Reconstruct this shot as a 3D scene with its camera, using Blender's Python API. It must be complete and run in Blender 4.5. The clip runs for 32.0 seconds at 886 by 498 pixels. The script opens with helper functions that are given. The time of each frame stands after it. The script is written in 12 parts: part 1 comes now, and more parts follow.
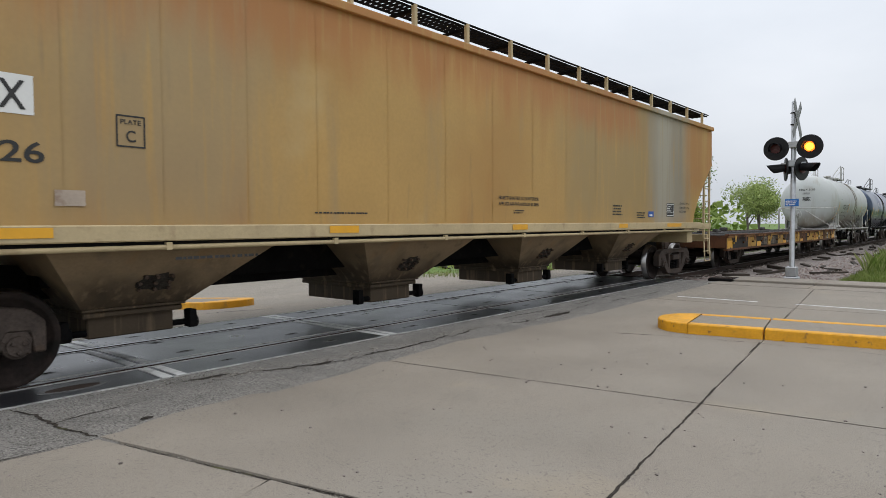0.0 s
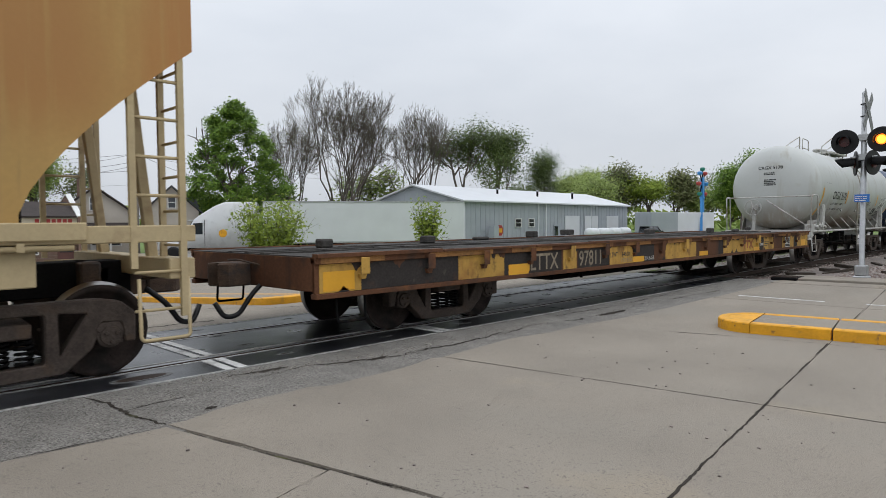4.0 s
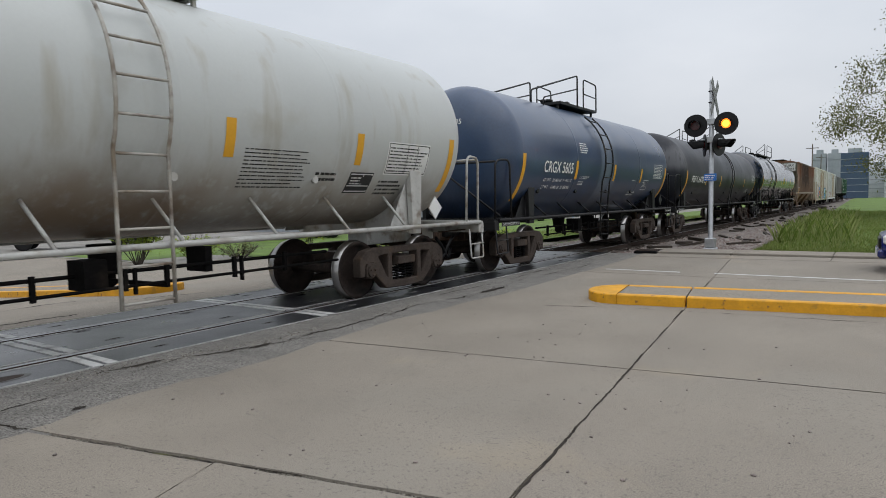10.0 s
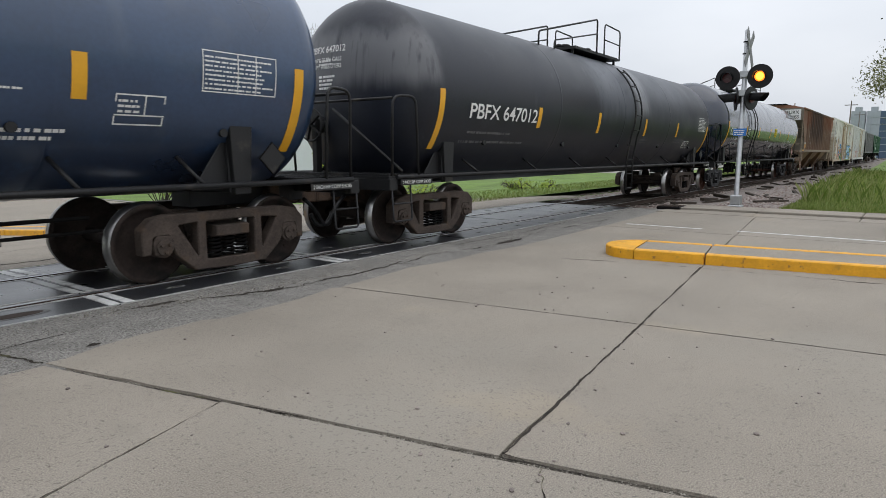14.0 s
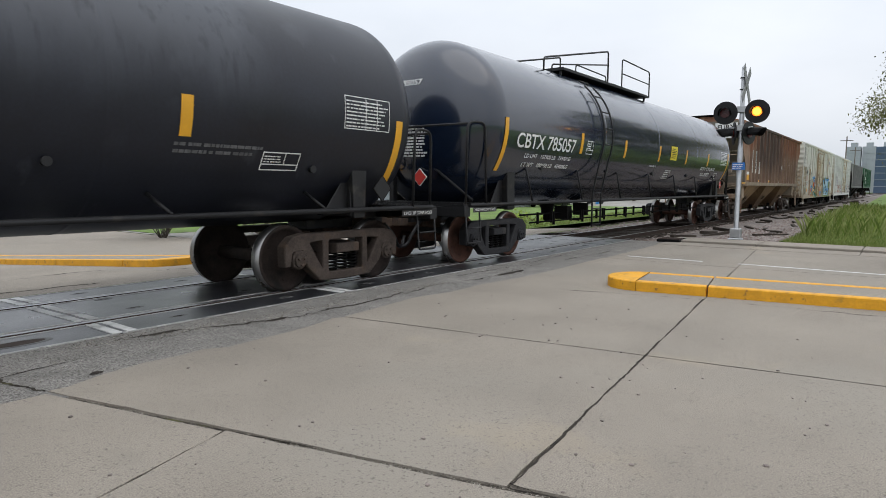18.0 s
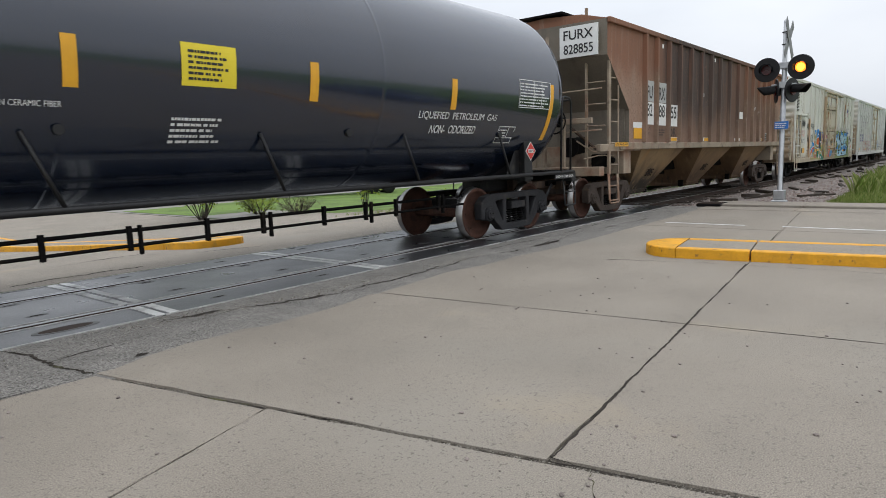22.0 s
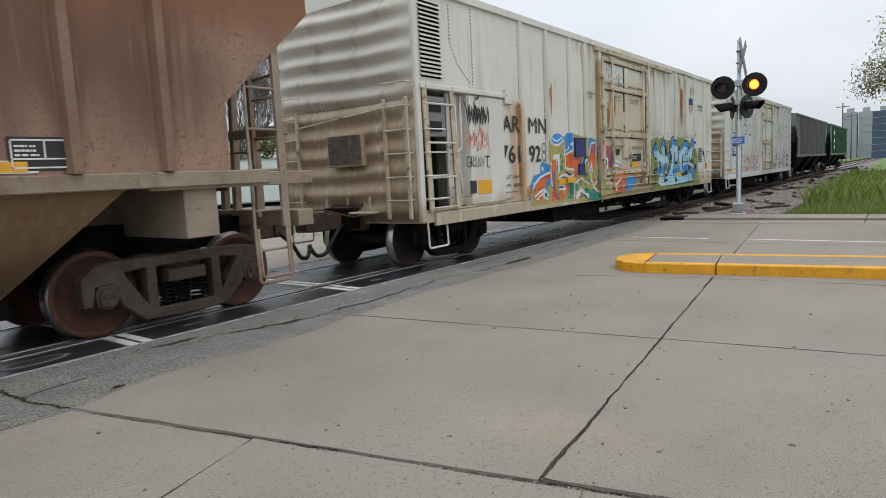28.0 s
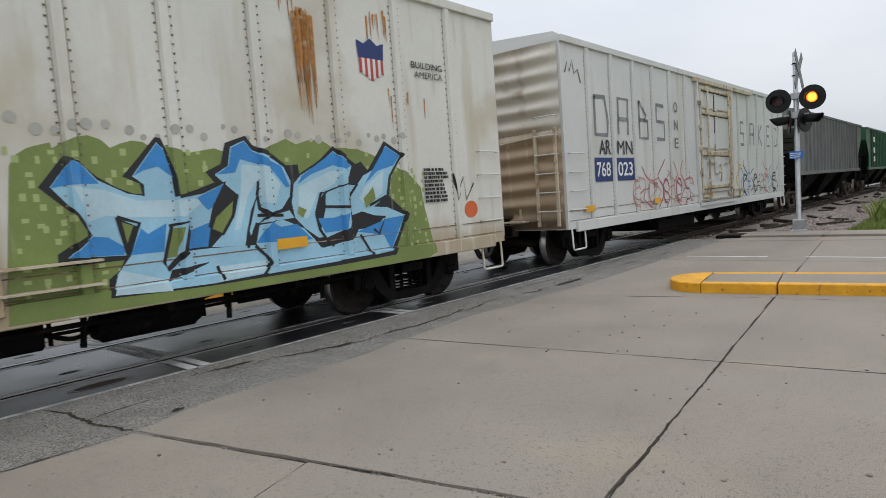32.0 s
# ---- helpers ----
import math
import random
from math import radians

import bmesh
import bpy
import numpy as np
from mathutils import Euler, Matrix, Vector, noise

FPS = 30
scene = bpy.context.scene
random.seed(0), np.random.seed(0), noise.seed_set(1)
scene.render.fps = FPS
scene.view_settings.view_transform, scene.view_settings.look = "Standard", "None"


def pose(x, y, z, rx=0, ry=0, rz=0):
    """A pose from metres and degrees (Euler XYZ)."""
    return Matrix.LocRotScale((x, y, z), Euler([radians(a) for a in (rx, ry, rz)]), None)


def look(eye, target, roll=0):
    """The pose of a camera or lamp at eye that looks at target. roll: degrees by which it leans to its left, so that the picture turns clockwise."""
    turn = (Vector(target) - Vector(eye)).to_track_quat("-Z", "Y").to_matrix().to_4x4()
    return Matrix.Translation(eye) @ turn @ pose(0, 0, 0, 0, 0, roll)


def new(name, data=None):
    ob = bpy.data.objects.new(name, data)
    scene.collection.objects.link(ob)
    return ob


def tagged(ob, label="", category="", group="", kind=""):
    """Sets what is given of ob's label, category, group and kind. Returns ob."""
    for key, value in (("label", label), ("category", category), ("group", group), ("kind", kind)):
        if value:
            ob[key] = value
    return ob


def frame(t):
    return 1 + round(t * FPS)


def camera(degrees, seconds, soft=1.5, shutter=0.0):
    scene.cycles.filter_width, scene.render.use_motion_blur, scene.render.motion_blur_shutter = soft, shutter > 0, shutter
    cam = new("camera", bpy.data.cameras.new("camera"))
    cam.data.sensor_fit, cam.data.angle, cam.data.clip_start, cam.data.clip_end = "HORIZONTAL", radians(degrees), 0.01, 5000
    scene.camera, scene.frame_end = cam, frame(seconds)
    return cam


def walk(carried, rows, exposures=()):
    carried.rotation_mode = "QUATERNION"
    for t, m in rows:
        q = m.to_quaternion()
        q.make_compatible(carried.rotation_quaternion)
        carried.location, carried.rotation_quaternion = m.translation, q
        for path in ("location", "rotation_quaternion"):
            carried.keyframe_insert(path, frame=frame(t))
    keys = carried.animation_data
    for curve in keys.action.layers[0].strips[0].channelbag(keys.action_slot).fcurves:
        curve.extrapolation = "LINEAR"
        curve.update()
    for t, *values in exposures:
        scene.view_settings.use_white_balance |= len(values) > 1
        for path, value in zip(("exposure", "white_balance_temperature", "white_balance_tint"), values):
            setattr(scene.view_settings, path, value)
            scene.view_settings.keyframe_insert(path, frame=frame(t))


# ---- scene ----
cam = camera(69.3, 32.0, soft=0.75, shutter=0.1)
EXPOSURES = [(0, 0.12), (3, 0.14), (5.5, -0.14), (6, -0.14), (6.5, -0.1), (7.5, -0.06), (8.2, -0.16), (9, -0.12), (11, 0.0), (14, 0.18), (17, 0.26), (24, 0.28), (28.5, 0.16), (30, 0.06), (32, 0.1)]
PATH = [
    (0.0, 0.048, -0.004, 1.515, 87.82, 0.37, -49.69),
    (0.5, 0.051, -0.001, 1.524, 87.90, 0.89, -49.36),
    (1.0, 0.028, -0.009, 1.521, 87.89, 0.53, -49.34),
    (1.5, 0.029, -0.021, 1.520, 87.93, 0.63, -48.91),
    (2.0, 0.027, -0.017, 1.519, 87.78, 1.77, -48.70),
    (2.5, 0.029, 0.003, 1.504, 88.05, 1.67, -45.66),
    (3.0, 0.002, 0.021, 1.496, 87.67, 1.01, -44.61),
    (3.5, 0.008, 0.018, 1.497, 87.79, 0.76, -44.76),
    (5.5, 0.022, 0.012, 1.502, 86.84, 0.08, -46.25),
    (6.0, -0.007, 0.110, 1.474, 87.32, 0.16, -44.20),
    (6.5, -0.089, 0.015, 1.510, 88.93, 0.94, -33.07),
    (7.0, -0.083, -0.039, 1.519, 90.02, -0.22, -18.51),
    (7.5, -0.063, -0.050, 1.524, 90.00, -0.59, -14.03),
    (8.0, -0.008, -0.061, 1.531, 88.46, 0.52, -29.68),
    (8.5, -0.001, 0.015, 1.526, 87.32, 1.59, -51.19),
    (9.0, -0.037, 0.027, 1.493, 87.65, 2.46, -55.08),
    (9.5, -0.054, 0.009, 1.514, 86.23, 1.06, -56.16),
    (10.0, -0.030, -0.011, 1.515, 85.80, 1.28, -55.68),
    (10.5, -0.000, 0.013, 1.511, 85.15, 1.30, -55.06),
    (11.0, 0.029, 0.019, 1.510, 84.13, 1.69, -54.53),
    (11.5, 0.040, 0.022, 1.504, 83.53, 1.82, -53.96),
    (12.0, 0.041, 0.017, 1.503, 83.18, 1.86, -53.31),
    (12.5, 0.043, 0.013, 1.499, 83.47, 1.96, -52.82),
    (13.0, 0.026, -0.005, 1.488, 83.43, 1.60, -52.90),
    (13.5, 0.023, -0.023, 1.483, 81.89, 1.05, -53.63),
    (14.0, 0.069, -0.049, 1.494, 81.42, -0.05, -53.56),
    (14.5, 0.110, -0.036, 1.478, 83.01, 0.04, -58.03),
    (16.5, 0.089, -0.004, 1.455, 84.17, 0.91, -47.73),
    (17.0, 0.072, -0.005, 1.453, 84.15, 0.57, -46.03),
    (17.5, 0.058, -0.028, 1.445, 84.37, 0.17, -50.56),
    (18.0, 0.024, -0.025, 1.475, 84.30, -0.36, -53.60),
    (18.5, 0.009, -0.027, 1.481, 84.37, -0.75, -53.44),
    (19.0, 0.044, -0.025, 1.480, 83.80, 0.18, -53.70),
    (19.5, 0.054, -0.015, 1.492, 83.43, 0.50, -53.11),
    (20.0, 0.073, -0.005, 1.492, 82.93, 0.62, -51.16),
    (20.5, 0.074, -0.010, 1.491, 82.72, 1.21, -49.86),
    (21.0, 0.066, -0.002, 1.488, 82.55, 1.24, -49.01),
    (21.5, 0.059, -0.015, 1.480, 82.24, 1.88, -49.51),
    (22.0, 0.074, -0.008, 1.474, 81.94, 1.91, -50.69),
    (22.5, 0.071, -0.006, 1.489, 82.46, 2.01, -51.12),
    (23.0, 0.065, -0.011, 1.490, 83.02, 1.39, -50.91),
    (23.5, 0.059, -0.009, 1.494, 82.75, 1.06, -50.21),
    (24.0, 0.067, -0.001, 1.479, 82.39, 1.16, -49.35),
    (24.5, 0.059, -0.002, 1.481, 82.71, 1.19, -48.74),
    (25.0, 0.042, 0.010, 1.470, 82.77, 0.73, -48.40),
    (25.5, 0.006, 0.035, 1.471, 83.11, 1.89, -49.26),
    (26.0, -0.021, 0.033, 1.459, 83.40, 2.75, -50.19),
    (26.5, -0.040, 0.039, 1.464, 82.60, 1.06, -53.07),
    (28.5, -0.035, 0.044, 1.553, 83.70, 3.58, -53.33),
    (29.0, -0.035, 0.061, 1.556, 83.80, 2.09, -49.00),
    (29.5, -0.022, 0.097, 1.543, 84.54, 2.09, -48.44),
    (30.0, -0.012, 0.095, 1.548, 86.56, 1.80, -45.53),
    (30.5, -0.032, 0.078, 1.535, 86.10, 1.90, -45.74),
    (31.0, -0.015, 0.085, 1.525, 85.52, 2.39, -47.95),
    (31.5, -0.026, 0.064, 1.539, 85.69, 3.69, -48.75),
    (32.0, -0.036, 0.059, 1.542, 85.49, 3.99, -49.63),
]
walk(cam, [(t, pose(x, y, z, a, b, c)) for t, x, y, z, a, b, c in PATH], EXPOSURES)

# ---- world and light: even overcast ----
world = bpy.data.worlds.new("overcast_sky")
scene.world = world
world.use_nodes = True
wn, wl = world.node_tree.nodes, world.node_tree.links
sky = wn.new("ShaderNodeTexSky")
sky.sky_type, sky.sun_disc = "NISHITA", False
sky.sun_elevation, sky.sun_rotation = radians(55), radians(150)
sky.air_density, sky.dust_density = 1.0, 4.0
tc = wn.new("ShaderNodeTexCoord")
cl = wn.new("ShaderNodeTexNoise")
cl.inputs["Scale"].default_value, cl.inputs["Detail"].default_value = 2.2, 6
mp = wn.new("ShaderNodeMapping")
mp.inputs["Scale"].default_value = (1, 1, 2.5)
rp = wn.new("ShaderNodeValToRGB")
rp.color_ramp.elements[0].position, rp.color_ramp.elements[0].color = 0.3, (7.5, 8.0, 8.75, 1)
rp.color_ramp.elements[1].position, rp.color_ramp.elements[1].color = 0.72, (9.1, 9.5, 10.15, 1)
mx = wn.new("ShaderNodeMixRGB")
mx.inputs["Fac"].default_value = 0.93
bgd = wn["Background"]
bgd.inputs["Strength"].default_value = 0.094
wl.new(tc.outputs["Generated"], mp.inputs["Vector"])
wl.new(mp.outputs["Vector"], cl.inputs["Vector"])
wl.new(cl.outputs["Fac"], rp.inputs["Fac"])
wl.new(sky.outputs["Color"], mx.inputs["Color1"])
wl.new(rp.outputs["Color"], mx.inputs["Color2"])
# an overcast sky is about three times as bright overhead as at the horizon
up_ = wn.new("ShaderNodeSeparateXYZ")
lift = wn.new("ShaderNodeMapRange")
lift.inputs["From Min"].default_value, lift.inputs["From Max"].default_value = 0.0, 1.0
lift.inputs["To Min"].default_value, lift.inputs["To Max"].default_value = 0.78, 1.70
gain = wn.new("ShaderNodeVectorMath")
gain.operation = "SCALE"
wl.new(tc.outputs["Generated"], up_.inputs[0])
wl.new(up_.outputs["Z"], lift.inputs["Value"])
wl.new(mx.outputs["Color"], gain.inputs[0])
wl.new(lift.outputs["Result"], gain.inputs["Scale"])
wl.new(gain.outputs["Vector"], bgd.inputs["Color"])
sun_data = bpy.data.lights.new("sun", "SUN")
sun_data.energy, sun_data.angle, sun_data.color = 0.5, radians(60), (1.0, 0.97, 0.93)
sun = new("sun", sun_data)
sun.matrix_world = look((0, 0, 60), (10, 14, 0))


# ---- materials ----
def mat(name, col, rough=0.6, metal=0.0, var=0.15, scale=2.0, fine=30.0, bump=0.1, dirt=None, streak=None, spots=None, coat=0.0, spec=0.5, per_piece=0.0, zones=(), pits=None, grain=None):
    """Paint or stone: two scales of tone, optional dirt (colour, amount, scale), vertical streaks (colour, amount, scale) and spots."""
    m = bpy.data.materials.new(name)
    m.use_nodes = True
    n, l = m.node_tree.nodes, m.node_tree.links
    b = n["Principled BSDF"]
    b.inputs["Roughness"].default_value, b.inputs["Metallic"].default_value = rough, metal
    b.inputs["Coat Weight"].default_value = coat
    b.inputs["Specular IOR Level"].default_value = spec
    t = n.new("ShaderNodeTexCoord")

    def noise_node(sc, detail=5, stretch=None, seed=0.0):
        q = n.new("ShaderNodeTexNoise")
        q.inputs["Scale"].default_value, q.inputs["Detail"].default_value = sc, detail
        mp = n.new("ShaderNodeMapping")
        mp.inputs["Location"].default_value = (seed, seed * 1.7, seed * 0.6)
        if stretch:
            mp.inputs["Scale"].default_value = stretch
        l.new(t.outputs["Object"], mp.inputs["Vector"])
        l.new(mp.outputs["Vector"], q.inputs["Vector"])
        return q.outputs["Fac"]

    def ramp(fac, a, b2):
        r = n.new("ShaderNodeMapRange")
        r.inputs["From Min"].default_value, r.inputs["From Max"].default_value = a, b2
        l.new(fac, r.inputs["Value"])
        return r.outputs["Result"]

    def mix(fac, c1, c2, k=1.0):
        x = n.new("ShaderNodeMixRGB")
        if k != 1.0:
            mm = n.new("ShaderNodeMath")
            mm.operation = "MULTIPLY"
            mm.inputs[1].default_value = k
            l.new(fac, mm.inputs[0])
            fac = mm.outputs[0]
        l.new(fac, x.inputs["Fac"])
        for s, c in ((x.inputs["Color1"], c1), (x.inputs["Color2"], c2)):
            if hasattr(c, "links"):
                l.new(c, s)
            else:
                s.default_value = (*c[:3], 1)
        return x.outputs["Color"]

    lo, hi = [c * (1 - var) for c in col], [min(1, c * (1 + var)) for c in col]
    big, small = noise_node(scale), noise_node(fine, 4, None, 7.0)
    c = mix(ramp(big, 0.3, 0.7), lo, hi)
    c2 = mix(ramp(small, 0.3, 0.7), [v * (1 - (var if grain is None else grain)) for v in (0.8, 0.8, 0.8)], (1, 1, 1))
    mul = n.new("ShaderNodeMixRGB")
    mul.blend_type = "MULTIPLY"
    mul.inputs["Fac"].default_value = min(1.0, (var if grain is None else grain) * 2.5)
    l.new(c, mul.inputs["Color1"])
    l.new(c2, mul.inputs["Color2"])
    c = mul.outputs["Color"]
    for k, layer in enumerate(dirt if isinstance(dirt, list) else [dirt] if dirt else []):
        dc, amount, ds = layer
        c = mix(ramp(noise_node(ds, 8, None, 3.0 + k), 0.62 - amount * 0.3, 0.8 - amount * 0.3), c, dc, 0.85)
    for k, layer in enumerate(streak if isinstance(streak, list) else [streak] if streak else []):
        dc, amount, ds = layer
        c = mix(ramp(noise_node(1.0, 6, (ds, ds, ds * 0.12), 11.0 + 5 * k), 0.62 - amount * 0.3, 0.85 - amount * 0.3), c, dc, 0.8)
    if spots:
        dc, amount, ds = spots
        v = n.new("ShaderNodeTexVoronoi")
        v.inputs["Scale"].default_value = ds
        l.new(t.outputs["Object"], v.inputs["Vector"])
        c = mix(ramp(v.outputs["Distance"], amount, amount * 0.6), c, dc, 0.8)
    for k, (zc_, zx, zz, soft, amount, wild) in enumerate(zones):
        sep = n.new("ShaderNodeSeparateXYZ")
        l.new(t.outputs["Object"], sep.inputs[0])
        wob = noise_node(1.0, 6, (2.4, 2.4, 0.55), 21.0 + 3 * k)
        masks = []
        for axis, (a, b2) in (("X", zx), ("Z", zz)):
            for edge, sg in ((a, 1), (b2, -1)):
                ad = n.new("ShaderNodeMath")
                ad.operation = "MULTIPLY_ADD"
                ad.inputs[1].default_value = wild
                l.new(wob, ad.inputs[0])
                l.new(sep.outputs[axis], ad.inputs[2])
                r = n.new("ShaderNodeMapRange")
                r.interpolation_type = "SMOOTHSTEP"
                e = edge + wild * 0.5
                r.inputs["From Min"].default_value, r.inputs["From Max"].default_value = e - soft * sg, e + soft * sg
                l.new(ad.outputs[0], r.inputs["Value"])
                masks.append(r.outputs["Result"])
        f = masks[0]
        for q in masks[1:] + [ramp(noise_node(1.0, 6, (9, 9, 0.5), 31.0 + k), 0.2, 0.46)]:
            mm = n.new("ShaderNodeMath")
            mm.operation = "MULTIPLY"
            l.new(f, mm.inputs[0])
            l.new(q, mm.inputs[1])
            f = mm.outputs[0]
        c = mix(f, c, zc_, amount)
    if pits:
        dc, lo_, ds = pits
        c = mix(ramp(noise_node(ds, 3, None, 17.0), lo_, lo_ + 0.06), c, dc, 0.8)
    if per_piece:
        oi = n.new("ShaderNodeObjectInfo")
        hs = n.new("ShaderNodeHueSaturation")
        hs.inputs["Saturation"].default_value = 1.0
        l.new(c, hs.inputs["Color"])
        r = n.new("ShaderNodeMapRange")
        r.inputs["To Min"].default_value, r.inputs["To Max"].default_value = 1 - per_piece, 1 + per_piece
        l.new(oi.outputs["Random"], r.inputs["Value"])
        l.new(r.outputs["Result"], hs.inputs["Value"])
        c = hs.outputs["Color"]
    l.new(c, b.inputs["Base Color"])
    rr = n.new("ShaderNodeMapRange")
    rr.inputs["To Min"].default_value, rr.inputs["To Max"].default_value = max(0.02, rough - 0.1), min(1, rough + 0.12)
    l.new(big, rr.inputs["Value"])
    l.new(rr.outputs["Result"], b.inputs["Roughness"])
    if bump:
        bp = n.new("ShaderNodeBump")
        bp.inputs["Strength"].default_value, bp.inputs["Distance"].default_value = bump, 0.02
        l.new(small, bp.inputs["Height"])
        l.new(bp.outputs["Normal"], b.inputs["Normal"])
    return m


def glow(name, col, power):
    m = bpy.data.materials.new(name)
    m.use_nodes = True
    b = m.node_tree.nodes["Principled BSDF"]
    b.inputs["Base Color"].default_value = (*col, 1)
    b.inputs["Emission Color"].default_value, b.inputs["Emission Strength"].default_value = (*col, 1), power
    return m


def glass_mat(name, col=(0.02, 0.025, 0.03), rough=0.08):
    m = bpy.data.materials.new(name)
    m.use_nodes = True
    b = m.node_tree.nodes["Principled BSDF"]
    b.inputs["Base Color"].default_value = (*col, 1)
    b.inputs["Roughness"].default_value, b.inputs["Specular IOR Level"].default_value = rough, 0.8
    return m


RUST = (0.16, 0.06, 0.025)
M_CONC = mat("concrete", (0.36, 0.317, 0.262), 0.86, var=0.13, scale=0.7, fine=130, bump=0.35, spec=0.32, grain=0.46, dirt=[((0.262, 0.237, 0.199), 0.3, 0.45), ((0.235, 0.21, 0.174), 0.06, 2.2), ((0.19, 0.172, 0.145), -0.08, 9), ((0.33, 0.275, 0.20), -0.04, 0.8)], spots=((0.06, 0.054, 0.047), 0.022, 5.5), pits=((0.125, 0.112, 0.095), 0.605, 58))
M_ASPH = mat("worn_asphalt", (0.335, 0.318, 0.29), 0.92, var=0.16, scale=2.5, fine=85, bump=0.9, spec=0.25, grain=0.6, dirt=[((0.25, 0.237, 0.215), 0.25, 2.2), ((0.13, 0.122, 0.11), -0.12, 3.5)], pits=((0.085, 0.08, 0.073), 0.56, 48))
M_RUBBER = mat("crossing_rubber", (0.022, 0.023, 0.027), 0.30, var=0.2, scale=1.5, fine=60, bump=0.10, spec=0.6, dirt=[((0.065, 0.064, 0.062), 0.1, 1.2), ((0.009, 0.009, 0.01), 0.08, 2.5)], streak=((0.05, 0.049, 0.048), 0.0, 3.0))
M_TIMBER = mat("crossing_timber", (0.026, 0.023, 0.021), 0.75, var=0.4, scale=2, fine=40, bump=0.5, streak=((0.11, 0.10, 0.09), 0.4, 6), spec=0.2)
M_RAIL = mat("rail_top", (0.36, 0.36, 0.37), 0.38, 1.0, var=0.08, bump=0.02)
M_RAILSIDE = mat("rail_side", (0.07, 0.05, 0.04), 0.7, 0.2, var=0.3, spec=0.2)
M_CRACK = mat("joint_dirt", (0.058, 0.05, 0.042), 0.95, spec=0.1, var=0.4, scale=8, fine=60, bump=0.4, dirt=((0.11, 0.11, 0.05), 0.1, 3))
M_JOINT = mat("joint_grit", (0.155, 0.137, 0.112), 0.95, var=0.35, scale=14, fine=120, bump=0.8, spec=0.15, grain=0.5, dirt=((0.06, 0.052, 0.043), 0.2, 11), pits=((0.035, 0.03, 0.026), 0.58, 60))
M_YELLOW = mat("kerb_paint", (0.70, 0.335, 0.010), 0.62, var=0.14, scale=4, fine=30, bump=0.35, pits=((0.20, 0.10, 0.04), 0.64, 9), dirt=((0.22, 0.15, 0.05), 0.02, 7), spots=((0.25, 0.22, 0.17), 0.05, 6))
M_WHITELINE = mat("road_paint", (0.6, 0.6, 0.58), 0.7, var=0.1, dirt=((0.25, 0.24, 0.23), 0.3, 4))
M_GRAVEL = mat("ballast_stone", (0.24, 0.20, 0.18), 0.9, var=0.3, scale=9, fine=60, bump=0.5, per_piece=0.3)
M_LAWN = mat("lawn", (0.13, 0.21, 0.035), 0.9, var=0.3, scale=0.6, fine=25, bump=0.6)
M_GALV = mat("galvanised_steel", (0.42, 0.43, 0.44), 0.45, 0.7, var=0.15, scale=6, fine=50, bump=0.05)
M_BLACK = mat("black_housing", (0.009, 0.009, 0.010), 0.45, var=0.3, bump=0.05, spec=0.3)
M_STEEL = mat("truck_casting", (0.085, 0.066, 0.055), 0.75, 0.2, var=0.3, scale=4, fine=40, bump=0.3, dirt=[((0.11, 0.07, 0.045), 0.15, 4), ((0.03, 0.026, 0.022), 0.1, 5)], spec=0.25)
M_STEELB = mat("truck_casting_black", (0.03, 0.03, 0.033), 0.65, 0.2, var=0.3, scale=4, fine=40, bump=0.3, dirt=((0.075, 0.065, 0.055), 0.1, 4), spec=0.35)
M_SOOT = mat("truck_casting_sooty", (0.012, 0.011, 0.011), 0.75, 0.1, var=0.3, scale=4, fine=40, bump=0.3, dirt=((0.035, 0.028, 0.022), 0.05, 4), spec=0.12)
M_WHEEL = mat("wheel_plate", (0.045, 0.033, 0.028), 0.8, 0.2, var=0.3, scale=3, fine=30, bump=0.2, dirt=((0.014, 0.013, 0.012), 0.4, 4), spec=0.25)
M_TREAD = mat("wheel_tread", (0.42, 0.41, 0.40), 0.3, 1.0, var=0.15, bump=0.03)
M_UNDER = mat("underframe_black", (0.009, 0.0085, 0.0085), 0.8, var=0.3, scale=3, bump=0.2, dirt=((0.035, 0.027, 0.02), 0.1, 3), spec=0.06)
M_REFLEX = mat("reflective_yellow", (0.72, 0.36, 0.02), 0.4, var=0.06, scale=5, bump=0.0)
M_PAINTW = mat("white_stencil", (0.72, 0.72, 0.70), 0.6, var=0.06, bump=0.0)
M_PAINTK = mat("black_stencil", (0.02, 0.02, 0.02), 0.55, var=0.1, bump=0.0)


# ---- mesh helpers ----
def box(bm, x0, y0, z0, x1, y1, z1):
    v = [bm.verts.new(p) for p in ((x0, y0, z0), (x1, y0, z0), (x1, y1, z0), (x0, y1, z0), (x0, y0, z1), (x1, y0, z1), (x1, y1, z1), (x0, y1, z1))]
    return [bm.faces.new([v[i] for i in f]) for f in ((3, 2, 1, 0), (4, 5, 6, 7), (0, 1, 5, 4), (1, 2, 6, 5), (2, 3, 7, 6), (3, 0, 4, 7))]


def prism(bm, poly, a, b, axis="y"):
    """A polygon given as (x, z), (x, y) or (y, z), pushed from a to b along the third axis."""
    def at(p, k):
        return {"y": (p[0], k, p[1]), "z": (p[0], p[1], k), "x": (k, p[0], p[1])}[axis]
    lo, hi = [bm.verts.new(at(p, a)) for p in poly], [bm.verts.new(at(p, b)) for p in poly]
    n = len(poly)
    out = [bm.faces.new(lo), bm.faces.new(hi[::-1])]
    for i in range(n):
        out.append(bm.faces.new((lo[i], hi[i], hi[(i + 1) % n], lo[(i + 1) % n])))
    return out


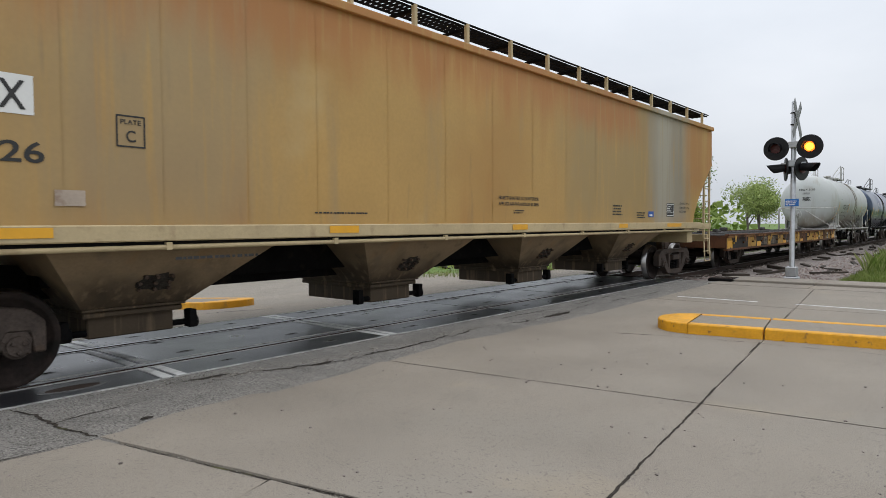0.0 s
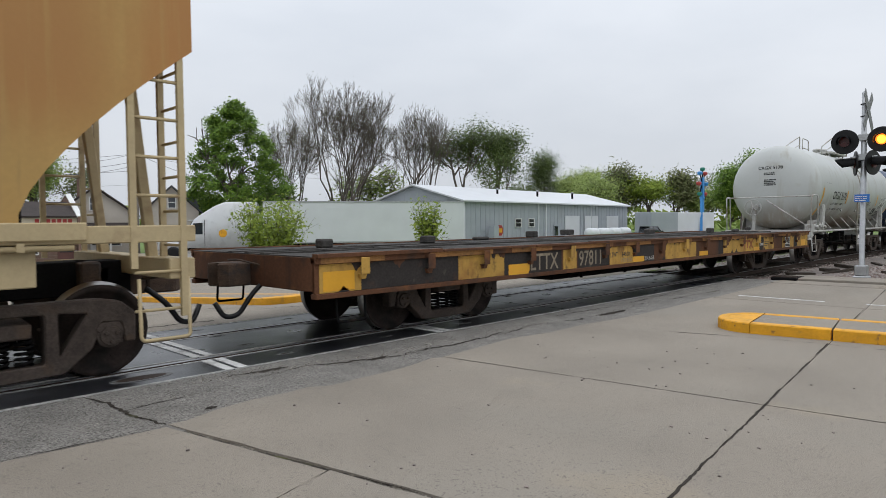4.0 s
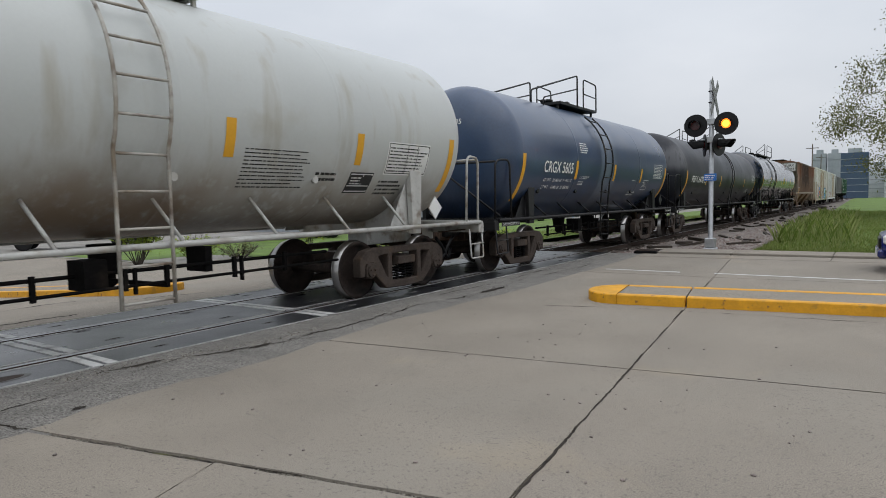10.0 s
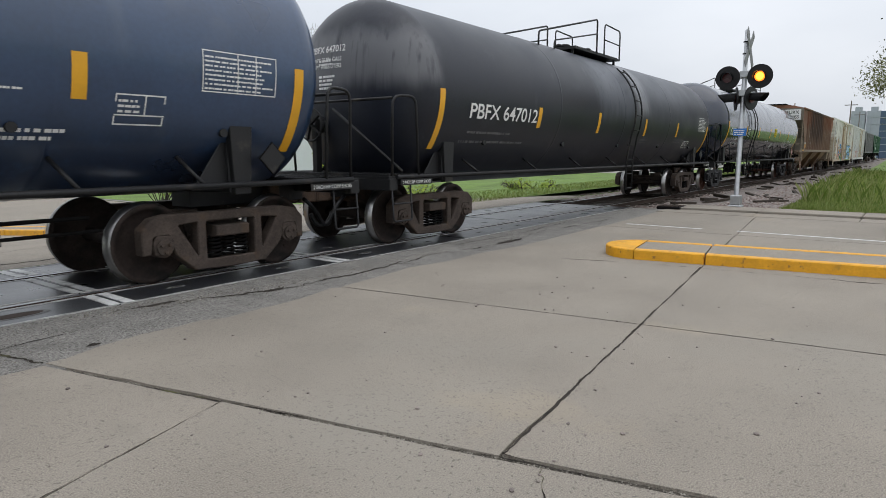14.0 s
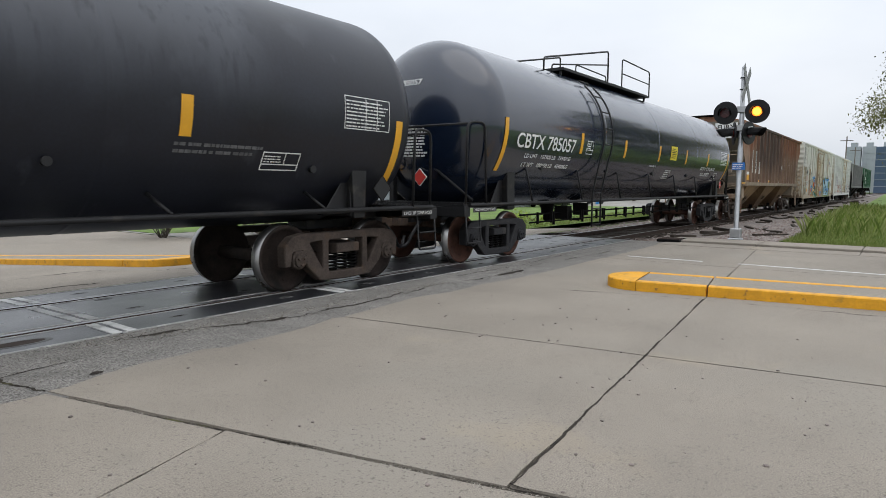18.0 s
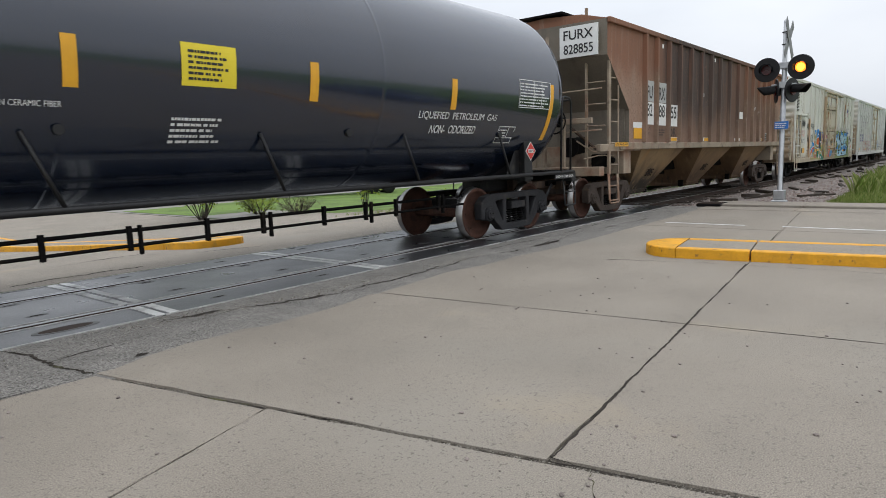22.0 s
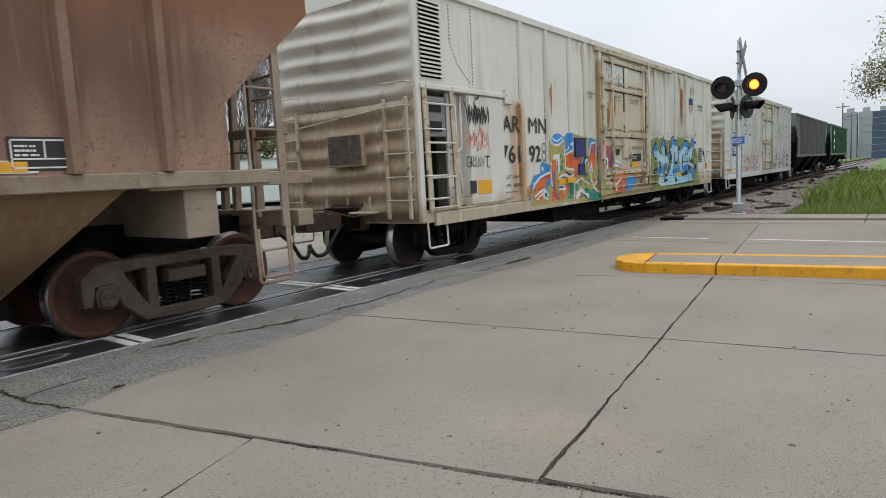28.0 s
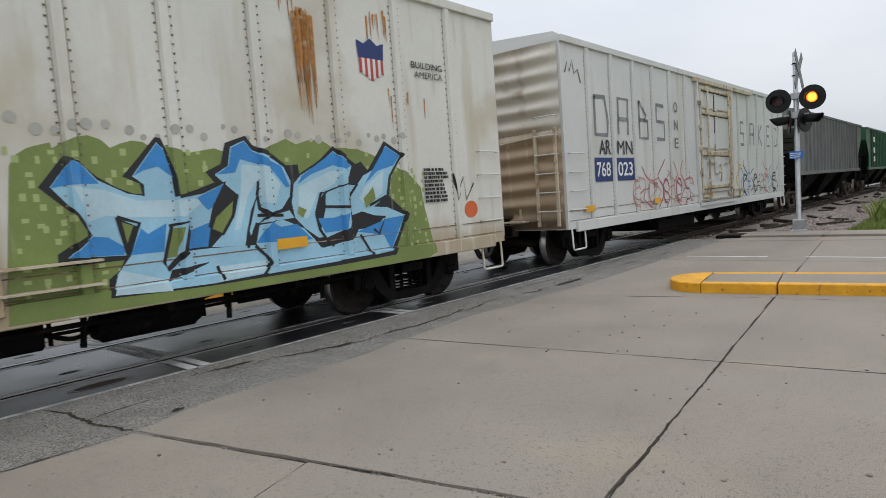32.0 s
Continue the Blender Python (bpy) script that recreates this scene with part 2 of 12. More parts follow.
def cyl(bm, p0, p1, r, n=12, r1=None, caps=True):
    p0, p1 = Vector(p0), Vector(p1)
    d = (p1 - p0).normalized()
    u = d.orthogonal().normalized()
    w = d.cross(u)
    r1 = r if r1 is None else r1
    a = [bm.verts.new(p0 + r * (math.cos(6.28319 * i / n) * u + math.sin(6.28319 * i / n) * w)) for i in range(n)]
    b = [bm.verts.new(p1 + r1 * (math.cos(6.28319 * i / n) * u + math.sin(6.28319 * i / n) * w)) for i in range(n)]
    fs = [bm.faces.new((a[i], a[(i + 1) % n], b[(i + 1) % n], b[i])) for i in range(n)]
    for f in fs:
        f.smooth = True
    if caps:
        fs += [bm.faces.new(a[::-1]), bm.faces.new(b)]
    return fs


def tube(bm, pts, r, n=8):
    pts = [Vector(p) for p in pts]
    rings, u = [], None
    for i, p in enumerate(pts):
        d = (pts[min(i + 1, len(pts) - 1)] - pts[max(i - 1, 0)]).normalized()
        u = d.orthogonal().normalized() if u is None else (u - d * u.dot(d)).normalized()
        w = d.cross(u)
        rings.append([bm.verts.new(p + r * (math.cos(6.28319 * k / n) * u + math.sin(6.28319 * k / n) * w)) for k in range(n)])
    for a, b in zip(rings, rings[1:]):
        for k in range(n):
            bm.faces.new((a[k], a[(k + 1) % n], b[(k + 1) % n], b[k])).smooth = True
    bm.faces.new(rings[0][::-1])
    bm.faces.new(rings[-1])


def bent(pts, r=0.08, n=4):
    """Rounds the corners of a line of points."""
    pts = [Vector(p) for p in pts]
    out = [pts[0]]
    for a, b, c in zip(pts, pts[1:], pts[2:]):
        k = min(r, (a - b).length * 0.45, (c - b).length * 0.45)
        p, q = b + (a - b).normalized() * k, b + (c - b).normalized() * k
        out += [p.lerp(b, i / n).lerp(b.lerp(q, i / n), i / n) for i in range(n + 1)]
    return out + [pts[-1]]


def lathe(bm, profile, n=32, axis="x", centre=(0, 0, 0), smooth=True):
    """profile: (along, radius) turned about an axis through centre."""
    rings = []
    for a, r in profile:
        ring = []
        for k in range(n):
            c, s = math.cos(6.28319 * k / n), math.sin(6.28319 * k / n)
            p = {"x": (a, r * c, r * s), "y": (r * c, a, r * s), "z": (r * c, r * s, a)}[axis]
            ring.append(bm.verts.new(Vector(p) + Vector(centre)))
        rings.append(ring)
    for a, b in zip(rings, rings[1:]):
        for k in range(n):
            bm.faces.new((a[k], a[(k + 1) % n], b[(k + 1) % n], b[k])).smooth = smooth
    bm.faces.new(rings[0][::-1])
    bm.faces.new(rings[-1])


def beam(bm, p0, p1, w, h):
    p0, p1 = Vector(p0), Vector(p1)
    d = (p1 - p0).normalized()
    u = d.cross(Vector((0, 0, 1)))
    u = u.normalized() if u.length > 1e-3 else Vector((1, 0, 0))
    v = u.cross(d)
    ring = [(-w / 2, -h / 2), (w / 2, -h / 2), (w / 2, h / 2), (-w / 2, h / 2)]
    a, b = [bm.verts.new(p0 + u * i + v * j) for i, j in ring], [bm.verts.new(p1 + u * i + v * j) for i, j in ring]
    bm.faces.new(a[::-1]), bm.faces.new(b)
    for k in range(4):
        bm.faces.new((a[k], a[(k + 1) % 4], b[(k + 1) % 4], b[k]))


def mesh_of(name, bm, materials, bevel=0.0):
    if bevel:
        bmesh.ops.bevel(bm, geom=list(bm.edges), offset=bevel, segments=1, affect="EDGES", clamp_overlap=True)
    bmesh.ops.recalc_face_normals(bm, faces=bm.faces)
    me = bpy.data.meshes.new(name)
    bm.to_mesh(me)
    bm.free()
    for m in materials if isinstance(materials, (list, tuple)) else [materials]:
        me.materials.append(m)
    return me


def part(name, bm, material, parent, label="", bevel=0.0, kind=""):
    ob = new(name, bm if isinstance(bm, bpy.types.Mesh) else mesh_of(name, bm, material, bevel))
    ob.parent = parent
    return tagged(ob, label, kind=kind)


def thing(name, label, category, group="", kind=""):
    return tagged(new(name), label, category, group, kind)


def structure(name, bm, material, label="", bevel=0.0, category=""):
    return tagged(new(name, mesh_of(name, bm, material, bevel)), label, category, kind="structure")


def letters(body, x0, x1, z0, z1, parent, material, surf, name="lettering", label="", off=0.006, bold=None):
    """Words that fill the box x0..x1, z0..z1 on the side that faces -y; surf(z) gives the side's y."""
    cu = bpy.data.curves.new("word", "FONT")
    cu.body = body
    cu.offset = bold if bold is not None else 0.012 if "M" not in body else 0.0
    tmp = bpy.data.objects.new("word", cu)
    me = bpy.data.meshes.new_from_object(tmp)
    bpy.data.objects.remove(tmp)
    bpy.data.curves.remove(cu)
    bm = bmesh.new()
    bm.from_mesh(me)
    bpy.data.meshes.remove(me)
    xs, ys = [v.co.x for v in bm.verts], [v.co.y for v in bm.verts]
    ax, bx, ay, by = min(xs), max(xs), min(ys), max(ys)
    for v in bm.verts:
        v.co = (x0 + (v.co.x - ax) / (bx - ax) * (x1 - x0), 0, z0 + (v.co.y - ay) / (by - ay) * (z1 - z0))
    k = max(1, int((z1 - z0) / 0.06))
    for i in range(1, k):
        bmesh.ops.bisect_plane(bm, geom=list(bm.verts) + list(bm.edges) + list(bm.faces), plane_co=(0, 0, z0 + (z1 - z0) * i / k), plane_no=(0, 0, 1))
    for v in bm.verts:
        v.co.y = surf(v.co.z) - off
    return part(name, bm, material, parent, label)


def patch(x0, x1, z0, z1, parent, material, surf, name="patch", label="", off=0.004, lean=0.0):
    bm = bmesh.new()
    n = max(1, int(abs(z1 - z0) / 0.06))
    rows = []
    for i in range(n + 1):
        z = z0 + (z1 - z0) * i / n
        k = lean * i / n
        rows.append([bm.verts.new((x, surf(z) - off, z)) for x in (x0 + k, x1 + k)])
    for a, b in zip(rows, rows[1:]):
        bm.faces.new((a[0], a[1], b[1], b[0]))
    return part(name, bm, material, parent, label)


def bars(x0, x1, z0, z1, rows, parent, material, surf, name="small_print", fill=0.48, seed=1, label="rows of small stencilled print", off=0.005):
    """Small print that cannot be read: rows of word-long bars."""
    rnd = random.Random(seed)
    bm = bmesh.new()
    rows = max(rows, int((z1 - z0) / 0.052))
    dz = (z1 - z0) / rows
    for r in range(rows):
        z, x, end = z0 + r * dz, x0, x0 + (x1 - x0) * rnd.uniform(0.75, 1.0)
        while x < end:
            w = min(end - x, dz * rnd.uniform(0.35, 1.3))
            if w < dz * 0.2:
                break
            q = [bm.verts.new((a, surf(c) - off, c)) for a, c in ((x, z), (x + w, z), (x + w, z + dz * fill), (x, z + dz * fill))]
            bm.faces.new(q)
            x += w + dz * (0.14 if rnd.random() < 0.7 else 0.45)
    return part(name, bm, material, parent, label, kind="stuff")


def end_letters(body, y0, y1, z0, z1, parent, material, xf, name="end_lettering", label="", off=0.008):
    """Words on an end that faces -x, from y0 down to y1; xf(y, z) gives the end's x."""
    ob = letters(body, -y0, -y1, z0, z1, parent, material, lambda z: 0.0, name, label, 0.0)
    for v in ob.data.vertices:
        y, z = -v.co.x, v.co.z
        v.co = (xf(y, z) - off, y, z)
    return ob


def end_bars(y0, y1, z0, z1, rows, parent, material, xf, seed=1, fill=0.6):
    ob = bars(-y0, -y1, z0, z1, rows, parent, material, lambda z: 0.0, fill=fill, seed=seed)
    for v in ob.data.vertices:
        y, z = -v.co.x, v.co.z
        v.co = (xf(y, z) - 0.008, y, z)
    return ob


# ---- ground, road and track ----
def fall(y):
    """Height of the ground: level up to the track, then down to the lower street behind it."""
    return 0.0 if y < 9.8 else -1.0 * min(1.0, (y - 9.8) / 14.0)


def field(name, xs, ys, dz, material, label="", category=""):
    bm = bmesh.new()
    g = [[bm.verts.new((x, y, fall(y) + dz)) for x in xs] for y in ys]
    for a, b in zip(g, g[1:]):
        for i in range(len(xs) - 1):
            bm.faces.new((a[i], a[i + 1], b[i + 1], b[i]))
    return structure(name, bm, material, label, category=category)


field("ground", [-1500, -200, -40, 0, 40, 200, 1500], [-1500, -200, -30, 0, 9.8, 12, 15, 18, 21, 23.8, 60, 300, 1500], -0.24, M_LAWN, "wide level ground of soil and short grass", "ground")
field("joint_bed", [-3.2, 2, 8, 17.4], [-14, 0, 9.0], -0.016, M_JOINT, "dark grit that fills the joints of the road")


def rough_edge(poly, step=0.22, amount=0.012, seed=0):
    out, rnd = [], random.Random(seed)
    for a, b in zip(poly, poly[1:] + poly[:1]):
        n = max(1, int(math.dist(a, b) / step))
        n = min(n, 40)
        for i in range(n):
            k = i / n
            j = amount if i else amount * 0.3
            out.append((a[0] + (b[0] - a[0]) * k + rnd.uniform(-j, j), a[1] + (b[1] - a[1]) * k + rnd.uniform(-j, j)))
    return out


def p0(y):
    return 0.15 + 0.18 * (4.64 - y)


def p1(y):
    return 1.905 + 0.222 * (4.87 - y)


def pa(y):
    return 5.08 + 0.132 * (5.0 - y)


def yb(x):
    return 1.5 + 0.105 * (x - 2.7)


def yc(x):
    return 3.24 - 0.28 * (2.29 - x)


road = tagged(new("road"), "pale concrete road of large slabs with dirty cracked joints", "road", kind="structure")
g = 0.004
slab_polys = [
    ([(-1.63, 4.94), (-0.10, 5.12), (p0(4.64) - 0.03, 4.6), (p0(1.5) - 0.05, 1.5), (p0(-8) - 0.05, -8), (-2.6, -8), (-1.30, 2.2)], 0.02),
    ([(p0(4.7) + 0.03, 4.68), (0.9, 4.86), (1.93 - 0.035, 4.80), (p1(3.27) - 0.028, yc(p1(3.27)) + g), (p0(2.7) + 0.05, yc(0.5) + g)], 0.004),
    ([(p0(2.65) + 0.05, yc(0.5) - g), (p1(3.2) - 0.028, yc(p1(3.2)) - g), (p1(1.55) - 0.028, 1.48), (p1(-8) - 0.028, -8), (p0(-8) + 0.05, -8)], 0.01),
    ([(1.93 + 0.005, 4.86), (2.06, 4.85), (2.35, 4.96), (2.72, 5.02), (3.06, 5.0), (3.27, 5.03), (3.46, 4.92), (3.79, 4.95), (4.06, 4.95), (4.45, 4.98), (4.93, 5.1), (pa(5.05) - g, 5.03), (pa(1.83) - g, yb(5.5) + g), (p1(1.6) + 0.022, yb(2.8) + g)], 0.008),
    ([(p1(1.5) + 0.022, yb(2.8) - g), (pa(1.8) - g, yb(5.5) - g), (pa(-8) - g, -8), (p1(-8) + 0.022, -8)], 0.003),
    ([(pa(5.02) + g, 5.06), (5.7, 5.12), (6.46, 5.22), (7.2, 5.1), (8.0, 5.14), (9.1, 5.03), (10.8, 5.06), (12.6, 5.12), (12.6, yb(12.6) + g), (pa(1.85) + g, yb(5.6) + g)], 0.003),
    ([(12.63, 5.08), (16.5, 5.22), (16.52, yb(16.5) + g), (12.63, yb(12.63) + g)], 0.003),
    ([(pa(1.8) + g, yb(5.6) - g), (12.6, yb(12.6) - g), (13.2, -8), (pa(-8) + g, -8)], 0.003),
    ([(12.63, yb(12.63) - g), (16.5, yb(16.5) - g), (16.9, -8), (13.23, -8)], 0.003),
    ([(pa(-6.1), -8.05), (17, -8.05), (17.6, -30), (-8, -30), (-3, -8.05)], 0.0),
]
for i, (poly, rough) in enumerate(slab_polys):
    bm = bmesh.new()
    prism(bm, rough_edge(poly, 0.2, rough, i) if rough else poly, -0.2, 0.0, "z")
    part("concrete_slab", bm, M_CONC, road)

bm = bmesh.new()
prism(bm, rough_edge([(-6, 4.6), (17.3, 4.7), (17.3, 6.215), (-6, 6.215)], 0.3, 0.008, 3), -0.15, -0.006, "z")
structure("asphalt_strip", bm, M_ASPH, "crumbled grey asphalt strip beside the track", category="road")
bm = bmesh.new()
prism(bm, [(-7, -20), (-1.9, -20), (-1.45, 2.2), (-1.75, 4.9), (-2.2, 5.2), (-7, 5.0)], -0.15, -0.012, "z")
structure("gravel_verge", bm, M_GRAVEL, "loose gravel verge", category="verge")


def crack(name, pts, w=0.02, seed=0, z=-0.002, wander=0.35):
    """A ragged crack: a thin dark ribbon that wanders, pinches and sheds side splits."""
    rnd = random.Random(seed)
    bm = bmesh.new()

    def ribbon(line, w, wander):
        fine, drift = [], 0.0
        for a, b in zip(line, line[1:]):
            d = math.dist(a, b)
            n = max(2, int(d / 0.035))
            nx, ny = -(b[1] - a[1]) / d, (b[0] - a[0]) / d
            for i in range(n):
                drift = drift * 0.86 + rnd.gauss(0, wander)
                k = drift + rnd.uniform(-1, 1) * w * 0.25
                fine.append((a[0] + (b[0] - a[0]) * i / n + nx * k, a[1] + (b[1] - a[1]) * i / n + ny * k))
        prev, k = None, 0.5
        for i, p in enumerate(fine):
            q, o = fine[min(i + 1, len(fine) - 1)], fine[max(i - 1, 0)]
            d = Vector((q[0] - o[0], q[1] - o[1])).normalized()
            k = min(1.0, max(0.06, k + rnd.uniform(-0.28, 0.28)))
            h = w * k * 0.5
            cur = [bm.verts.new((p[0] - d.y * h, p[1] + d.x * h, z)), bm.verts.new((p[0] + d.y * h, p[1] - d.x * h, z))]
            if prev:
                bm.faces.new((prev[0], prev[1], cur[1], cur[0]))
            prev = cur
        return fine

    ribbon(pts, w, w * wander)
    return structure(name, bm, M_CRACK, "ragged dark crack in the paving")


crack("joint_1", [(1.915, 4.87), (2.02, 4.3), (2.27, 3.2), (2.44, 2.6), (2.65, 1.52), (3.4, -2.0)], 0.02, 21, -0.009, 0.1)
crack("joint_2", [(5.06, 5.02), (5.5, 1.82), (5.95, -1.5), (6.6, -6.0)], 0.014, 22, 0.002, 0.05)
crack("joint_7", [(2.68, 1.51), (2.67, 1.3), (2.35, 1.1)], 0.014, 28, 0.002)
crack("joint_3", [(2.68, 1.5), (5.5, 1.80), (8.8, 2.16)], 0.022, 23, 0.002, 0.05)
crack("joint_4", [(10.0, 2.28), (12.6, 2.56), (16.5, 2.95)], 0.020, 24, 0.002, 0.05)
crack("joint_5", [(2.26, 3.23), (0.5, 2.74)], 0.012, 25, 0.002, 0.12)
crack("kerb_foot_joint", [(8.3, 3.95), (8.66, 2.62), (8.84, 0.7), (9.1, -2.0)], 0.03, 26, 0.002)
crack("crack_1", [(1.70, 6.18), (1.77, 5.98), (1.80, 5.41), (1.85, 5.16), (1.91, 4.85)], 0.032, 1)
crack("crack_3", [(0.35, 4.75), (0.7, 5.1), (0.9, 5.6), (1.0, 6.1)], 0.022, 3)
crack("crack_8", [(1.81, 5.44), (1.98, 5.51), (2.34, 5.53), (2.91, 5.66), (3.73, 5.81)], 0.016, 8)
crack("crack_4", [(2.96, 5.98), (3.62, 5.86), (4.15, 5.64), (4.77, 5.46), (5.51, 5.46), (6.81, 5.6)], 0.045, 4)
crack("crack_5", [(6.6, 5.55), (7.6, 5.62), (8.8, 5.45), (11.0, 5.66), (14.0, 5.5)], 0.05, 5)
crack("crack_6", [(8.5, 5.95), (10.5, 5.85), (13.0, 6.02)], 0.03, 6)
crack("crack_7", [(-1.63, 4.95), (-0.10, 5.13), (0.18, 4.62), (0.9, 4.86), (1.90, 4.81)], 0.018, 7, 0.002)
crack("crack_10", [(3.37, 11.92), (4.21, 12.14), (4.79, 12.32), (5.88, 12.38)], 0.06, 10, fall(12.2) + 0.004)
crack("crack_11", [(5.44, 10.34), (6.07, 10.31), (6.98, 9.9)], 0.05, 11, fall(10.0) + 0.006)
crack("crack_12", [(2.8, 9.61), (3.19, 9.62), (3.79, 9.65), (4.6, 9.6)], 0.05, 12, 0.003)


def blotch(name, x, y, rx, ry, seed, mtl, label, z=0.0, n=18):
    rnd = random.Random(seed)
    bm = bmesh.new()
    bm.faces.new([bm.verts.new((x + rx * math.cos(6.2832 * i / n) * rnd.uniform(0.6, 1.1), y + ry * math.sin(6.2832 * i / n) * rnd.uniform(0.6, 1.1), z)) for i in range(n)])
    return structure(name, bm, mtl, label)


blotch("pothole_1", 4.53, 5.54, 0.16, 0.06, 1, M_CRACK, "dark broken hole in the asphalt edge", -0.001)
blotch("pothole_2", 3.4, 5.92, 0.22, 0.05, 2, M_CRACK, "dark broken hole in the asphalt edge", -0.001)
blotch("pothole_3", 9.4, 5.45, 0.5, 0.08, 5, M_CRACK, "dark broken hole in the asphalt edge", -0.001)
blotch("tar_spot", 2.36, 5.05, 0.06, 0.04, 6, M_CRACK, "small black tar spot", -0.001)
RND = random.Random(42)
for i in range(130):
    x, y = RND.uniform(-1, 7.5), RND.uniform(0.3, 4.8)
    s = RND.uniform(0.005, 0.014)
    bm = bmesh.new()
    bmesh.ops.create_icosphere(bm, subdivisions=1, radius=s, matrix=pose(x, y, s * 0.35, 0, 0, RND.uniform(0, 90)) @ Matrix.Diagonal((1.3, 1, 0.6, 1)))
    tagged(new("pebble", mesh_of("pebble", bm, M_GRAVEL)), "small dark pebble lying on the concrete", "pebble", "pebbles on the road")

M_SCUFF = mat("scuffed_rubber", (0.15, 0.15, 0.148), 0.6, var=0.25, scale=8, fine=60, bump=0.1)
M_EDGE = mat("panel_edge_steel", (0.52, 0.51, 0.49), 0.5, 0.3, var=0.3, scale=5, bump=0.05, dirt=((0.10, 0.085, 0.07), 0.2, 6))
# crossing panels, with flangeways beside the rails
crossing = tagged(new("crossing"), "grade crossing of dark rubber panels with white end stripes", "crossing", kind="structure")
bounds = [(6.235, 6.895), (7.095, 8.395), (8.575, 9.25)]
for j, (ya, yb_) in enumerate(bounds):
    for k in range(6):
        x0 = 0.06 + 3.1 * k
        bm = bmesh.new()
        box(bm, x0 + 0.01, ya, -0.16, min(x0 + 3.09, 17.4), yb_, -0.008 + 0.002 * ((k + j) % 2))
        p = part("rubber_panel", bm, M_RUBBER, crossing, bevel=0.008)
        for i in range(2):
            for ly in ((6.565,), (7.43, 8.27), (8.95,))[j]:
                lx = x0 + 0.8 + 1.52 * i + RND.uniform(-0.04, 0.04)
                bm = bmesh.new()
                prism(bm, [(lx + 0.115 * math.cos(a * 0.5236), ly + 0.05 * math.sin(a * 0.5236)) for a in range(12)], -0.012, -0.0045, "z")
                part("scuffed_rim", bm, M_SCUFF, p, "pale worn rim round the bolt recess")
                bm = bmesh.new()
                prism(bm, [(lx + 0.068 * math.cos(a * 0.7854), ly + 0.02 * math.sin(a * 0.7854)) for a in range(8)], -0.012, -0.003, "z")
                part("bolt_recess", bm, M_CRACK, p)
        for ye in (ya + 0.016, yb_ - 0.016):
            bm = bmesh.new()
            box(bm, x0 + 0.02, ye - 0.015, -0.03, min(x0 + 3.08, 17.39), ye + 0.015, -0.001)
            part("edge_strip", bm, M_EDGE, p, "pale worn steel edge strip")
        if k < 3:
            bm = bmesh.new()
            for sx in (-0.06, 0.09):
                prism(bm, [(x0 + sx + 0.02 * (yb_ - 7.7), ya + 0.02), (x0 + sx + 0.1 + 0.02 * (yb_ - 7.7), ya + 0.02), (x0 + sx + 0.1, yb_ - 0.02), (x0 + sx, yb_ - 0.02)], -0.01, 0.001, "z")
            part("white_stripe", bm, M_WHITELINE, p, "worn white end stripe")
for nm, rx, ry, z, mtl, lab in (("scuffed_rim", 0.30, 0.12, -0.0040, M_SCUFF, "pale worn halo"), ("iron_cover", 0.24, 0.085, -0.0015, M_RAILSIDE, "dark oval iron cover")):
    bm = bmesh.new()
    prism(bm, [(2.36 + rx * math.cos(a * 0.2618), 6.56 + ry * math.sin(a * 0.2618)) for a in range(24)], -0.03, z, "z")
    part(nm, bm, mtl, crossing, lab)
for j, (y0, y1, n) in enumerate(((6.22, 6.90, 3), (7.09, 8.40, 5), (8.57, 9.25, 3))):
    for k in range(n):
        for i in range(2):
            w = (y1 - y0) / n
            bm = bmesh.new()
            box(bm, -8.6 + i * 4.15, y0 + w * k + 0.012, -0.16, -4.5 + i * 4.12 + RND.uniform(-0.04, 0.03), y0 + w * (k + 1) - 0.012, -0.012 + RND.uniform(-0.008, 0.004))
            part("timber_plank", bm, M_TIMBER, crossing, "weathered black crossing timber", 0.01)
bm = bmesh.new()
box(bm, -9, 6.2, -0.2, 17.4, 9.3, -0.08)
structure("track_bed", bm, M_CRACK, "dark bed under the crossing")


def rail_piece(bm, x0, x1, y):
    prism(bm, [(y - 0.035, 0.0), (y - 0.037, -0.03), (y - 0.012, -0.05), (y - 0.012, -0.14), (y - 0.07, -0.16), (y - 0.07, -0.175), (y + 0.07, -0.175), (y + 0.07, -0.16), (y + 0.012, -0.14), (y + 0.012, -0.05), (y + 0.037, -0.03), (y + 0.035, 0.0)], x0, x1, "x")


for y in (6.98, 8.485):
    bm = bmesh.new()
    rail_piece(bm, -70, 420, y)
    r = tagged(new("rail", mesh_of("rail", bm, M_RAILSIDE)), "steel running rail with a bright worn head", "rail", "rails of the track", "structure")
    bm = bmesh.new()
    box(bm, -70, y - 0.032, 0.0005, 420, y + 0.032, 0.0035)
    part("rail_head", bm, M_RAIL, r, "bright polished running surface")

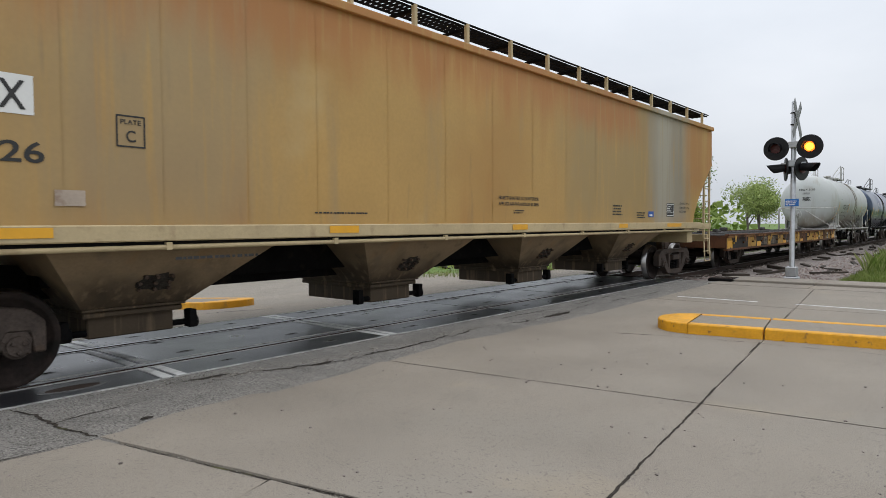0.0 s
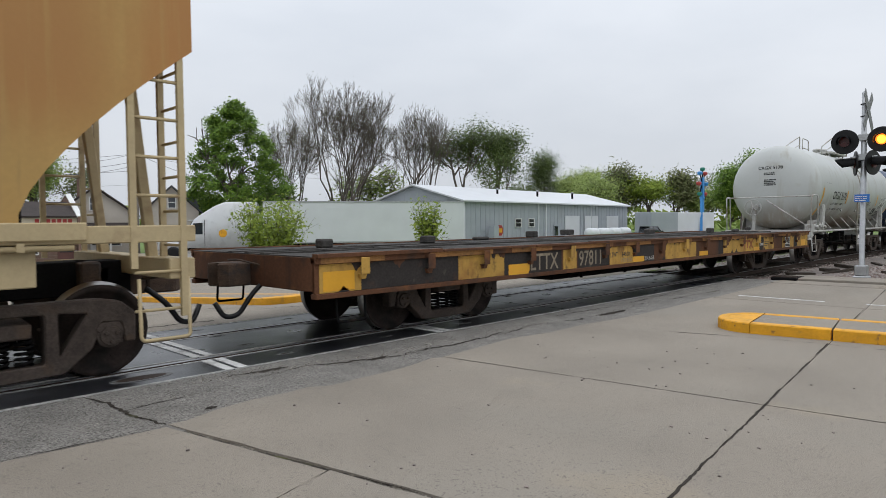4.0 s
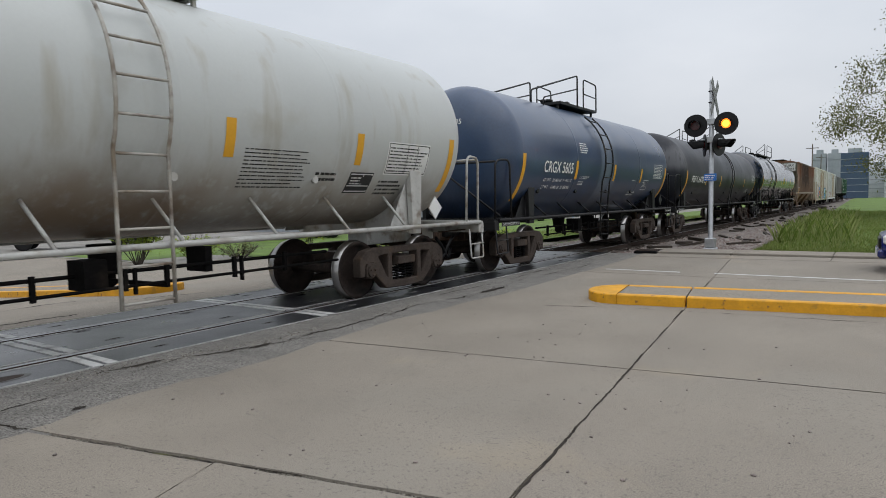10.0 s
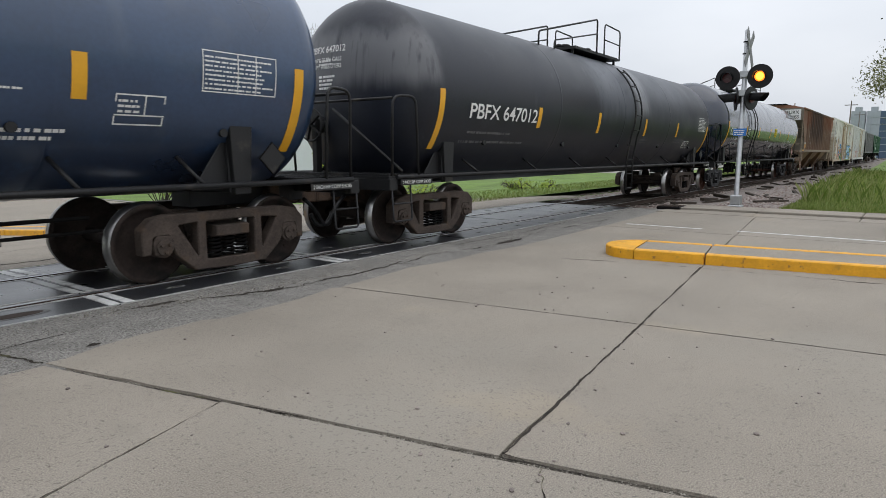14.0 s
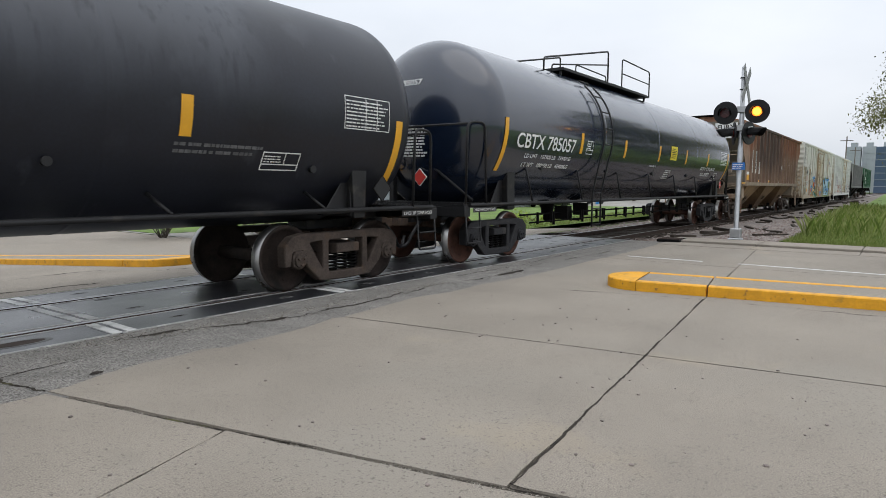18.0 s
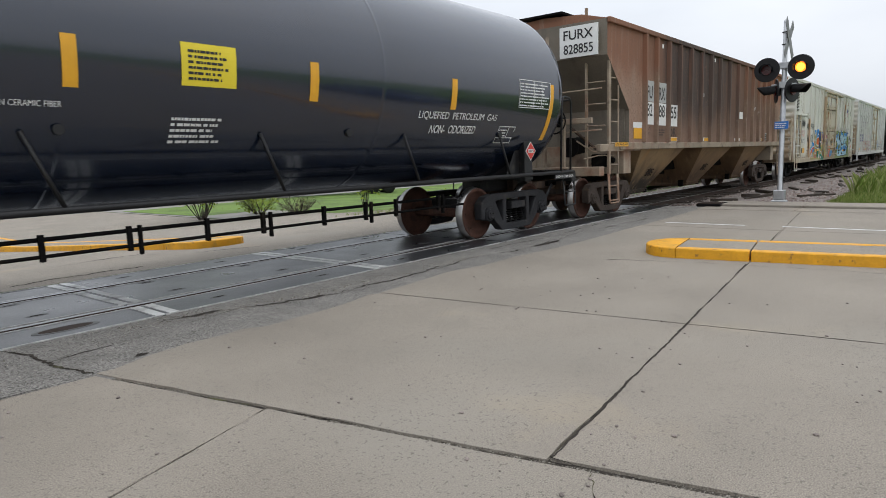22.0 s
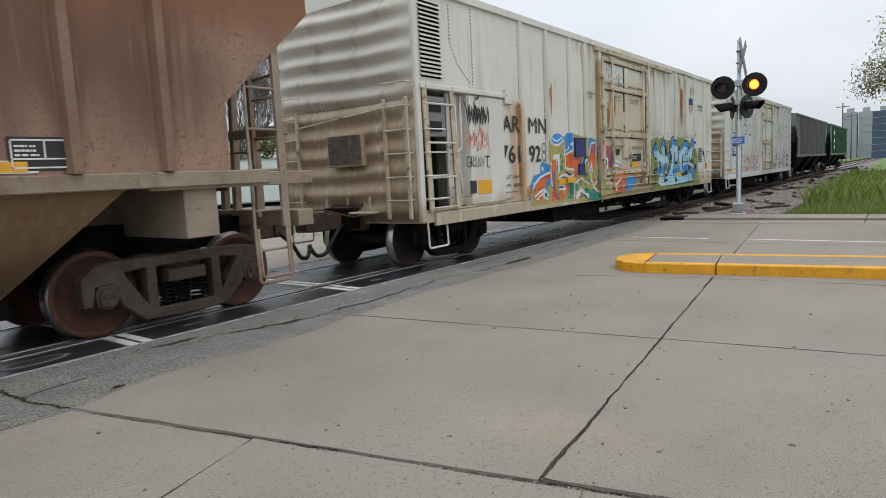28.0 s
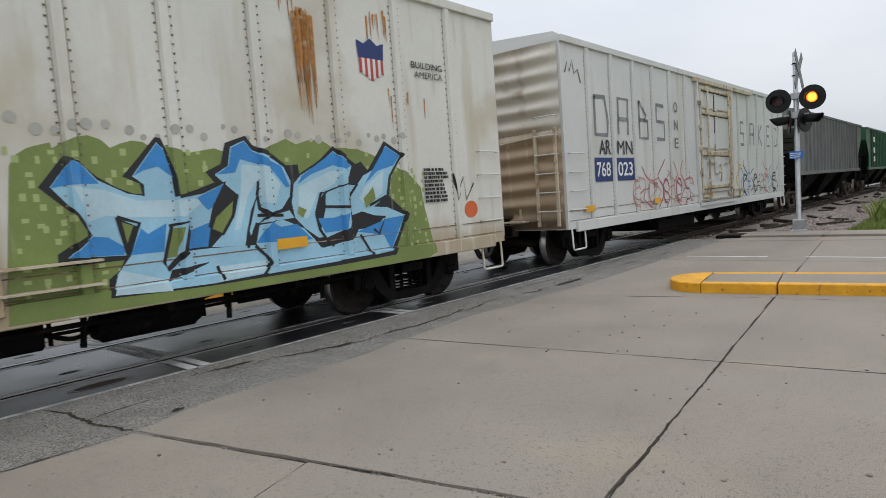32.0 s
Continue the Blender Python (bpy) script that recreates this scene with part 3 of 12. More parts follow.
# open track right of the crossing
bm = bmesh.new()
prism(bm, [(3.1, -0.03), (4.6, -0.05), (5.6, -0.07), (6.3, -0.13), (9.2, -0.13), (10.4, -0.2), (12.2, -0.5), (2.6, -0.5)], 17.45, 420, "x")
structure("ballast_bed", bm, mat("ballast_bed", (0.22, 0.19, 0.17), 0.95, var=0.35, scale=3, fine=35, bump=0.9, dirt=((0.1, 0.085, 0.07), 0.3, 3)), "bed of reddish grey crushed stone", category="ballast")
bm = bmesh.new()
prism(bm, [(4.2, -0.1), (6.3, -0.13), (9.2, -0.13), (11, -0.4), (3.6, -0.4)], -70, -8.7, "x")
structure("ballast_bed_west", bm, M_GRAVEL, "bed of crushed stone", category="ballast")
M_TIE = mat("tie_wood", (0.06, 0.048, 0.038), 0.85, var=0.35, scale=4, fine=40, bump=0.5, spec=0.2)
tie_bm = bmesh.new()
box(tie_bm, -0.115, -1.3, -0.12, 0.115, 1.3, 0.0)
tie_me = mesh_of("tie", tie_bm, M_TIE, 0.01)
track = tagged(new("track_ties"), "dark wooden ties under the open track", "ties", kind="structure")
for k in range(120):
    t = part("tie", tie_me, None, track)
    t.matrix_basis = pose(17.9 + 0.53 * k, 7.73 + RND.uniform(-0.05, 0.05), -0.105 + RND.uniform(-0.01, 0.01), 0, 0, RND.uniform(-1, 1))


def scatter_mesh(name, pts, make, material, label, category):
    """Many small loose pieces as one mesh of kind stuff."""
    vs, fs = [], []
    for p in pts:
        v, f = make(p)
        o = len(vs)
        vs += v
        fs += [[i + o for i in q] for q in f]
    me = bpy.data.meshes.new(name)
    me.from_pydata(vs, [], fs)
    me.materials.append(material)
    return tagged(new(name, me), label, category, kind="stuff")


def stone(p):
    x, y, z, s = p
    q = [RND.uniform(0.6, 1.3) * s for _ in range(6)]
    v = [(x + q[0], y, z), (x, y + q[1], z), (x - q[2], y, z), (x, y - q[3], z), (x + RND.uniform(-s, s) * 0.4, y + RND.uniform(-s, s) * 0.4, z + q[4] * 0.8)]
    return v, [(0, 1, 4), (1, 2, 4), (2, 3, 4), (3, 0, 4)]


def varied(name, cols, rough=0.9):
    """A colour for each island of a joined mesh."""
    m = bpy.data.materials.new(name)
    m.use_nodes = True
    n, l = m.node_tree.nodes, m.node_tree.links
    ge, r = n.new("ShaderNodeNewGeometry"), n.new("ShaderNodeValToRGB")
    el = r.color_ramp.elements
    for i, c in enumerate(cols):
        e = el[i] if i < 2 else el.new(0.5)
        e.color = (*c, 1)
    for i, e in enumerate(el):
        e.position = i / (len(el) - 1)
    l.new(ge.outputs["Random Per Island"], r.inputs["Fac"])
    l.new(r.outputs["Color"], n["Principled BSDF"].inputs["Base Color"])
    n["Principled BSDF"].inputs["Roughness"].default_value = rough
    n["Principled BSDF"].inputs["Specular IOR Level"].default_value = 0.2
    return m


M_STONES = varied("loose_stones", [(0.11, 0.09, 0.08), (0.36, 0.31, 0.28), (0.22, 0.16, 0.14), (0.30, 0.27, 0.25)])
pts = []
for k in range(9000):
    x = 18.75 + 30 * RND.random() ** 2
    y = RND.uniform(3.0, 6.85) if RND.random() < 0.85 else RND.uniform(8.6, 10.5)
    z = -0.03 if y < 4.6 else -0.05 - 0.05 * (y - 4.6) / 1.0
    pts.append((x, y, max(z, -0.13), RND.uniform(0.018, 0.045)))
scatter_mesh("ballast_stones", pts, stone, M_STONES, "loose reddish grey crushed stones beside the track", "ballast stones")
pts = [(RND.uniform(-6, -1.8), RND.uniform(0, 4.9), -0.012, RND.uniform(0.008, 0.02)) for _ in range(1500)]
scatter_mesh("verge_stones", pts, stone, M_STONES, "fine loose gravel beside the concrete", "gravel")

M_GRIT = varied("joint_crumbs", [(0.05, 0.043, 0.036), (0.26, 0.235, 0.20), (0.13, 0.115, 0.095), (0.40, 0.37, 0.32), (0.085, 0.075, 0.06)])
pts = []
for k in range(2600):
    y = 4.85 - 6.5 * RND.random() ** 1.25
    pts.append((p1(y) + RND.gauss(0, 0.011), y, -0.014, RND.uniform(0.003, 0.008)))
for k in range(900):
    x = RND.uniform(2.7, 8.5)
    pts.append((x, yb(x) + RND.gauss(0, 0.007), -0.008, RND.uniform(0.003, 0.006)))
for k in range(600):
    y = RND.uniform(-1.0, 5.0)
    pts.append((pa(y) + RND.gauss(0, 0.006), y, -0.008, RND.uniform(0.003, 0.006)))
scatter_mesh("joint_crumbs", pts, stone, M_GRIT, "gritty brown crumbs filling the open road joints", "grit")
pts = []
for k in range(5200):
    x = 0.2 + 9.5 * RND.random() ** 1.3
    y = RND.uniform(5.0, 6.2)
    pts.append((x, y, -0.008, RND.uniform(0.003, 0.009)))
for k in range(1500):
    x = RND.uniform(2.6, 8.0)
    y = 6.0 - 0.28 * min(1.0, max(0.0, x - 2.9) / 1.8) + RND.gauss(0, 0.1)
    pts.append((x, min(y, 6.2), -0.008, RND.uniform(0.004, 0.014)))
scatter_mesh("asphalt_crumbs", pts, stone, M_GRIT, "loose crumbs of the broken asphalt strip", "grit")

# rotten tie pieces lying along the ballast
for k in range(64):
    x = 20.0 + 70 * RND.random() ** 1.4
    y = RND.uniform(3.3, 5.9)
    L = RND.uniform(0.35, 1.8)
    bm = bmesh.new()
    w, h = RND.uniform(0.07, 0.2), RND.uniform(0.04, 0.12)
    n = 5
    lo = [(L * (i / n - 0.5), -w / 2 * RND.uniform(0.5, 1.1)) for i in range(n + 1)]
    hi = [(L * (i / n - 0.5), w / 2 * RND.uniform(0.5, 1.1)) for i in range(n + 1)]
    prism(bm, lo + hi[::-1], 0, h, "z")
    ob = tagged(new("tie_scrap", mesh_of("tie_scrap", bm, M_TIE)), "split dark piece of an old wooden tie on the stones", "wood scrap", "tie scraps by the track")
    ob.matrix_basis = pose(x, y, -0.06, RND.uniform(-4, 4), RND.uniform(-4, 4), RND.uniform(-35, 35))

# far road edge: gutter and kerb strip with a drain
edge = tagged(new("kerb_strip"), "pale concrete gutter and flush kerb along the road", "kerb", kind="structure")
for k in range(12):
    y1 = 5.3 - 2.2 * k
    bm = bmesh.new()
    prism(bm, [(16.53, y1), (17.42, y1), (17.42, y1 - 2.18), (16.53, y1 - 2.18)], -0.2, 0.004, "z")
    part("gutter_slab", bm, M_CONC, edge)
    bm = bmesh.new()
    prism(bm, [(17.45, y1), (18.55, y1), (18.55, y1 - 2.18), (17.45, y1 - 2.18)], -0.2, 0.06, "z")
    part("kerb_stone", bm, M_CONC, edge, bevel=0.012)
drain = thing("storm_drain", "dark iron drain opening in the kerb", "drain")
bm = bmesh.new()
box(bm, 17.3, 4.95, -0.01, 18.0, 5.55, 0.07)
part("frame", bm, M_UNDER, drain, bevel=0.02)
for k in range(4):
    bm = bmesh.new()
    box(bm, 17.36 + 0.15 * k, 4.98, 0.07, 17.42 + 0.15 * k, 5.52, 0.085)
    part("grate_bar", bm, M_RAILSIDE, drain)

def median(name, poly_w, y0, y1, x0, drop, label):
    """A raised traffic island with a rounded nose, in painted kerb pieces round a concrete top."""
    isl = thing(name, label, "traffic island")
    w, r = poly_w, poly_w / 2
    sgn = 1 if y1 > y0 else -1
    zt = 0.14

    def zz(y):
        return fall(y) if drop else 0.0

    nose = [(x0 + r - r * math.cos(a * math.pi / 10), y0 - sgn * r * 0.9 * math.sin(a * math.pi / 10)) for a in range(11)]
    inner = [(x0 + r + (p[0] - x0 - r) * 0.72, y0 + (p[1] - y0) * 0.72) for p in nose]
    bm = bmesh.new()
    for a, b, c, d in zip(nose, nose[1:], inner, inner[1:]):
        q = [(*a, zz(a[1]) - 0.1), (*b, zz(b[1]) - 0.1), (*d, zz(d[1]) - 0.1), (*c, zz(c[1]) - 0.1), (*a, zz(a[1]) + zt), (*b, zz(b[1]) + zt), (*d, zz(d[1]) + zt + 0.01), (*c, zz(c[1]) + zt + 0.01)]
        v = [bm.verts.new(p) for p in q]
        for f in ((4, 5, 6, 7), (0, 1, 5, 4), (2, 3, 7, 6)):
            bm.faces.new([v[i] for i in f])
    bmesh.ops.remove_doubles(bm, verts=bm.verts, dist=0.001)
    part("nose", bm, M_YELLOW, isl, "yellow painted rounded nose", 0.012)
    bm = bmesh.new()
    v = [bm.verts.new((*p, zz(p[1]) + zt + 0.005)) for p in inner]
    bm.faces.new(v)
    part("nose_top", bm, M_YELLOW, isl, "yellow painted top of the nose")
    first, step = 0.95, 3.0
    n = int((abs(y1 - y0) - first) / step)
    for i in range(-1, n):
        a = y0 + sgn * (first + step * i) if i >= 0 else y0
        b = y0 + sgn * (first + step * (i + 1) - 0.02)
        for xa, xb in ((x0, x0 + w * 0.14), (x0 + w * 0.86, x0 + w)):
            bm = bmesh.new()
            f = box(bm, xa, min(a, b), zz(a) - 0.1, xb, max(a, b), zz(a) + zt)
            if drop:
                for vv in bm.verts:
                    vv.co.z += zz(vv.co.y) - zz(a)
            part("kerb_piece", bm, M_YELLOW, isl, "", 0.012)
        bm = bmesh.new()
        box(bm, x0 + w * 0.14, min(a, b), zz(a) - 0.1, x0 + w * 0.86, max(a, b), zz(a) + zt - 0.006)
        if drop:
            for vv in bm.verts:
                vv.co.z += zz(vv.co.y) - zz(a)
        part("top_slab", bm, M_CONC, isl, "bare concrete top")
    return isl


for y0, y1 in ((4.84, 3.31), (2.66, -4.0)):
    bm = bmesh.new()
    prism(bm, [(13.2, y0), (13.29, y0), (13.29 - 0.02 * (y0 - y1), y1), (13.2 - 0.02 * (y0 - y1), y1)], 0.001, 0.004, "z")
    structure("lane_line", bm, M_WHITELINE, "thin faded white line on the concrete", category="road line")
near_island = median("traffic_island", 1.13, 0.0, -16.0, 0.0, False, "long raised island with worn yellow painted kerbs")
near_island.matrix_basis = pose(8.86, 3.1, 0, 0, 0, 8.5)
far_island = median("traffic_island", 1.2, 12.0, 34.0, 6.6, True, "long raised island with worn yellow painted kerbs")

# road on the far side of the track, falling to the lower street
field("far_road", [-3.5, 2, 8, 16.5], [9.27, 9.8, 12, 15, 18, 21, 23.8, 40, 70, 140], 0.0, M_CONC, "pale concrete road beyond the track", "road")
field("far_street", [-140, -3.6], [40, 50, 54], 0.004, M_ASPH, "asphalt side street behind the crossing", "road")
field("yard", [16.6, 140], [26, 30, 36, 60], 0.01, mat("yard_gravel", (0.3, 0.285, 0.26), 0.95, var=0.2, scale=0.4, fine=20, bump=0.3), "pale gravel yard before the sheds", "yard")
field("far_apron", [16.5, 20.8], [9.27, 9.8, 12, 15, 18, 21, 23.8, 27.5], 0.001, M_CONC, "pale concrete shoulder of the far road", "road")
field("lawn_corner", [16.9, 24, 40, 75], [29.5, 33, 38], 0.03, M_LAWN, "green grass before the sheds", "lawn")
field("lawn_edge", [20.8, 40, 75], [25.9, 27.7, 29.5], 0.028, M_LAWN, "green grass before the sheds", "lawn")
field("lawn_far", [20.8, 30, 60, 420], [11.5, 12.5, 15, 18, 21, 23.8, 25.9], 0.012, M_LAWN, "bright green mown grass beyond the track", "lawn")
bm = bmesh.new()
prism(bm, [(18.6, 2.7), (25, 2.75), (60, 3.4), (180, 6.0), (420, 6.1), (420, -60), (18.6, -60)], -0.2, -0.02, "z")
structure("lawn_near", bm, M_LAWN, "bright green long grass beside the track", category="lawn")


def blade(p):
    x, y, z, h = p
    a, b = RND.uniform(0, 6.28), RND.uniform(-0.5, 0.5) * h
    dx, dy = 0.011 * math.cos(a), 0.011 * math.sin(a)
    e = RND.uniform(-0.5, 0.5) * h
    return [(x - dx, y - dy, z), (x + dx, y + dy, z), (x + b * 0.4, y + e * 0.4, z + h * 0.65), (x + b, y + e, z + h)], [(0, 1, 2), (0, 2, 3)]


M_BLADES = varied("grass_blades", [(0.09, 0.13, 0.025), (0.20, 0.25, 0.055), (0.13, 0.19, 0.03), (0.26, 0.27, 0.11)], 0.6)
pts = []
for k in range(60000):
    x = 18.65 + 42 * RND.random() ** 1.8
    y = 2.75 + 0.02 * (x - 18) - 11 * RND.random() ** 1.3
    pts.append((x, y, -0.03, RND.uniform(0.05, 0.15) * (1 + 0.008 * (x - 18))))
for k in range(1500):
    x = RND.uniform(22, 50)
    pts.append((x, 2.6 + 0.02 * (x - 18) - 2.0 * RND.random() ** 2, 0, RND.uniform(0.3, 0.65)))
scatter_mesh("long_grass", pts, blade, M_BLADES, "bright green uneven long grass with pale seed stalks", "grass")
pts = []
for k in range(16000):
    x, y = RND.uniform(17, 60), 11.6 + 8 * RND.random() ** 1.6
    pts.append((x, y, fall(y), RND.uniform(0.06, 0.16)))
scatter_mesh("far_grass", pts, blade, M_BLADES, "bright green short grass beyond the track", "grass")


# ---- the train ----
TRACK_Y = 7.7325
RUN = [0.0, 4.15, 8.32, 12.51, 16.73, 20.98, 25.23, 29.59, 33.97, 38.26, 42.59, 46.92, 51.22, 55.52, 59.8, 64.07, 68.33, 72.57, 76.79, 80.98, 85.15, 89.29, 93.37, 97.39, 101.35, 105.32, 109.36, 113.53, 117.79, 122.05, 126.18, 130.17, 134.45]
CARS, WHEELS = [], []

# one set of meshes for all trucks
WR = 0.457


def wheelset_mesh(plate):
    bm = bmesh.new()
    cyl(bm, (0, -1.06, 0), (0, 1.06, 0), 0.085, 14)
    for s in (-1, 1):
        prof = [(0.665, 0.13), (0.665, 0.2), (0.70, 0.39), (0.665, 0.40), (0.665, 0.478), (0.69, 0.485), (0.71, WR + 0.002), (0.80, WR), (0.80, 0.395), (0.765, 0.385), (0.745, 0.2), (0.80, 0.15), (0.80, 0.12)]
        lathe(bm, [(s * a, r) for a, r in (prof if s > 0 else prof)], 40, "y")
    for f in bm.faces:
        r = [math.hypot(v.co.x, v.co.z) for v in f.verts]
        f.material_index = 1 if min(r) > 0.45 else 0
    for k in range(6):
        a = k * 1.0472
        for s in (-1, 1):
            cyl(bm, (0.3 * math.cos(a), s * 0.74, 0.3 * math.sin(a)), (0.3 * math.cos(a), s * 0.765, 0.3 * math.sin(a)), 0.02, 6)
    return mesh_of("wheelset", bm, [plate, M_TREAD])


def sideframe_bm():
    """One casting: a flat top chord, pedestal jaws, columns round the spring window and a tension member with two side windows."""
    bm = bmesh.new()
    half = {"T1": (0.36, 0.80), "T2": (0.80, 0.80), "T3": (1.0, 0.765), "T4": (1.13, 0.65), "L1": (0.34, 0.69), "L2": (0.45, 0.69), "L3": (0.70, 0.67), "L4": (0.82, 0.57), "P1": (1.135, 0.55), "Q1": (1.13, 0.36), "Q2": (1.03, 0.36), "Q3": (1.0, 0.56), "B1": (0.34, 0.235), "B2": (0.46, 0.29), "D1": (0.77, 0.40), "D2": (0.50, 0.125), "K1": (0.74, 0.33)}
    mid = {"T0": (0, 0.80), "L0": (0, 0.69), "B0": (0, 0.235), "S0": (0, 0.105)}
    faces = [("T0", "T1", "L1", "L0"), ("T1", "T2", "L3", "L2", "L1"), ("T2", "T3", "T4", "P1", "Q3", "L4", "L3"), ("P1", "Q1", "Q2", "Q3"), ("L1", "L2", "B2", "B1"), ("L3", "L4", "D1", "K1", "D2", "B2"), ("B0", "B1", "B2", "D2", "S0")]
    v = {k: bm.verts.new((p[0], -0.085, p[1])) for k, p in mid.items()}
    w = dict(v)
    for k, p in half.items():
        v[k], w[k] = bm.verts.new((p[0], -0.085, p[1])), bm.verts.new((-p[0], -0.085, p[1]))
    fs = [bm.faces.new([d[k] for k in f][::sg]) for f in faces for d, sg in ((v, 1), (w, -1))]
    out = bmesh.ops.extrude_face_region(bm, geom=fs)
    for q in out["geom"]:
        if isinstance(q, bmesh.types.BMVert):
            q.co.y = 0.085
    bmesh.ops.recalc_face_normals(bm, faces=bm.faces)
    return bm


def springs_bm(sy):
    bm = bmesh.new()
    for x in (0.0,):
        n, turns = 44, 5.5
        tube(bm, [(x + 0.068 * math.cos(6.2832 * turns * i / n), sy + 0.068 * math.sin(6.2832 * turns * i / n), 0.24 + 0.25 * i / n) for i in range(n + 1)], 0.016, 5)
    return bm


def bolster_bm():
    bm = bmesh.new()
    prism(bm, [(-1.12, 0.50), (-1.12, 0.63), (-0.5, 0.66), (0.5, 0.66), (1.12, 0.63), (1.12, 0.50), (0.5, 0.40), (-0.5, 0.40)], -0.23, 0.23, "x")
    cyl(bm, (0, 0, 0.62), (0, 0, 0.76), 0.2, 20)
    for s in (-1, 1):
        for e in (-1, 1):
            box(bm, e * 0.40 - 0.03, s * 0.62, 0.30, e * 0.40 + 0.03, s * 0.86, 0.52)
        tube(bm, [(-0.36, s * 0.7, 0.42), (0.36, s * 0.7, 0.36)], 0.03, 6)
    return bm


def cap_bm(s, e):
    bm = bmesh.new()
    cyl(bm, (e * 0.89, s * 0.92, 0.44), (e * 0.89, s * 1.08, 0.44), 0.12, 18)
    cyl(bm, (e * 0.89, s * 1.08, 0.44), (e * 0.89, s * 1.12, 0.44), 0.095, 18)
    for k in range(3):
        a = 0.5 + k * 2.0944
        cyl(bm, (e * 0.89 + 0.055 * math.cos(a), s * 1.12, 0.44 + 0.055 * math.sin(a)), (e * 0.89 + 0.055 * math.cos(a), s * 1.145, 0.44 + 0.055 * math.sin(a)), 0.022, 6)
    prism(bm, [(e * 0.76, 0.50), (e * 0.80, 0.57), (e * 0.97, 0.57), (e * 1.01, 0.50), (e * 1.0, 0.36), (e * 0.96, 0.36)], s * 0.9, s * 1.09)
    return bm


TRUCK = {"plain": wheelset_mesh(M_WHEEL), "rusty": wheelset_mesh(mat("wheel_plate_rusty", (0.105, 0.05, 0.035), 0.8, 0.1, var=0.3, scale=3, fine=30, bump=0.2, spec=0.3, dirt=((0.03, 0.02, 0.016), 0.2, 5)))}
for key, mtl in (("brown", M_STEEL), ("black", M_STEELB), ("sooty", M_SOOT)):
    TRUCK[key] = {
        "bolster": mesh_of("bolster", bolster_bm(), mtl, 0.012),
        "sideframe": mesh_of("sideframe", sideframe_bm(), mtl, 0.014),
        "cap": {(s, e): mesh_of("bearing_cap", cap_bm(s, e), mtl, 0.006) for s in (-1, 1) for e in (-1, 1)},
        "spring": mesh_of("spring", springs_bm(0.0), M_UNDER),
    }


def truck(car, x, style="brown", turning=True, plate="plain"):
    k = TRUCK[style]
    t = part("truck", k["bolster"], None, car, "four-wheel freight truck with cast side frames")
    t.matrix_basis = pose(x, 0, 0)
    for s in (-1, 1):
        f = part("sideframe", k["sideframe"], None, t)
        f.matrix_basis = pose(0, s * 0.99, 0)
        for q in (-0.19, 0.0, 0.19):
            part("spring", k["spring"], None, t, "black coil spring").matrix_basis = pose(q, s * 0.99, 0)
        for e in (-1, 1):
            part("bearing_cap", k["cap"][(s, e)], None, t)
    for e in (-1, 1):
        w = part("wheelset", TRUCK[plate], None, t, "rusty steel wheels with bright treads on an axle")
        w.matrix_basis = pose(e * 0.89, 0, WR)
        WHEELS.append((w, e * 0.89, turning))
    return t


M_RUSTY = mat("rusty_casting", (0.085, 0.052, 0.034), 0.85, var=0.35, scale=7, fine=60, bump=0.35, dirt=((0.035, 0.03, 0.028), 0.3, 9))


def coupler(car, x, d):
    """Knuckle coupler and air hose at the end x of a car that points to d."""
    bm = bmesh.new()
    box(bm, min(x, x - d * 1.3), -0.12, 0.72, max(x, x - d * 1.3), 0.12, 0.98)
    prism(bm, [(x, -0.16), (x + d * 0.30, -0.18), (x + d * 0.42, -0.06), (x + d * 0.30, 0.0), (x + d * 0.46, 0.14), (x + d * 0.2, 0.2), (x, 0.14)], 0.72, 1.02, "z")
    part("coupler", bm, M_RUSTY, car, "rusty knuckle coupler", 0.02)
    bm = bmesh.new()
    box(bm, min(x - d * 0.75, x - d * 0.55), -0.36, 0.66, max(x - d * 0.75, x - d * 0.55), 0.36, 1.12)
    box(bm, min(x - d * 0.55, x - d * 0.42), -0.2, 0.68, max(x - d * 0.55, x - d * 0.42), 0.2, 1.06)
    part("striker", bm, M_RUSTY, car, "rusty striker casting round the shank", 0.02)
    bm = bmesh.new()
    tube(bm, bent([(x - d * 0.25, -1.15, 0.98), (x - d * 0.2, -0.5, 0.92), (x + d * 0.2, -0.22, 1.06), (x + d * 0.22, 0.02, 1.05)], 0.06), 0.014, 6)
    part("uncoupling_lever", bm, M_RUSTY, car, "thin rusty uncoupling rod")
    bm = bmesh.new()
    tube(bm, bent([(x - d * 0.1, -0.35, 0.80), (x + d * 0.12, -0.36, 0.62), (x + d * 0.28, -0.34, 0.38), (x + d * 0.45, -0.30, 0.36), (x + d * 0.55, -0.26, 0.55)], 0.12), 0.032, 8)
    part("air_hose", bm, M_BLACK, car, "black rubber air hose")


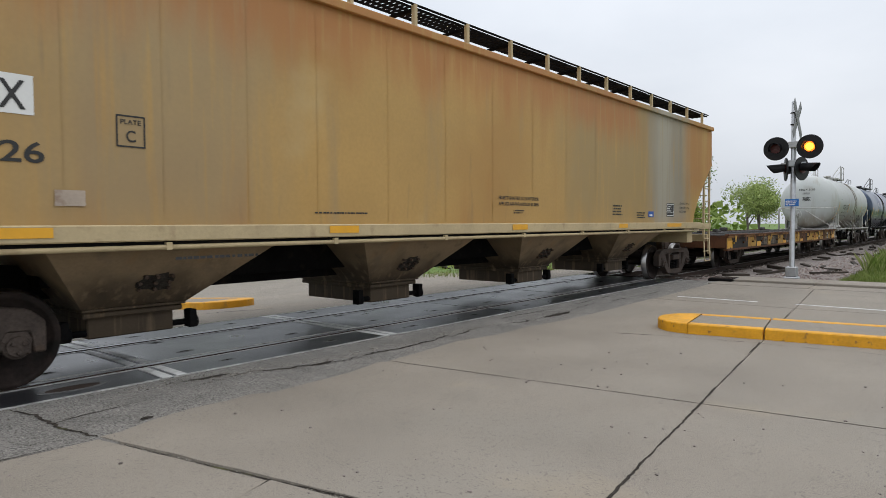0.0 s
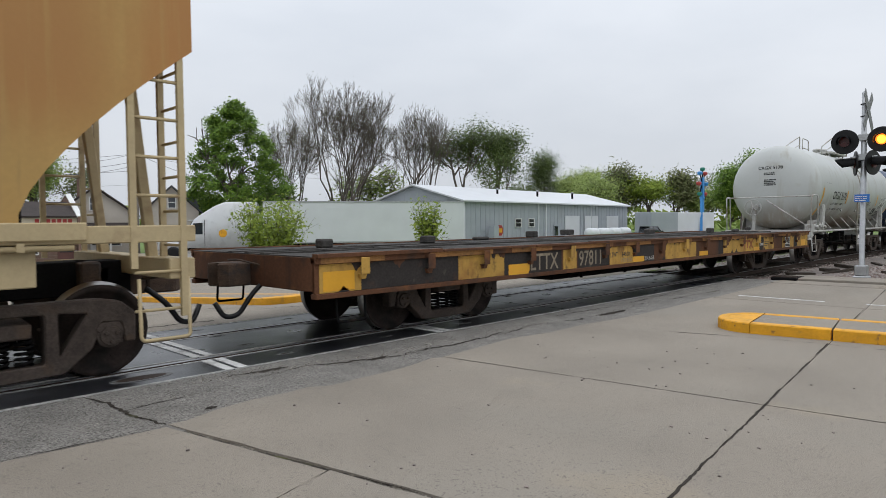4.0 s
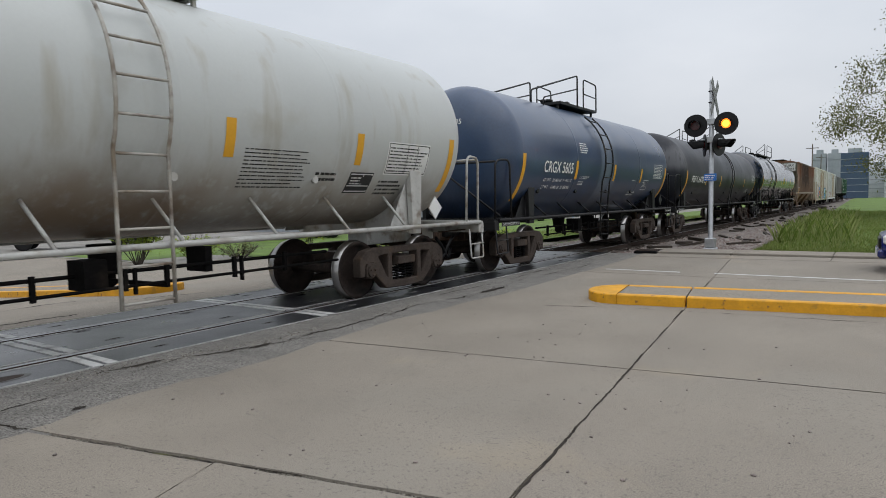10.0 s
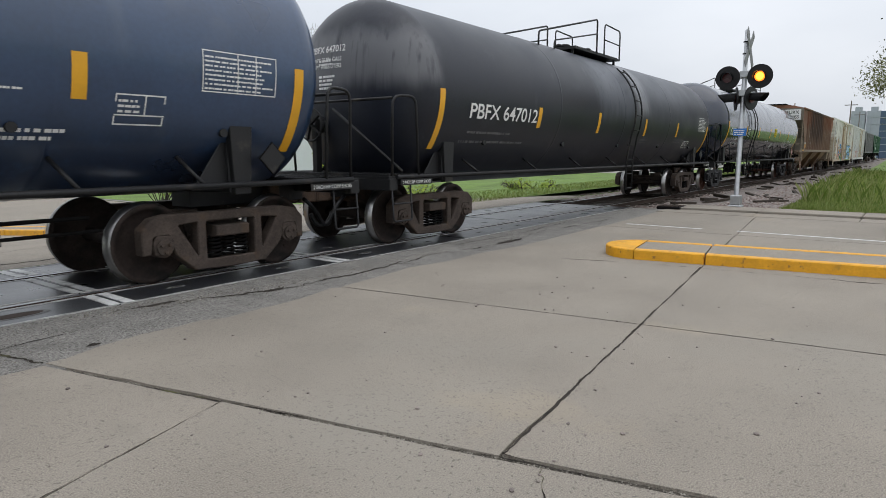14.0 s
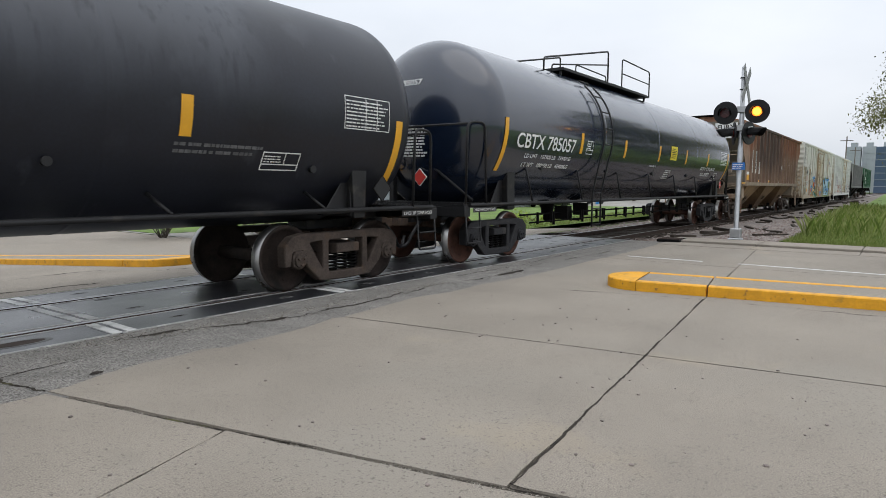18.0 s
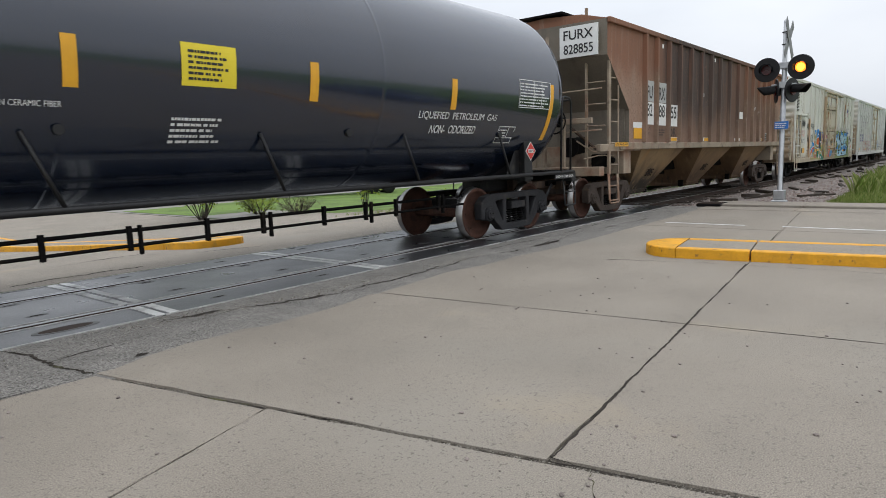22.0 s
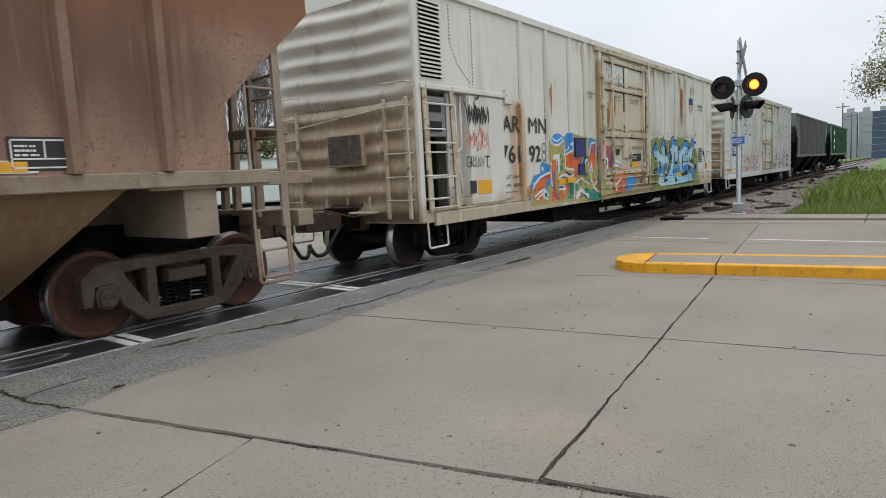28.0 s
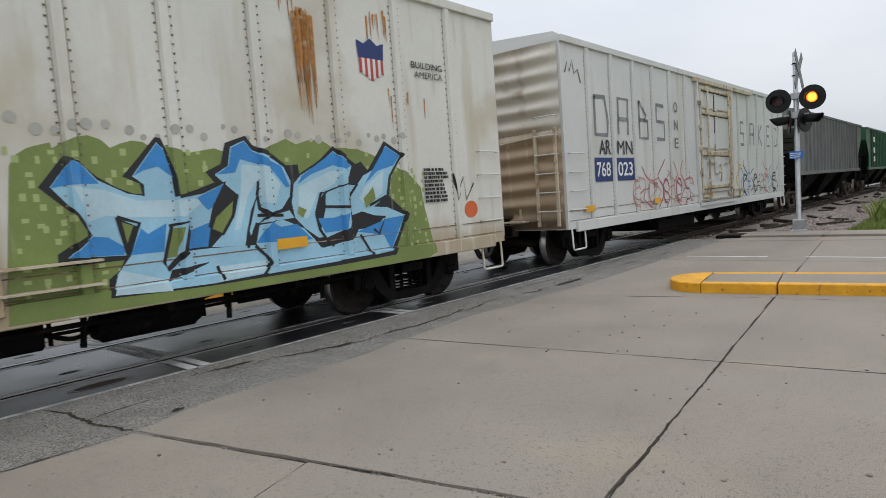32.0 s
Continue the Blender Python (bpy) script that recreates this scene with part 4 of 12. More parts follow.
def ladder(car, x0, x1, y, z0, z1, rungs, mtl, name="ladder", surf=None, r=0.016, label=""):
    """Two stiles and rungs; surf(z) bends it to a round side."""
    bm = bmesh.new()
    n = 14 if surf else 1
    for x in (x0, x1):
        tube(bm, [(x, (surf(z0 + (z1 - z0) * i / n) - 0.12) if surf else y, z0 + (z1 - z0) * i / n) for i in range(n + 1)], r * 1.25, 6)
    lad = part(name, bm, mtl, car, label)
    for k in range(rungs):
        z = z0 + (z1 - z0) * (k + 0.5) / rungs
        yy = (surf(z) - 0.12) if surf else y
        bm = bmesh.new()
        tube(bm, [(x0, yy, z), (x1, yy, z)], r, 6)
        part("rung", bm, mtl, lad)
    return lad


def brake_gear(car, x0, x1, y=-0.9, z=0.62, seed=1, xm=None, tank=False):
    """Rods, levers, hangers and the air reservoir under the frame."""
    bm = bmesh.new()
    rnd = random.Random(seed)
    tube(bm, [(x0, y, z), (x1, y, z + 0.02)], 0.02, 6)
    tube(bm, [(x0, y + 0.25, z + 0.16), (x1, y + 0.25, z + 0.14)], 0.024, 6)
    n = int((x1 - x0) / 0.8)
    for k in range(n):
        x = x0 + (k + rnd.random() * 0.6) * 0.8
        box(bm, x, y - 0.02, z - 0.04, x + 0.045, y + 0.03, z + 0.22)
        if k % 2:
            box(bm, x + 0.12, y - 0.02, z - 0.09, x + 0.15, y + 0.03, z + 0.22)
    part("brake_rigging", bm, M_UNDER, car, "black brake rods and hangers")
    bm = bmesh.new()
    xm = xm if xm is not None else (x0 + x1) / 2
    if tank:
        lathe(bm, [(0.56, 0.06), (0.6, 0.11), (0.72, 0.11), (0.74, 0.16), (0.78, 0.16), (1.1, 0.2)], 14, "z", (xm, 0, 0))
        beam(bm, (xm, -0.1, 0.66), (xm + 0.35, -0.75, 0.6), 0.05, 0.05)
        box(bm, xm + 0.9, -0.7, 0.7, xm + 1.0, -0.3, 1.02)
        box(bm, xm - 0.7, -0.9, 0.66, xm - 0.45, -0.55, 0.98)
        part("outlet_valve", bm, M_UNDER, car, "black bottom outlet valve")
        return
    lathe(bm, [(xm - 0.55, 0.05), (xm - 0.5, 0.16), (xm - 0.4, 0.2), (xm + 0.4, 0.2), (xm + 0.5, 0.16), (xm + 0.55, 0.05)], 18, "x", (0, 0.2, 0.74))
    part("air_reservoir", bm, M_UNDER, car, "black air reservoir")
    bm = bmesh.new()
    lathe(bm, [(xm - 1.3, 0.04), (xm - 1.25, 0.13), (xm - 1.0, 0.15), (xm - 0.95, 0.05), (xm - 0.6, 0.04)], 16, "x", (0, -0.35, 0.72))
    part("brake_cylinder", bm, M_UNDER, car, "black brake cylinder")


def brake_wheel(car, x, y, z, d, mtl):
    bm = bmesh.new()
    tube(bm, [(x, y + 0.27 * math.cos(6.2832 * i / 24), z + 0.27 * math.sin(6.2832 * i / 24)) for i in range(25)], 0.018, 6)
    for k in range(5):
        a = k * 1.2566
        beam(bm, (x, y, z), (x, y + 0.26 * math.cos(a), z + 0.26 * math.sin(a)), 0.05, 0.012)
    cyl(bm, (x - d * 0.02, y, z), (x - d * 0.3, y, z), 0.035, 10)
    cyl(bm, (x - d * 0.12, y, z), (x - d * 0.26, y, z), 0.13, 14)
    part("brake_wheel", bm, mtl, car, "round hand brake wheel")


def freight(name, x, label, category="freight car"):
    c = thing(name, label, category, "cars of the train")
    CARS.append((c, x))
    return c


def tank_car(x, label, R, zc, cyl0, cyl1, truck_x, paint, trim, style, lad, plat, plat_w, far_rails=True, end_rail=True, turning=True, seam=None, hd=0.62, full=3.0, rail=2.35, long_stays=False):
    """All lengths are along the car from its middle x. The near side faces -y."""
    c = freight("tank_car", x, label)

    def surf(z):
        k = R * R - (z - zc) ** 2
        return -math.sqrt(max(k, 0.02))

    a, b = cyl0 - x, cyl1 - x
    head = [(hd * math.sin(i * 0.1309) ** (2 / 2.0), R * math.cos(i * 0.1309) ** (2 / full)) for i in range(12)] + [(hd, 0.03)]
    prof = [(a - p, max(r, 0.02)) for p, r in head[::-1]] + [(a + 0.02, R), (a + 0.08, R)]
    seams = seam or [a + (b - a) * k for k in (0.27, 0.5, 0.73)]
    for s in seams:
        prof += [(s - 0.09, R), (s - 0.05, R), (s - 0.02, R), (s - 0.006, R + 0.004), (s + 0.006, R + 0.004), (s + 0.02, R), (s + 0.05, R), (s + 0.09, R)]
    prof += [(b - 0.08, R), (b - 0.02, R)] + [(b + p, max(r, 0.02)) for p, r in head]
    bm = bmesh.new()
    lathe(bm, prof, 88, "x", (0, 0, zc))
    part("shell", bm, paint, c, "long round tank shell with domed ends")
    for tx, e in ((truck_x[0] - x, -1), (truck_x[1] - x, 1)):
        truck(c, tx, style, turning, "rusty" if style == "black" else "plain")
        bm = bmesh.new()
        n = 16
        arc = [(1.36 * math.sin((i / n - 0.5) * 2.2), zc - (R + 0.0) * math.cos((i / n - 0.5) * 2.2)) for i in range(n + 1)]
        arc = [(max(-R + 0.02, min(R - 0.02, p[0] * R / 1.36)), zc - math.sqrt(max(0.01, (R - 0.005) ** 2 - (p[0] * R / 1.36) ** 2))) for p in arc]
        arc = [p for p in arc if abs(p[0]) < R * 0.86]
        prism(bm, [(arc[0][0] * 1.02, 1.02)] + [(1.02 * arc[-1][0], 1.02)] + arc[::-1], tx - 0.14, tx + 0.14, "x")
        part("saddle", bm, trim, c, "", 0.01)
        for s in (-1, 1):
            bm = bmesh.new()
            ys = s * min(1.30, R * 0.92)
            prism(bm, [(tx - 0.11, 1.0), (tx + 0.11, 1.0), (tx + 0.16, zc - R * 0.42), (tx - 0.16, zc - R * 0.42)], ys - 0.05, ys + 0.05)
            prism(bm, [(tx - 0.6, 1.06), (tx - 0.1, 1.06), (tx - 0.1, zc - R * 0.5)], ys - 0.01 - 0.08 * s, ys + 0.01 - 0.08 * s)
            part("bolster_web", bm, trim, c, "", 0.008)
        ex = (a - 1.05) if e < 0 else (b + 1.05)
        bm = bmesh.new()
        box(bm, min(ex, tx), -0.22, 0.78, max(ex, tx), 0.22, 1.12)
        box(bm, min(ex, ex - e * 0.18), -1.42, 0.92, max(ex, ex - e * 0.18), 1.42, 1.10)
        part("end_sill", bm, trim, c, "", 0.01)
        bm = bmesh.new()
        box(bm, min(ex, ex - e * 1.0), -1.40, 1.10, max(ex, ex - e * 1.0), 1.40, 1.135)
        plat_ = part("end_platform", bm, trim, c, "grated crossover platform")
        for k in range(12):
            bm = bmesh.new()
            box(bm, min(ex, ex - e) + 0.08 * k + 0.02, -1.38, 1.135, min(ex, ex - e) + 0.08 * k + 0.04, 1.38, 1.16)
            part("grating_bar", bm, trim, plat_)
        coupler(c, ex, e)
        for s in (-1, 1):
            bm = bmesh.new()
            tube(bm, bent([(ex - e * 0.12, s * 1.36, 1.1), (ex - e * 0.12, s * 1.38, rail - 0.02), (ex - e * 0.6, s * 1.44, rail), (ex - e * 0.66, s * 1.44, 1.1)], 0.16), 0.022, 8)
            if s < 0:
                tube(bm, [(ex - e * 0.14, -1.36, rail - 0.05), (ex - e * 0.14, 1.36, rail - 0.05)], 0.022, 8)
            part("end_handrail", bm, trim, c, "bent pipe handrail")
            bm = bmesh.new()
            tube(bm, bent([(ex - e * 0.06, s * 1.40, 1.0), (ex - e * 0.06, s * 1.44, 0.45), (ex - e * 0.5, s * 1.44, 0.45), (ex - e * 0.5, s * 1.40, 1.0)], 0.05), 0.016, 6)
            tube(bm, [(ex - e * 0.06, s * 1.44, 0.72), (ex - e * 0.5, s * 1.44, 0.72)], 0.014, 6)
            part("sill_step", bm, trim, c)
    brake_wheel(c, a - 0.85, 0.5, 1.95, -1, trim)
    bm = bmesh.new()
    beam(bm, (a - 0.72, 0.5, 1.15), (a - 0.72, 0.5, 2.05), 0.12, 0.1)
    tube(bm, [(a - 0.72, 0.1, 2.2), (a - 0.62, -1.3, 1.2)], 0.024, 6)
    part("brake_stand", bm, trim, c)
    for s in (-1, 1):
        bm = bmesh.new()
        tube(bm, [(a - 0.9, s * 1.43, 1.12), (b + 0.9, s * 1.43, 1.12)], 0.035, 8)
        for k in range(7):
            q = a + 1.4 + (b - a - 2.8) * k / 6
            tube(bm, [(q, s * 1.43, 1.12), (q - 0.3, s * R * 0.87, zc - R * 0.5)] if long_stays else [(q, s * 1.43, 1.12), (q - 0.14, s * R * 0.72, zc - R * 0.70)], 0.022, 6)
        part("side_rail", bm, trim, c, "side safety rail on angled brackets")
    if not 70 < x < 80:
        brake_gear(c, truck_x[0] - x + 1.5, truck_x[1] - x - 1.5, -0.95, 0.66, int(x), (lad[0] + lad[1]) / 2 - x + 0.35, True)
    # ladder up the side
    l0, l1 = lad[0] - x, lad[1] - x
    bm = bmesh.new()
    for q in (l0, l1):
        tube(bm, [(q, -1.5, 0.5), (q, -1.5, 1.3)] + [(q, surf(zz) - 0.13, zz) for zz in [zc - 0.55 + 0.16 * i for i in range(12)] if zz < zc + R - 0.12], 0.022, 6)
    lad_mat = T_WHITELADDER if trim == T_WHITE else trim
    lad_ob = part("side_ladder", bm, lad_mat, c, "narrow steel ladder curved over the shell")
    z = 0.55
    while z < zc + R - 0.15:
        yy = -1.5 if z < zc - 0.55 else surf(z) - 0.13
        bm = bmesh.new()
        tube(bm, [(l0, yy, z), (l1, yy, z)], 0.016, 6)
        part("rung", bm, lad_mat, lad_ob)
        z += 0.38
    # top platform with rails and valves
    q0, q1 = plat[0] - x, plat[1] - x
    zt = zc + R
    bm = bmesh.new()
    for s in (-1, 1):
        box(bm, q0, s * 0.45 - 0.28, zt - 0.02, q1, s * 0.45 + 0.28, zt + 0.03)
        for k in range(int((q1 - q0) / 0.12)):
            box(bm, q0 + 0.12 * k, s * 0.45 - 0.28, zt + 0.03, q0 + 0.12 * k + 0.03, s * 0.45 + 0.28, zt + 0.05)
        for q in (q0 + 0.1, q1 - 0.1):
            beam(bm, (q, s * 0.6, zt - 0.3), (q, s * 0.6, zt), 0.05, 0.05)
    part("top_platform", bm, trim, c, "grated walkway round the valves")
    for s in (-1, 1):
        bm = bmesh.new()
        y = s * 0.72
        qm = q0 + (q1 - q0) * 0.45
        tube(bm, bent([(q0 - plat_w, y, zt - 0.25), (q0 - plat_w, y, zt + 0.12), (qm, y, zt + 0.86), (qm, y, zt)], 0.1), 0.022, 8)
        tube(bm, bent([(q0 - plat_w * 0.6, y, zt - 0.2), (q0 - plat_w * 0.6, y, zt + 0.02), (qm, y, zt + 0.5)], 0.1), 0.018, 8)
        tube(bm, bent([(q0 + (q1 - q0) * 0.62, y, zt), (q0 + (q1 - q0) * 0.62, y, zt + 0.82), (q1, y, zt + 0.78), (q1, y, zt)], 0.12), 0.02, 8)
        tube(bm, [(q0 + (q1 - q0) * 0.62, y, zt + 0.42), (q1, y, zt + 0.4)], 0.016, 6)
        part("top_railing", bm, trim, c, "bent pipe safety railing")
    bm = bmesh.new()
    for k, (dx, r, h) in enumerate(((0.0, 0.28, 0.18), (0.5, 0.1, 0.3), (-0.45, 0.12, 0.26), (0.75, 0.08, 0.34), (-0.75, 0.07, 0.22))):
        m0 = (q0 + q1) / 2 + dx * (q1 - q0) / 2.4
        lathe(bm, [(zt - 0.1, r), (zt + h * 0.7, r), (zt + h * 0.72, r * 1.15), (zt + h * 0.9, r * 1.15), (zt + h, r * 0.5)], 14, "z", (m0, 0, 0))
    part("valves", bm, trim, c, "manway cover and relief valves")
    for k in range(5):
        bm = bmesh.new()
        q = a + (b - a) * (0.1 + 0.2 * k)
        lathe(bm, [(-0.02, 0.05), (0.03, 0.05), (0.035, 0.03)], 10, "y", (q, surf(zc - 0.8) - 0.02, zc - 0.8))
        part("lug", bm, trim, c)
    return c, surf


def dome(a, R, zc, hd=0.62, full=3.0):
    """The x of the domed end over y, z."""
    return lambda y, z: a - hd * math.sqrt(max(0.0, 1 - (math.hypot(y, z - zc) / R) ** full))


def shoes(c, a, b):
    """The brake shoe notice on both ends of the side sill."""
    for x0 in (a - 0.85, b + 0.1):
        patch(x0, x0 + 0.78, 0.995, 1.085, c, T_BLACK, lambda z: -1.465, "sill_plate", "black sill plate", 0.002)
        letters("2 INCH HF COMP SHOES", x0 + 0.04, x0 + 0.74, 1.015, 1.065, c, M_PAINTW, lambda z: -1.467, off=0.003)


def head_marks(c, words, a, R, zc, mtl, seed, y0=0.42, y1=-0.38, hd=0.62, full=3.0):
    f = dome(a, R, zc, hd, full)
    end_letters(words, y0, y1, zc + R * 0.42, zc + R * 0.42 + 0.11, c, mtl, f, "end_mark", "reporting mark on the domed end")
    ym = (y0 + y1) / 2
    end_bars(ym + 0.2, ym - 0.2, zc + R * 0.29, zc + R * 0.36, 2, c, mtl, f, seed)
    end_bars(ym + 0.2, ym - 0.2, zc + R * 0.04, zc + R * 0.2, 4, c, mtl, f, seed + 1)


def strip(c, surf, x, z0, z1, w=0.13, cx=0.0):
    patch(x - cx - w / 2, x - cx + w / 2, z0, z1, c, M_REFLEX, surf, "reflector_strip", "yellow reflective strip", 0.005)


def table(c, surf, x0, x1, z0, z1, mtl, seed=3):
    """A stencilled data table: a frame with ruled rows of print."""
    bm = bmesh.new()
    t = 0.012
    for za, zb_ in ((z0, z0 + t), (z1 - t, z1)):
        bm.faces.new([bm.verts.new((a, surf(b) - 0.006, b)) for a, b in ((x0, za), (x1, za), (x1, zb_), (x0, zb_))])
    n = max(2, int((z1 - z0) / 0.06))
    for xa in (x0, x0 + (x1 - x0) * 0.45, x0 + (x1 - x0) * 0.7, x1 - t):
        for i in range(n):
            a, b = z0 + (z1 - z0) * i / n, z0 + (z1 - z0) * (i + 1) / n
            bm.faces.new([bm.verts.new((p, surf(q) - 0.006, q)) for p, q in ((xa, a), (xa + t, a), (xa + t, b), (xa, b))])
    part("data_table", bm, mtl, c, "ruled stencilled data table")
    bars(x0 + 0.03, x1 - 0.03, z0 + 0.03, z1 - 0.03, 8, c, mtl, surf, fill=0.4, seed=seed)


def placard(c, x, y, z, s, mtl_face, mtl_edge, word=None):
    bm = bmesh.new()
    prism(bm, [(x - s, z), (x, z - s), (x + s, z), (x, z + s)], y - 0.008, y)
    p = part("placard", bm, mtl_edge, c, "diamond hazard placard")
    bm = bmesh.new()
    k = s * 0.9
    prism(bm, [(x - k, z), (x, z - k), (x + k, z), (x, z + k)], y - 0.012, y - 0.008)
    part("placard_face", bm, mtl_face, p)
    if word:
        bm = bmesh.new()
        box(bm, x - s * 0.52, y - 0.014, z - s * 0.2, x + s * 0.52, y - 0.012, z + s * 0.2)
        part("number_panel", bm, M_PAINTW, p)
        letters(word, x - s * 0.45, x + s * 0.45, z - s * 0.14, z + s * 0.14, p, M_PAINTK, lambda q: y - 0.013, "number")


def spec_box(c, surf, x0, x1, z0, z1, mtl, back=None):
    """The small ruled box of two dark plates."""
    if back:
        patch(x0 - 0.02, x1 + 0.02, z0 - 0.02, z1 + 0.02, c, back, surf, "plate", "small stencilled plate", 0.004)
    bm = bmesh.new()
    t = 0.014
    xm = x0 + (x1 - x0) * 0.58
    zm = z0 + (z1 - z0) * 0.3
    for a, b, d, e in ((x0, x1, z0, z0 + t), (x0, x1, z1 - t, z1), (x0, x1, zm, zm + t), (x0, x0 + t, z0, z1), (x1 - t, x1, z0, z1), (xm, xm + t, zm, z1)):
        bm.faces.new([bm.verts.new((p, surf(q) - 0.007, q)) for p, q in ((a, d), (b, d), (b, e), (a, e))])
    part("plate_ruling", bm, mtl, c, "ruled box of the maintenance plate")
    bars(x0 + 0.03, xm - 0.02, zm + 0.03, z1 - 0.03, 3, c, mtl, surf, seed=5, off=0.008)


P_WHITE = mat("tank_white", (0.49, 0.505, 0.49), 0.38, var=0.05, scale=0.8, fine=25, bump=0.03, dirt=((0.38, 0.36, 0.31), 0.05, 1.2), streak=((0.31, 0.27, 0.20), 0.14, 3.0), zones=[((0.25, 0.20, 0.14), (-9, 9), (0.8, 1.85), 0.35, 0.62, 0.9), ((0.13, 0.09, 0.06), (-9, 9), (0.8, 1.38), 0.16, 0.5, 0.6), ((0.20, 0.13, 0.08), (-1.5, 0.5), (1.0, 1.75), 0.3, 0.7, 0.5)])
# navy zones: two paint a pale upright sheen near the ladder, one darkens the belly
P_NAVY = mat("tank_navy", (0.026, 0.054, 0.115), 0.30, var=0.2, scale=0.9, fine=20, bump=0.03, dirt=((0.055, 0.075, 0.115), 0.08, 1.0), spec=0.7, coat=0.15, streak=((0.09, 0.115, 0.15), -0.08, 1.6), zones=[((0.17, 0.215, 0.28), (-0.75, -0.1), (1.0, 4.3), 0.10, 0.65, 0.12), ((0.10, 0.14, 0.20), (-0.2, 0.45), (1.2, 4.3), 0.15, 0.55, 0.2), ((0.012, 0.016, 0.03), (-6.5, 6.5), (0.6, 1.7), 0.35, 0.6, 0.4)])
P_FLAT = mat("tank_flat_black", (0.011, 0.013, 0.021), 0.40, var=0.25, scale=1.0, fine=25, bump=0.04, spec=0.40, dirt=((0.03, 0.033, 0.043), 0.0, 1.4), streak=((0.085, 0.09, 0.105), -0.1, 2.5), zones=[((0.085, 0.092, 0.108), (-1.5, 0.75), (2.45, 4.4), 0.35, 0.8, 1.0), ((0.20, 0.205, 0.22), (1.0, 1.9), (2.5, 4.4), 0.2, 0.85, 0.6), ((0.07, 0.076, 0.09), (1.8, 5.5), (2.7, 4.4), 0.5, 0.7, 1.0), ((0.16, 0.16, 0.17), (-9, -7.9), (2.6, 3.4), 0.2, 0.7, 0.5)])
P_GLOSS = mat("tank_gloss_black", (0.006, 0.012, 0.028), 0.17, var=0.15, scale=1.0, fine=25, bump=0.012, spec=0.8, coat=0.3)
T_WHITE = mat("trim_white", (0.47, 0.465, 0.44), 0.5, var=0.12, scale=3, dirt=[((0.26, 0.21, 0.15), 0.35, 2.2), ((0.12, 0.075, 0.045), 0.2, 4.5)])
T_WHITELADDER = mat("ladder_white", (0.42, 0.40, 0.36), 0.55, var=0.15, scale=3, dirt=[((0.20, 0.15, 0.10), 0.55, 2.6), ((0.09, 0.055, 0.035), 0.35, 5)])
T_BLACK = mat("trim_black", (0.012, 0.012, 0.013), 0.5, var=0.2, scale=3, bump=0.1, dirt=((0.07, 0.06, 0.05), 0.1, 3), spec=0.35)

# white tank car
cx = 46.75
c, surf = tank_car(cx, "dirty white tank car with black lettering on a white frame", 1.48, 2.66, 41.38, 52.15, (42.0, 51.15), P_WHITE, T_WHITE, "brown", (45.98, 46.57), (45.5, 47.7), 1.45)
for x, a, b in ((41.5, 1.67, 2.6), (44.7, 2.1, 2.58), (47.42, 2.1, 2.55), (49.68, 2.08, 2.53), (52.05, 1.7, 2.6)):
    strip(c, surf, x, a, b, 0.14, cx)
letters("CRGX 5178", 42.76 - cx, 44.55 - cx, 2.23, 2.51, c, M_PAINTK, surf, "reporting_mark", "black reporting mark", 0.008)
letters("LD LMT  200600 LB     91000 KG", 42.8 - cx, 44.45 - cx, 2.04, 2.11, c, M_PAINTK, surf, "lettering")
letters("LT WT   62400 LB     28300 KG", 42.8 - cx, 44.45 - cx, 1.86, 1.93, c, M_PAINTK, surf, "lettering")
patch(50.33 - cx, 51.42 - cx, 1.96, 2.46, c, M_PAINTW, surf, "data_panel", "white data panel", 0.003)
table(c, surf, 50.35 - cx, 51.4 - cx, 1.98, 2.44, M_PAINTK)
bars(47.65 - cx, 48.75 - cx, 1.75, 2.25, 11, c, M_PAINTK, surf, fill=0.3, seed=2)
bars(48.9 - cx, 49.4 - cx, 1.85, 2.0, 2, c, M_PAINTK, surf, seed=7)
bars(41.9 - cx, 42.5 - cx, 2.77, 2.80, 1, c, M_PAINTK, surf, seed=8)
spec_box(c, surf, 49.62 - cx, 50.1 - cx, 1.7, 1.96, M_PAINTW, M_PAINTK)
bars(50.3 - cx, 50.95 - cx, 1.66, 1.9, 3, c, M_PAINTK, surf, seed=9)
placard(c, 51.5 - cx, -1.47, 1.42, 0.2, M_PAINTW, T_WHITE)
bm = bmesh.new()
for k, (q, h, w) in enumerate(((41.0, 0.34, 0.3), (41.3, 0.26, 0.22), (41.65, 0.2, 0.14), (40.7, 0.22, 0.2))):
    box(bm, q - cx, -1.4, 1.14, q + w - cx, -1.1, 1.14 + h)
    cyl(bm, (q - cx + w * 0.5, -1.42, 1.2 + h * 0.3), (q - cx + w * 0.5, -1.5, 1.2 + h * 0.3), 0.06, 10)
tube(bm, bent([(40.8 - cx, -1.3, 1.3), (41.3 - cx, -1.45, 1.25), (41.9 - cx, -1.35, 1.4)], 0.1), 0.02, 6)
part("brake_valve", bm, T_WHITE, c, "cluster of white brake valves", 0.02)
letters("2 INCH HF COMP SHOES", 41.3 - cx, 42.0 - cx, 1.02, 1.08, c, M_PAINTK, lambda z: -1.47)

head_marks(c, "CRGX 5178", 41.38 - cx, 1.48, 2.66, M_PAINTK, 61)

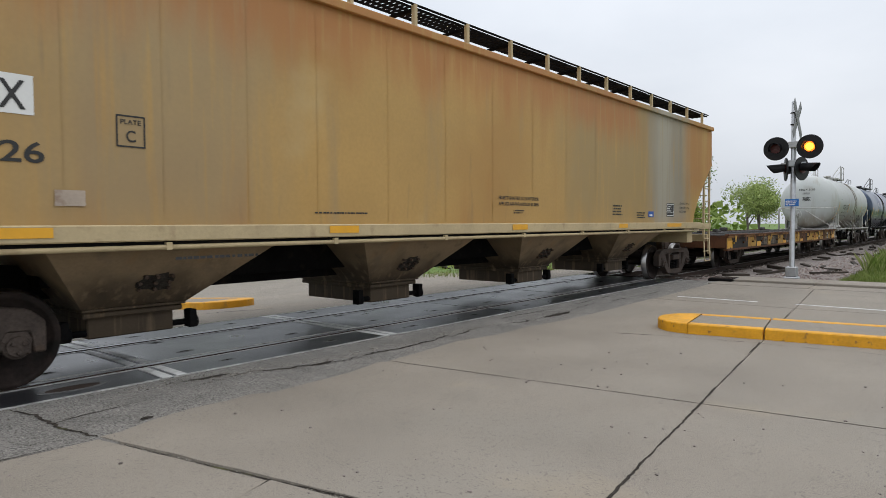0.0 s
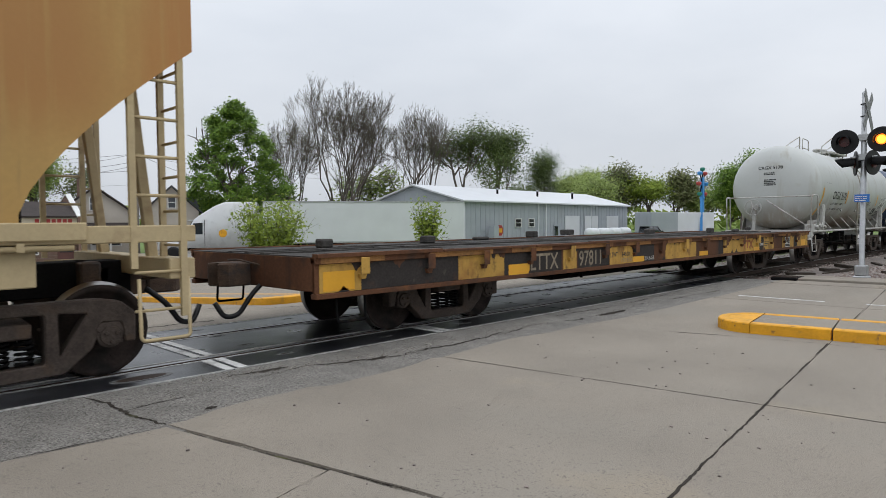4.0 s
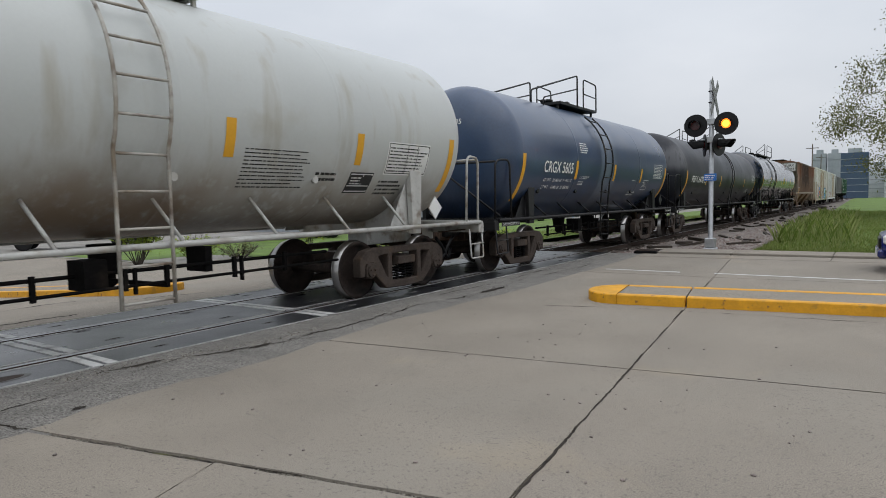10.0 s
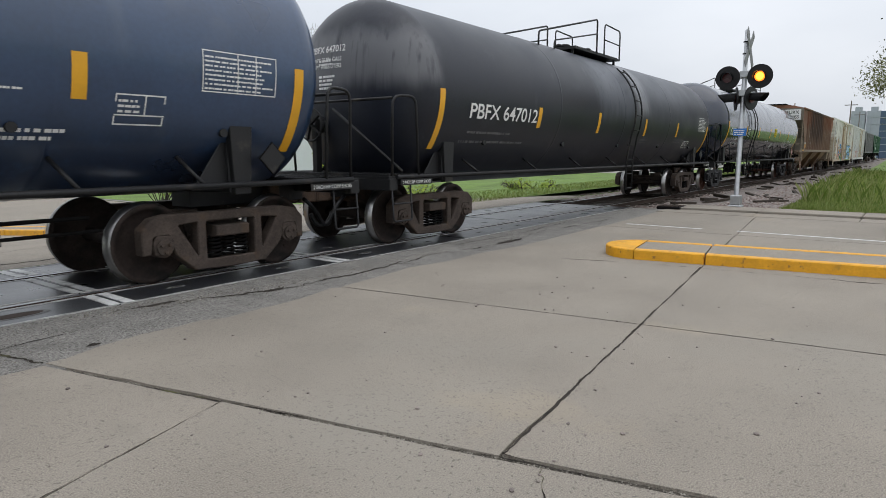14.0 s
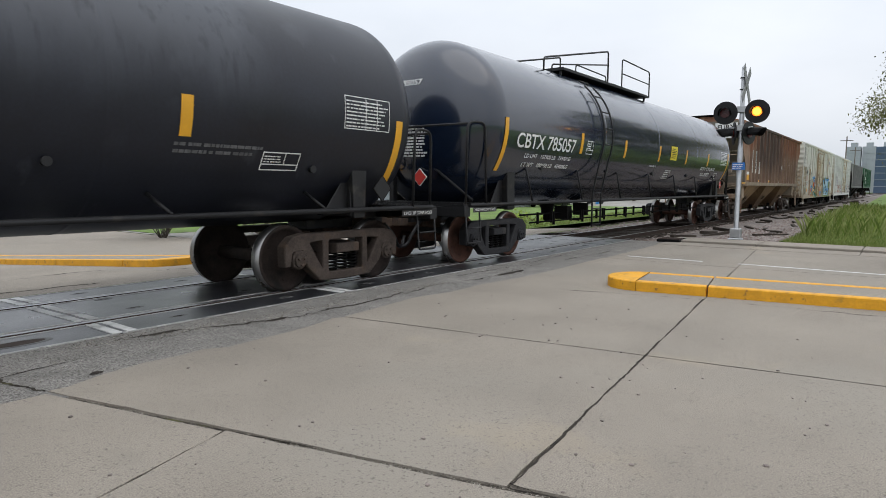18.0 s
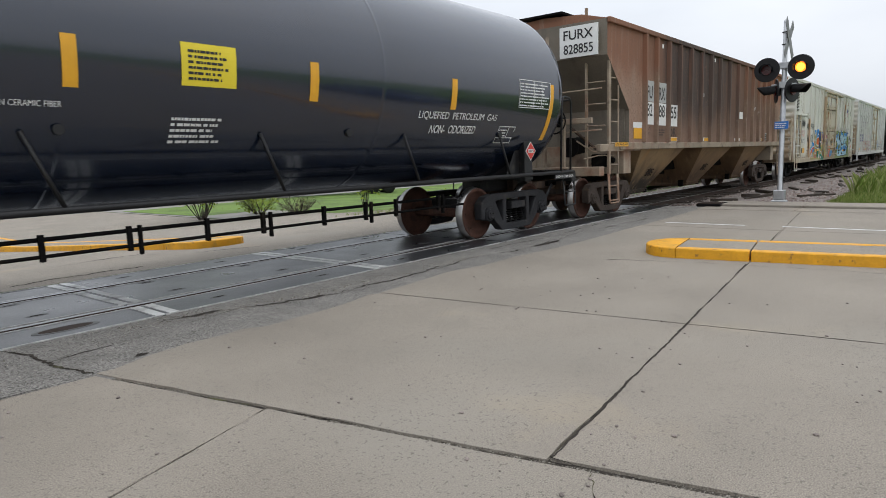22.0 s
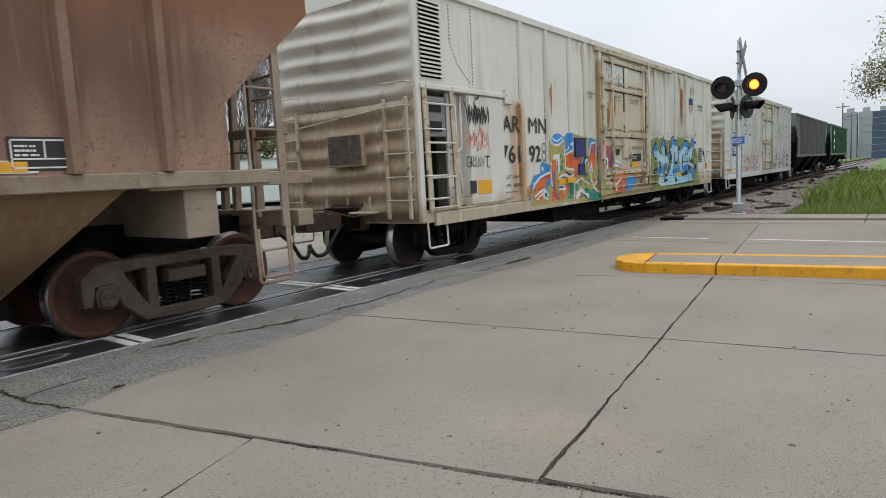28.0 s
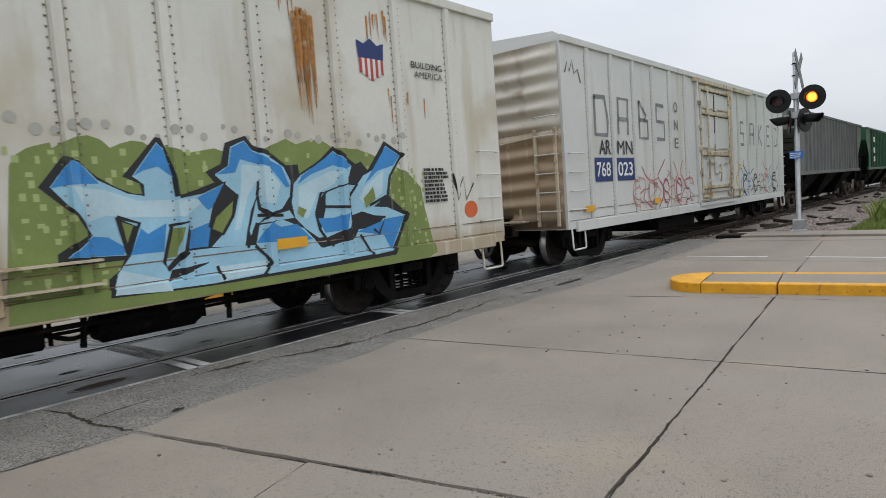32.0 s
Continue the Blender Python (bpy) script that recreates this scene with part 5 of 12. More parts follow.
# navy tank car
cx = 60.0
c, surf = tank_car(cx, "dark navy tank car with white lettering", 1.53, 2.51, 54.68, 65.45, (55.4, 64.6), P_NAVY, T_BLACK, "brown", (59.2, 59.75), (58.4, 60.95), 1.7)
for x, a, b in ((54.75, 1.5, 2.5), (57.6, 2.0, 2.45), (60.33, 2.0, 2.45), (62.76, 1.98, 2.4), (65.35, 1.5, 2.5)):
    strip(c, surf, x, a, b, 0.14, cx)
letters("CRGX 5605", 55.74 - cx, 57.36 - cx, 2.13, 2.39, c, M_PAINTW, surf, "reporting_mark", "white reporting mark", 0.008)
letters("LD LMT   201600 LB   91 450 KG", 55.85 - cx, 57.4 - cx, 1.93, 2.0, c, M_PAINTW, surf)
letters("LT WT     61400 LB   27 850 KG", 55.85 - cx, 57.4 - cx, 1.77, 1.84, c, M_PAINTW, surf)
table(c, surf, 64.02 - cx, 65.0 - cx, 2.14, 2.58, M_PAINTW)
spec_box(c, surf, 63.1 - cx, 63.62 - cx, 1.76, 2.06, M_PAINTW)
bars(57.8 - cx, 58.3 - cx, 2.66, 2.94, 4, c, M_PAINTW, surf, seed=11)
letters("MAX STEAM TEMP 300 DEGREES F", 57.85 - cx, 58.5 - cx, 2.055, 2.085, c, M_PAINTW, surf)
letters("MAX STEAM PRESS 80 PSI", 57.85 - cx, 58.36 - cx, 2.015, 2.045, c, M_PAINTW, surf)
bars(57.85 - cx, 58.22 - cx, 1.87, 1.97, 3, c, M_PAINTW, surf, seed=12)
bars(62.0 - cx, 62.7 - cx, 1.6, 1.74, 2, c, M_PAINTW, surf, seed=13)
bars(61.95 - cx, 62.3 - cx, 2.03, 2.07, 1, c, M_PAINTW, surf, seed=23)
placard(c, 64.95 - cx, -1.46, 1.42, 0.2, T_BLACK, M_UNDER)

head_marks(c, "CRGX 5605", 54.68 - cx, 1.53, 2.51, M_PAINTW, 63)
shoes(c, 54.68 - cx, 65.45 - cx)

# flat black tank car
M_FAINT = mat("faint_stencil", (0.13, 0.13, 0.135), 0.7, var=0.3, scale=9)
cx = 76.15
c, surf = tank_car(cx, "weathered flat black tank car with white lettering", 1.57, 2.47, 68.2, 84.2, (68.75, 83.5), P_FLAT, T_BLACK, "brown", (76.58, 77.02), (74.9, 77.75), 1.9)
for x, a, b in ((68.28, 1.55, 2.5), (71.6, 1.98, 2.38), (74.58, 1.95, 2.42), (77.81, 1.95, 2.4), (80.71, 1.97, 2.4), (84.12, 1.5, 2.4)):
    strip(c, surf, x, a, b, 0.14, cx)
letters("PBFX 647012", 69.1 - cx, 71.48 - cx, 2.07, 2.33, c, M_PAINTW, surf, "reporting_mark", "white reporting mark", 0.008)
bars(69.15 - cx, 71.0 - cx, 1.82, 1.9, 1, c, M_FAINT, surf, seed=14)
bars(69.0 - cx, 71.2 - cx, 1.66, 1.74, 1, c, M_FAINT, surf, seed=15)
table(c, surf, 83.0 - cx, 83.9 - cx, 2.22, 2.66, M_PAINTW)
spec_box(c, surf, 81.76 - cx, 82.34 - cx, 1.64, 1.86, M_PAINTW)
bars(80.6 - cx, 81.8 - cx, 1.8, 1.95, 2, c, M_FAINT, surf, seed=16)
bars(77.6 - cx, 78.3 - cx, 1.75, 1.9, 2, c, M_FAINT, surf, seed=17)
placard(c, 83.85 - cx, -1.46, 1.42, 0.2, T_BLACK, M_UNDER)

head_marks(c, "PBFX 647012", 68.2 - cx, 1.57, 2.47, M_PAINTW, 65, 0.75, -0.1)

fd = dome(68.2 - cx, 1.57, 2.47)
for words, z0 in (("CAPY 25794 GALS", 2.98), ("CAPY 97603 LITERS", 2.87)):
    end_letters(words, 0.72, -0.02, z0, z0 + 0.07, c, M_PAINTW, fd, "end_lettering", "white capacity line")
shoes(c, 68.2 - cx, 84.2 - cx)

# gloss black pressure tank car
cx = 95.75
c, surf = tank_car(cx, "glossy black gas tank car with white lettering", 1.63, 2.64, 87.1, 104.42, (87.75, 103.75), P_GLOSS, T_BLACK, "black", (91.33, 91.84), (91.2, 97.3), 1.0, hd=0.86, full=2.2, rail=2.6, long_stays=True)
for x, a, b in ((87.1, 1.75, 2.72), (90.42, 2.2, 2.65), (93.1, 2.2, 2.65), (95.85, 2.2, 2.65), (98.56, 2.2, 2.65), (101.25, 2.2, 2.65), (104.15, 1.75, 2.75)):
    strip(c, surf, x, a, b, 0.13, cx)
letters("CBTX 785057", 87.52 - cx, 90.10 - cx, 2.20, 2.48, c, M_PAINTW, surf, "reporting_mark", "white reporting mark", 0.008)
letters("LD LMT   162900 LB   73900KG", 87.95 - cx, 90.0 - cx, 2.02, 2.10, c, M_PAINTW, surf)
letters("LT WT   100100 LB   45400KG", 87.95 - cx, 90.0 - cx, 1.85, 1.93, c, M_PAINTW, surf)
letters("LIQUEFIED  PETROLEUM  GAS", 100.5 - cx, 102.46 - cx, 2.04, 2.16, c, M_PAINTW, surf, "lettering", "white lettering", 0.008)
letters("NON-  ODORIZED", 100.82 - cx, 101.95 - cx, 1.85, 1.97, c, M_PAINTW, surf, "lettering", "white lettering", 0.008)
table(c, surf, 103.05 - cx, 104.1 - cx, 2.3, 2.78, M_PAINTW)
spec_box(c, surf, 102.62 - cx, 103.12 - cx, 1.7, 1.98, M_PAINTW)
patch(96.88 - cx, 97.5 - cx, 2.28, 2.7, c, mat("yellow_notice", (0.75, 0.6, 0.03), 0.5, var=0.05), surf, "notice_board", "square yellow notice", 0.006)
bars(96.95 - cx, 97.42 - cx, 2.34, 2.66, 4, c, M_PAINTK, surf, seed=18, off=0.01)
letters("0.5 IN CERAMIC FIBER", 95.2 - cx, 95.78 - cx, 2.03, 2.08, c, M_PAINTW, surf)
bars(96.8 - cx, 97.4 - cx, 1.72, 2.0, 4, c, M_PAINTW, surf, seed=20)
spec_box(c, surf, 90.7 - cx, 91.05 - cx, 2.2, 2.5, M_PAINTW)
M_RED = mat("placard_red", (0.55, 0.03, 0.02), 0.45, var=0.05, bump=0)
placard(c, 103.58 - cx, -1.5, 1.55, 0.17, M_RED, M_PAINTW, "1075")
head_marks(c, "CBTX 785057", 87.1 - cx, 1.63, 2.64, M_PAINTW, 67, 0.8, -0.25, 0.86, 2.2)
fd = dome(87.1 - cx, 1.63, 2.64, 0.86, 2.2)
end_bars(0.2, -0.45, 2.0, 2.6, 8, c, M_PAINTW, fd, 71)
for k, (m_, s) in enumerate(((M_PAINTW, 0.17), (M_RED, 0.155))):
    bm = bmesh.new()
    prism(bm, [(-0.2 - s, 1.62), (-0.2, 1.62 - s), (-0.2 + s, 1.62), (-0.2, 1.62 + s)], fd(-0.2, 1.75) - 0.05 - 0.004 * k, fd(-0.2, 1.75) - 0.03 - 0.004 * k, "x")
    part("end_placard" if k == 0 else "end_placard_face", bm, m_, c, "red diamond hazard placard")
shoes(c, 87.1 - cx, 104.42 - cx)


# ---- hopper cars ----
P_TAN = mat("hopper_tan", (0.45, 0.275, 0.085), 0.6, var=0.11, scale=0.5, fine=20, bump=0.04, dirt=[((0.37, 0.20, 0.055), 0.3, 0.35), ((0.48, 0.34, 0.15), 0.05, 0.8)], streak=[((0.27, 0.21, 0.13), 0.02, 2.2), ((0.33, 0.135, 0.035), 0.08, 1.5), ((0.15, 0.11, 0.065), -0.06, 5.0)],
            zones=[((0.30, 0.215, 0.095), (1.5, 5.8), (1.4, 4.6), 0.7, 0.75, 1.2), ((0.22, 0.20, 0.15), (-7.6, -5.2), (1.4, 4.6), 0.7, 0.45, 1.2), ((0.25, 0.24, 0.20), (5.5, 8.0), (1.4, 4.6), 0.5, 0.8, 1.0), ((0.40, 0.375, 0.30), (5.9, 6.8), (1.4, 4.6), 0.4, 0.5, 0.9), ((0.36, 0.16, 0.045), (8.0, 9.2), (2.3, 4.4), 0.4, 0.75, 0.8), ((0.40, 0.17, 0.045), (9.55, 10.6), (2.5, 4.4), 0.25, 0.8, 0.5), ((0.37, 0.14, 0.035), (-10.0, 5.0), (3.55, 4.6), 0.45, 0.75, 1.5)])
P_CREAM = mat("sill_cream", (0.47, 0.37, 0.21), 0.6, var=0.12, scale=2, dirt=((0.25, 0.17, 0.09), 0.1, 4))
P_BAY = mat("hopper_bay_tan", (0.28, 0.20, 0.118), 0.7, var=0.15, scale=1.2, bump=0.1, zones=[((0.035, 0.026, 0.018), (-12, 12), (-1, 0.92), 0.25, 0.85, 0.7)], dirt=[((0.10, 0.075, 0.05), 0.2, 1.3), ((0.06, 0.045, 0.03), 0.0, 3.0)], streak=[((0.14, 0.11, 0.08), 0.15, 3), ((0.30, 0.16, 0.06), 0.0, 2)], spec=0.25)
P_BROWN = mat("hopper_brown", (0.325, 0.205, 0.145), 0.78, var=0.2, scale=0.7, fine=18, bump=0.2, dirt=[((0.15, 0.09, 0.06), 0.2, 0.6), ((0.20, 0.085, 0.04), 0.05, 1.6)], streak=[((0.10, 0.066, 0.05), 0.12, 2.5), ((0.28, 0.205, 0.155), -0.03, 3.5)], pits=((0.15, 0.08, 0.052), 0.60, 26),
              zones=[((0.20, 0.08, 0.04), (-12, 12), (3.25, 5.0), 0.35, 0.85, 1.1), ((0.13, 0.068, 0.043), (-6.5, 3.5), (1.0, 5.2), 1.2, 0.6, 1.4), ((0.052, 0.034, 0.027), (-5.2, 1.6), (2.25, 5.2), 0.7, 1.0, 1.6), ((0.12, 0.062, 0.04), (0.2, 7.0), (2.1, 5.0), 0.6, 0.92, 1.2), ((0.24, 0.10, 0.045), (4.5, 9.0), (3.2, 4.6), 0.4, 0.7, 1.0)])
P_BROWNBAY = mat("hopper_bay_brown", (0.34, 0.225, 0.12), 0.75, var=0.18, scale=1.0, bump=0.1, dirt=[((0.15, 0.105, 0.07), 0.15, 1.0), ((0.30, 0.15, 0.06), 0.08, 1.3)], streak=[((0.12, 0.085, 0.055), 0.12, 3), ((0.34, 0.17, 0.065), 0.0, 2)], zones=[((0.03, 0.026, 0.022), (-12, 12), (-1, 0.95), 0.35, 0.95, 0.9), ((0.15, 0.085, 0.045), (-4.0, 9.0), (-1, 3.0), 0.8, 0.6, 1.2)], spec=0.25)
P_BROWNEND = mat("hopper_end_brown", (0.175, 0.15, 0.118), 0.8, var=0.2, scale=1.2, bump=0.1, dirt=((0.17, 0.12, 0.085), 0.1, 1.0), streak=((0.05, 0.043, 0.038), 0.15, 3))
P_BROWNSILL = mat("hopper_frame_tan", (0.30, 0.24, 0.175), 0.75, var=0.2, scale=2, bump=0.1, dirt=[((0.22, 0.10, 0.055), 0.35, 1.6), ((0.10, 0.06, 0.04), 0.15, 2.5), ((0.06, 0.045, 0.035), 0.0, 5)])
P_BROWNRIB = mat("hopper_rib_brown", (0.22, 0.14, 0.095), 0.75, var=0.2, scale=1.5, fine=18, bump=0.15, dirt=[((0.17, 0.095, 0.065), 0.25, 1.2), ((0.42, 0.36, 0.30), -0.1, 4)], zones=[((0.21, 0.085, 0.045), (-12, 12), (3.25, 5.0), 0.35, 0.85, 1.1), ((0.075, 0.05, 0.04), (-5.2, 1.6), (2.25, 5.0), 0.6, 0.95, 1.4)])
P_GREY = mat("hopper_grey", (0.17, 0.17, 0.17), 0.7, var=0.15, scale=0.8, bump=0.08, streak=((0.06, 0.055, 0.05), 0.25, 2.5))
P_GREEN = mat("hopper_green", (0.012, 0.085, 0.035), 0.5, var=0.2, scale=0.8, bump=0.05, streak=((0.02, 0.035, 0.02), 0.2, 2.5))


def hopper(x, label, xs, zs, yhalf, paint, baypaint, trim, trucks, bays, ribs=(), round_side=False, sill=None, top_z=4.27, style="brown", turning=True, walk_rail=True, endpaint=None, ribpaint=None, ladder_in=0.12):
    """Covered hopper. xs: the ends of the eaves, then of the foot of the side; zs: foot, bend, shoulder of the end slope."""
    c = freight("hopper_car", x, label)
    e0, e1, f0, f1 = [v - x for v in xs]
    zf, zb, zs_ = zs

    def xl(z):
        if z >= zs_:
            return e0
        k = max(0.0, (z - zb) / (zs_ - zb))
        return f0 + (e0 - f0) * (k ** 1.35 if round_side else k)

    def xr(z):
        if z >= zs_:
            return e1
        k = max(0.0, (z - zb) / (zs_ - zb))
        return f1 + (e1 - f1) * (k ** 1.35 if round_side else k)

    def yh(z):
        if not round_side:
            return yhalf
        k = (z - zf) / (top_z - zf)
        return yhalf - 0.012 + 0.012 * math.sin(math.pi * min(1, max(0, k)) * 0.95 + 0.12)

    zl = sorted(set([zf, zb, zs_, top_z] + [zb + (zs_ - zb) * i / 8 for i in range(9)] + [zs_ + (top_z - zs_) * i / 4 for i in range(5)]))
    bm = bmesh.new()
    rings = [[bm.verts.new(p) for p in ((xl(z), -yh(z), z), (xr(z), -yh(z), z), (xr(z), yh(z), z), (xl(z), yh(z), z))] for z in zl]
    for a, b in zip(rings, rings[1:]):
        for i in range(4):
            f = bm.faces.new((a[i], a[(i + 1) % 4], b[(i + 1) % 4], b[i]))
            f.material_index = i % 2
    bm.faces.new(rings[0][::-1])
    roof = [(-yh(top_z), top_z), (-yh(top_z) * 0.62, top_z + 0.16), (0, top_z + 0.22), (yh(top_z) * 0.62, top_z + 0.16), (yh(top_z), top_z)]
    bm.faces.new(rings[-1])
    part("body", bm, [paint, endpaint or paint], c, "large body with sloping end sheets")
    bm = bmesh.new()
    prism(bm, roof, e0 + 0.02, e1 - 0.02, "x")
    part("roof", bm, paint, c)

    def surf(z):
        return -yh(z)

    for s in (-1, 1):
        bm = bmesh.new()
        y = s * (yh(top_z) + 0.02)
        box(bm, e0, y - 0.05, top_z - 0.09, e1, y + 0.05, top_z + 0.02)
        part("eave_rail", bm, paint, c, "", 0.01)
        bm = bmesh.new()
        y = s * (yhalf - 0.02)
        box(bm, f0 - 0.5, y - 0.05, zf - 0.13, f1 + 0.5, y + 0.05, zf + 0.03)
        part("side_sill", bm, sill or paint, c, "", 0.012)
    if round_side:
        for s in (-1, 1):
            bm = bmesh.new()
            tube(bm, [(f0 - 0.4, s * (yhalf - 0.005), zf - 0.19), (f1 + 0.4, s * (yhalf - 0.005), zf - 0.19)], 0.026, 8)
            part("sill_pipe", bm, sill or paint, c, "pale pipe along the sill")
            for k in range(9):
                q = f0 + (f1 - f0) * k / 8
                bm = bmesh.new()
                box(bm, q - 0.03, s * (yhalf - 0.01) - 0.035, zf - 0.215, q + 0.03, s * (yhalf - 0.01) + 0.035, zf - 0.14)
                part("pipe_clip", bm, sill or paint, c)
            # black strip stands in for the shade between sill and pipe
            bm = bmesh.new()
            box(bm, f0 - 0.4, s * (yhalf - 0.05) - 0.03, zf - 0.2, f1 + 0.4, s * (yhalf - 0.05) + 0.03, zf - 0.13)
            part("sill_shadow_web", bm, M_UNDER, c)
    for r in ribs:
        for s in (-1, 1):
            bm = bmesh.new()
            q = r - x
            y = s * yhalf
            prism(bm, [(q - 0.07, y), (q - 0.045, y + s * 0.09), (q + 0.045, y + s * 0.09), (q + 0.07, y)], zf + 0.035, top_z - 0.1, "z")
            part("side_post", bm, ribpaint or paint, c)
    # bays
    for b0, b1, o0, o1 in bays:
        b0, b1, o0, o1 = b0 - x, b1 - x, o0 - x, o1 - x
        bm = bmesh.new()
        zo = 0.62 if round_side else 0.43
        lo = [(o0, -0.78, zo), (o1, -0.78, zo), (o1, 0.78, zo), (o0, 0.78, zo)]
        hi = [(b0, -yhalf + 0.07, zf - 0.1), (b1, -yhalf + 0.07, zf - 0.1), (b1, yhalf - 0.07, zf - 0.1), (b0, yhalf - 0.07, zf - 0.1)]
        a, b = [bm.verts.new(p) for p in lo], [bm.verts.new(p) for p in hi]
        for i in range(4):
            bm.faces.new((a[i], a[(i + 1) % 4], b[(i + 1) % 4], b[i]))
        bm.faces.new(a[::-1]), bm.faces.new(b)
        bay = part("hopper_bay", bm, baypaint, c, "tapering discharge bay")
        bm = bmesh.new()
        box(bm, o0 + 0.04, -0.74, 0.36, o1 - 0.04, 0.74, zo)
        box(bm, o0 - 0.03, -0.82, zo - 0.04, o1 + 0.03, 0.82, zo + 0.02)
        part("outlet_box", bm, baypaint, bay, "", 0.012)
        bm = bmesh.new()
        cyl(bm, (o0 - 0.22, -0.7, 0.42), (o1 + 0.25, -0.7, 0.42), 0.035, 8)
        for q in (o0 - 0.2, o1 + 0.16):
            cyl(bm, (q, -0.7, 0.42), (q + 0.09, -0.7, 0.42), 0.075, 10)
            box(bm, q - 0.02, -0.78, 0.36, q + 0.06, -0.64, 0.56)
        part("gate_gear", bm, M_UNDER, bay, "rusty gate rack and shaft")
        # studs in an oily patch on the near slope, and the flange over the outlet
        xm = (b0 + b1 + o0 + o1) / 4

        def slope(z):
            k = (z - zo) / (zf - 0.1 - zo)
            return -(yhalf - 0.07) * k - 0.78 * (1 - k)

        bm = bmesh.new()
        rim = []
        for i in range(16):
            rz = RND.uniform(0.55, 1.0)
            rim.append((xm + 0.24 * rz * math.cos(i * 0.3927) + 0.03, 0.93 + 0.13 * rz * math.sin(i * 0.3927)))
        bm.faces.new([bm.verts.new((q, slope(z) - 0.004, z)) for q, z in rim])
        part("oil_stain", bm, M_CRACK, bay, "dark oily stain")
        for i in range(9):
            q, z = xm - 0.15 + 0.15 * (i % 3) + RND.uniform(-0.02, 0.02), 0.86 + 0.07 * (i // 3)
            bm = bmesh.new()
            cyl(bm, (q, slope(z), z), (q, slope(z) - 0.05, z - 0.012), 0.02, 6)
            part("stud", bm, M_RUSTY, bay)
        bm = bmesh.new()
        for q0, q1, y0, y1 in ((o0 - 0.05, o1 + 0.05, -0.86, -0.76), (o0 - 0.05, o0 + 0.02, -0.8, 0.8), (o1 - 0.02, o1 + 0.05, -0.8, 0.8)):
            box(bm, q0, y0, zo + 0.03, q1, y1, zo + 0.055)
        part("outlet_flange", bm, baypaint, bay, "", 0.004)
    # centre sill, ends, ladders, running board
    bm = bmesh.new()
    box(bm, trucks[0] - x - 1.4, -0.2, 0.76, trucks[1] - x + 1.4, 0.2, 1.12)
    box(bm, bays[0][0] - x + 0.3, -0.55, 0.9, bays[-1][1] - x - 0.3, 0.55, zf - 0.11)
    part("centre_sill", bm, M_UNDER, c, "", 0.01)
    for tx, e in ((trucks[0] - x, -1), (trucks[1] - x, 1)):
        truck(c, tx, style, turning, "rusty" if ribs else "plain")
        ex = tx + e * 1.55
        coupler(c, ex + e * (0.5 if ribs and e > 0 else 0.05), e)
        bm = bmesh.new()
        box(bm, min(tx + e * 1.3, ex), -yhalf + 0.04, 0.98, max(tx + e * 1.3, ex), yhalf - 0.04, 1.18)
        box(bm, tx - 0.2, -yhalf + 0.08, 0.98, tx + 0.2, yhalf - 0.08, zf)
        for s in (-1, 1):
            box(bm, min(tx - e * 0.6, ex), s * (yhalf - 0.06) - 0.05, zf - 0.16, max(tx - e * 0.6, ex), s * (yhalf - 0.06) + 0.05, zf + 0.0)
        part("end_frame", bm, sill or trim, c, "", 0.01)
        bm = bmesh.new()
        fx = f0 if e < 0 else f1
        box(bm, min(fx, fx + e * 0.04), -yhalf + 0.1, zf - 0.2, max(fx, fx + e * 0.04), yhalf - 0.1, zb + 0.3)
        part("end_bulkhead", bm, endpaint or trim, c, "", 0.008)
        if ribs:
            et = (e0 if e < 0 else e1) - e * 0.05
            for q in (-0.62, -0.12, 0.14, 0.62):
                bm = bmesh.new()
                beam(bm, (ex - e * 0.1, q, 1.15), (et if abs(q) < 0.5 else ex - e * 0.1, q, zs_ + 0.55 if abs(q) < 0.5 else 2.2), 0.09, 0.10)
                part("end_post", bm, sill or trim, c, "rusty upright of the end frame", 0.008)
            for zz, yy in ((2.86, 1.45), (1.98, 1.45)):
                bm = bmesh.new()
                tube(bm, [(ex - e * 0.3, -yy, zz), (ex - e * 0.16, -0.5, zz - 0.04), (ex - e * 0.16, 0.5, zz - 0.02), (ex - e * 0.3, yy, zz)], 0.017, 6)
                part("cross_grab", bm, sill or trim, c, "long bent cross grab iron")
            bm = bmesh.new()
            box(bm, min(ex - e * 0.1, ex - e * 0.2), -1.3, 2.12, max(ex - e * 0.1, ex - e * 0.2), 1.3, 2.24)
            part("end_beam", bm, sill or trim, c, "", 0.008)
            if e < 0:
                bm = bmesh.new()
                cyl(bm, (ex + 0.55, -0.55, 1.62), (ex + 1.15, -0.55, 1.68), 0.2, 18)
                cyl(bm, (ex + 0.5, -0.55, 1.62), (ex + 0.56, -0.55, 1.62), 0.23, 18)
                part("brake_cylinder", bm, M_UNDER, c, "dark greasy brake cylinder", 0.01)
                bm = bmesh.new()
                beam(bm, (ex + 0.2, -0.75, 2.05), (ex + 1.1, -0.95, 1.55), 0.05, 0.04)
                part("brake_lever", bm, M_RUSTY, c, "slanting brake lever")
                for pts in ([(ex + 0.15, -1.1, 1.35), (ex + 0.7, -1.2, 1.42), (ex + 1.5, -1.25, 1.4)], [(ex + 0.2, -0.9, 1.75), (ex + 0.5, -1.15, 1.5), (ex + 1.3, -1.3, 1.55), (ex + 1.6, -1.3, 1.3)]):
                    bm = bmesh.new()
                    tube(bm, bent(pts, 0.06), 0.016, 6)
                    part("air_pipe", bm, sill or trim, c, "thin air pipe")
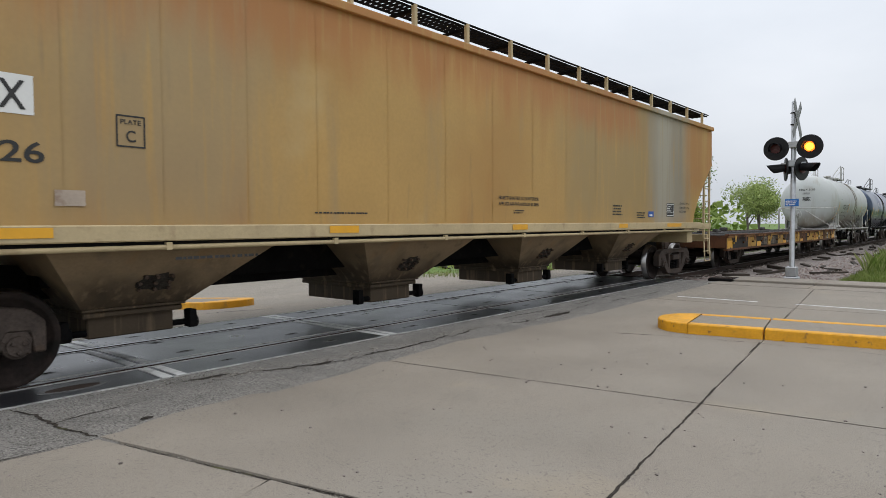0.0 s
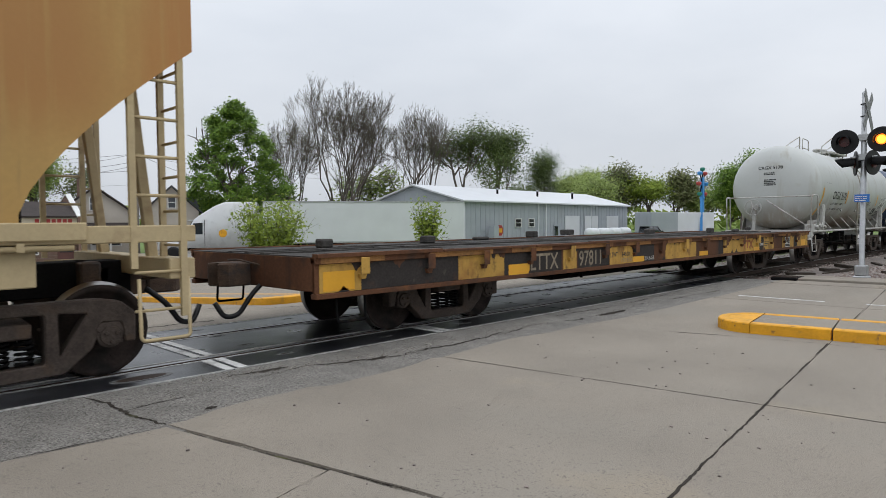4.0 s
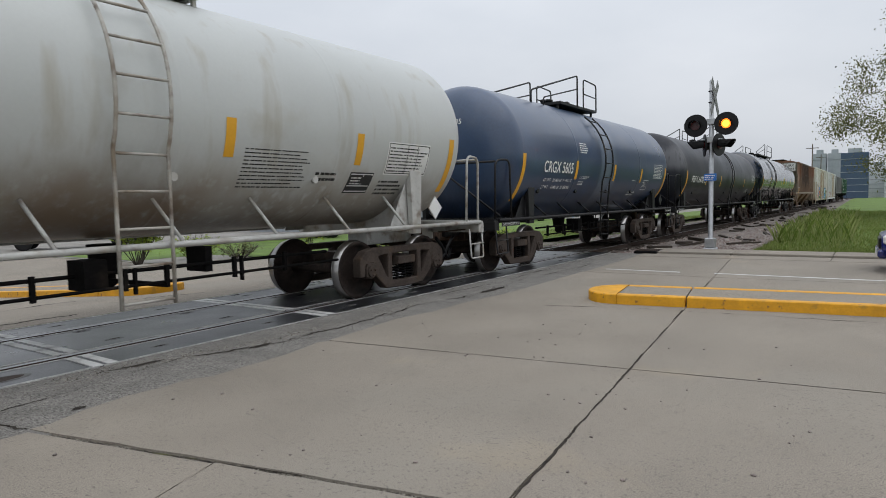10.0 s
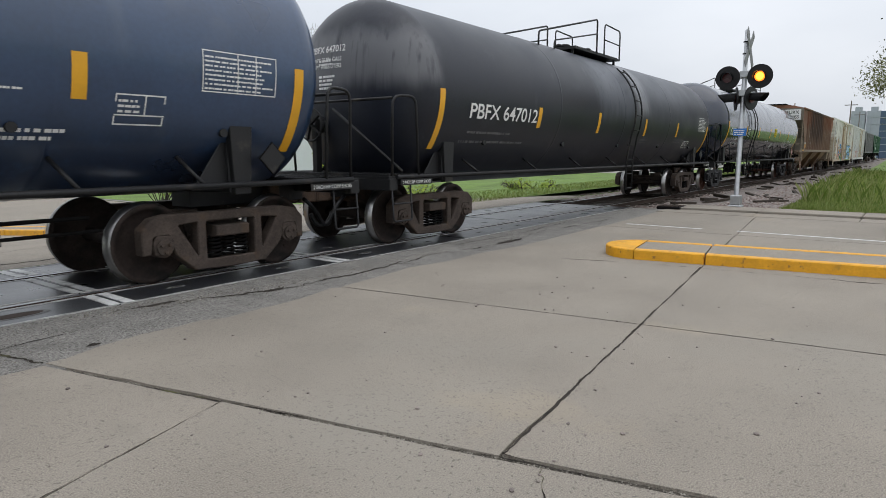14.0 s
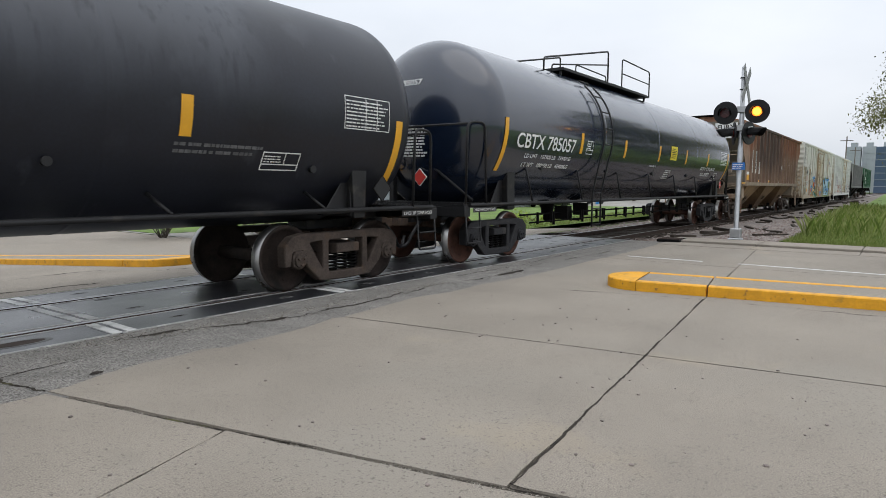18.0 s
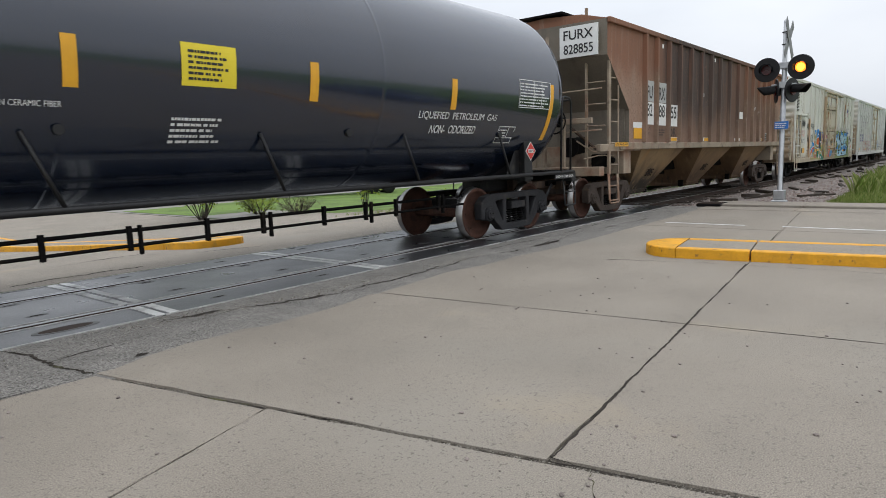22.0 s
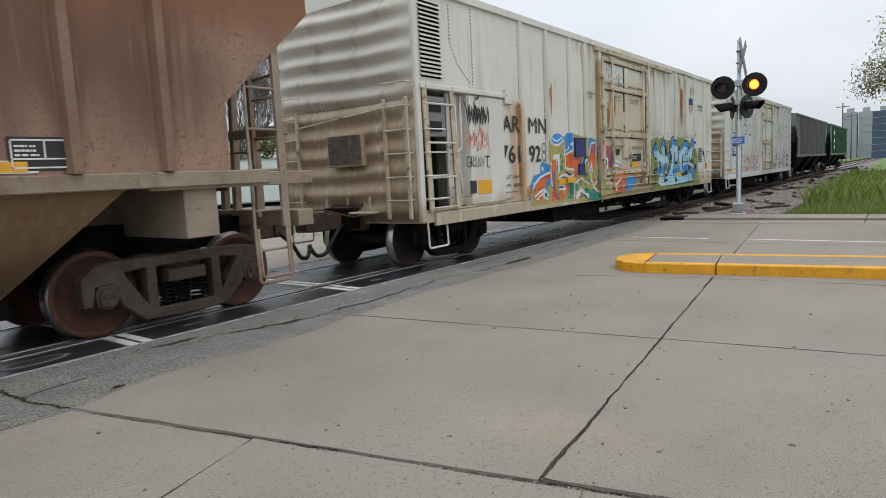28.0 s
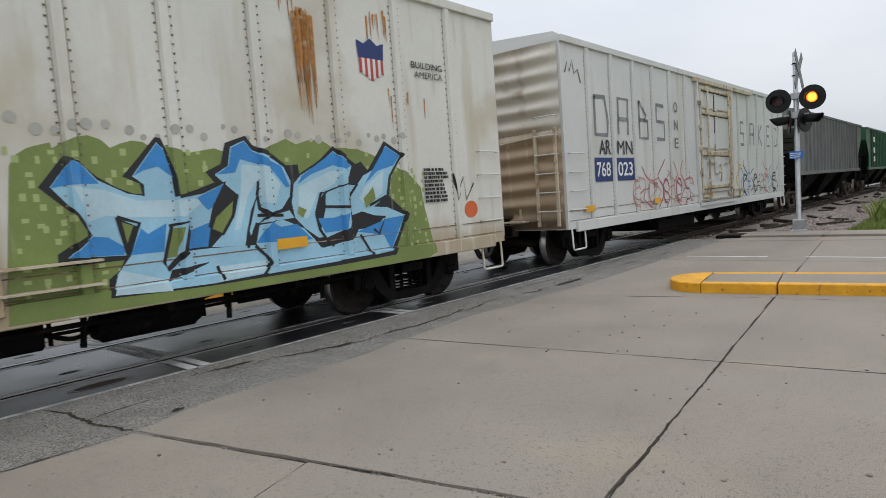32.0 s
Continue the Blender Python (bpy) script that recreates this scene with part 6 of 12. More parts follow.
        for q in () if ribs else (-0.75, 0.75):
            bm = bmesh.new()
            beam(bm, (ex - e * 0.12, q, 1.15), (e0 + 0.35 if e < 0 else e1 - 0.35, q, zs_ + 0.2), 0.1, 0.1)
            part("end_brace", bm, sill or trim, c, "", 0.008)
        for s in (-1, 1):
            lx = ex - e * ladder_in
            bm = bmesh.new()
            y = s * (yhalf - 0.03)
            top = zs_ + 0.15
            if ribs:
                beam(bm, (lx, y, 1.0), (lx, y, top + 0.55), 0.10, 0.045)
                tube(bm, bent([(lx, y, 1.1), (lx, y + s * 0.03, 0.36), (lx - e * 0.46, y + s * 0.03, 0.36), (lx - e * 0.46, y, 1.0), (lx - e * 0.46, y, top - 0.2), (lx - e * 0.40, y - s * 0.05, top + 0.02)], 0.05), 0.02, 6)
            else:
                for q in (0, -0.46):
                    beam(bm, (lx + e * q, y, 0.62 if q == 0 else 1.1), (lx + e * q, y, top + (0.3 if q else 0)), 0.06, 0.05)
            for k in range(6 if ribs else 8):
                z = 0.74 + k * 0.47 if ribs else 0.7 + k * 0.36
                if z < top:
                    tube(bm, [(lx, y, z), (lx - e * 0.46, y, z)], 0.016, 6)
            part("end_ladder", bm, sill or trim, c, "side ladder with round rungs")
            bm = bmesh.new()
            for k in range(6 if ribs else 9):
                z = 1.6 + k * 0.47 if ribs else 1.3 + k * 0.34
                if z < top + 0.8:
                    tube(bm, [(lx + e * 0.03, y * 0.95, z), (lx + e * 0.03, y * 0.95 - s * 0.45, z)], 0.015, 6)
            beam(bm, (lx + e * 0.02, y * 0.95 - s * 0.45, 1.1), (lx + e * 0.02, y * 0.95 - s * 0.45, top + 0.9), 0.06, 0.05)
            part("end_grab", bm, sill or trim, c)
            bm = bmesh.new()
            tube(bm, bent([(lx + e * 0.04, y, 1.0), (lx + e * 0.04, y + s * 0.03, 0.42), (lx - e * 0.42, y + s * 0.03, 0.42), (lx - e * 0.42, y, 1.0)], 0.05), 0.018, 6)
            part("sill_step", bm, sill or trim, c)
    brake_wheel(c, trucks[0] - x - 1.62, -0.5, 2.2, -1, M_UNDER)
    bm = bmesh.new()
    for k, (dx, h, w) in enumerate(((0.0, 0.4, 0.35), (0.45, 0.28, 0.25), (-0.45, 0.3, 0.3))):
        q = trucks[0] - x + dx
        box(bm, q, -1.2, 1.15, q + w, -0.8, 1.15 + h)
        cyl(bm, (q + w / 2, -1.22, 1.3), (q + w / 2, -1.32, 1.3), 0.07, 10)
    part("brake_valve", bm, M_UNDER, c, "brake valve cluster on the end platform", 0.02)
    bm = bmesh.new()
    zt = top_z + 0.36 if walk_rail else top_z + 0.24
    if walk_rail:
        for y in (-1.36, 0.94):
            n = int((e1 - e0) / 0.1)
            for k in range(n):
                q = e0 - 0.15 + (e1 - e0 + 0.3) * k / n
                box(bm, q, y, zt, q + 0.02, y + 0.42, zt + 0.03)
            for k in range(4):
                box(bm, e0 - 0.15, y + 0.135 * k, zt, e1 + 0.15, y + 0.135 * k + 0.015, zt + 0.035)
        part("running_board", bm, trim, c, "dark steel grating walkway on the roof")
        for s in (-1,):
            for k in range(int((e1 - e0) / 1.22) + 1):
                bm = bmesh.new()
                q = e0 + 0.1 + k * 1.22
                beam(bm, (q, s * yh(top_z) * 0.9, top_z), (q, s * yh(top_z) * 0.9, zt + 0.05), 0.06, 0.06)
                part("walkway_post", bm, P_CREAM, c, "short cream post of the walkway")
                bm = bmesh.new()
                beam(bm, (q, s * yh(top_z) * 0.9, zt - 0.03), (q, -0.9, zt - 0.03), 0.03, 0.05)
                part("walkway_bracket", bm, M_UNDER, c)
            bm = bmesh.new()
            tube(bm, [(e0 - 0.15, s * yh(top_z) * 0.9, zt + 0.05), (e1 + 0.15, s * yh(top_z) * 0.9, zt + 0.05)], 0.018, 6)
            part("walkway_edge", bm, trim, c)
    else:
        box(bm, e0 - 0.1, -0.55, zt, e1 + 0.1, 0.55, zt + 0.04)
        part("running_board", bm, trim, c, "steel grating walkway on the roof")
    return c, surf


def thin_tables(c, surf, items, mtl):
    for x0, x1, z0, z1, n, seed in items:
        bars(x0, x1, z0, z1, n, c, mtl, surf, seed=seed)


cx = 9.5
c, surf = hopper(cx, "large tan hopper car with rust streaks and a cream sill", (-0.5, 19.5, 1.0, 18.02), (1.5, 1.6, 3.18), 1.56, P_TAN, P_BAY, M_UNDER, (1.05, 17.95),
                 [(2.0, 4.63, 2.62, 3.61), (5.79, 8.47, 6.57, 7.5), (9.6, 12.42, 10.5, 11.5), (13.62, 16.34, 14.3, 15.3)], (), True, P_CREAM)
for x0, x1 in ((1.55, 2.09), (5.14, 5.62), (9.11, 9.58), (13.24, 13.69), (16.02, 16.99)):
    patch(x0 - cx, x1 - cx, 1.42, 1.51, c, M_REFLEX, lambda z: -1.595, "reflector_strip", "yellow reflective strip")
patch(1.0 - cx, 1.98 - cx, 2.46, 2.79, c, M_PAINTW, surf, "number_panel", "white panel behind the mark", 0.005)
letters("X", 1.72 - cx, 1.92 - cx, 2.5, 2.74, c, M_PAINTK, surf, "reporting_mark", "black reporting mark", 0.009)
letters("26", 1.72 - cx, 2.05 - cx, 2.06, 2.24, c, M_PAINTK, surf, "reporting_mark", "black number", 0.007)
bm = bmesh.new()
for a, b, d, e in ((2.65, 2.92, 2.26, 2.275), (2.65, 2.92, 2.545, 2.56), (2.65, 2.665, 2.26, 2.56), (2.905, 2.92, 2.26, 2.56)):
    bm.faces.new([bm.verts.new((p - cx, surf(q) - 0.006, q)) for p, q in ((a, d), (b, d), (b, e), (a, e))])
part("plate_box", bm, M_PAINTK, c, "black ruled box")
letters("PLATE", 2.69 - cx, 2.88 - cx, 2.475, 2.52, c, M_PAINTK, surf)
letters("C", 2.74 - cx, 2.83 - cx, 2.31, 2.42, c, M_PAINTK, surf)
patch(2.12 - cx, 2.37 - cx, 1.7, 1.84, c, mat("rusty_plate", (0.42, 0.34, 0.27), 0.6, dirt=(RUST, 0.2, 8)), surf, "builder_plate", "small rusty builder plate", 0.012)
letters("PRUETT-SHAFFER 22-25 INTERIOR", 8.76 - cx, 10.0 - cx, 1.93, 1.99, c, M_PAINTK, surf)
letters("APPLIED ARI-PARAGOULD 06-2005", 8.76 - cx, 10.0 - cx, 1.83, 1.89, c, M_PAINTK, surf)
letters("EXW 10-2  H  9-3", 16.96 - cx, 17.66 - cx, 2.0, 2.06, c, M_PAINTK, surf)
letters("EW  8-10 H 15-0", 16.96 - cx, 17.66 - cx, 1.89, 1.95, c, M_PAINTK, surf)
letters("CU FT 6351", 16.96 - cx, 17.4 - cx, 1.78, 1.84, c, M_PAINTK, surf)
patch(14.92 - cx, 15.24 - cx, 1.66, 1.8, c, mat("emblem_blue", (0.03, 0.10, 0.38), 0.5, var=0.08), surf, "emblem", "small blue oblong emblem", 0.006)
bars(14.98 - cx, 15.18 - cx, 1.69, 1.78, 1, c, M_PAINTW, surf, seed=77, off=0.010)
bars(14.25 - cx, 14.76 - cx, 1.64, 1.8, 3, c, M_PAINTK, surf, seed=78)
spec_box(c, surf, 16.08 - cx, 16.54 - cx, 1.7, 2.0, M_PAINTW, M_PAINTK)
thin_tables(c, surf, [(9.2 - cx, 9.55 - cx, 1.7, 1.78, 2, 1), (13.0 - cx, 13.5 - cx, 1.7, 1.95, 4, 2), (4.95 - cx, 5.9 - cx, 1.66, 1.7, 1, 5), (3.2 - cx, 4.2 - cx, 1.18, 1.24, 1, 6)], M_PAINTK)
for q in (2.2, 3.1, 4.05, 5.0, 6.2, 7.4, 8.6, 9.8, 11.0, 12.2, 13.4, 14.6, 15.8, 17.0):
    bm = bmesh.new()
    for i in range(10):
        z0, z1 = 1.55 + 0.27 * i, 1.55 + 0.27 * (i + 1)
        bm.faces.new([bm.verts.new((q - cx + d, surf(z) - 0.004, z)) for d, z in ((-0.006, z0), (0.006, z0), (0.006, z1), (-0.006, z1))])
    part("weld_seam", bm, P_TAN, c)

cx = 115.0
ribs7 = [108.58, 109.29, 110.11, 110.92, 111.77, 112.66, 113.53, 114.38, 115.38, 116.35, 117.3, 118.2, 119.05, 119.8, 120.5, 121.4]
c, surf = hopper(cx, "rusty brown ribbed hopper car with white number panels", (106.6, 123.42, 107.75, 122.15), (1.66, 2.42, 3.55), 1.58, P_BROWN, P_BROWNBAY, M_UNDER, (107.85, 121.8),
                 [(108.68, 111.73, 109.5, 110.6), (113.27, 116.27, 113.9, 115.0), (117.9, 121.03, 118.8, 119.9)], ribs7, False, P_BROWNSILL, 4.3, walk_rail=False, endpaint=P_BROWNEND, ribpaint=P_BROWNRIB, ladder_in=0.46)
M_PALE = mat("greyed_white", (0.42, 0.43, 0.42), 0.6, var=0.12, scale=5, dirt=((0.28, 0.22, 0.17), 0.05, 6))
flat = lambda z: -1.585
for x0, x1, z0, z1, words in ((108.66, 109.2, 2.12, 3.16, ("FU", "82")), (109.42, 110.02, 2.11, 3.16, ("RX", "88")), (110.25, 110.84, 2.1, 2.65, ("55",))):
    patch(x0 - cx, x1 - cx, z0, 2.655, c, M_PAINTW, flat, "number_panel", "white panel behind the mark", 0.004)
    if z1 > 2.7:
        patch(x0 + 0.015 - cx, x1 - cx, 2.67, z1, c, M_PALE, flat, "number_panel", "greyed white panel behind the mark", 0.004)
    for k, wd in enumerate(words):
        b = z1 - 0.42 if k == 0 and len(words) > 1 else z0 + 0.2
        letters(wd, x0 + 0.1 - cx, x1 - 0.1 - cx, b, b + 0.3, c, M_PAINTK, flat, "reporting_mark", "black reporting mark", 0.009)
patch(107.95 - cx, 108.48 - cx, 2.03, 2.16, c, M_PAINTW, flat, "white_patch", "white repaint patch", 0.003)
patch(107.99 - cx, 108.47 - cx, 1.78, 2.03, c, M_REFLEX, flat, "reflector_strip", "yellow reflective strip")
for x0 in (110.3, 113.0, 116.2, 119.6):
    patch(x0 - cx, x0 + 0.6 - cx, 1.71, 1.82, c, M_PAINTW, flat, "white_patch", "white repaint patch", 0.003)
    patch(x0 + 0.08 - cx, x0 + 0.52 - cx, 1.72, 1.81, c, M_REFLEX, flat, "reflector_strip", "yellow reflective strip", 0.006)
patch(116.45 - cx, 117.1 - cx, 2.45, 2.68, c, M_PAINTW, flat, "white_patch", "white repaint patch")
for x0, z in ((111.9, 2.98), (112.9, 2.98), (118.6, 2.8), (120.7, 3.6), (109.7, 4.0), (113.9, 4.05)):
    patch(x0 - cx, x0 + 0.1 - cx, z, z + 0.1, c, M_PAINTW, flat, "white_patch", "small white patch")
spec_box(c, flat, 120.0 - cx, 120.45 - cx, 1.75, 2.0, M_PAINTW, M_PAINTK)
bm = bmesh.new()
box(bm, 106.4 - cx, -1.45, 3.55, 106.44 - cx, -0.55, 4.2)
p = part("number_board", bm, M_PAINTW, c, "white panel on the end ladder")
for words, zb in (("FURX", 3.92), ("828855", 3.62)):
    end_letters(words, -0.65, -1.35, zb, zb + 0.2, c, M_PAINTK, lambda y, z: 106.4 - cx, "end_mark", "black mark on the end panel")
M_OLDINK = mat("old_brown_stencil", (0.085, 0.06, 0.045), 0.8, var=0.3, scale=8)
letters("LD LMT", 108.68 - cx, 109.02 - cx, 2.0, 2.07, c, M_OLDINK, flat)
letters("LT WT", 108.68 - cx, 108.98 - cx, 1.87, 1.94, c, M_OLDINK, flat)
letters("DR", 110.25 - cx, 110.75 - cx, 1.83, 2.05, c, M_OLDINK, flat, "old_mark", "faded dark painted letters", 0.006)
bars(109.5 - cx, 109.95 - cx, 1.86, 2.04, 2, c, M_OLDINK, flat, seed=31)
patch(106.92 - cx, 107.62 - cx, 1.605, 1.69, c, M_REFLEX, lambda z: -1.615, "brake_notice", "orange strip with small print", 0.008)
letters("2 INCH TREAD COND SHOES", 106.96 - cx, 107.58 - cx, 1.625, 1.67, c, M_PAINTK, lambda z: -1.615, "lettering", "", 0.014)

for cx, lab, pnt, e in ((172.8, "weathered grey ribbed hopper car", P_GREY, 0), (192.8, "dark green ribbed hopper car", P_GREEN, 1)):
    c, surf = hopper(cx, lab, (cx - 8.9, cx + 8.9, cx - 7.7, cx + 7.7), (1.6, 2.4, 3.4), 1.58, pnt, M_UNDER, M_UNDER, (cx - 7.2, cx + 7.2),
                     [(cx - 6.2, cx - 3.2, cx - 5.4, cx - 4.2), (cx - 1.5, cx + 1.5, cx - 0.6, cx + 0.6), (cx + 3.2, cx + 6.2, cx + 4.2, cx + 5.4)], [cx - 6.8 + 0.8 * k for k in range(18)], False, None, 4.2, walk_rail=False, turning=False)
    if e:
        for z0 in (3.3, 2.6, 2.0):
            patch(-6.4, -5.6, z0, z0 + 0.35, c, M_PAINTW, lambda z: -1.6, "white_patch", "white stencilled panel", 0.08)

# ---- flat car ----
P_FLATY = mat("flat_yellow", (0.50, 0.295, 0.065), 0.7, var=0.15, scale=1.5, bump=0.1, dirt=[((0.26, 0.12, 0.035), 0.22, 2.2), ((0.11, 0.05, 0.026), 0.2, 3.6), ((0.045, 0.032, 0.025), 0.08, 7)], streak=[((0.13, 0.06, 0.028), 0.16, 4), ((0.05, 0.036, 0.03), 0.0, 7)], spec=0.3)
P_FLATR = mat("flat_rust", (0.125, 0.054, 0.027), 0.8, var=0.25, scale=1.5, bump=0.15, dirt=[((0.26, 0.11, 0.035), 0.12, 3.0), ((0.045, 0.032, 0.026), 0.3, 2.5)], streak=((0.05, 0.03, 0.022), 0.2, 5), spec=0.25)
P_FLATK = mat("flat_dark", (0.042, 0.036, 0.033), 0.8, var=0.3, scale=2, bump=0.1, dirt=[((0.11, 0.05, 0.027), 0.08, 2.5), ((0.14, 0.12, 0.10), -0.05, 5)], spec=0.25)
P_DECK = mat("deck_boards", (0.075, 0.07, 0.065), 0.85, var=0.35, scale=1.5, fine=30, bump=0.4, spec=0.2)
P_FLATO = mat("flat_rusty_orange", (0.33, 0.155, 0.045), 0.8, var=0.3, scale=2, bump=0.2, dirt=[((0.16, 0.06, 0.025), 0.35, 3), ((0.035, 0.025, 0.02), 0.15, 5)])
cx = 30.05
c = freight("flat_car", cx, "long rusty yellow flat car with an empty worn deck")
a, b = 20.84 - cx, 39.27 - cx
bm = bmesh.new()
box(bm, a + 0.1, -1.35, 0.95, b - 0.1, 1.35, 1.085)
part("frame", bm, M_UNDER, c)
bm = bmesh.new()
prism(bm, [(a + 0.1, 1.1), (b - 0.1, 1.1), (b - 0.2, 0.72), (4.0, 0.62), (2.9, 0.36), (-2.9, 0.36), (-4.6, 0.62), (a + 0.2, 0.72)], -0.35, 0.35)
part("centre_sill", bm, M_UNDER, c, "deep fish-bellied centre sill", 0.01)
for s in (-1, 1):
    bm = bmesh.new()
    y = s * 1.57
    prism(bm, [(a, 0.70), (a + 0.5, 0.66), (b - 0.5, 0.66), (b, 0.70), (b, 1.10), (a, 1.10)], y - 0.02, y + 0.02)
    for z0, z1 in ((0.64, 0.70), (1.04, 1.12)):
        box(bm, a, y - 0.06, z0, b, y + 0.06, z1)
    part("side_sill", bm, P_FLATR, c, "rusty yellow side sill", 0.006)
n = 62
for k in range(n):
    bm = bmesh.new()
    q0 = a + (b - a) * k / n
    box(bm, q0 + 0.006, -1.57 + RND.uniform(-0.02, 0.02), 1.09, q0 + (b - a) / n - 0.006, 1.57 + RND.uniform(-0.02, 0.02), 1.128 + RND.uniform(-0.006, 0.008))
    part("deck_board", bm, P_DECK, c)
for y0 in (-1.67, -0.5, -0.1, 0.35, 1.55):
    x = a
    while x < b - 0.2:
        bm = bmesh.new()
        w = RND.uniform(1.6, 3.2)
        box(bm, x, y0, 1.115, min(b, x + w - 0.03), y0 + 0.12, 1.142 + RND.uniform(0.0, 0.02))
        x += w
        part("deck_rail", bm, P_FLATR if abs(y0) > 1 else P_DECK, c, "rusty steel deck edge" if abs(y0) > 1 else "")
for k in range(16):
    q = 21.5 + 1.105 * k - cx
    for s in (-1, 1):
        bm = bmesh.new()
        y = s * 1.61
        box(bm, q - 0.065, y - 0.07, 0.90, q + 0.065, y + 0.08 * s + 0.0, 1.10) if s < 0 else box(bm, q - 0.065, y - 0.05, 0.90, q + 0.075, y + 0.08, 1.10)
        prism(bm, [(q - 0.055, 0.90), (q + 0.055, 0.90), (q + 0.03, 0.84), (q - 0.03, 0.84)], y - 0.04, y + 0.04)
        part("stake_pocket", bm, P_FLATR if k % 4 else P_FLATY, c, "", 0.01)
side = lambda z: -1.592
blocks = [(20.9, 21.5, "y"), (21.5, 23.2, "k"), (23.2, 24.2, "y"), (24.2, 25.7, "k"), (25.75, 26.15, "y"), (26.2, 27.22, "k"), (27.24, 28.1, "y"), (28.1, 28.97, "k"), (28.99, 29.45, "r"), (29.47, 30.97, "y"), (30.97, 32.22, "r"), (32.22, 32.52, "k"), (32.52, 34.98, "y"), (34.98, 35.3, "k"), (35.3, 36.11, "y"), (36.12, 36.82, "r"), (36.84, 37.88, "y"), (37.88, 38.2, "k"), (38.2, 39.25, "y")]
for x0, x1, k in blocks:
    patch(x0 - cx, x1 - cx, 0.705, 1.035, c, {"y": P_FLATY, "r": P_FLATR, "k": P_FLATK}[k], side, "paint_block", {"y": "faded yellow paint", "r": "brown rust paint", "k": "dark primer paint"}[k], 0.003)
for k in range(11):
    q = 20.9 + 1.72 * k - cx
    patch(q, q + RND.uniform(0.8, 1.4), 1.045, 1.115, c, P_FLATO, lambda z: -1.633, "paint_block", "rusty orange paint on the top flange", 0.003)
for x0, x1, z0, z1 in ((20.95, 21.4, 0.72, 0.95), (24.3, 24.82, 0.70, 0.86), (28.1, 28.55, 0.71, 0.82), (31.14, 31.61, 0.71, 0.81), (34.57, 34.97, 0.70, 0.80), (38.57, 39.02, 0.71, 0.90)):
    patch(x0 - cx, x1 - cx, z0, z1, c, M_REFLEX, side, "reflector_strip", "yellow reflective strip", 0.006)
P_SOOT = mat("flat_soot", (0.04, 0.03, 0.024), 0.85, var=0.3, scale=5, bump=0.1, dirt=((0.13, 0.06, 0.028), 0.2, 6))
for k in range(46):
    q, w_ = RND.uniform(a + 0.1, b - 0.4), RND.uniform(0.05, 0.22)
    top = RND.random() < 0.7
    h_ = RND.uniform(0.03, 0.13)
    bm = bmesh.new()
    n_ = 7
    edge = [RND.uniform(0.35, 1.0) * h_ * math.sin(math.pi * (i + 0.5) / n_) for i in range(n_)]
    for i in range(n_ - 1):
        xa, xb = q + w_ * i / (n_ - 1), q + w_ * (i + 1) / (n_ - 1)
        if top:
            pts = [(xa, 1.038 - edge[i]), (xb, 1.038 - edge[i + 1]), (xb, 1.039), (xa, 1.039)]
        else:
            pts = [(xa, 0.702), (xb, 0.702), (xb, 0.702 + edge[i + 1]), (xa, 0.702 + edge[i])]
        bm.faces.new([bm.verts.new((p[0], -1.5968 - 0.0003 * (k % 9), p[1])) for p in pts])
    part("rust_stain", bm, P_SOOT if k % 3 else P_FLATR, c, "dark ragged rust stain")
M_FADEDW = mat("worn_white_stencil", (0.50, 0.48, 0.44), 0.7, var=0.3, scale=12, dirt=((0.10, 0.07, 0.05), 0.25, 14))
M_FADED = mat("faded_stencil", (0.30, 0.245, 0.175), 0.7, var=0.3, scale=6, dirt=((0.13, 0.08, 0.05), 0.1, 9))
letters("LTTX", 24.85 - cx, 25.6 - cx, 0.74, 1.0, c, M_FADED, side, "reporting_mark", "faded white reporting mark", 0.008)
letters("97811", 26.22 - cx, 26.93 - cx, 0.74, 1.0, c, M_FADED, side, "reporting_mark", "faded white number", 0.008)
letters("LTWT", 27.26 - cx, 27.52 - cx, 0.84, 0.93, c, M_PAINTK, side)
letters("64500", 27.67 - cx, 27.97 - cx, 0.84, 0.93, c, M_PAINTK, side)
letters("157500", 27.66 - cx, 28.07 - cx, 0.73, 0.81, c, M_FADED, side)
patch(28.56 - cx, 28.97 - cx, 0.71, 0.82, c, P_FLATK, side, "paint_block", "dark primer paint", 0.005)
letters("EN 6-83", 28.58 - cx, 28.95 - cx, 0.73, 0.81, c, M_FADEDW, side, off=0.008)
bm = bmesh.new()
P_LOGO = mat("faded_red", (0.30, 0.09, 0.03), 0.7, var=0.2)
for q in (33.86, 34.08):
    box(bm, q - cx, -1.599, 0.78, q + 0.06 - cx, -1.596, 0.94)
    box(bm, q - 0.09 - cx, -1.599, 0.94, q + 0.15 - cx, -1.596, 0.99)
beam(bm, (34.24 - cx, -1.5975, 0.78), (34.46 - cx, -1.5975, 0.99), 0.003, 0.06)
beam(bm, (34.24 - cx, -1.5975, 0.99), (34.46 - cx, -1.5975, 0.78), 0.003, 0.06)
part("owner_emblem", bm, P_LOGO, c, "faded red emblem")
spec_box(c, side, 37.08 - cx, 37.5 - cx, 0.72, 1.0, M_PAINTW, M_PAINTK)
bars(35.36 - cx, 35.72 - cx, 0.8, 0.95, 3, c, M_PAINTK, side, seed=40)
patch(35.03 - cx, 35.26 - cx, 0.82, 0.89, c, M_GALV, side, "tag_plate", "small metal tag", 0.012)
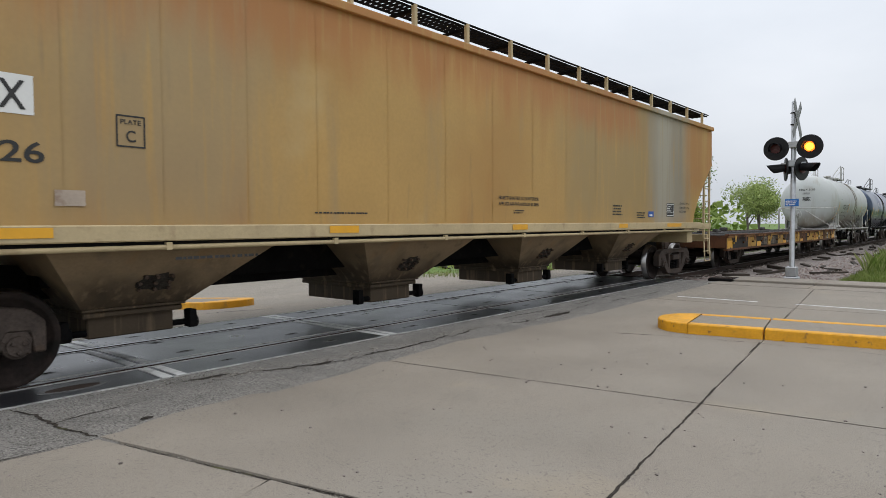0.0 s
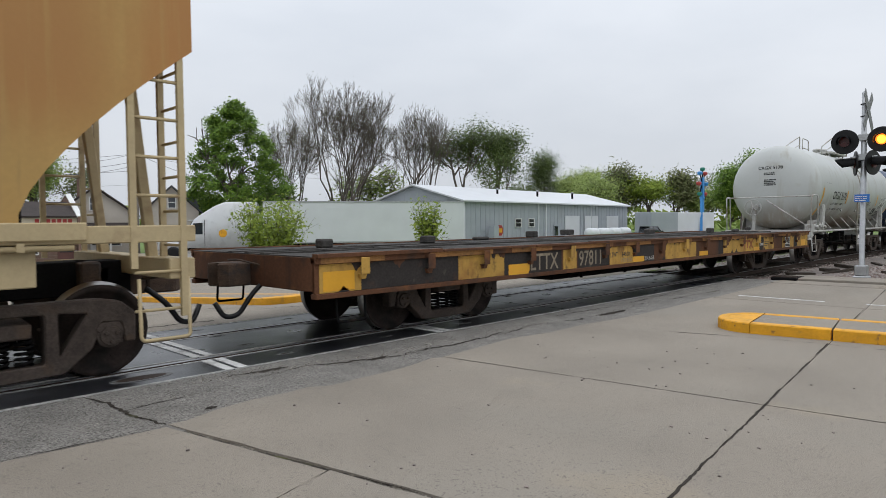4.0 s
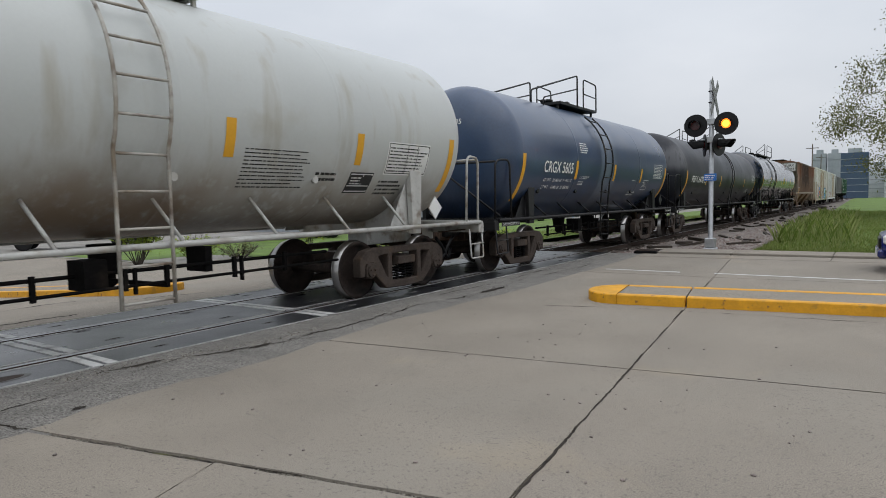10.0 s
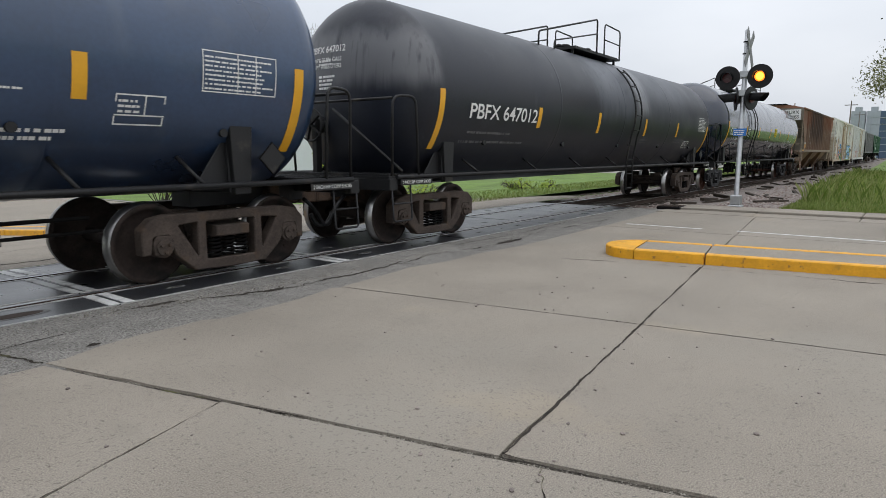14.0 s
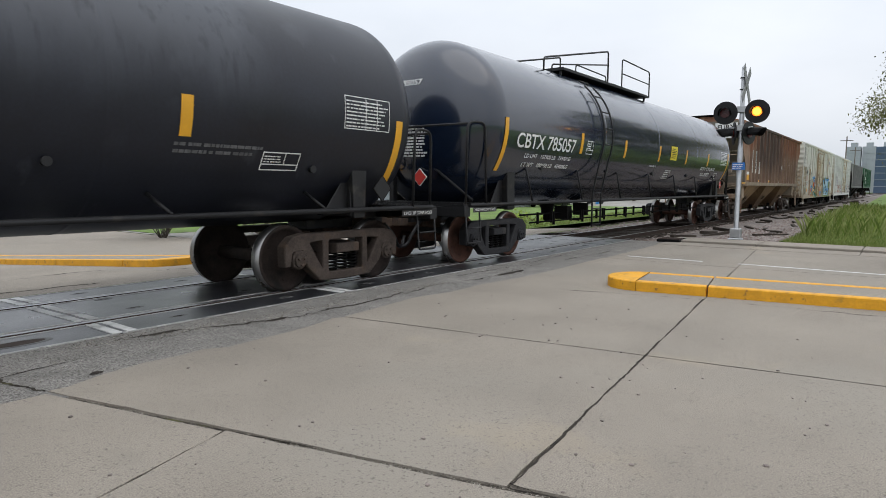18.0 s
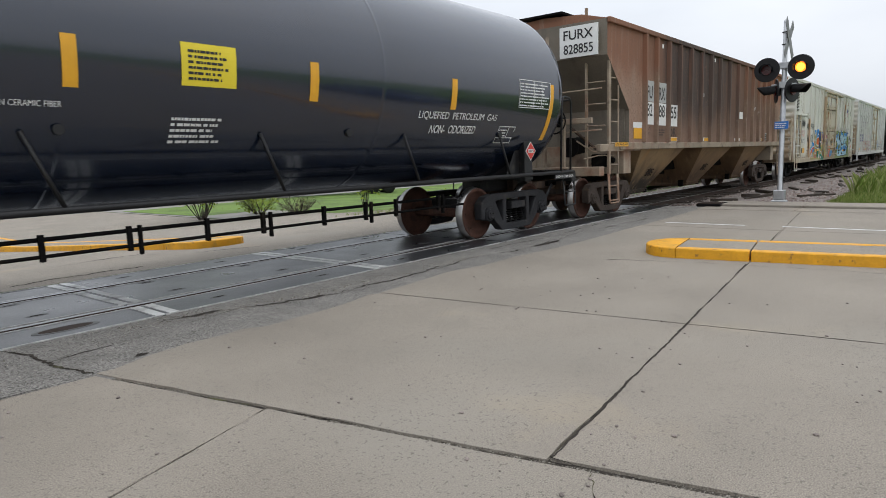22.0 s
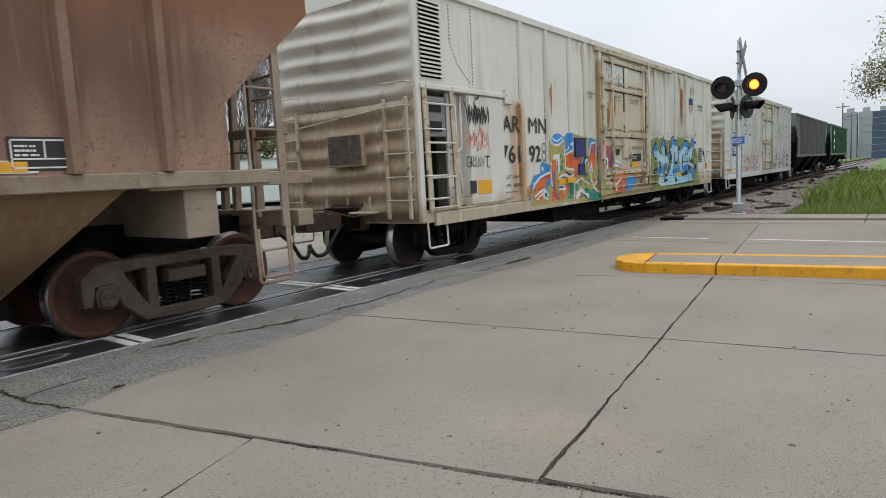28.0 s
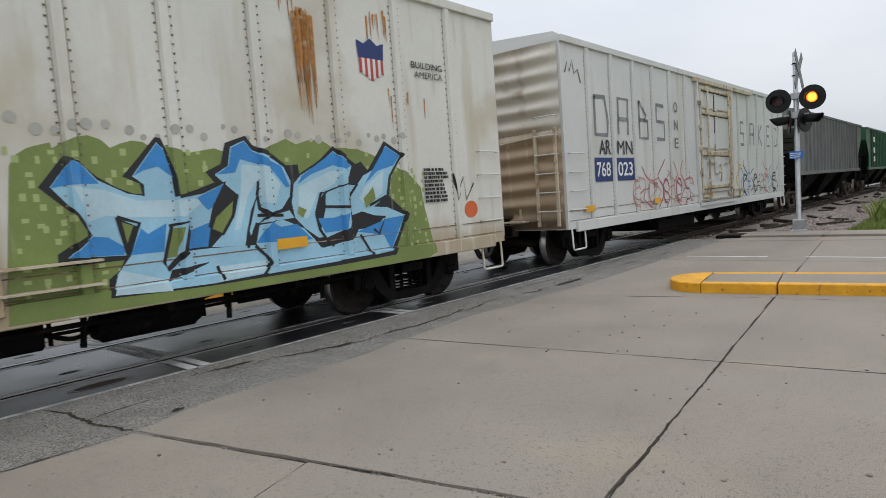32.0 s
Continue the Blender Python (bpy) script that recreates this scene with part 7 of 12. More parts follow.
for tx, e in ((23.52 - cx, -1), (36.52 - cx, 1)):
    truck(c, tx, "brown")
    ex = a if e < 0 else b
    coupler(c, ex, e)
    bm = bmesh.new()
    box(bm, min(ex, ex - e * 0.15), -1.59, 0.72, max(ex, ex - e * 0.15), 1.59, 1.125)
    part("end_sill", bm, P_FLATR, c, "", 0.015)
    for s in (-1, 1):
        bm = bmesh.new()
        q = ex - e * 0.35
        tube(bm, bent([(q, s * 1.5, 0.68), (q, s * 1.54, 0.34), (q - e * 0.42, s * 1.54, 0.34), (q - e * 0.42, s * 1.5, 0.68)], 0.05), 0.018, 6)
        part("sill_step", bm, M_UNDER, c)
brake_gear(c, -3.8, 3.8, -0.8, 0.5, 5)
for k in range(9):
    bm = bmesh.new()
    q = a + 0.8 + 2.05 * k + RND.uniform(-0.5, 0.5)
    w = RND.uniform(0.15, 0.4)
    y = RND.uniform(-0.9, 1.2)
    box(bm, q, y, 1.18, q + w, y + RND.uniform(0.1, 0.25), 1.18 + RND.uniform(0.06, 0.14))
    part("tie_down_anchor", bm, P_DECK, c, "", 0.02)

# ---- insulated box cars ----
P_REEF = mat("box_white", (0.64, 0.63, 0.575), 0.5, var=0.07, scale=0.6, fine=18, bump=0.04, dirt=((0.42, 0.36, 0.25), 0.12, 0.7), streak=[((0.40, 0.34, 0.22), 0.14, 2.0), ((0.34, 0.17, 0.065), -0.16, 3.0), ((0.48, 0.42, 0.30), 0.1, 6.0)], zones=[((0.38, 0.27, 0.145), (-9.4, -9.06), (0.5, 4.0), 0.08, 0.9, 0.25), ((0.50, 0.41, 0.27), (-2.0, 1.5), (0.5, 3.6), 0.4, 0.7, 0.8), ((0.30, 0.17, 0.08), (-2.0, 1.5), (0.7, 1.35), 0.15, 0.85, 0.6), ((0.36, 0.24, 0.13), (-2.12, -1.82), (0.5, 4.0), 0.08, 0.85, 0.3), ((0.42, 0.22, 0.08), (-6.2, -5.6), (0.9, 2.8), 0.15, 0.75, 0.4), ((0.36, 0.27, 0.16), (-12, 12), (0.5, 1.05), 0.2, 0.8, 0.5)])
P_SEAM = mat("seam_rust", (0.20, 0.13, 0.075), 0.8, var=0.3, scale=4, dirt=((0.42, 0.38, 0.30), 0.35, 6))
P_REEFBAR = mat("bar_cream", (0.52, 0.45, 0.33), 0.6, var=0.14, scale=2, fine=30, bump=0.15, dirt=[((0.30, 0.16, 0.07), 0.32, 3.5), ((0.08, 0.045, 0.027), 0.22, 7)])
P_RUN = mat("rust_run", (0.47, 0.205, 0.055), 0.85, var=0.3, scale=6, dirt=[((0.52, 0.43, 0.29), 0.3, 14), ((0.20, 0.085, 0.035), 0.1, 22)])
# dark brown for rust runs and for shade painted along the door seams
P_RUSTSHADE = mat("rust_and_seam_shade", (0.12, 0.062, 0.033), 0.85, var=0.3, scale=6, spec=0.15)
P_REEF2 = mat("box_white_clean", (0.57, 0.575, 0.555), 0.5, var=0.06, scale=0.6, fine=18, bump=0.04, streak=((0.42, 0.38, 0.30), 0.1, 2.0))
P_REEFEND = mat("box_end_white", (0.56, 0.53, 0.46), 0.55, var=0.1, scale=0.7, fine=18, bump=0.05, dirt=[((0.30, 0.23, 0.15), 0.2, 0.9), ((0.17, 0.115, 0.07), 0.02, 1.6)], streak=[((0.26, 0.19, 0.12), 0.18, 3.0)], zones=[((0.36, 0.25, 0.145), (-12, 12), (0.5, 2.7), 0.3, 0.85, 0.7), ((0.10, 0.065, 0.04), (-12, 12), (0.5, 1.1), 0.2, 0.7, 0.5)])
SPRAY = {k: mat("spray_" + k, v, 0.55, var=0.12, scale=2, fine=40, bump=0.03, streak=((0.46, 0.44, 0.38), -0.1, 5.0)) for k, v in {
    "sky": (0.31, 0.55, 0.69), "blue": (0.035, 0.235, 0.57), "navy": (0.012, 0.03, 0.14), "olive": (0.18, 0.235, 0.062), "lime": (0.36, 0.42, 0.17), "black": (0.012, 0.012, 0.014), "pale": (0.47, 0.64, 0.71), "orange": (0.62, 0.125, 0.03), "red": (0.42, 0.05, 0.04), "teal": (0.014, 0.20, 0.135), "purple": (0.16, 0.06, 0.20), "white": (0.66, 0.66, 0.64), "mauve": (0.34, 0.085, 0.125), "yellow": (0.60, 0.42, 0.05), "khaki": (0.37, 0.32, 0.105), "amber": (0.60, 0.27, 0.06), "mist": (0.40, 0.39, 0.35)}.items()}
SPRAY["grey"] = mat("spray_grey", (0.20, 0.205, 0.21), 0.6, var=0.2, scale=4, dirt=((0.42, 0.42, 0.40), 0.2, 5))


POSTS = []


def on_side(bm, depth):
    """Lays a flat shape over the wall and its upright posts."""
    xs = [v.co.x for v in bm.verts]
    for q in POSTS:
        for dx in (-0.066, -0.041, 0.041, 0.066):
            if min(xs) < q + dx < max(xs):
                bmesh.ops.bisect_plane(bm, geom=list(bm.verts) + list(bm.edges) + list(bm.faces), plane_co=(q + dx, 0, 0), plane_no=(1, 0, 0))
    for z in (0.921, 0.929):
        if min(v.co.z for v in bm.verts) < z < max(v.co.z for v in bm.verts):
            bmesh.ops.bisect_plane(bm, geom=list(bm.verts) + list(bm.edges) + list(bm.faces), plane_co=(0, 0, z), plane_no=(0, 0, 1))
    for v in bm.verts:
        k = max([max(0.0, min(1.0, (0.066 - abs(v.co.x - q)) / 0.025)) for q in POSTS] + [0.0])
        v.co.y = (-1.626 if v.co.z < 0.925 else -1.584 - 0.047 * k) - 0.0012 * depth


def side_plate(c, x0, x1, z0, z1):
    """A dark blue sheet bolted to the side, with a raised rim."""
    bm = bmesh.new()
    box(bm, x0, -1.615, z0, x1, -1.58, z1)
    pl = part("bolted_plate", bm, SPRAY["navy"], c, "dark blue bolted sheet", 0.004)
    for a, b, d, e in ((x0, x1, z0, z0 + 0.02), (x0, x1, z1 - 0.02, z1), (x0, x0 + 0.02, z0, z1), (x1 - 0.02, x1, z0, z1)):
        bm = bmesh.new()
        box(bm, a, -1.622, d, b, -1.614, e)
        part("rim", bm, SPRAY["black"], pl)


def decal(c, poly, colour, depth, name="painted_shape", label="", base=None):
    """A sprayed shape: a flat polygon just proud of the side. poly: (x, z)."""
    bm = bmesh.new()
    y = (base or 0.0) - 0.0012 * depth
    v = [bm.verts.new((p[0], y, p[1])) for p in poly]
    f = bm.faces.new(v)
    f.normal_update()
    bmesh.ops.triangulate(bm, faces=[f], ngon_method="EAR_CLIP")
    if base is None:
        on_side(bm, depth)
    return part(name, bm, SPRAY[colour], c, label)


def stroke(c, pts, w, colour, depth, name="sprayed_line", label="", base=None):
    bm = bmesh.new()
    y = (base or 0.0) - 0.0012 * depth
    prev = None
    for i, p in enumerate(pts):
        o, q = pts[max(0, i - 1)], pts[min(len(pts) - 1, i + 1)]
        d = Vector((q[0] - o[0], q[1] - o[1]))
        d = d.normalized() if d.length > 1e-6 else Vector((1, 0))
        cur = [bm.verts.new((p[0] - d.y * w / 2, y, p[1] + d.x * w / 2)), bm.verts.new((p[0] + d.y * w / 2, y, p[1] - d.x * w / 2))]
        if prev:
            bm.faces.new((prev[0], prev[1], cur[1], cur[0]))
        prev = cur
    if base is None:
        on_side(bm, depth)
    return part(name, bm, SPRAY[colour], c, label)


def box_car(x, label, x0, x1, trucks, ribs, door, paint, machinery, style="sooty", turning=True, endpaint=None):
    c = freight("box_car", x, label)
    a, b = x0 - x, x1 - x
    z0, z1, Y = 0.78, 4.42, 1.58
    d0, d1 = door[0] - x, door[1] - x
    m1 = a + 1.35 if machinery else a
    bm = bmesh.new()
    if machinery:
        box(bm, m1, -Y, z0, b, Y, z1)
        for nm, y0, za, zb_ in (("bay_hood", -Y, 2.85, z1), ("bay_back", -Y + 0.9, 0.97, 2.85), ("bay_floor", -Y, z0, 0.97)):
            bay_bm = bmesh.new()
            box(bay_bm, a, y0, za, m1, Y, zb_)
            part(nm, bay_bm, paint, c)
    else:
        box(bm, a, -Y, z0, b, Y, z1)
    part("body", bm, paint, c, "tall insulated body")
    bm = bmesh.new()
    prism(bm, [(-Y - 0.02, z1), (-Y * 0.9, z1 + 0.1), (0, z1 + 0.2), (Y * 0.9, z1 + 0.1), (Y + 0.02, z1)], a + 0.05, b - 0.05, "x")
    part("roof", bm, paint, c)
    for s in (-1, 1):
        bm = bmesh.new()
        box(bm, a, s * (Y + 0.02) - 0.03, z1 - 0.12, b, s * (Y + 0.02) + 0.03, z1 + 0.01)
        part("eave_rail", bm, paint, c, "", 0.01)
        bm = bmesh.new()
        box(bm, a + 0.3, s * (Y + 0.015) - 0.03, z0 - 0.06, b - 0.3, s * (Y + 0.015) + 0.03, z0 + 0.14)
        part("side_sill", bm, paint, c, "", 0.01)
        for r in ribs:
            q = r - x
            bm = bmesh.new()
            y = s * Y
            prism(bm, [(q - 0.065, y), (q - 0.045, y + s * 0.045), (q + 0.045, y + s * 0.045), (q + 0.065, y)], z0 + 0.14, z1 - 0.12, "z")
            part("side_post", bm, paint, c)
            if s < 0:
                for dx in (-0.069, 0.064):
                    patch(q + dx, q + dx + 0.006, z0 + 0.14, z1 - 0.12, c, P_SEAM, lambda z: -Y, "post_seam", "rust stained seam", 0.0015)
            bm = bmesh.new()
            for k in range(36):
                zz = z0 + 0.2 + k * 0.09
                for dx in (-0.085, 0.085):
                    cyl(bm, (q + dx, y, zz), (q + dx, y + s * 0.010, zz), 0.011, 5)
            part("rivet_row", bm, P_SEAM if s < 0 else paint, c, "", kind="stuff")
    # pressed end sheets: soft waves that fade towards the corners, lapped at half height
    for e, q in ((-1, a), (1, b)):
        for lo, hi, depth in ((z0 + 0.02, 2.70, 0.08), (2.66, z1 - 0.1, 0.095)):
            bm = bmesh.new()
            ny, nz = 22, int((hi - lo) / 0.032)
            grid = []
            for i in range(nz + 1):
                zz = lo + (hi - lo) * i / nz
                row = []
                for k in range(ny + 1):
                    yy = -Y + 0.05 + (2 * Y - 0.10) * k / ny
                    edge_ = min(1.0, (Y - 0.04 - abs(yy)) / 0.42)
                    wave = 0.5 - 0.5 * math.cos(6.2832 * (zz - lo) / 0.32 + 0.5 * math.sin(yy * 1.7 + lo))
                    row.append(bm.verts.new((q + e * (0.012 + depth * wave * max(0.0, edge_) ** 0.7), yy, zz)))
                grid.append(row)
            for r0, r1 in zip(grid, grid[1:]):
                for k in range(ny):
                    bm.faces.new((r0[k], r0[k + 1], r1[k + 1], r1[k])).smooth = True
            part("end_sheet", bm, endpaint or paint, c, "pressed end sheet with soft horizontal waves")
        bm = bmesh.new()
        for k in range(34):
            yy = -Y + 0.12 + (2 * Y - 0.24) * k / 33
            cyl(bm, (q + e * 0.02, yy, 2.68), (q + e * 0.034, yy, 2.68), 0.013, 5)
        part("rivet_line", bm, P_SEAM, c, "lap seam rivets", kind="stuff")
        for s in (-1, 1):
            for yy in (Y - 0.13, Y - 0.57):
                bm = bmesh.new()
                box(bm, q + e * 0.08 - 0.012, s * yy - 0.03, 0.86, q + e * 0.15 + 0.012, s * yy + 0.03, 2.72)
                part("end_ladder_stile", bm, P_REEFBAR, c, "flat stained ladder stile", 0.006)
        bm = bmesh.new()
        tube(bm, bent([(q, -Y + 0.62, 2.58), (q + e * 0.14, -Y + 0.62, 2.58), (q + e * 0.14, Y - 0.62, 2.42), (q, Y - 0.62, 2.42)], 0.04), 0.014, 6)
        part("cross_grab", bm, P_REEFBAR, c, "long cross grab iron")
        for yy in (-0.55, -0.05, 0.45):
            bm = bmesh.new()
            box(bm, q + e * 0.02 - 0.03, yy - 0.025, 0.98, q + e * 0.10 + 0.03, yy + 0.025, 1.32)
            part("step_bracket", bm, P_REEFBAR, c, "", 0.008)
        bm = bmesh.new()
        box(bm, min(q + e * 0.02, q + e * 0.30), -0.75, 0.95, max(q + e * 0.02, q + e * 0.30), 0.85, 0.985)
        part("end_step", bm, P_REEFBAR, c, "narrow crossover step", 0.008)
    for s in (-1, 1):
        for za, zb_ in ((1.125, 1.137), (0.938, 0.948)):
            bm = bmesh.new()
            box(bm, a + 0.05, s * (Y + 0.004) - 0.006, za, b - 0.05, s * (Y + 0.004) + 0.006, zb_)
            part("sill_seam", bm, P_SEAM, c, "dark lapped seam above the sill")
    # plug door with its frame, bars and locks
    bm = bmesh.new()
    box(bm, d0, -Y - 0.05, z0 + 0.16, d1, -Y, z1 - 0.3)
    dr = part("door", bm, paint, c, "wide plug door with locking bars", 0.01)
    bm = bmesh.new()
    for q0, q1, za, zb_ in ((d0 - 0.12, d0 - 0.02, z0 + 0.1, z1 - 0.15), (d1 + 0.02, d1 + 0.12, z0 + 0.1, z1 - 0.15), (d0 - 0.12, d1 + 0.12, z0 + 0.05, z0 + 0.15)):
        box(bm, q0, -Y - 0.09, za, q1, -Y, zb_)
    part("door_frame", bm, paint, dr, "", 0.01)
    bm = bmesh.new()
    box(bm, d0 - 0.3, -Y - 0.1, z1 - 0.22, d1 + 2.2, -Y, z1 - 0.12)
    part("door_track", bm, P_REEFBAR, dr, "rust stained overhead door track")
    yd = -Y - 0.05
    w = d1 - d0
    for za, zb_ in ((4.0, 4.09), (3.35, 3.45), (2.22, 2.34), (1.30, 1.39)):
        bm = bmesh.new()
        box(bm, d0 + 0.12, yd - 0.06, za, d1 - 0.2, yd, zb_)
        part("door_rail", bm, P_REEFBAR, dr, "heavy cream rail with rusty edges", 0.012)
        for q in (d0 + 0.53, d0 + w * 0.824):
            bm = bmesh.new()
            box(bm, q - 0.11, yd - 0.105, za - 0.01, q + 0.11, yd - 0.06, zb_ + 0.03)
            cyl(bm, (q - 0.07, yd - 0.12, za + 0.05), (q - 0.07, yd - 0.1, za + 0.05), 0.02, 6)
            cyl(bm, (q + 0.07, yd - 0.12, za + 0.05), (q + 0.07, yd - 0.1, za + 0.05), 0.02, 6)
            part("rod_guide", bm, P_REEFBAR, dr, "bolted guide of the locking rod", 0.008)
    # brown strips draw in gaps, dirt and the shade below rails and panel edges
    for qa, qb, za, zb_ in ((d0 + 0.1, d1 - 0.18, 3.985, 4.0), (d0 + 0.1, d1 - 0.18, 3.332, 3.35), (d0 + 0.1, d1 - 0.18, 2.2, 2.22), (d0 + 0.1, d1 - 0.18, 1.282, 1.3), (d0 + 0.145, d0 + 0.157, 1.2, 4.05), (d1 - 0.207, d1 - 0.192, 1.2, 4.05), (d0 - 0.02, d0, 0.95, 4.1), (d1, d1 + 0.02, 0.95, 4.1), (d0 + w * 0.44, d0 + w * 0.452, 2.36, 3.95), (d0 + w * 0.528, d0 + w * 0.54, 2.36, 3.95)):
        bm = bmesh.new()
        box(bm, qa, yd - 0.012, za, qb, yd - 0.001, zb_)
        part("dirt_seam", bm, P_RUSTSHADE, dr, "dark seam of dirt and painted shade")
    for za, zb_ in ((2.36, 3.33), (3.47, 3.98)):
        bm = bmesh.new()
        box(bm, d0 + w * 0.455, yd - 0.035, za, d0 + w * 0.525, yd, zb_)
        part("centre_stile", bm, paint, dr, "", 0.012)
        for qa, qb in ((0.06, 0.44), (0.54, 0.93)):
            bm = bmesh.new()
            box(bm, d0 + w * qa, yd - 0.03, za + 0.05, d0 + w * qb, yd, za + 0.075)
            part("panel_ledge", bm, P_REEFBAR, dr)
            bm = bmesh.new()
            box(bm, d0 + w * qa + 0.02, yd - 0.009, za + 0.09, d0 + w * qb - 0.02, yd, zb_ - 0.03)
            part("door_panel", bm, paint, dr, "", 0.004)
    for q in (d0 + 0.02, d1 - 0.19):
        bm = bmesh.new()
        box(bm, q, yd - 0.05, z0 + 0.42, q + 0.12, yd, z1 - 0.33)
        part("door_stile", bm, P_REEFBAR, dr, "", 0.01)
    for q in (d0 + 0.53, d0 + w * 0.824):
        bm = bmesh.new()
        cyl(bm, (q, yd - 0.09, 1.02), (q, yd - 0.09, z1 - 0.33), 0.026, 10)
        cyl(bm, (q, yd - 0.09, 1.42), (q, yd - 0.09, 1.56), 0.045, 10)
        box(bm, q - 0.05, yd - 0.13, 1.0, q + 0.05, yd - 0.03, 1.12)
        part("lock_rod", bm, P_REEFBAR, dr, "cream locking rod with light rust")
    for qa, qb, zz in ((0.58, 1.33, 2.03), (2.02, 2.83, 2.0)):
        bm = bmesh.new()
        cyl(bm, (d0 + qa, yd - 0.05, zz), (d0 + min(qb, w - 0.5), yd - 0.05, zz), 0.018, 8)
        part("cross_rod", bm, P_REEFBAR, dr)
        bm = bmesh.new()
        box(bm, d0 + qa, yd - 0.02, zz - 0.06, d0 + min(qb, w - 0.5), yd, zz - 0.035)
        part("panel_ledge", bm, P_REEFBAR, dr)
    bm = bmesh.new()
    box(bm, d0 + w * 0.40, yd - 0.05, 1.70, d0 + w * 0.535, yd, 2.2)
    lk = part("lock_box", bm, paint, dr, "cream lock box with a lever", 0.012)
    bm = bmesh.new()
    box(bm, d0 + w * 0.41, yd - 0.06, 1.82, d0 + w * 0.432, yd - 0.05, 2.19)
    part("plate", bm, paint, lk)
    bm = bmesh.new()
    tube(bm, bent([(d0 + w * 0.512, yd - 0.08, 1.98), (d0 + w * 0.512, yd - 0.12, 1.75), (d0 + w * 0.50, yd - 0.1, 1.47)], 0.05), 0.024, 8)
    cyl(bm, (d0 + w * 0.512, yd - 0.05, 1.75), (d0 + w * 0.512, yd - 0.14, 1.75), 0.04, 10)
    part("lever", bm, P_REEFBAR, lk, "worn lock lever")
    for qa, qb, za, zb_ in ((0.19, 0.38, 2.9, 3.15), (1.21, 1.52, 2.55, 2.87)):
        bm = bmesh.new()
        box(bm, d0 + qa, yd - 0.016, za, d0 + qb, yd, zb_)
        part("inspection_plate", bm, paint, dr, "small riveted plate", 0.003)
    for zz in (1.2, 0.99):
        bm = bmesh.new()
        box(bm, d0 - 0.1, -Y - 0.12, zz, d1 + 0.9, -Y - 0.02, zz + 0.022)
        part("sill_track", bm, P_REEFBAR, dr, "rusty ledge of the lower door track")
    for q in (d0 + 0.18, d0 + 0.37, d1 - 0.46, d1 - 0.3):
        bm = bmesh.new()
        cyl(bm, (q, -Y - 0.125, 1.08), (q, -Y - 0.03, 1.08), 0.06, 14)
        cyl(bm, (q, -Y - 0.14, 1.08), (q, -Y - 0.125, 1.08), 0.022, 8)
        part("door_roller", bm, P_REEFBAR, dr, "small door roller")
    for zz in (1.7, 2.35, 2.95, 3.6):
        bm = bmesh.new()
        box(bm, d0 - 0.14, -Y - 0.13, zz, d0 + 0.02, -Y - 0.09, zz + 0.09)
        cyl(bm, (d0 - 0.06, -Y - 0.135, zz - 0.05), (d0 - 0.06, -Y - 0.135, zz + 0.14), 0.024, 8)
        part("door_hinge", bm, P_REEFBAR, dr, "rusty hinge")
    # frame, trucks, steps, ladders
    bm = bmesh.new()
    box(bm, a + 0.1, -0.25, 0.72, b - 0.1, 0.25, 1.0)
    box(bm, a + 0.05, -Y + 0.1, 0.86, b - 0.05, Y - 0.1, 0.98)
    for k in range(9):
        q = a + 2.6 + (b - a - 5.2) * k / 8
        box(bm, q, -Y + 0.1, 0.62, q + 0.08, Y - 0.1, 0.8)
    part("underframe", bm, M_UNDER, c)
    bm = bmesh.new()
    box(bm, a + 5.0, -1.3, 0.36, a + 7.6, 0.6, 0.76)
    part("equipment_box", bm, M_UNDER, c, "dark box slung under the floor", 0.02)
    brake_gear(c, a + 8, b - 3, -0.9, 0.5, int(x))
    for tx, e in ((trucks[0] - x, -1), (trucks[1] - x, 1)):
        truck(c, tx, style, turning)
        ex = a if e < 0 else b
        coupler(c, ex + e * 0.62, e)
        bm = bmesh.new()
        box(bm, min(ex, ex + e * 0.3), -0.3, 0.7, max(ex, ex + e * 0.3), 0.3, 1.05)
        box(bm, tx - 0.2, -1.3, 0.72, tx + 0.2, 1.3, 0.9)
        part("draft_gear", bm, M_UNDER, c, "", 0.01)
        for s in (-1, 1):
            bm = bmesh.new()
            q = ex - e * 0.12
            tube(bm, bent([(q, s * Y, 0.8), (q, s * (Y + 0.02), 0.38), (q - e * 0.5, s * (Y + 0.02), 0.38), (q - e * 0.5, s * Y, 0.8)], 0.05), 0.018, 6)
            part("sill_step", bm, paint, c)
            bm = bmesh.new()
            for k in range(4):
                bm = bmesh.new()
                zz = 1.15 + 0.36 * k
                tube(bm, bent([(q, s * Y, zz), (q, s * (Y + 0.08), zz), (q - e * 0.5, s * (Y + 0.08), zz), (q - e * 0.5, s * Y, zz)], 0.03), 0.013, 6)
                part("side_grab", bm, paint, c, "bent grab iron")
            for k in range(6):
                bm = bmesh.new()
                zz = 1.15 + 0.36 * k
                tube(bm, bent([(ex, s * (Y - 0.12), zz), (ex + e * 0.14, s * (Y - 0.12), zz), (ex + e * 0.14, s * (Y - 0.58), zz), (ex, s * (Y - 0.58), zz)], 0.03), 0.013, 6)
                part("end_grab", bm, paint, c)
    if machinery:
        for s in (-1, 1):
            bm = bmesh.new()
            box(bm, a - 0.012, s * (Y - 0.07) - 0.085, z0, a + 0.1, s * (Y - 0.07) + 0.085, z1 - 0.12)
            part("corner_post", bm, paint, c, "solid cream corner post", 0.015)
        bm = bmesh.new()
        box(bm, a - 0.004, -Y + 0.1, z0, a + 0.03, Y - 0.1, 2.86)
        part("end_lining", bm, paint, c)
        bm = bmesh.new()
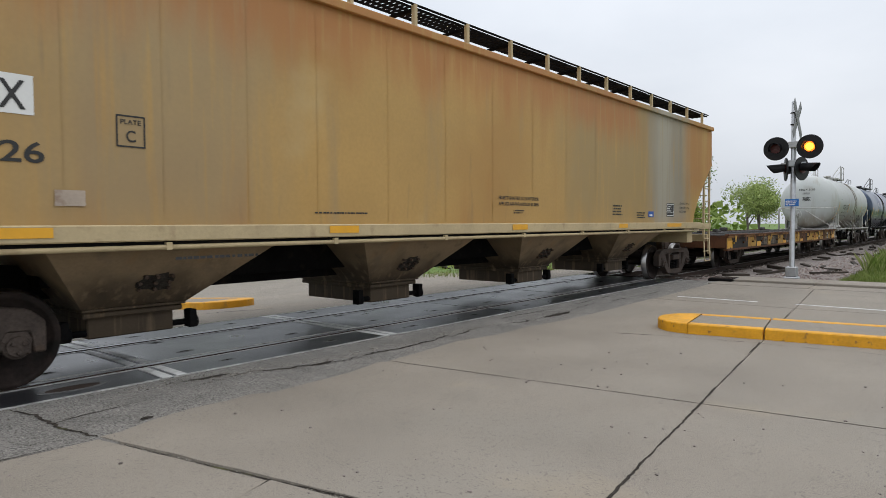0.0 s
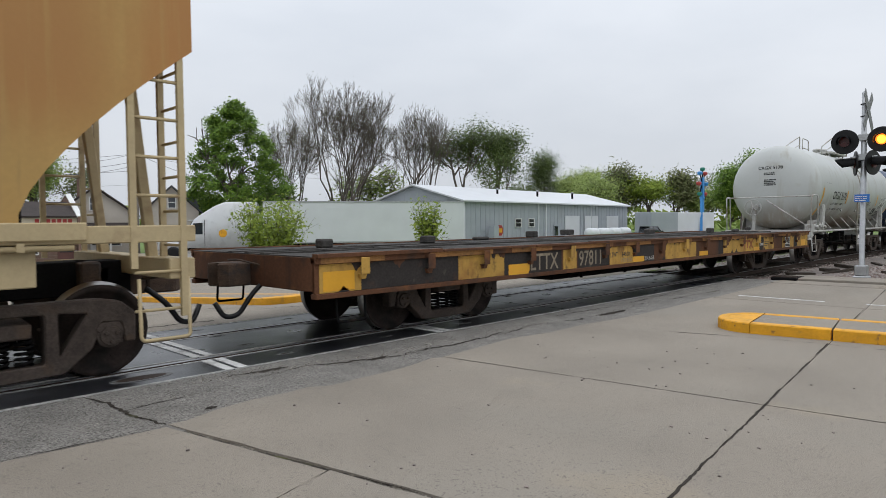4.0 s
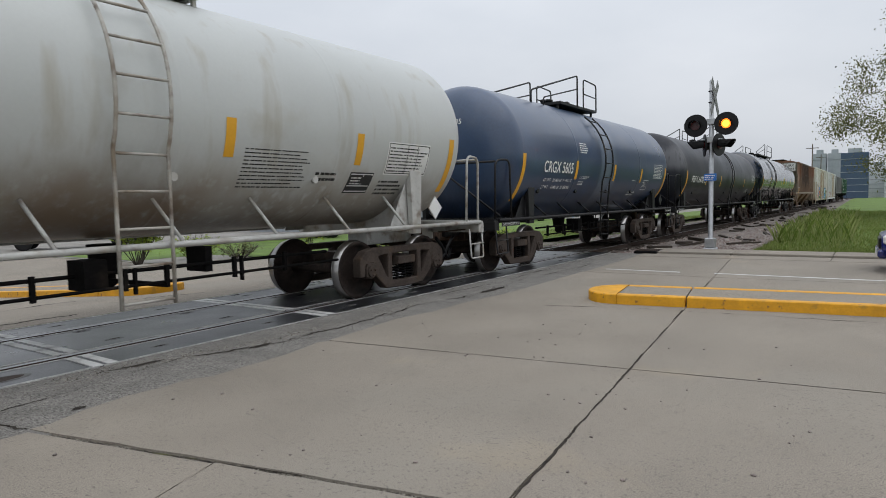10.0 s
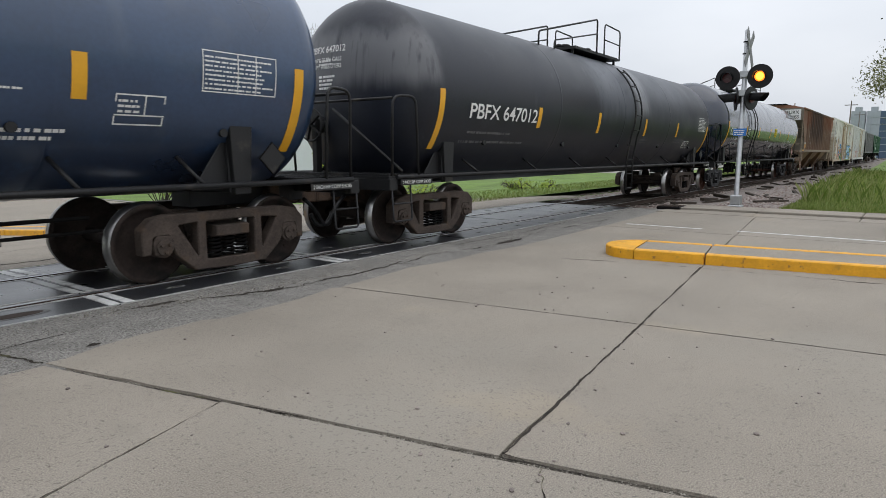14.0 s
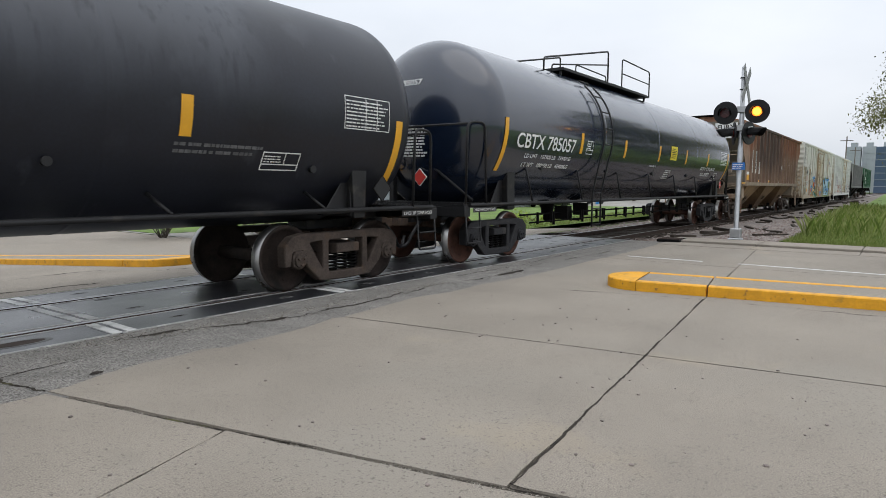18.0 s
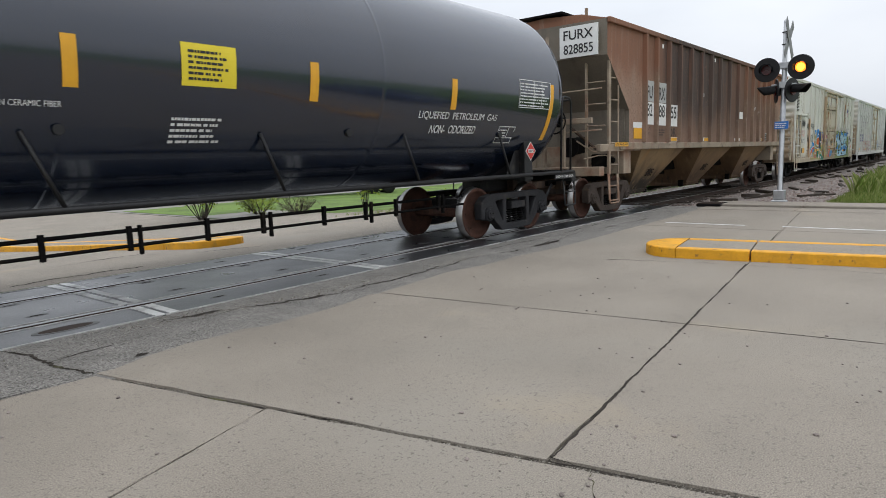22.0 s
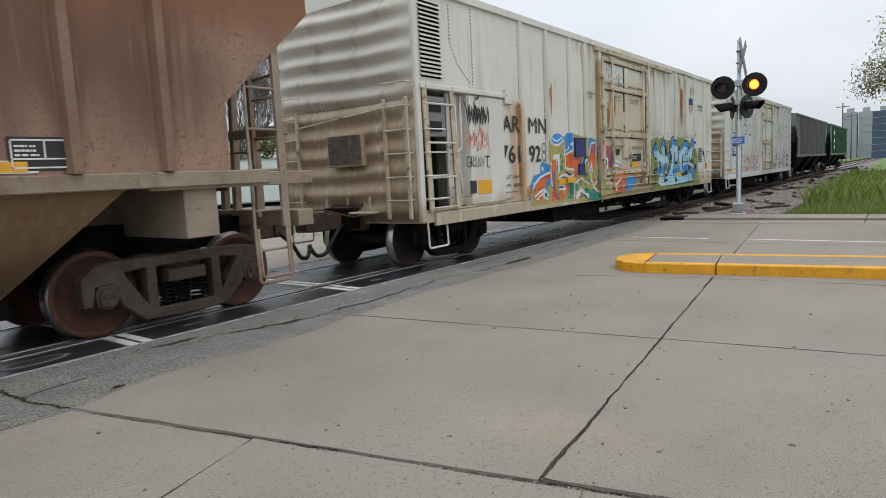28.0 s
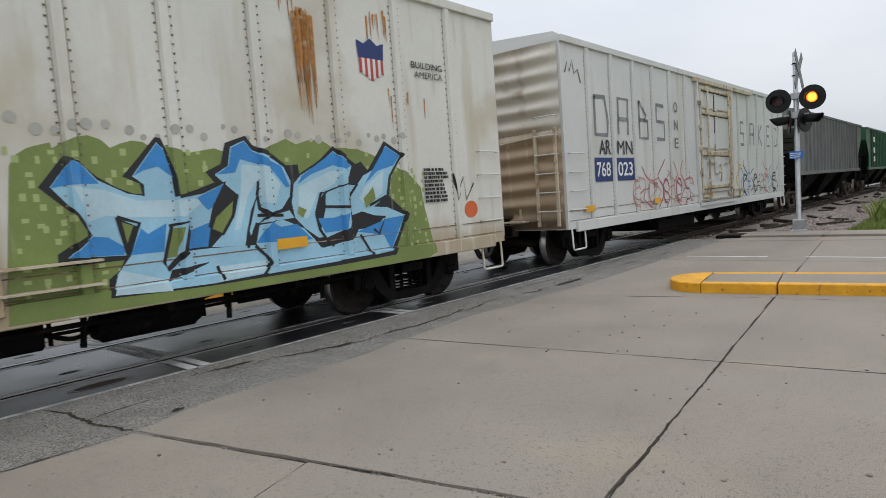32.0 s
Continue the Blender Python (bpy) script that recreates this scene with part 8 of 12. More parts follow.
        box(bm, a - 0.16, -0.55, 1.72, a - 0.07, 0.25, 2.25)
        pl = part("end_screen", bm, P_REEFEND, c, "square screened plate on the end", 0.01)
        bm = bmesh.new()
        box(bm, a - 0.165, -0.52, 1.75, a - 0.16, 0.22, 2.22)
        part("screen_mesh", bm, mat("screen_rust", (0.14, 0.11, 0.085), 0.8, var=0.5, scale=9, fine=40, bump=0.6, streak=((0.03, 0.026, 0.022), 0.3, 9)), pl, "dirty streaked screen")
        bm = bmesh.new()
        box(bm, a + 0.12, -Y + 0.34, 0.97, a + 0.92, -Y + 0.9, 2.2)
        box(bm, a + 0.2, -Y + 0.15, 2.2, m1 - 0.5, -Y + 0.9, 2.75)
        part("cooling_unit", bm, M_UNDER, c, "dark machinery in an open bay", 0.03)
        bm = bmesh.new()
        box(bm, a + 0.2, -Y + 0.02, 2.12, a + 0.75, -Y + 0.1, 2.75)
        p = part("control_panel", bm, mat("panel_grey", (0.22, 0.22, 0.225), 0.6, var=0.15, scale=5), c, "grey control panel with dark windows", 0.01)
        bm = bmesh.new()
        for zz in (2.2, 2.5):
            box(bm, a + 0.33, -Y + 0.01, zz, a + 0.63, -Y + 0.02, zz + 0.16)
        part("panel_window", bm, M_BLACK, p)
        for q in (a + 0.14, a + 0.86):
            bm = bmesh.new()
            beam(bm, (q + 0.05, -Y - 0.05, 0.95), (q, -Y - 0.03, 2.92), 0.05, 0.085)
            part("bay_ladder_stile", bm, P_REEFBAR, c, "flat cream ladder stile", 0.008)
        for zz in (1.0, 1.48, 2.02, 2.62):
            bm = bmesh.new()
            tube(bm, [(a + 0.14, -Y - 0.06, zz), (a + 0.9, -Y - 0.06, zz)], 0.018, 8)
            part("bay_rung", bm, paint, c)
        for pts in ([(a + 1.08, -Y + 0.06, 2.8), (a + 1.08, -Y + 0.06, 2.05), (a + 0.95, -Y + 0.1, 1.95)], [(a + 1.22, -Y + 0.05, 2.8), (a + 1.22, -Y + 0.05, 1.92), (a + 1.0, -Y + 0.1, 1.84)], [(a + 1.0, -Y + 0.1, 1.75), (a + 1.16, -Y + 0.05, 1.5), (a + 1.2, -Y + 0.06, 1.2)], [(a + 0.98, -Y + 0.1, 1.3), (a + 1.1, -Y + 0.05, 1.28), (a + 1.12, -Y + 0.06, 0.98)]):
            bm = bmesh.new()
            tube(bm, bent(pts, 0.08), 0.022, 8)
            part("bay_pipe", bm, paint, c, "bent pale pipe in the bay")
        bm = bmesh.new()
        box(bm, a + 0.94, -Y + 0.14, 0.97, m1, -Y + 0.18, 2.84)
        part("bay_sheet", bm, paint, c, "pale inner sheet of the bay")
        bm = bmesh.new()
        box(bm, m1 + 0.02, -Y - 0.03, 0.98, m1 + 1.15, -Y, 2.82)
        part("access_door", bm, paint, c, "sliding access door", 0.012)
        bm = bmesh.new()
        box(bm, a + 0.05, -Y - 0.06, 2.84, m1 + 1.3, -Y, 2.92)
        part("bay_track", bm, paint, c, "", 0.01)
        bm = bmesh.new()
        box(bm, a + 0.14, -Y - 0.004, 3.02, a + 0.66, -Y, 4.16)
        part("vent_backing", bm, M_UNDER, c, "dark opening behind the louvres")
        for k in range(17):
            bm = bmesh.new()
            zz = 3.04 + 0.065 * k
            prism(bm, [(-Y - 0.04, zz), (-Y - 0.004, zz + 0.03), (-Y - 0.004, zz + 0.046), (-Y - 0.043, zz + 0.012)], a + 0.12, a + 0.68, "x")
            part("louvre", bm, paint, c)
        seam_path = [(a + 0.92, 4.2), (a + 0.92, 3.62), (a + 1.12, 3.3), (a + 1.5, 3.0)], [(a + 1.56, 4.3), (a + 1.56, 2.95)], [(a + 0.09, 4.3), (a + 0.09, 1.0)]
        for pts in seam_path:
            bm = bmesh.new()
            for p_, q_ in zip(pts, pts[1:]):
                n = max(1, int(math.dist(p_, q_) / 0.055))
                for i in range(n):
                    u, v = p_[0] + (q_[0] - p_[0]) * i / n, p_[1] + (q_[1] - p_[1]) * i / n
                    cyl(bm, (u, -Y - 0.03 if v < 2.8 and u > a + 1.3 else -Y, v), (u, -Y - 0.016, v), 0.010, 5)
            part("rivet_line", bm, P_SEAM, c, "row of rusty rivets", kind="stuff")
        bm = bmesh.new()
        box(bm, m1 + 1.18, -Y - 0.07, 2.74, m1 + 1.42, -Y, 3.0)
        cyl(bm, (m1 + 1.22, -Y - 0.085, 2.9), (m1 + 1.22, -Y - 0.06, 2.9), 0.02, 8)
        part("track_stop", bm, paint, c, "bolted stop plate with rust", 0.008)
    return c


M_SEAMINK = mat("worn_stencil", (0.06, 0.055, 0.05), 0.7, var=0.3, scale=9, dirt=((0.4, 0.36, 0.28), 0.2, 12))
side = lambda z: -1.588
cx = 134.45
c = box_car(cx, "dirty white insulated box car covered in colourful graffiti", 125.54, 143.07, (127.04, 141.33), [128.76, 129.8, 130.9, 131.72, 136.63, 137.58, 138.58, 139.7, 140.8, 141.9], (132.54, 135.86), P_REEF, True, endpaint=P_REEFEND)
BX = cx
bm = bmesh.new()
cyl(bm, (2.5, -0.95, 0.52), (3.45, -0.95, 0.52), 0.17, 18)
cyl(bm, (2.42, -0.95, 0.52), (2.5, -0.95, 0.52), 0.12, 14, 0.16)
cyl(bm, (3.45, -0.95, 0.52), (3.53, -0.95, 0.52), 0.16, 14, 0.12)
part("air_reservoir", bm, M_UNDER, c, "black air reservoir under the floor")
bm = bmesh.new()
cyl(bm, (4.1, -0.85, 0.58), (4.75, -0.85, 0.58), 0.12, 14)
box(bm, 4.75, -1.0, 0.46, 4.85, -0.7, 0.7)
part("brake_cylinder", bm, M_UNDER, c, "black brake cylinder", 0.01)
bm = bmesh.new()
box(bm, 1.55, -1.15, 0.42, 1.95, -0.8, 0.72)
part("control_valve", bm, M_UNDER, c, "black brake control valve", 0.03)
for pts, r_ in (([(-1.2, -1.2, 0.5), (0.6, -1.2, 0.46), (1.5, -1.05, 0.5)], 0.025), ([(1.95, -1.0, 0.55), (2.2, -1.05, 0.45), (2.45, -0.95, 0.5)], 0.025), ([(3.5, -0.95, 0.6), (3.8, -1.1, 0.7), (4.1, -0.85, 0.62)], 0.02), ([(4.8, -0.85, 0.58), (6.2, -0.7, 0.55)], 0.022), ([(-1.0, -1.3, 0.62), (5.8, -1.3, 0.62)], 0.028)):
    bm = bmesh.new()
    tube(bm, bent(pts, 0.08), r_, 6)
    part("brake_pipe", bm, M_UNDER, c)
for q in (-0.9, 0.3, 1.2, 2.2, 3.7, 5.0):
    bm = bmesh.new()
    beam(bm, (q, -1.3, 0.4), (q + 0.06, -1.25, 0.82), 0.05, 0.03)
    part("pipe_hanger", bm, M_UNDER, c)
POSTS[:] = [q - cx for q in (128.76, 129.8, 130.9, 131.72, 136.63, 137.58, 138.58, 139.7, 140.8, 141.9)]
letters("AR", 128.0 - cx, 128.66 - cx, 2.24, 2.54, c, M_PAINTK, side, "reporting_mark", "black reporting mark", 0.012)
letters("MN", 129.0 - cx, 129.74 - cx, 2.24, 2.54, c, M_PAINTK, side, "reporting_mark", "black reporting mark", 0.012)
letters("761", 127.93 - cx, 128.64 - cx, 1.67, 2.0, c, M_PAINTK, side, "reporting_mark", "black number", 0.012)
letters("92", 129.0 - cx, 129.47 - cx, 1.67, 2.0, c, M_PAINTK, side, "reporting_mark", "black number", 0.012)
letters("LD. LMT. 135500", 127.93 - cx, 128.6 - cx, 1.38, 1.445, c, M_PAINTK, side, off=0.012)
letters("2 IN. H.F.", 128.05 - cx, 128.34 - cx, 0.99, 1.03, c, M_PAINTK, side, off=0.012)
letters("LT. WT.   84500", 127.93 - cx, 128.6 - cx, 1.22, 1.285, c, M_PAINTK, side, off=0.012)
letters("BUILDING", 141.08 - cx, 141.73 - cx, 3.37, 3.46, c, M_PAINTK, side, off=0.012)
letters("AMERICA", 141.13 - cx, 141.73 - cx, 3.24, 3.33, c, M_PAINTK, side, off=0.012)
letters("CLOSE AND LOCK DOORS", 134.41 - cx, 135.09 - cx, 3.175, 3.225, c, M_PAINTK, lambda z: -1.642)
letters("DOOR OPENING", 133.33 - cx, 133.75 - cx, 3.18, 3.23, c, M_SEAMINK, lambda z: -1.642)
letters("W 10'-6\" H 8'-8\"", 133.31 - cx, 133.77 - cx, 3.11, 3.155, c, M_SEAMINK, lambda z: -1.642)
letters("BEFORE MOVING CAR", 134.46 - cx, 135.07 - cx, 3.105, 3.155, c, M_PAINTK, lambda z: -1.642)
letters("ANTI PILFERAGE", 131.8 - cx, 132.25 - cx, 3.175, 3.245, c, M_PAINTK, side, off=0.012)
letters("DEVICE", 131.91 - cx, 132.11 - cx, 3.085, 3.15, c, M_PAINTK, side, off=0.012)
# road emblem: a plain shield of blue over red and white bars
decal(c, [(140.09 - BX, 3.62), (140.21 - BX, 3.58), (140.33 - BX, 3.66), (140.45 - BX, 3.58), (140.57 - BX, 3.62), (140.55 - BX, 3.4), (140.11 - BX, 3.4)], "navy", 4, "emblem", "blue head of a shield emblem")
for k in range(9):
    q = 140.12 - BX + 0.047 * k
    lowz = 3.12 + 0.09 * abs(k - 4) / 4
    decal(c, [(q, lowz), (q + 0.047, lowz), (q + 0.047, 3.4), (q, 3.4)], "red" if k % 2 == 0 else "white", 4, "emblem_bar")
patch(126.84 - cx, 127.04 - cx, 1.17, 1.39, c, M_PAINTK, lambda z: -1.615, "spec_plate", "small black plate", 0.004)
patch(127.09 - cx, 127.54 - cx, 1.15, 1.39, c, M_REFLEX, lambda z: -1.615, "reflector_strip", "yellow reflective strip", 0.004)
for x0, z0 in ((138.63, 1.1), (134.83, 1.25), (130.6, 1.2)):
    patch(x0 - cx, x0 + 0.42 - cx, z0, z0 + 0.12, c, M_REFLEX, side, "reflector_strip", "yellow reflective strip", 0.05 if x0 < 137 else 0.04)


def ell(x0, z0, rx, rz, n=18):
    return [(x0 + rx * math.cos(6.2832 * i / n), z0 + rz * math.sin(6.2832 * i / n)) for i in range(n)]


# large pale blue letters on a dotted olive cloud
decal(c, [(1.70, 2.05), (1.75, 2.14), (1.84, 2.20), (1.94, 2.23), (2.02, 2.25), (2.03, 2.20), (2.13, 2.26), (2.22, 2.30), (2.33, 2.32), (2.44, 2.28), (2.51, 2.21), (2.60, 2.25), (2.71, 2.28), (2.81, 2.27), (2.89, 2.22), (2.99, 2.24), (3.12, 2.21), (3.25, 2.17), (3.37, 2.19), (3.54, 2.22), (3.71, 2.17), (3.98, 2.18), (4.23, 2.26), (4.44, 2.34), (4.58, 2.28), (4.75, 2.33), (4.95, 2.34), (5.12, 2.25), (5.29, 2.24), (5.51, 2.24), (5.77, 2.17), (5.96, 2.09), (6.24, 1.99), (6.48, 1.88), (6.66, 1.72), (6.71, 1.45), (6.80, 1.12), (6.88, 0.79), (6.70, 0.73), (3.59, 0.73), (1.55, 0.75)], 'olive', 1, 'sprayed_cloud', 'olive green sprayed cloud with scalloped edge')
decal(c, [(1.89, 1.87), (2.11, 2.14), (2.22, 2.09), (2.37, 1.95), (2.53, 1.85), (2.67, 1.79), (2.76, 1.78), (2.74, 1.88), (2.59, 1.95), (2.76, 2.13), (2.93, 2.32), (2.99, 2.31), (3.06, 2.12), (3.10, 1.91), (3.11, 1.75), (3.29, 1.80), (3.51, 1.87), (3.42, 1.98), (3.60, 2.06), (3.67, 2.28), (3.92, 2.36), (4.00, 2.26), (4.22, 2.18), (4.42, 2.04), (4.58, 2.05), (4.59, 1.94), (4.90, 2.10), (5.12, 2.27), (5.47, 2.05), (5.56, 2.08), (5.67, 1.97), (6.00, 2.35), (6.34, 2.18), (6.09, 1.89), (6.02, 1.63), (6.35, 1.37), (6.23, 1.14), (6.04, 0.84), (5.05, 0.82), (4.07, 0.82), (3.37, 0.82), (2.91, 0.83), (2.36, 0.85), (2.38, 1.02), (2.48, 1.09), (2.53, 1.18), (1.98, 1.18), (1.98, 1.29), (2.24, 1.44), (2.15, 1.62), (1.96, 1.80)], 'black', 2, name='letter_shadow', label='black outline of the graffiti letters')
decal(c, [(1.98, 1.87), (2.16, 2.10), (2.26, 2.05), (2.37, 1.92), (2.62, 1.79), (2.78, 1.76), (2.78, 1.87), (2.68, 1.95), (2.94, 2.27), (3.00, 2.21), (3.06, 1.97), (3.07, 1.74), (3.37, 1.78), (3.62, 1.86), (3.48, 1.62), (3.42, 1.42), (3.17, 1.40), (3.12, 1.20), (3.39, 1.20), (3.36, 1.06), (2.97, 1.03), (2.92, 0.92), (2.40, 0.87), (2.46, 1.06), (2.59, 1.21), (2.70, 1.47), (2.50, 1.57), (2.57, 1.22), (2.06, 1.25), (2.28, 1.43), (2.18, 1.62)], 'sky', 3, name='graffiti_letter', label='pale blue graffiti letter')
decal(c, [(3.52, 1.95), (3.68, 2.04), (3.73, 2.24), (3.90, 2.31), (3.98, 2.21), (4.21, 2.13), (4.38, 2.02), (4.46, 1.86), (4.43, 1.69), (4.31, 1.55), (4.15, 1.52), (4.03, 1.59), (4.00, 1.72), (3.91, 1.56), (3.84, 1.34), (3.80, 1.18), (3.41, 1.21), (3.55, 1.33), (3.69, 1.52), (3.76, 1.74), (3.63, 1.85)], 'sky', 3, name='graffiti_letter', label='pale blue graffiti letter')
decal(c, [(3.94, 1.19), (4.00, 1.39), (4.31, 1.43), (4.59, 1.31), (4.73, 1.17), (4.82, 1.06), (5.07, 1.03), (5.08, 0.87), (4.03, 0.85), (4.09, 1.01)], 'sky', 3, name='letter_base', label='pale blue base stroke')
decal(c, [(4.50, 1.83), (4.60, 1.92), (4.92, 2.08), (5.12, 2.21), (5.40, 2.03), (5.31, 1.82), (5.15, 1.78), (4.96, 1.73), (4.86, 1.64), (4.78, 1.47), (4.80, 1.32), (4.90, 1.18), (4.80, 1.18), (4.62, 1.30), (4.48, 1.44), (4.45, 1.62)], 'sky', 3, name='graffiti_letter', label='pale blue graffiti letter')
decal(c, [(5.58, 1.90), (5.80, 1.99), (6.02, 2.29), (6.28, 2.16), (6.04, 1.89), (5.97, 1.63), (5.73, 1.50), (5.97, 1.48), (6.29, 1.36), (6.16, 1.13), (5.99, 0.90), (5.64, 0.88), (5.36, 1.12), (5.44, 1.23), (5.76, 1.22), (5.88, 1.34), (5.52, 1.45), (5.33, 1.41), (5.38, 1.67), (5.48, 1.80)], 'sky', 3, name='graffiti_letter', label='pale blue graffiti letter')
decal(c, [(2.15, 1.87), (2.42, 1.83), (2.72, 1.72), (3.08, 1.71), (3.40, 1.71), (3.18, 1.55), (2.88, 1.55), (2.63, 1.57), (2.41, 1.60), (2.25, 1.55), (2.23, 1.66)], 'pale', 4, name='letter_highlight', label='lighter blue middle of the letter')
decal(c, [(3.84, 2.05), (4.15, 2.03), (4.32, 1.83), (4.23, 1.61), (4.06, 1.64), (4.03, 1.89), (3.89, 1.73), (3.76, 1.37), (3.69, 1.36), (3.80, 1.73)], 'pale', 4, name='letter_highlight', label='lighter blue middle of the letter')
decal(c, [(4.56, 1.79), (5.06, 1.97), (5.23, 1.96), (5.10, 1.81), (4.83, 1.71), (4.66, 1.42), (4.53, 1.46)], 'pale', 4, name='letter_highlight', label='lighter blue middle of the letter')
decal(c, [(5.60, 1.76), (5.95, 1.97), (5.90, 1.67), (5.60, 1.52), (5.48, 1.62)], 'pale', 4, name='letter_highlight', label='lighter blue middle of the letter')
decal(c, [(1.98, 1.86), (2.16, 2.10), (2.26, 2.04), (2.38, 1.89), (2.21, 1.89), (2.09, 1.88)], 'blue', 5, name='letter_shade', label='deep blue letter tip')
decal(c, [(2.69, 1.95), (2.94, 2.26), (3.00, 2.20), (3.07, 1.93), (2.93, 2.04), (2.78, 2.00)], 'blue', 5, name='letter_shade', label='deep blue letter tip')
decal(c, [(2.07, 1.25), (2.28, 1.42), (2.41, 1.40), (2.56, 1.29), (2.53, 1.23)], 'blue', 5, name='letter_shade', label='deep blue letter tip')
decal(c, [(2.71, 1.46), (2.77, 1.40), (2.96, 1.49), (2.91, 1.22), (2.59, 1.22)], 'blue', 5, name='letter_shade', label='deep blue letter tip')
decal(c, [(3.17, 1.39), (3.33, 1.44), (3.43, 1.47), (3.37, 1.22), (3.14, 1.22)], 'blue', 5, name='letter_shade', label='deep blue letter tip')
decal(c, [(3.30, 1.72), (3.61, 1.85), (3.49, 1.64), (3.41, 1.59)], 'blue', 5, name='letter_shade', label='deep blue letter tip')
decal(c, [(3.54, 1.95), (3.69, 2.04), (3.74, 2.23), (3.90, 2.30), (3.98, 2.20), (4.35, 2.03), (4.44, 1.80), (4.39, 1.79), (4.20, 2.02), (3.83, 2.11), (3.76, 1.97)], 'blue', 5, name='letter_shade', label='deep blue letter tip')
decal(c, [(3.94, 1.20), (4.14, 1.42), (4.28, 1.35), (4.49, 1.37), (4.71, 1.17)], 'blue', 5, name='letter_shade', label='deep blue letter tip')
decal(c, [(4.55, 1.82), (4.62, 1.92), (5.12, 2.20), (5.39, 2.03), (5.30, 1.98), (5.10, 2.04), (4.75, 1.93)], 'blue', 5, name='letter_shade', label='deep blue letter tip')
decal(c, [(4.80, 1.41), (4.90, 1.23), (5.22, 1.24), (5.28, 1.44), (5.04, 1.40)], 'blue', 5, name='letter_shade', label='deep blue letter tip')
decal(c, [(5.59, 1.79), (6.02, 2.28), (6.27, 2.16), (6.14, 2.03), (5.84, 1.96)], 'blue', 5, name='letter_shade', label='deep blue letter tip')
decal(c, [(5.41, 1.20), (5.95, 1.33), (6.28, 1.35), (5.99, 0.91), (5.87, 1.12)], 'blue', 5, name='letter_shade', label='deep blue letter tip')
decal(c, [(2.54, 1.53), (2.64, 1.49), (2.57, 1.33)], 'olive', 6, name='letter_gap')
decal(c, [(2.99, 1.43), (3.13, 1.44), (3.03, 1.16), (2.92, 1.15)], 'olive', 6, name='letter_gap')
decal(c, [(3.49, 1.51), (3.70, 1.67), (3.67, 1.50), (3.54, 1.34), (3.43, 1.38)], 'olive', 6, name='letter_gap')
decal(c, [(4.54, 1.57), (4.65, 1.52), (4.59, 1.43), (4.51, 1.49)], 'olive', 6, name='letter_gap')
decal(c, [(5.56, 1.61), (5.74, 1.76), (5.77, 1.60), (5.59, 1.49)], 'olive', 6, name='letter_gap')
stroke(c, [(4.00, 1.72), (4.03, 1.87)], 0.035, 'black', 7)
stroke(c, [(4.00, 1.72), (4.02, 1.58), (4.15, 1.50), (4.33, 1.54), (4.45, 1.68), (4.48, 1.88), (4.41, 2.03)], 0.035, 'black', 7)
stroke(c, [(3.98, 1.50), (4.32, 1.48)], 0.035, 'black', 7)
stroke(c, [(3.76, 1.74), (3.69, 1.52), (3.55, 1.33), (3.43, 1.38)], 0.035, 'black', 7)
stroke(c, [(3.10, 1.74), (3.37, 1.78), (3.63, 1.87), (3.48, 1.62), (3.41, 1.41)], 0.035, 'black', 7)
stroke(c, [(2.98, 1.46), (3.19, 1.49), (3.11, 1.20), (2.93, 1.05), (2.90, 1.11), (3.01, 1.46)], 0.035, 'black', 7)
stroke(c, [(2.50, 1.58), (2.70, 1.51), (2.56, 1.22), (2.50, 1.58)], 0.035, 'black', 7)
stroke(c, [(4.78, 1.47), (4.88, 1.71), (4.96, 1.72), (4.82, 1.55), (5.31, 1.52)], 0.035, 'black', 7)
stroke(c, [(4.78, 1.47), (4.82, 1.28), (4.92, 1.14), (5.02, 1.06)], 0.035, 'black', 7)
stroke(c, [(5.66, 1.52), (5.97, 1.63)], 0.035, 'black', 7)
stroke(c, [(5.47, 1.40), (5.92, 1.35), (5.79, 1.15), (5.70, 1.21)], 0.035, 'black', 7)
stroke(c, [(3.83, 1.16), (3.97, 1.42)], 0.035, 'black', 7)
stroke(c, [(3.14, 1.19), (2.93, 1.03)], 0.035, 'black', 7)
stroke(c, [(3.92, 1.17), (4.05, 1.05), (4.09, 0.97), (3.98, 0.85)], 0.035, 'black', 7)
stroke(c, [(5.46, 1.16), (5.64, 0.88)], 0.035, 'black', 7)
stroke(c, [(3.45, 1.01), (3.50, 0.86)], 0.035, 'black', 7)
stroke(c, [(5.47, 1.80), (5.29, 1.62), (5.33, 1.41)], 0.035, 'black', 7)
decal(c, [(3.39, 1.20), (3.92, 1.18), (4.10, 1.00), (4.04, 0.86), (3.37, 0.84), (2.94, 0.85), (2.92, 0.92), (3.36, 1.05)], 'sky', 2.6, name='letter_fill', label='pale blue graffiti fill')
decal(c, [(4.00, 1.41), (4.15, 1.48), (4.41, 1.53), (4.47, 1.44), (4.31, 1.43)], 'sky', 2.6, name='letter_fill', label='pale blue graffiti fill')
decal(c, [(4.96, 1.71), (5.30, 1.80), (5.46, 1.78), (5.32, 1.41), (5.27, 1.26), (4.92, 1.17), (4.84, 1.27), (4.93, 1.50)], 'sky', 2.6, name='letter_fill', label='pale blue graffiti fill')
decal(c, [(4.84, 1.05), (5.36, 1.12), (5.62, 0.89), (5.09, 0.88)], 'sky', 2.6, name='letter_fill', label='pale blue graffiti fill')
decal(c, [(3.87, 1.34), (3.99, 1.68), (4.00, 1.56), (4.10, 1.49), (3.96, 1.39), (3.88, 1.28)], 'sky', 2.6, name='letter_fill', label='pale blue graffiti fill')
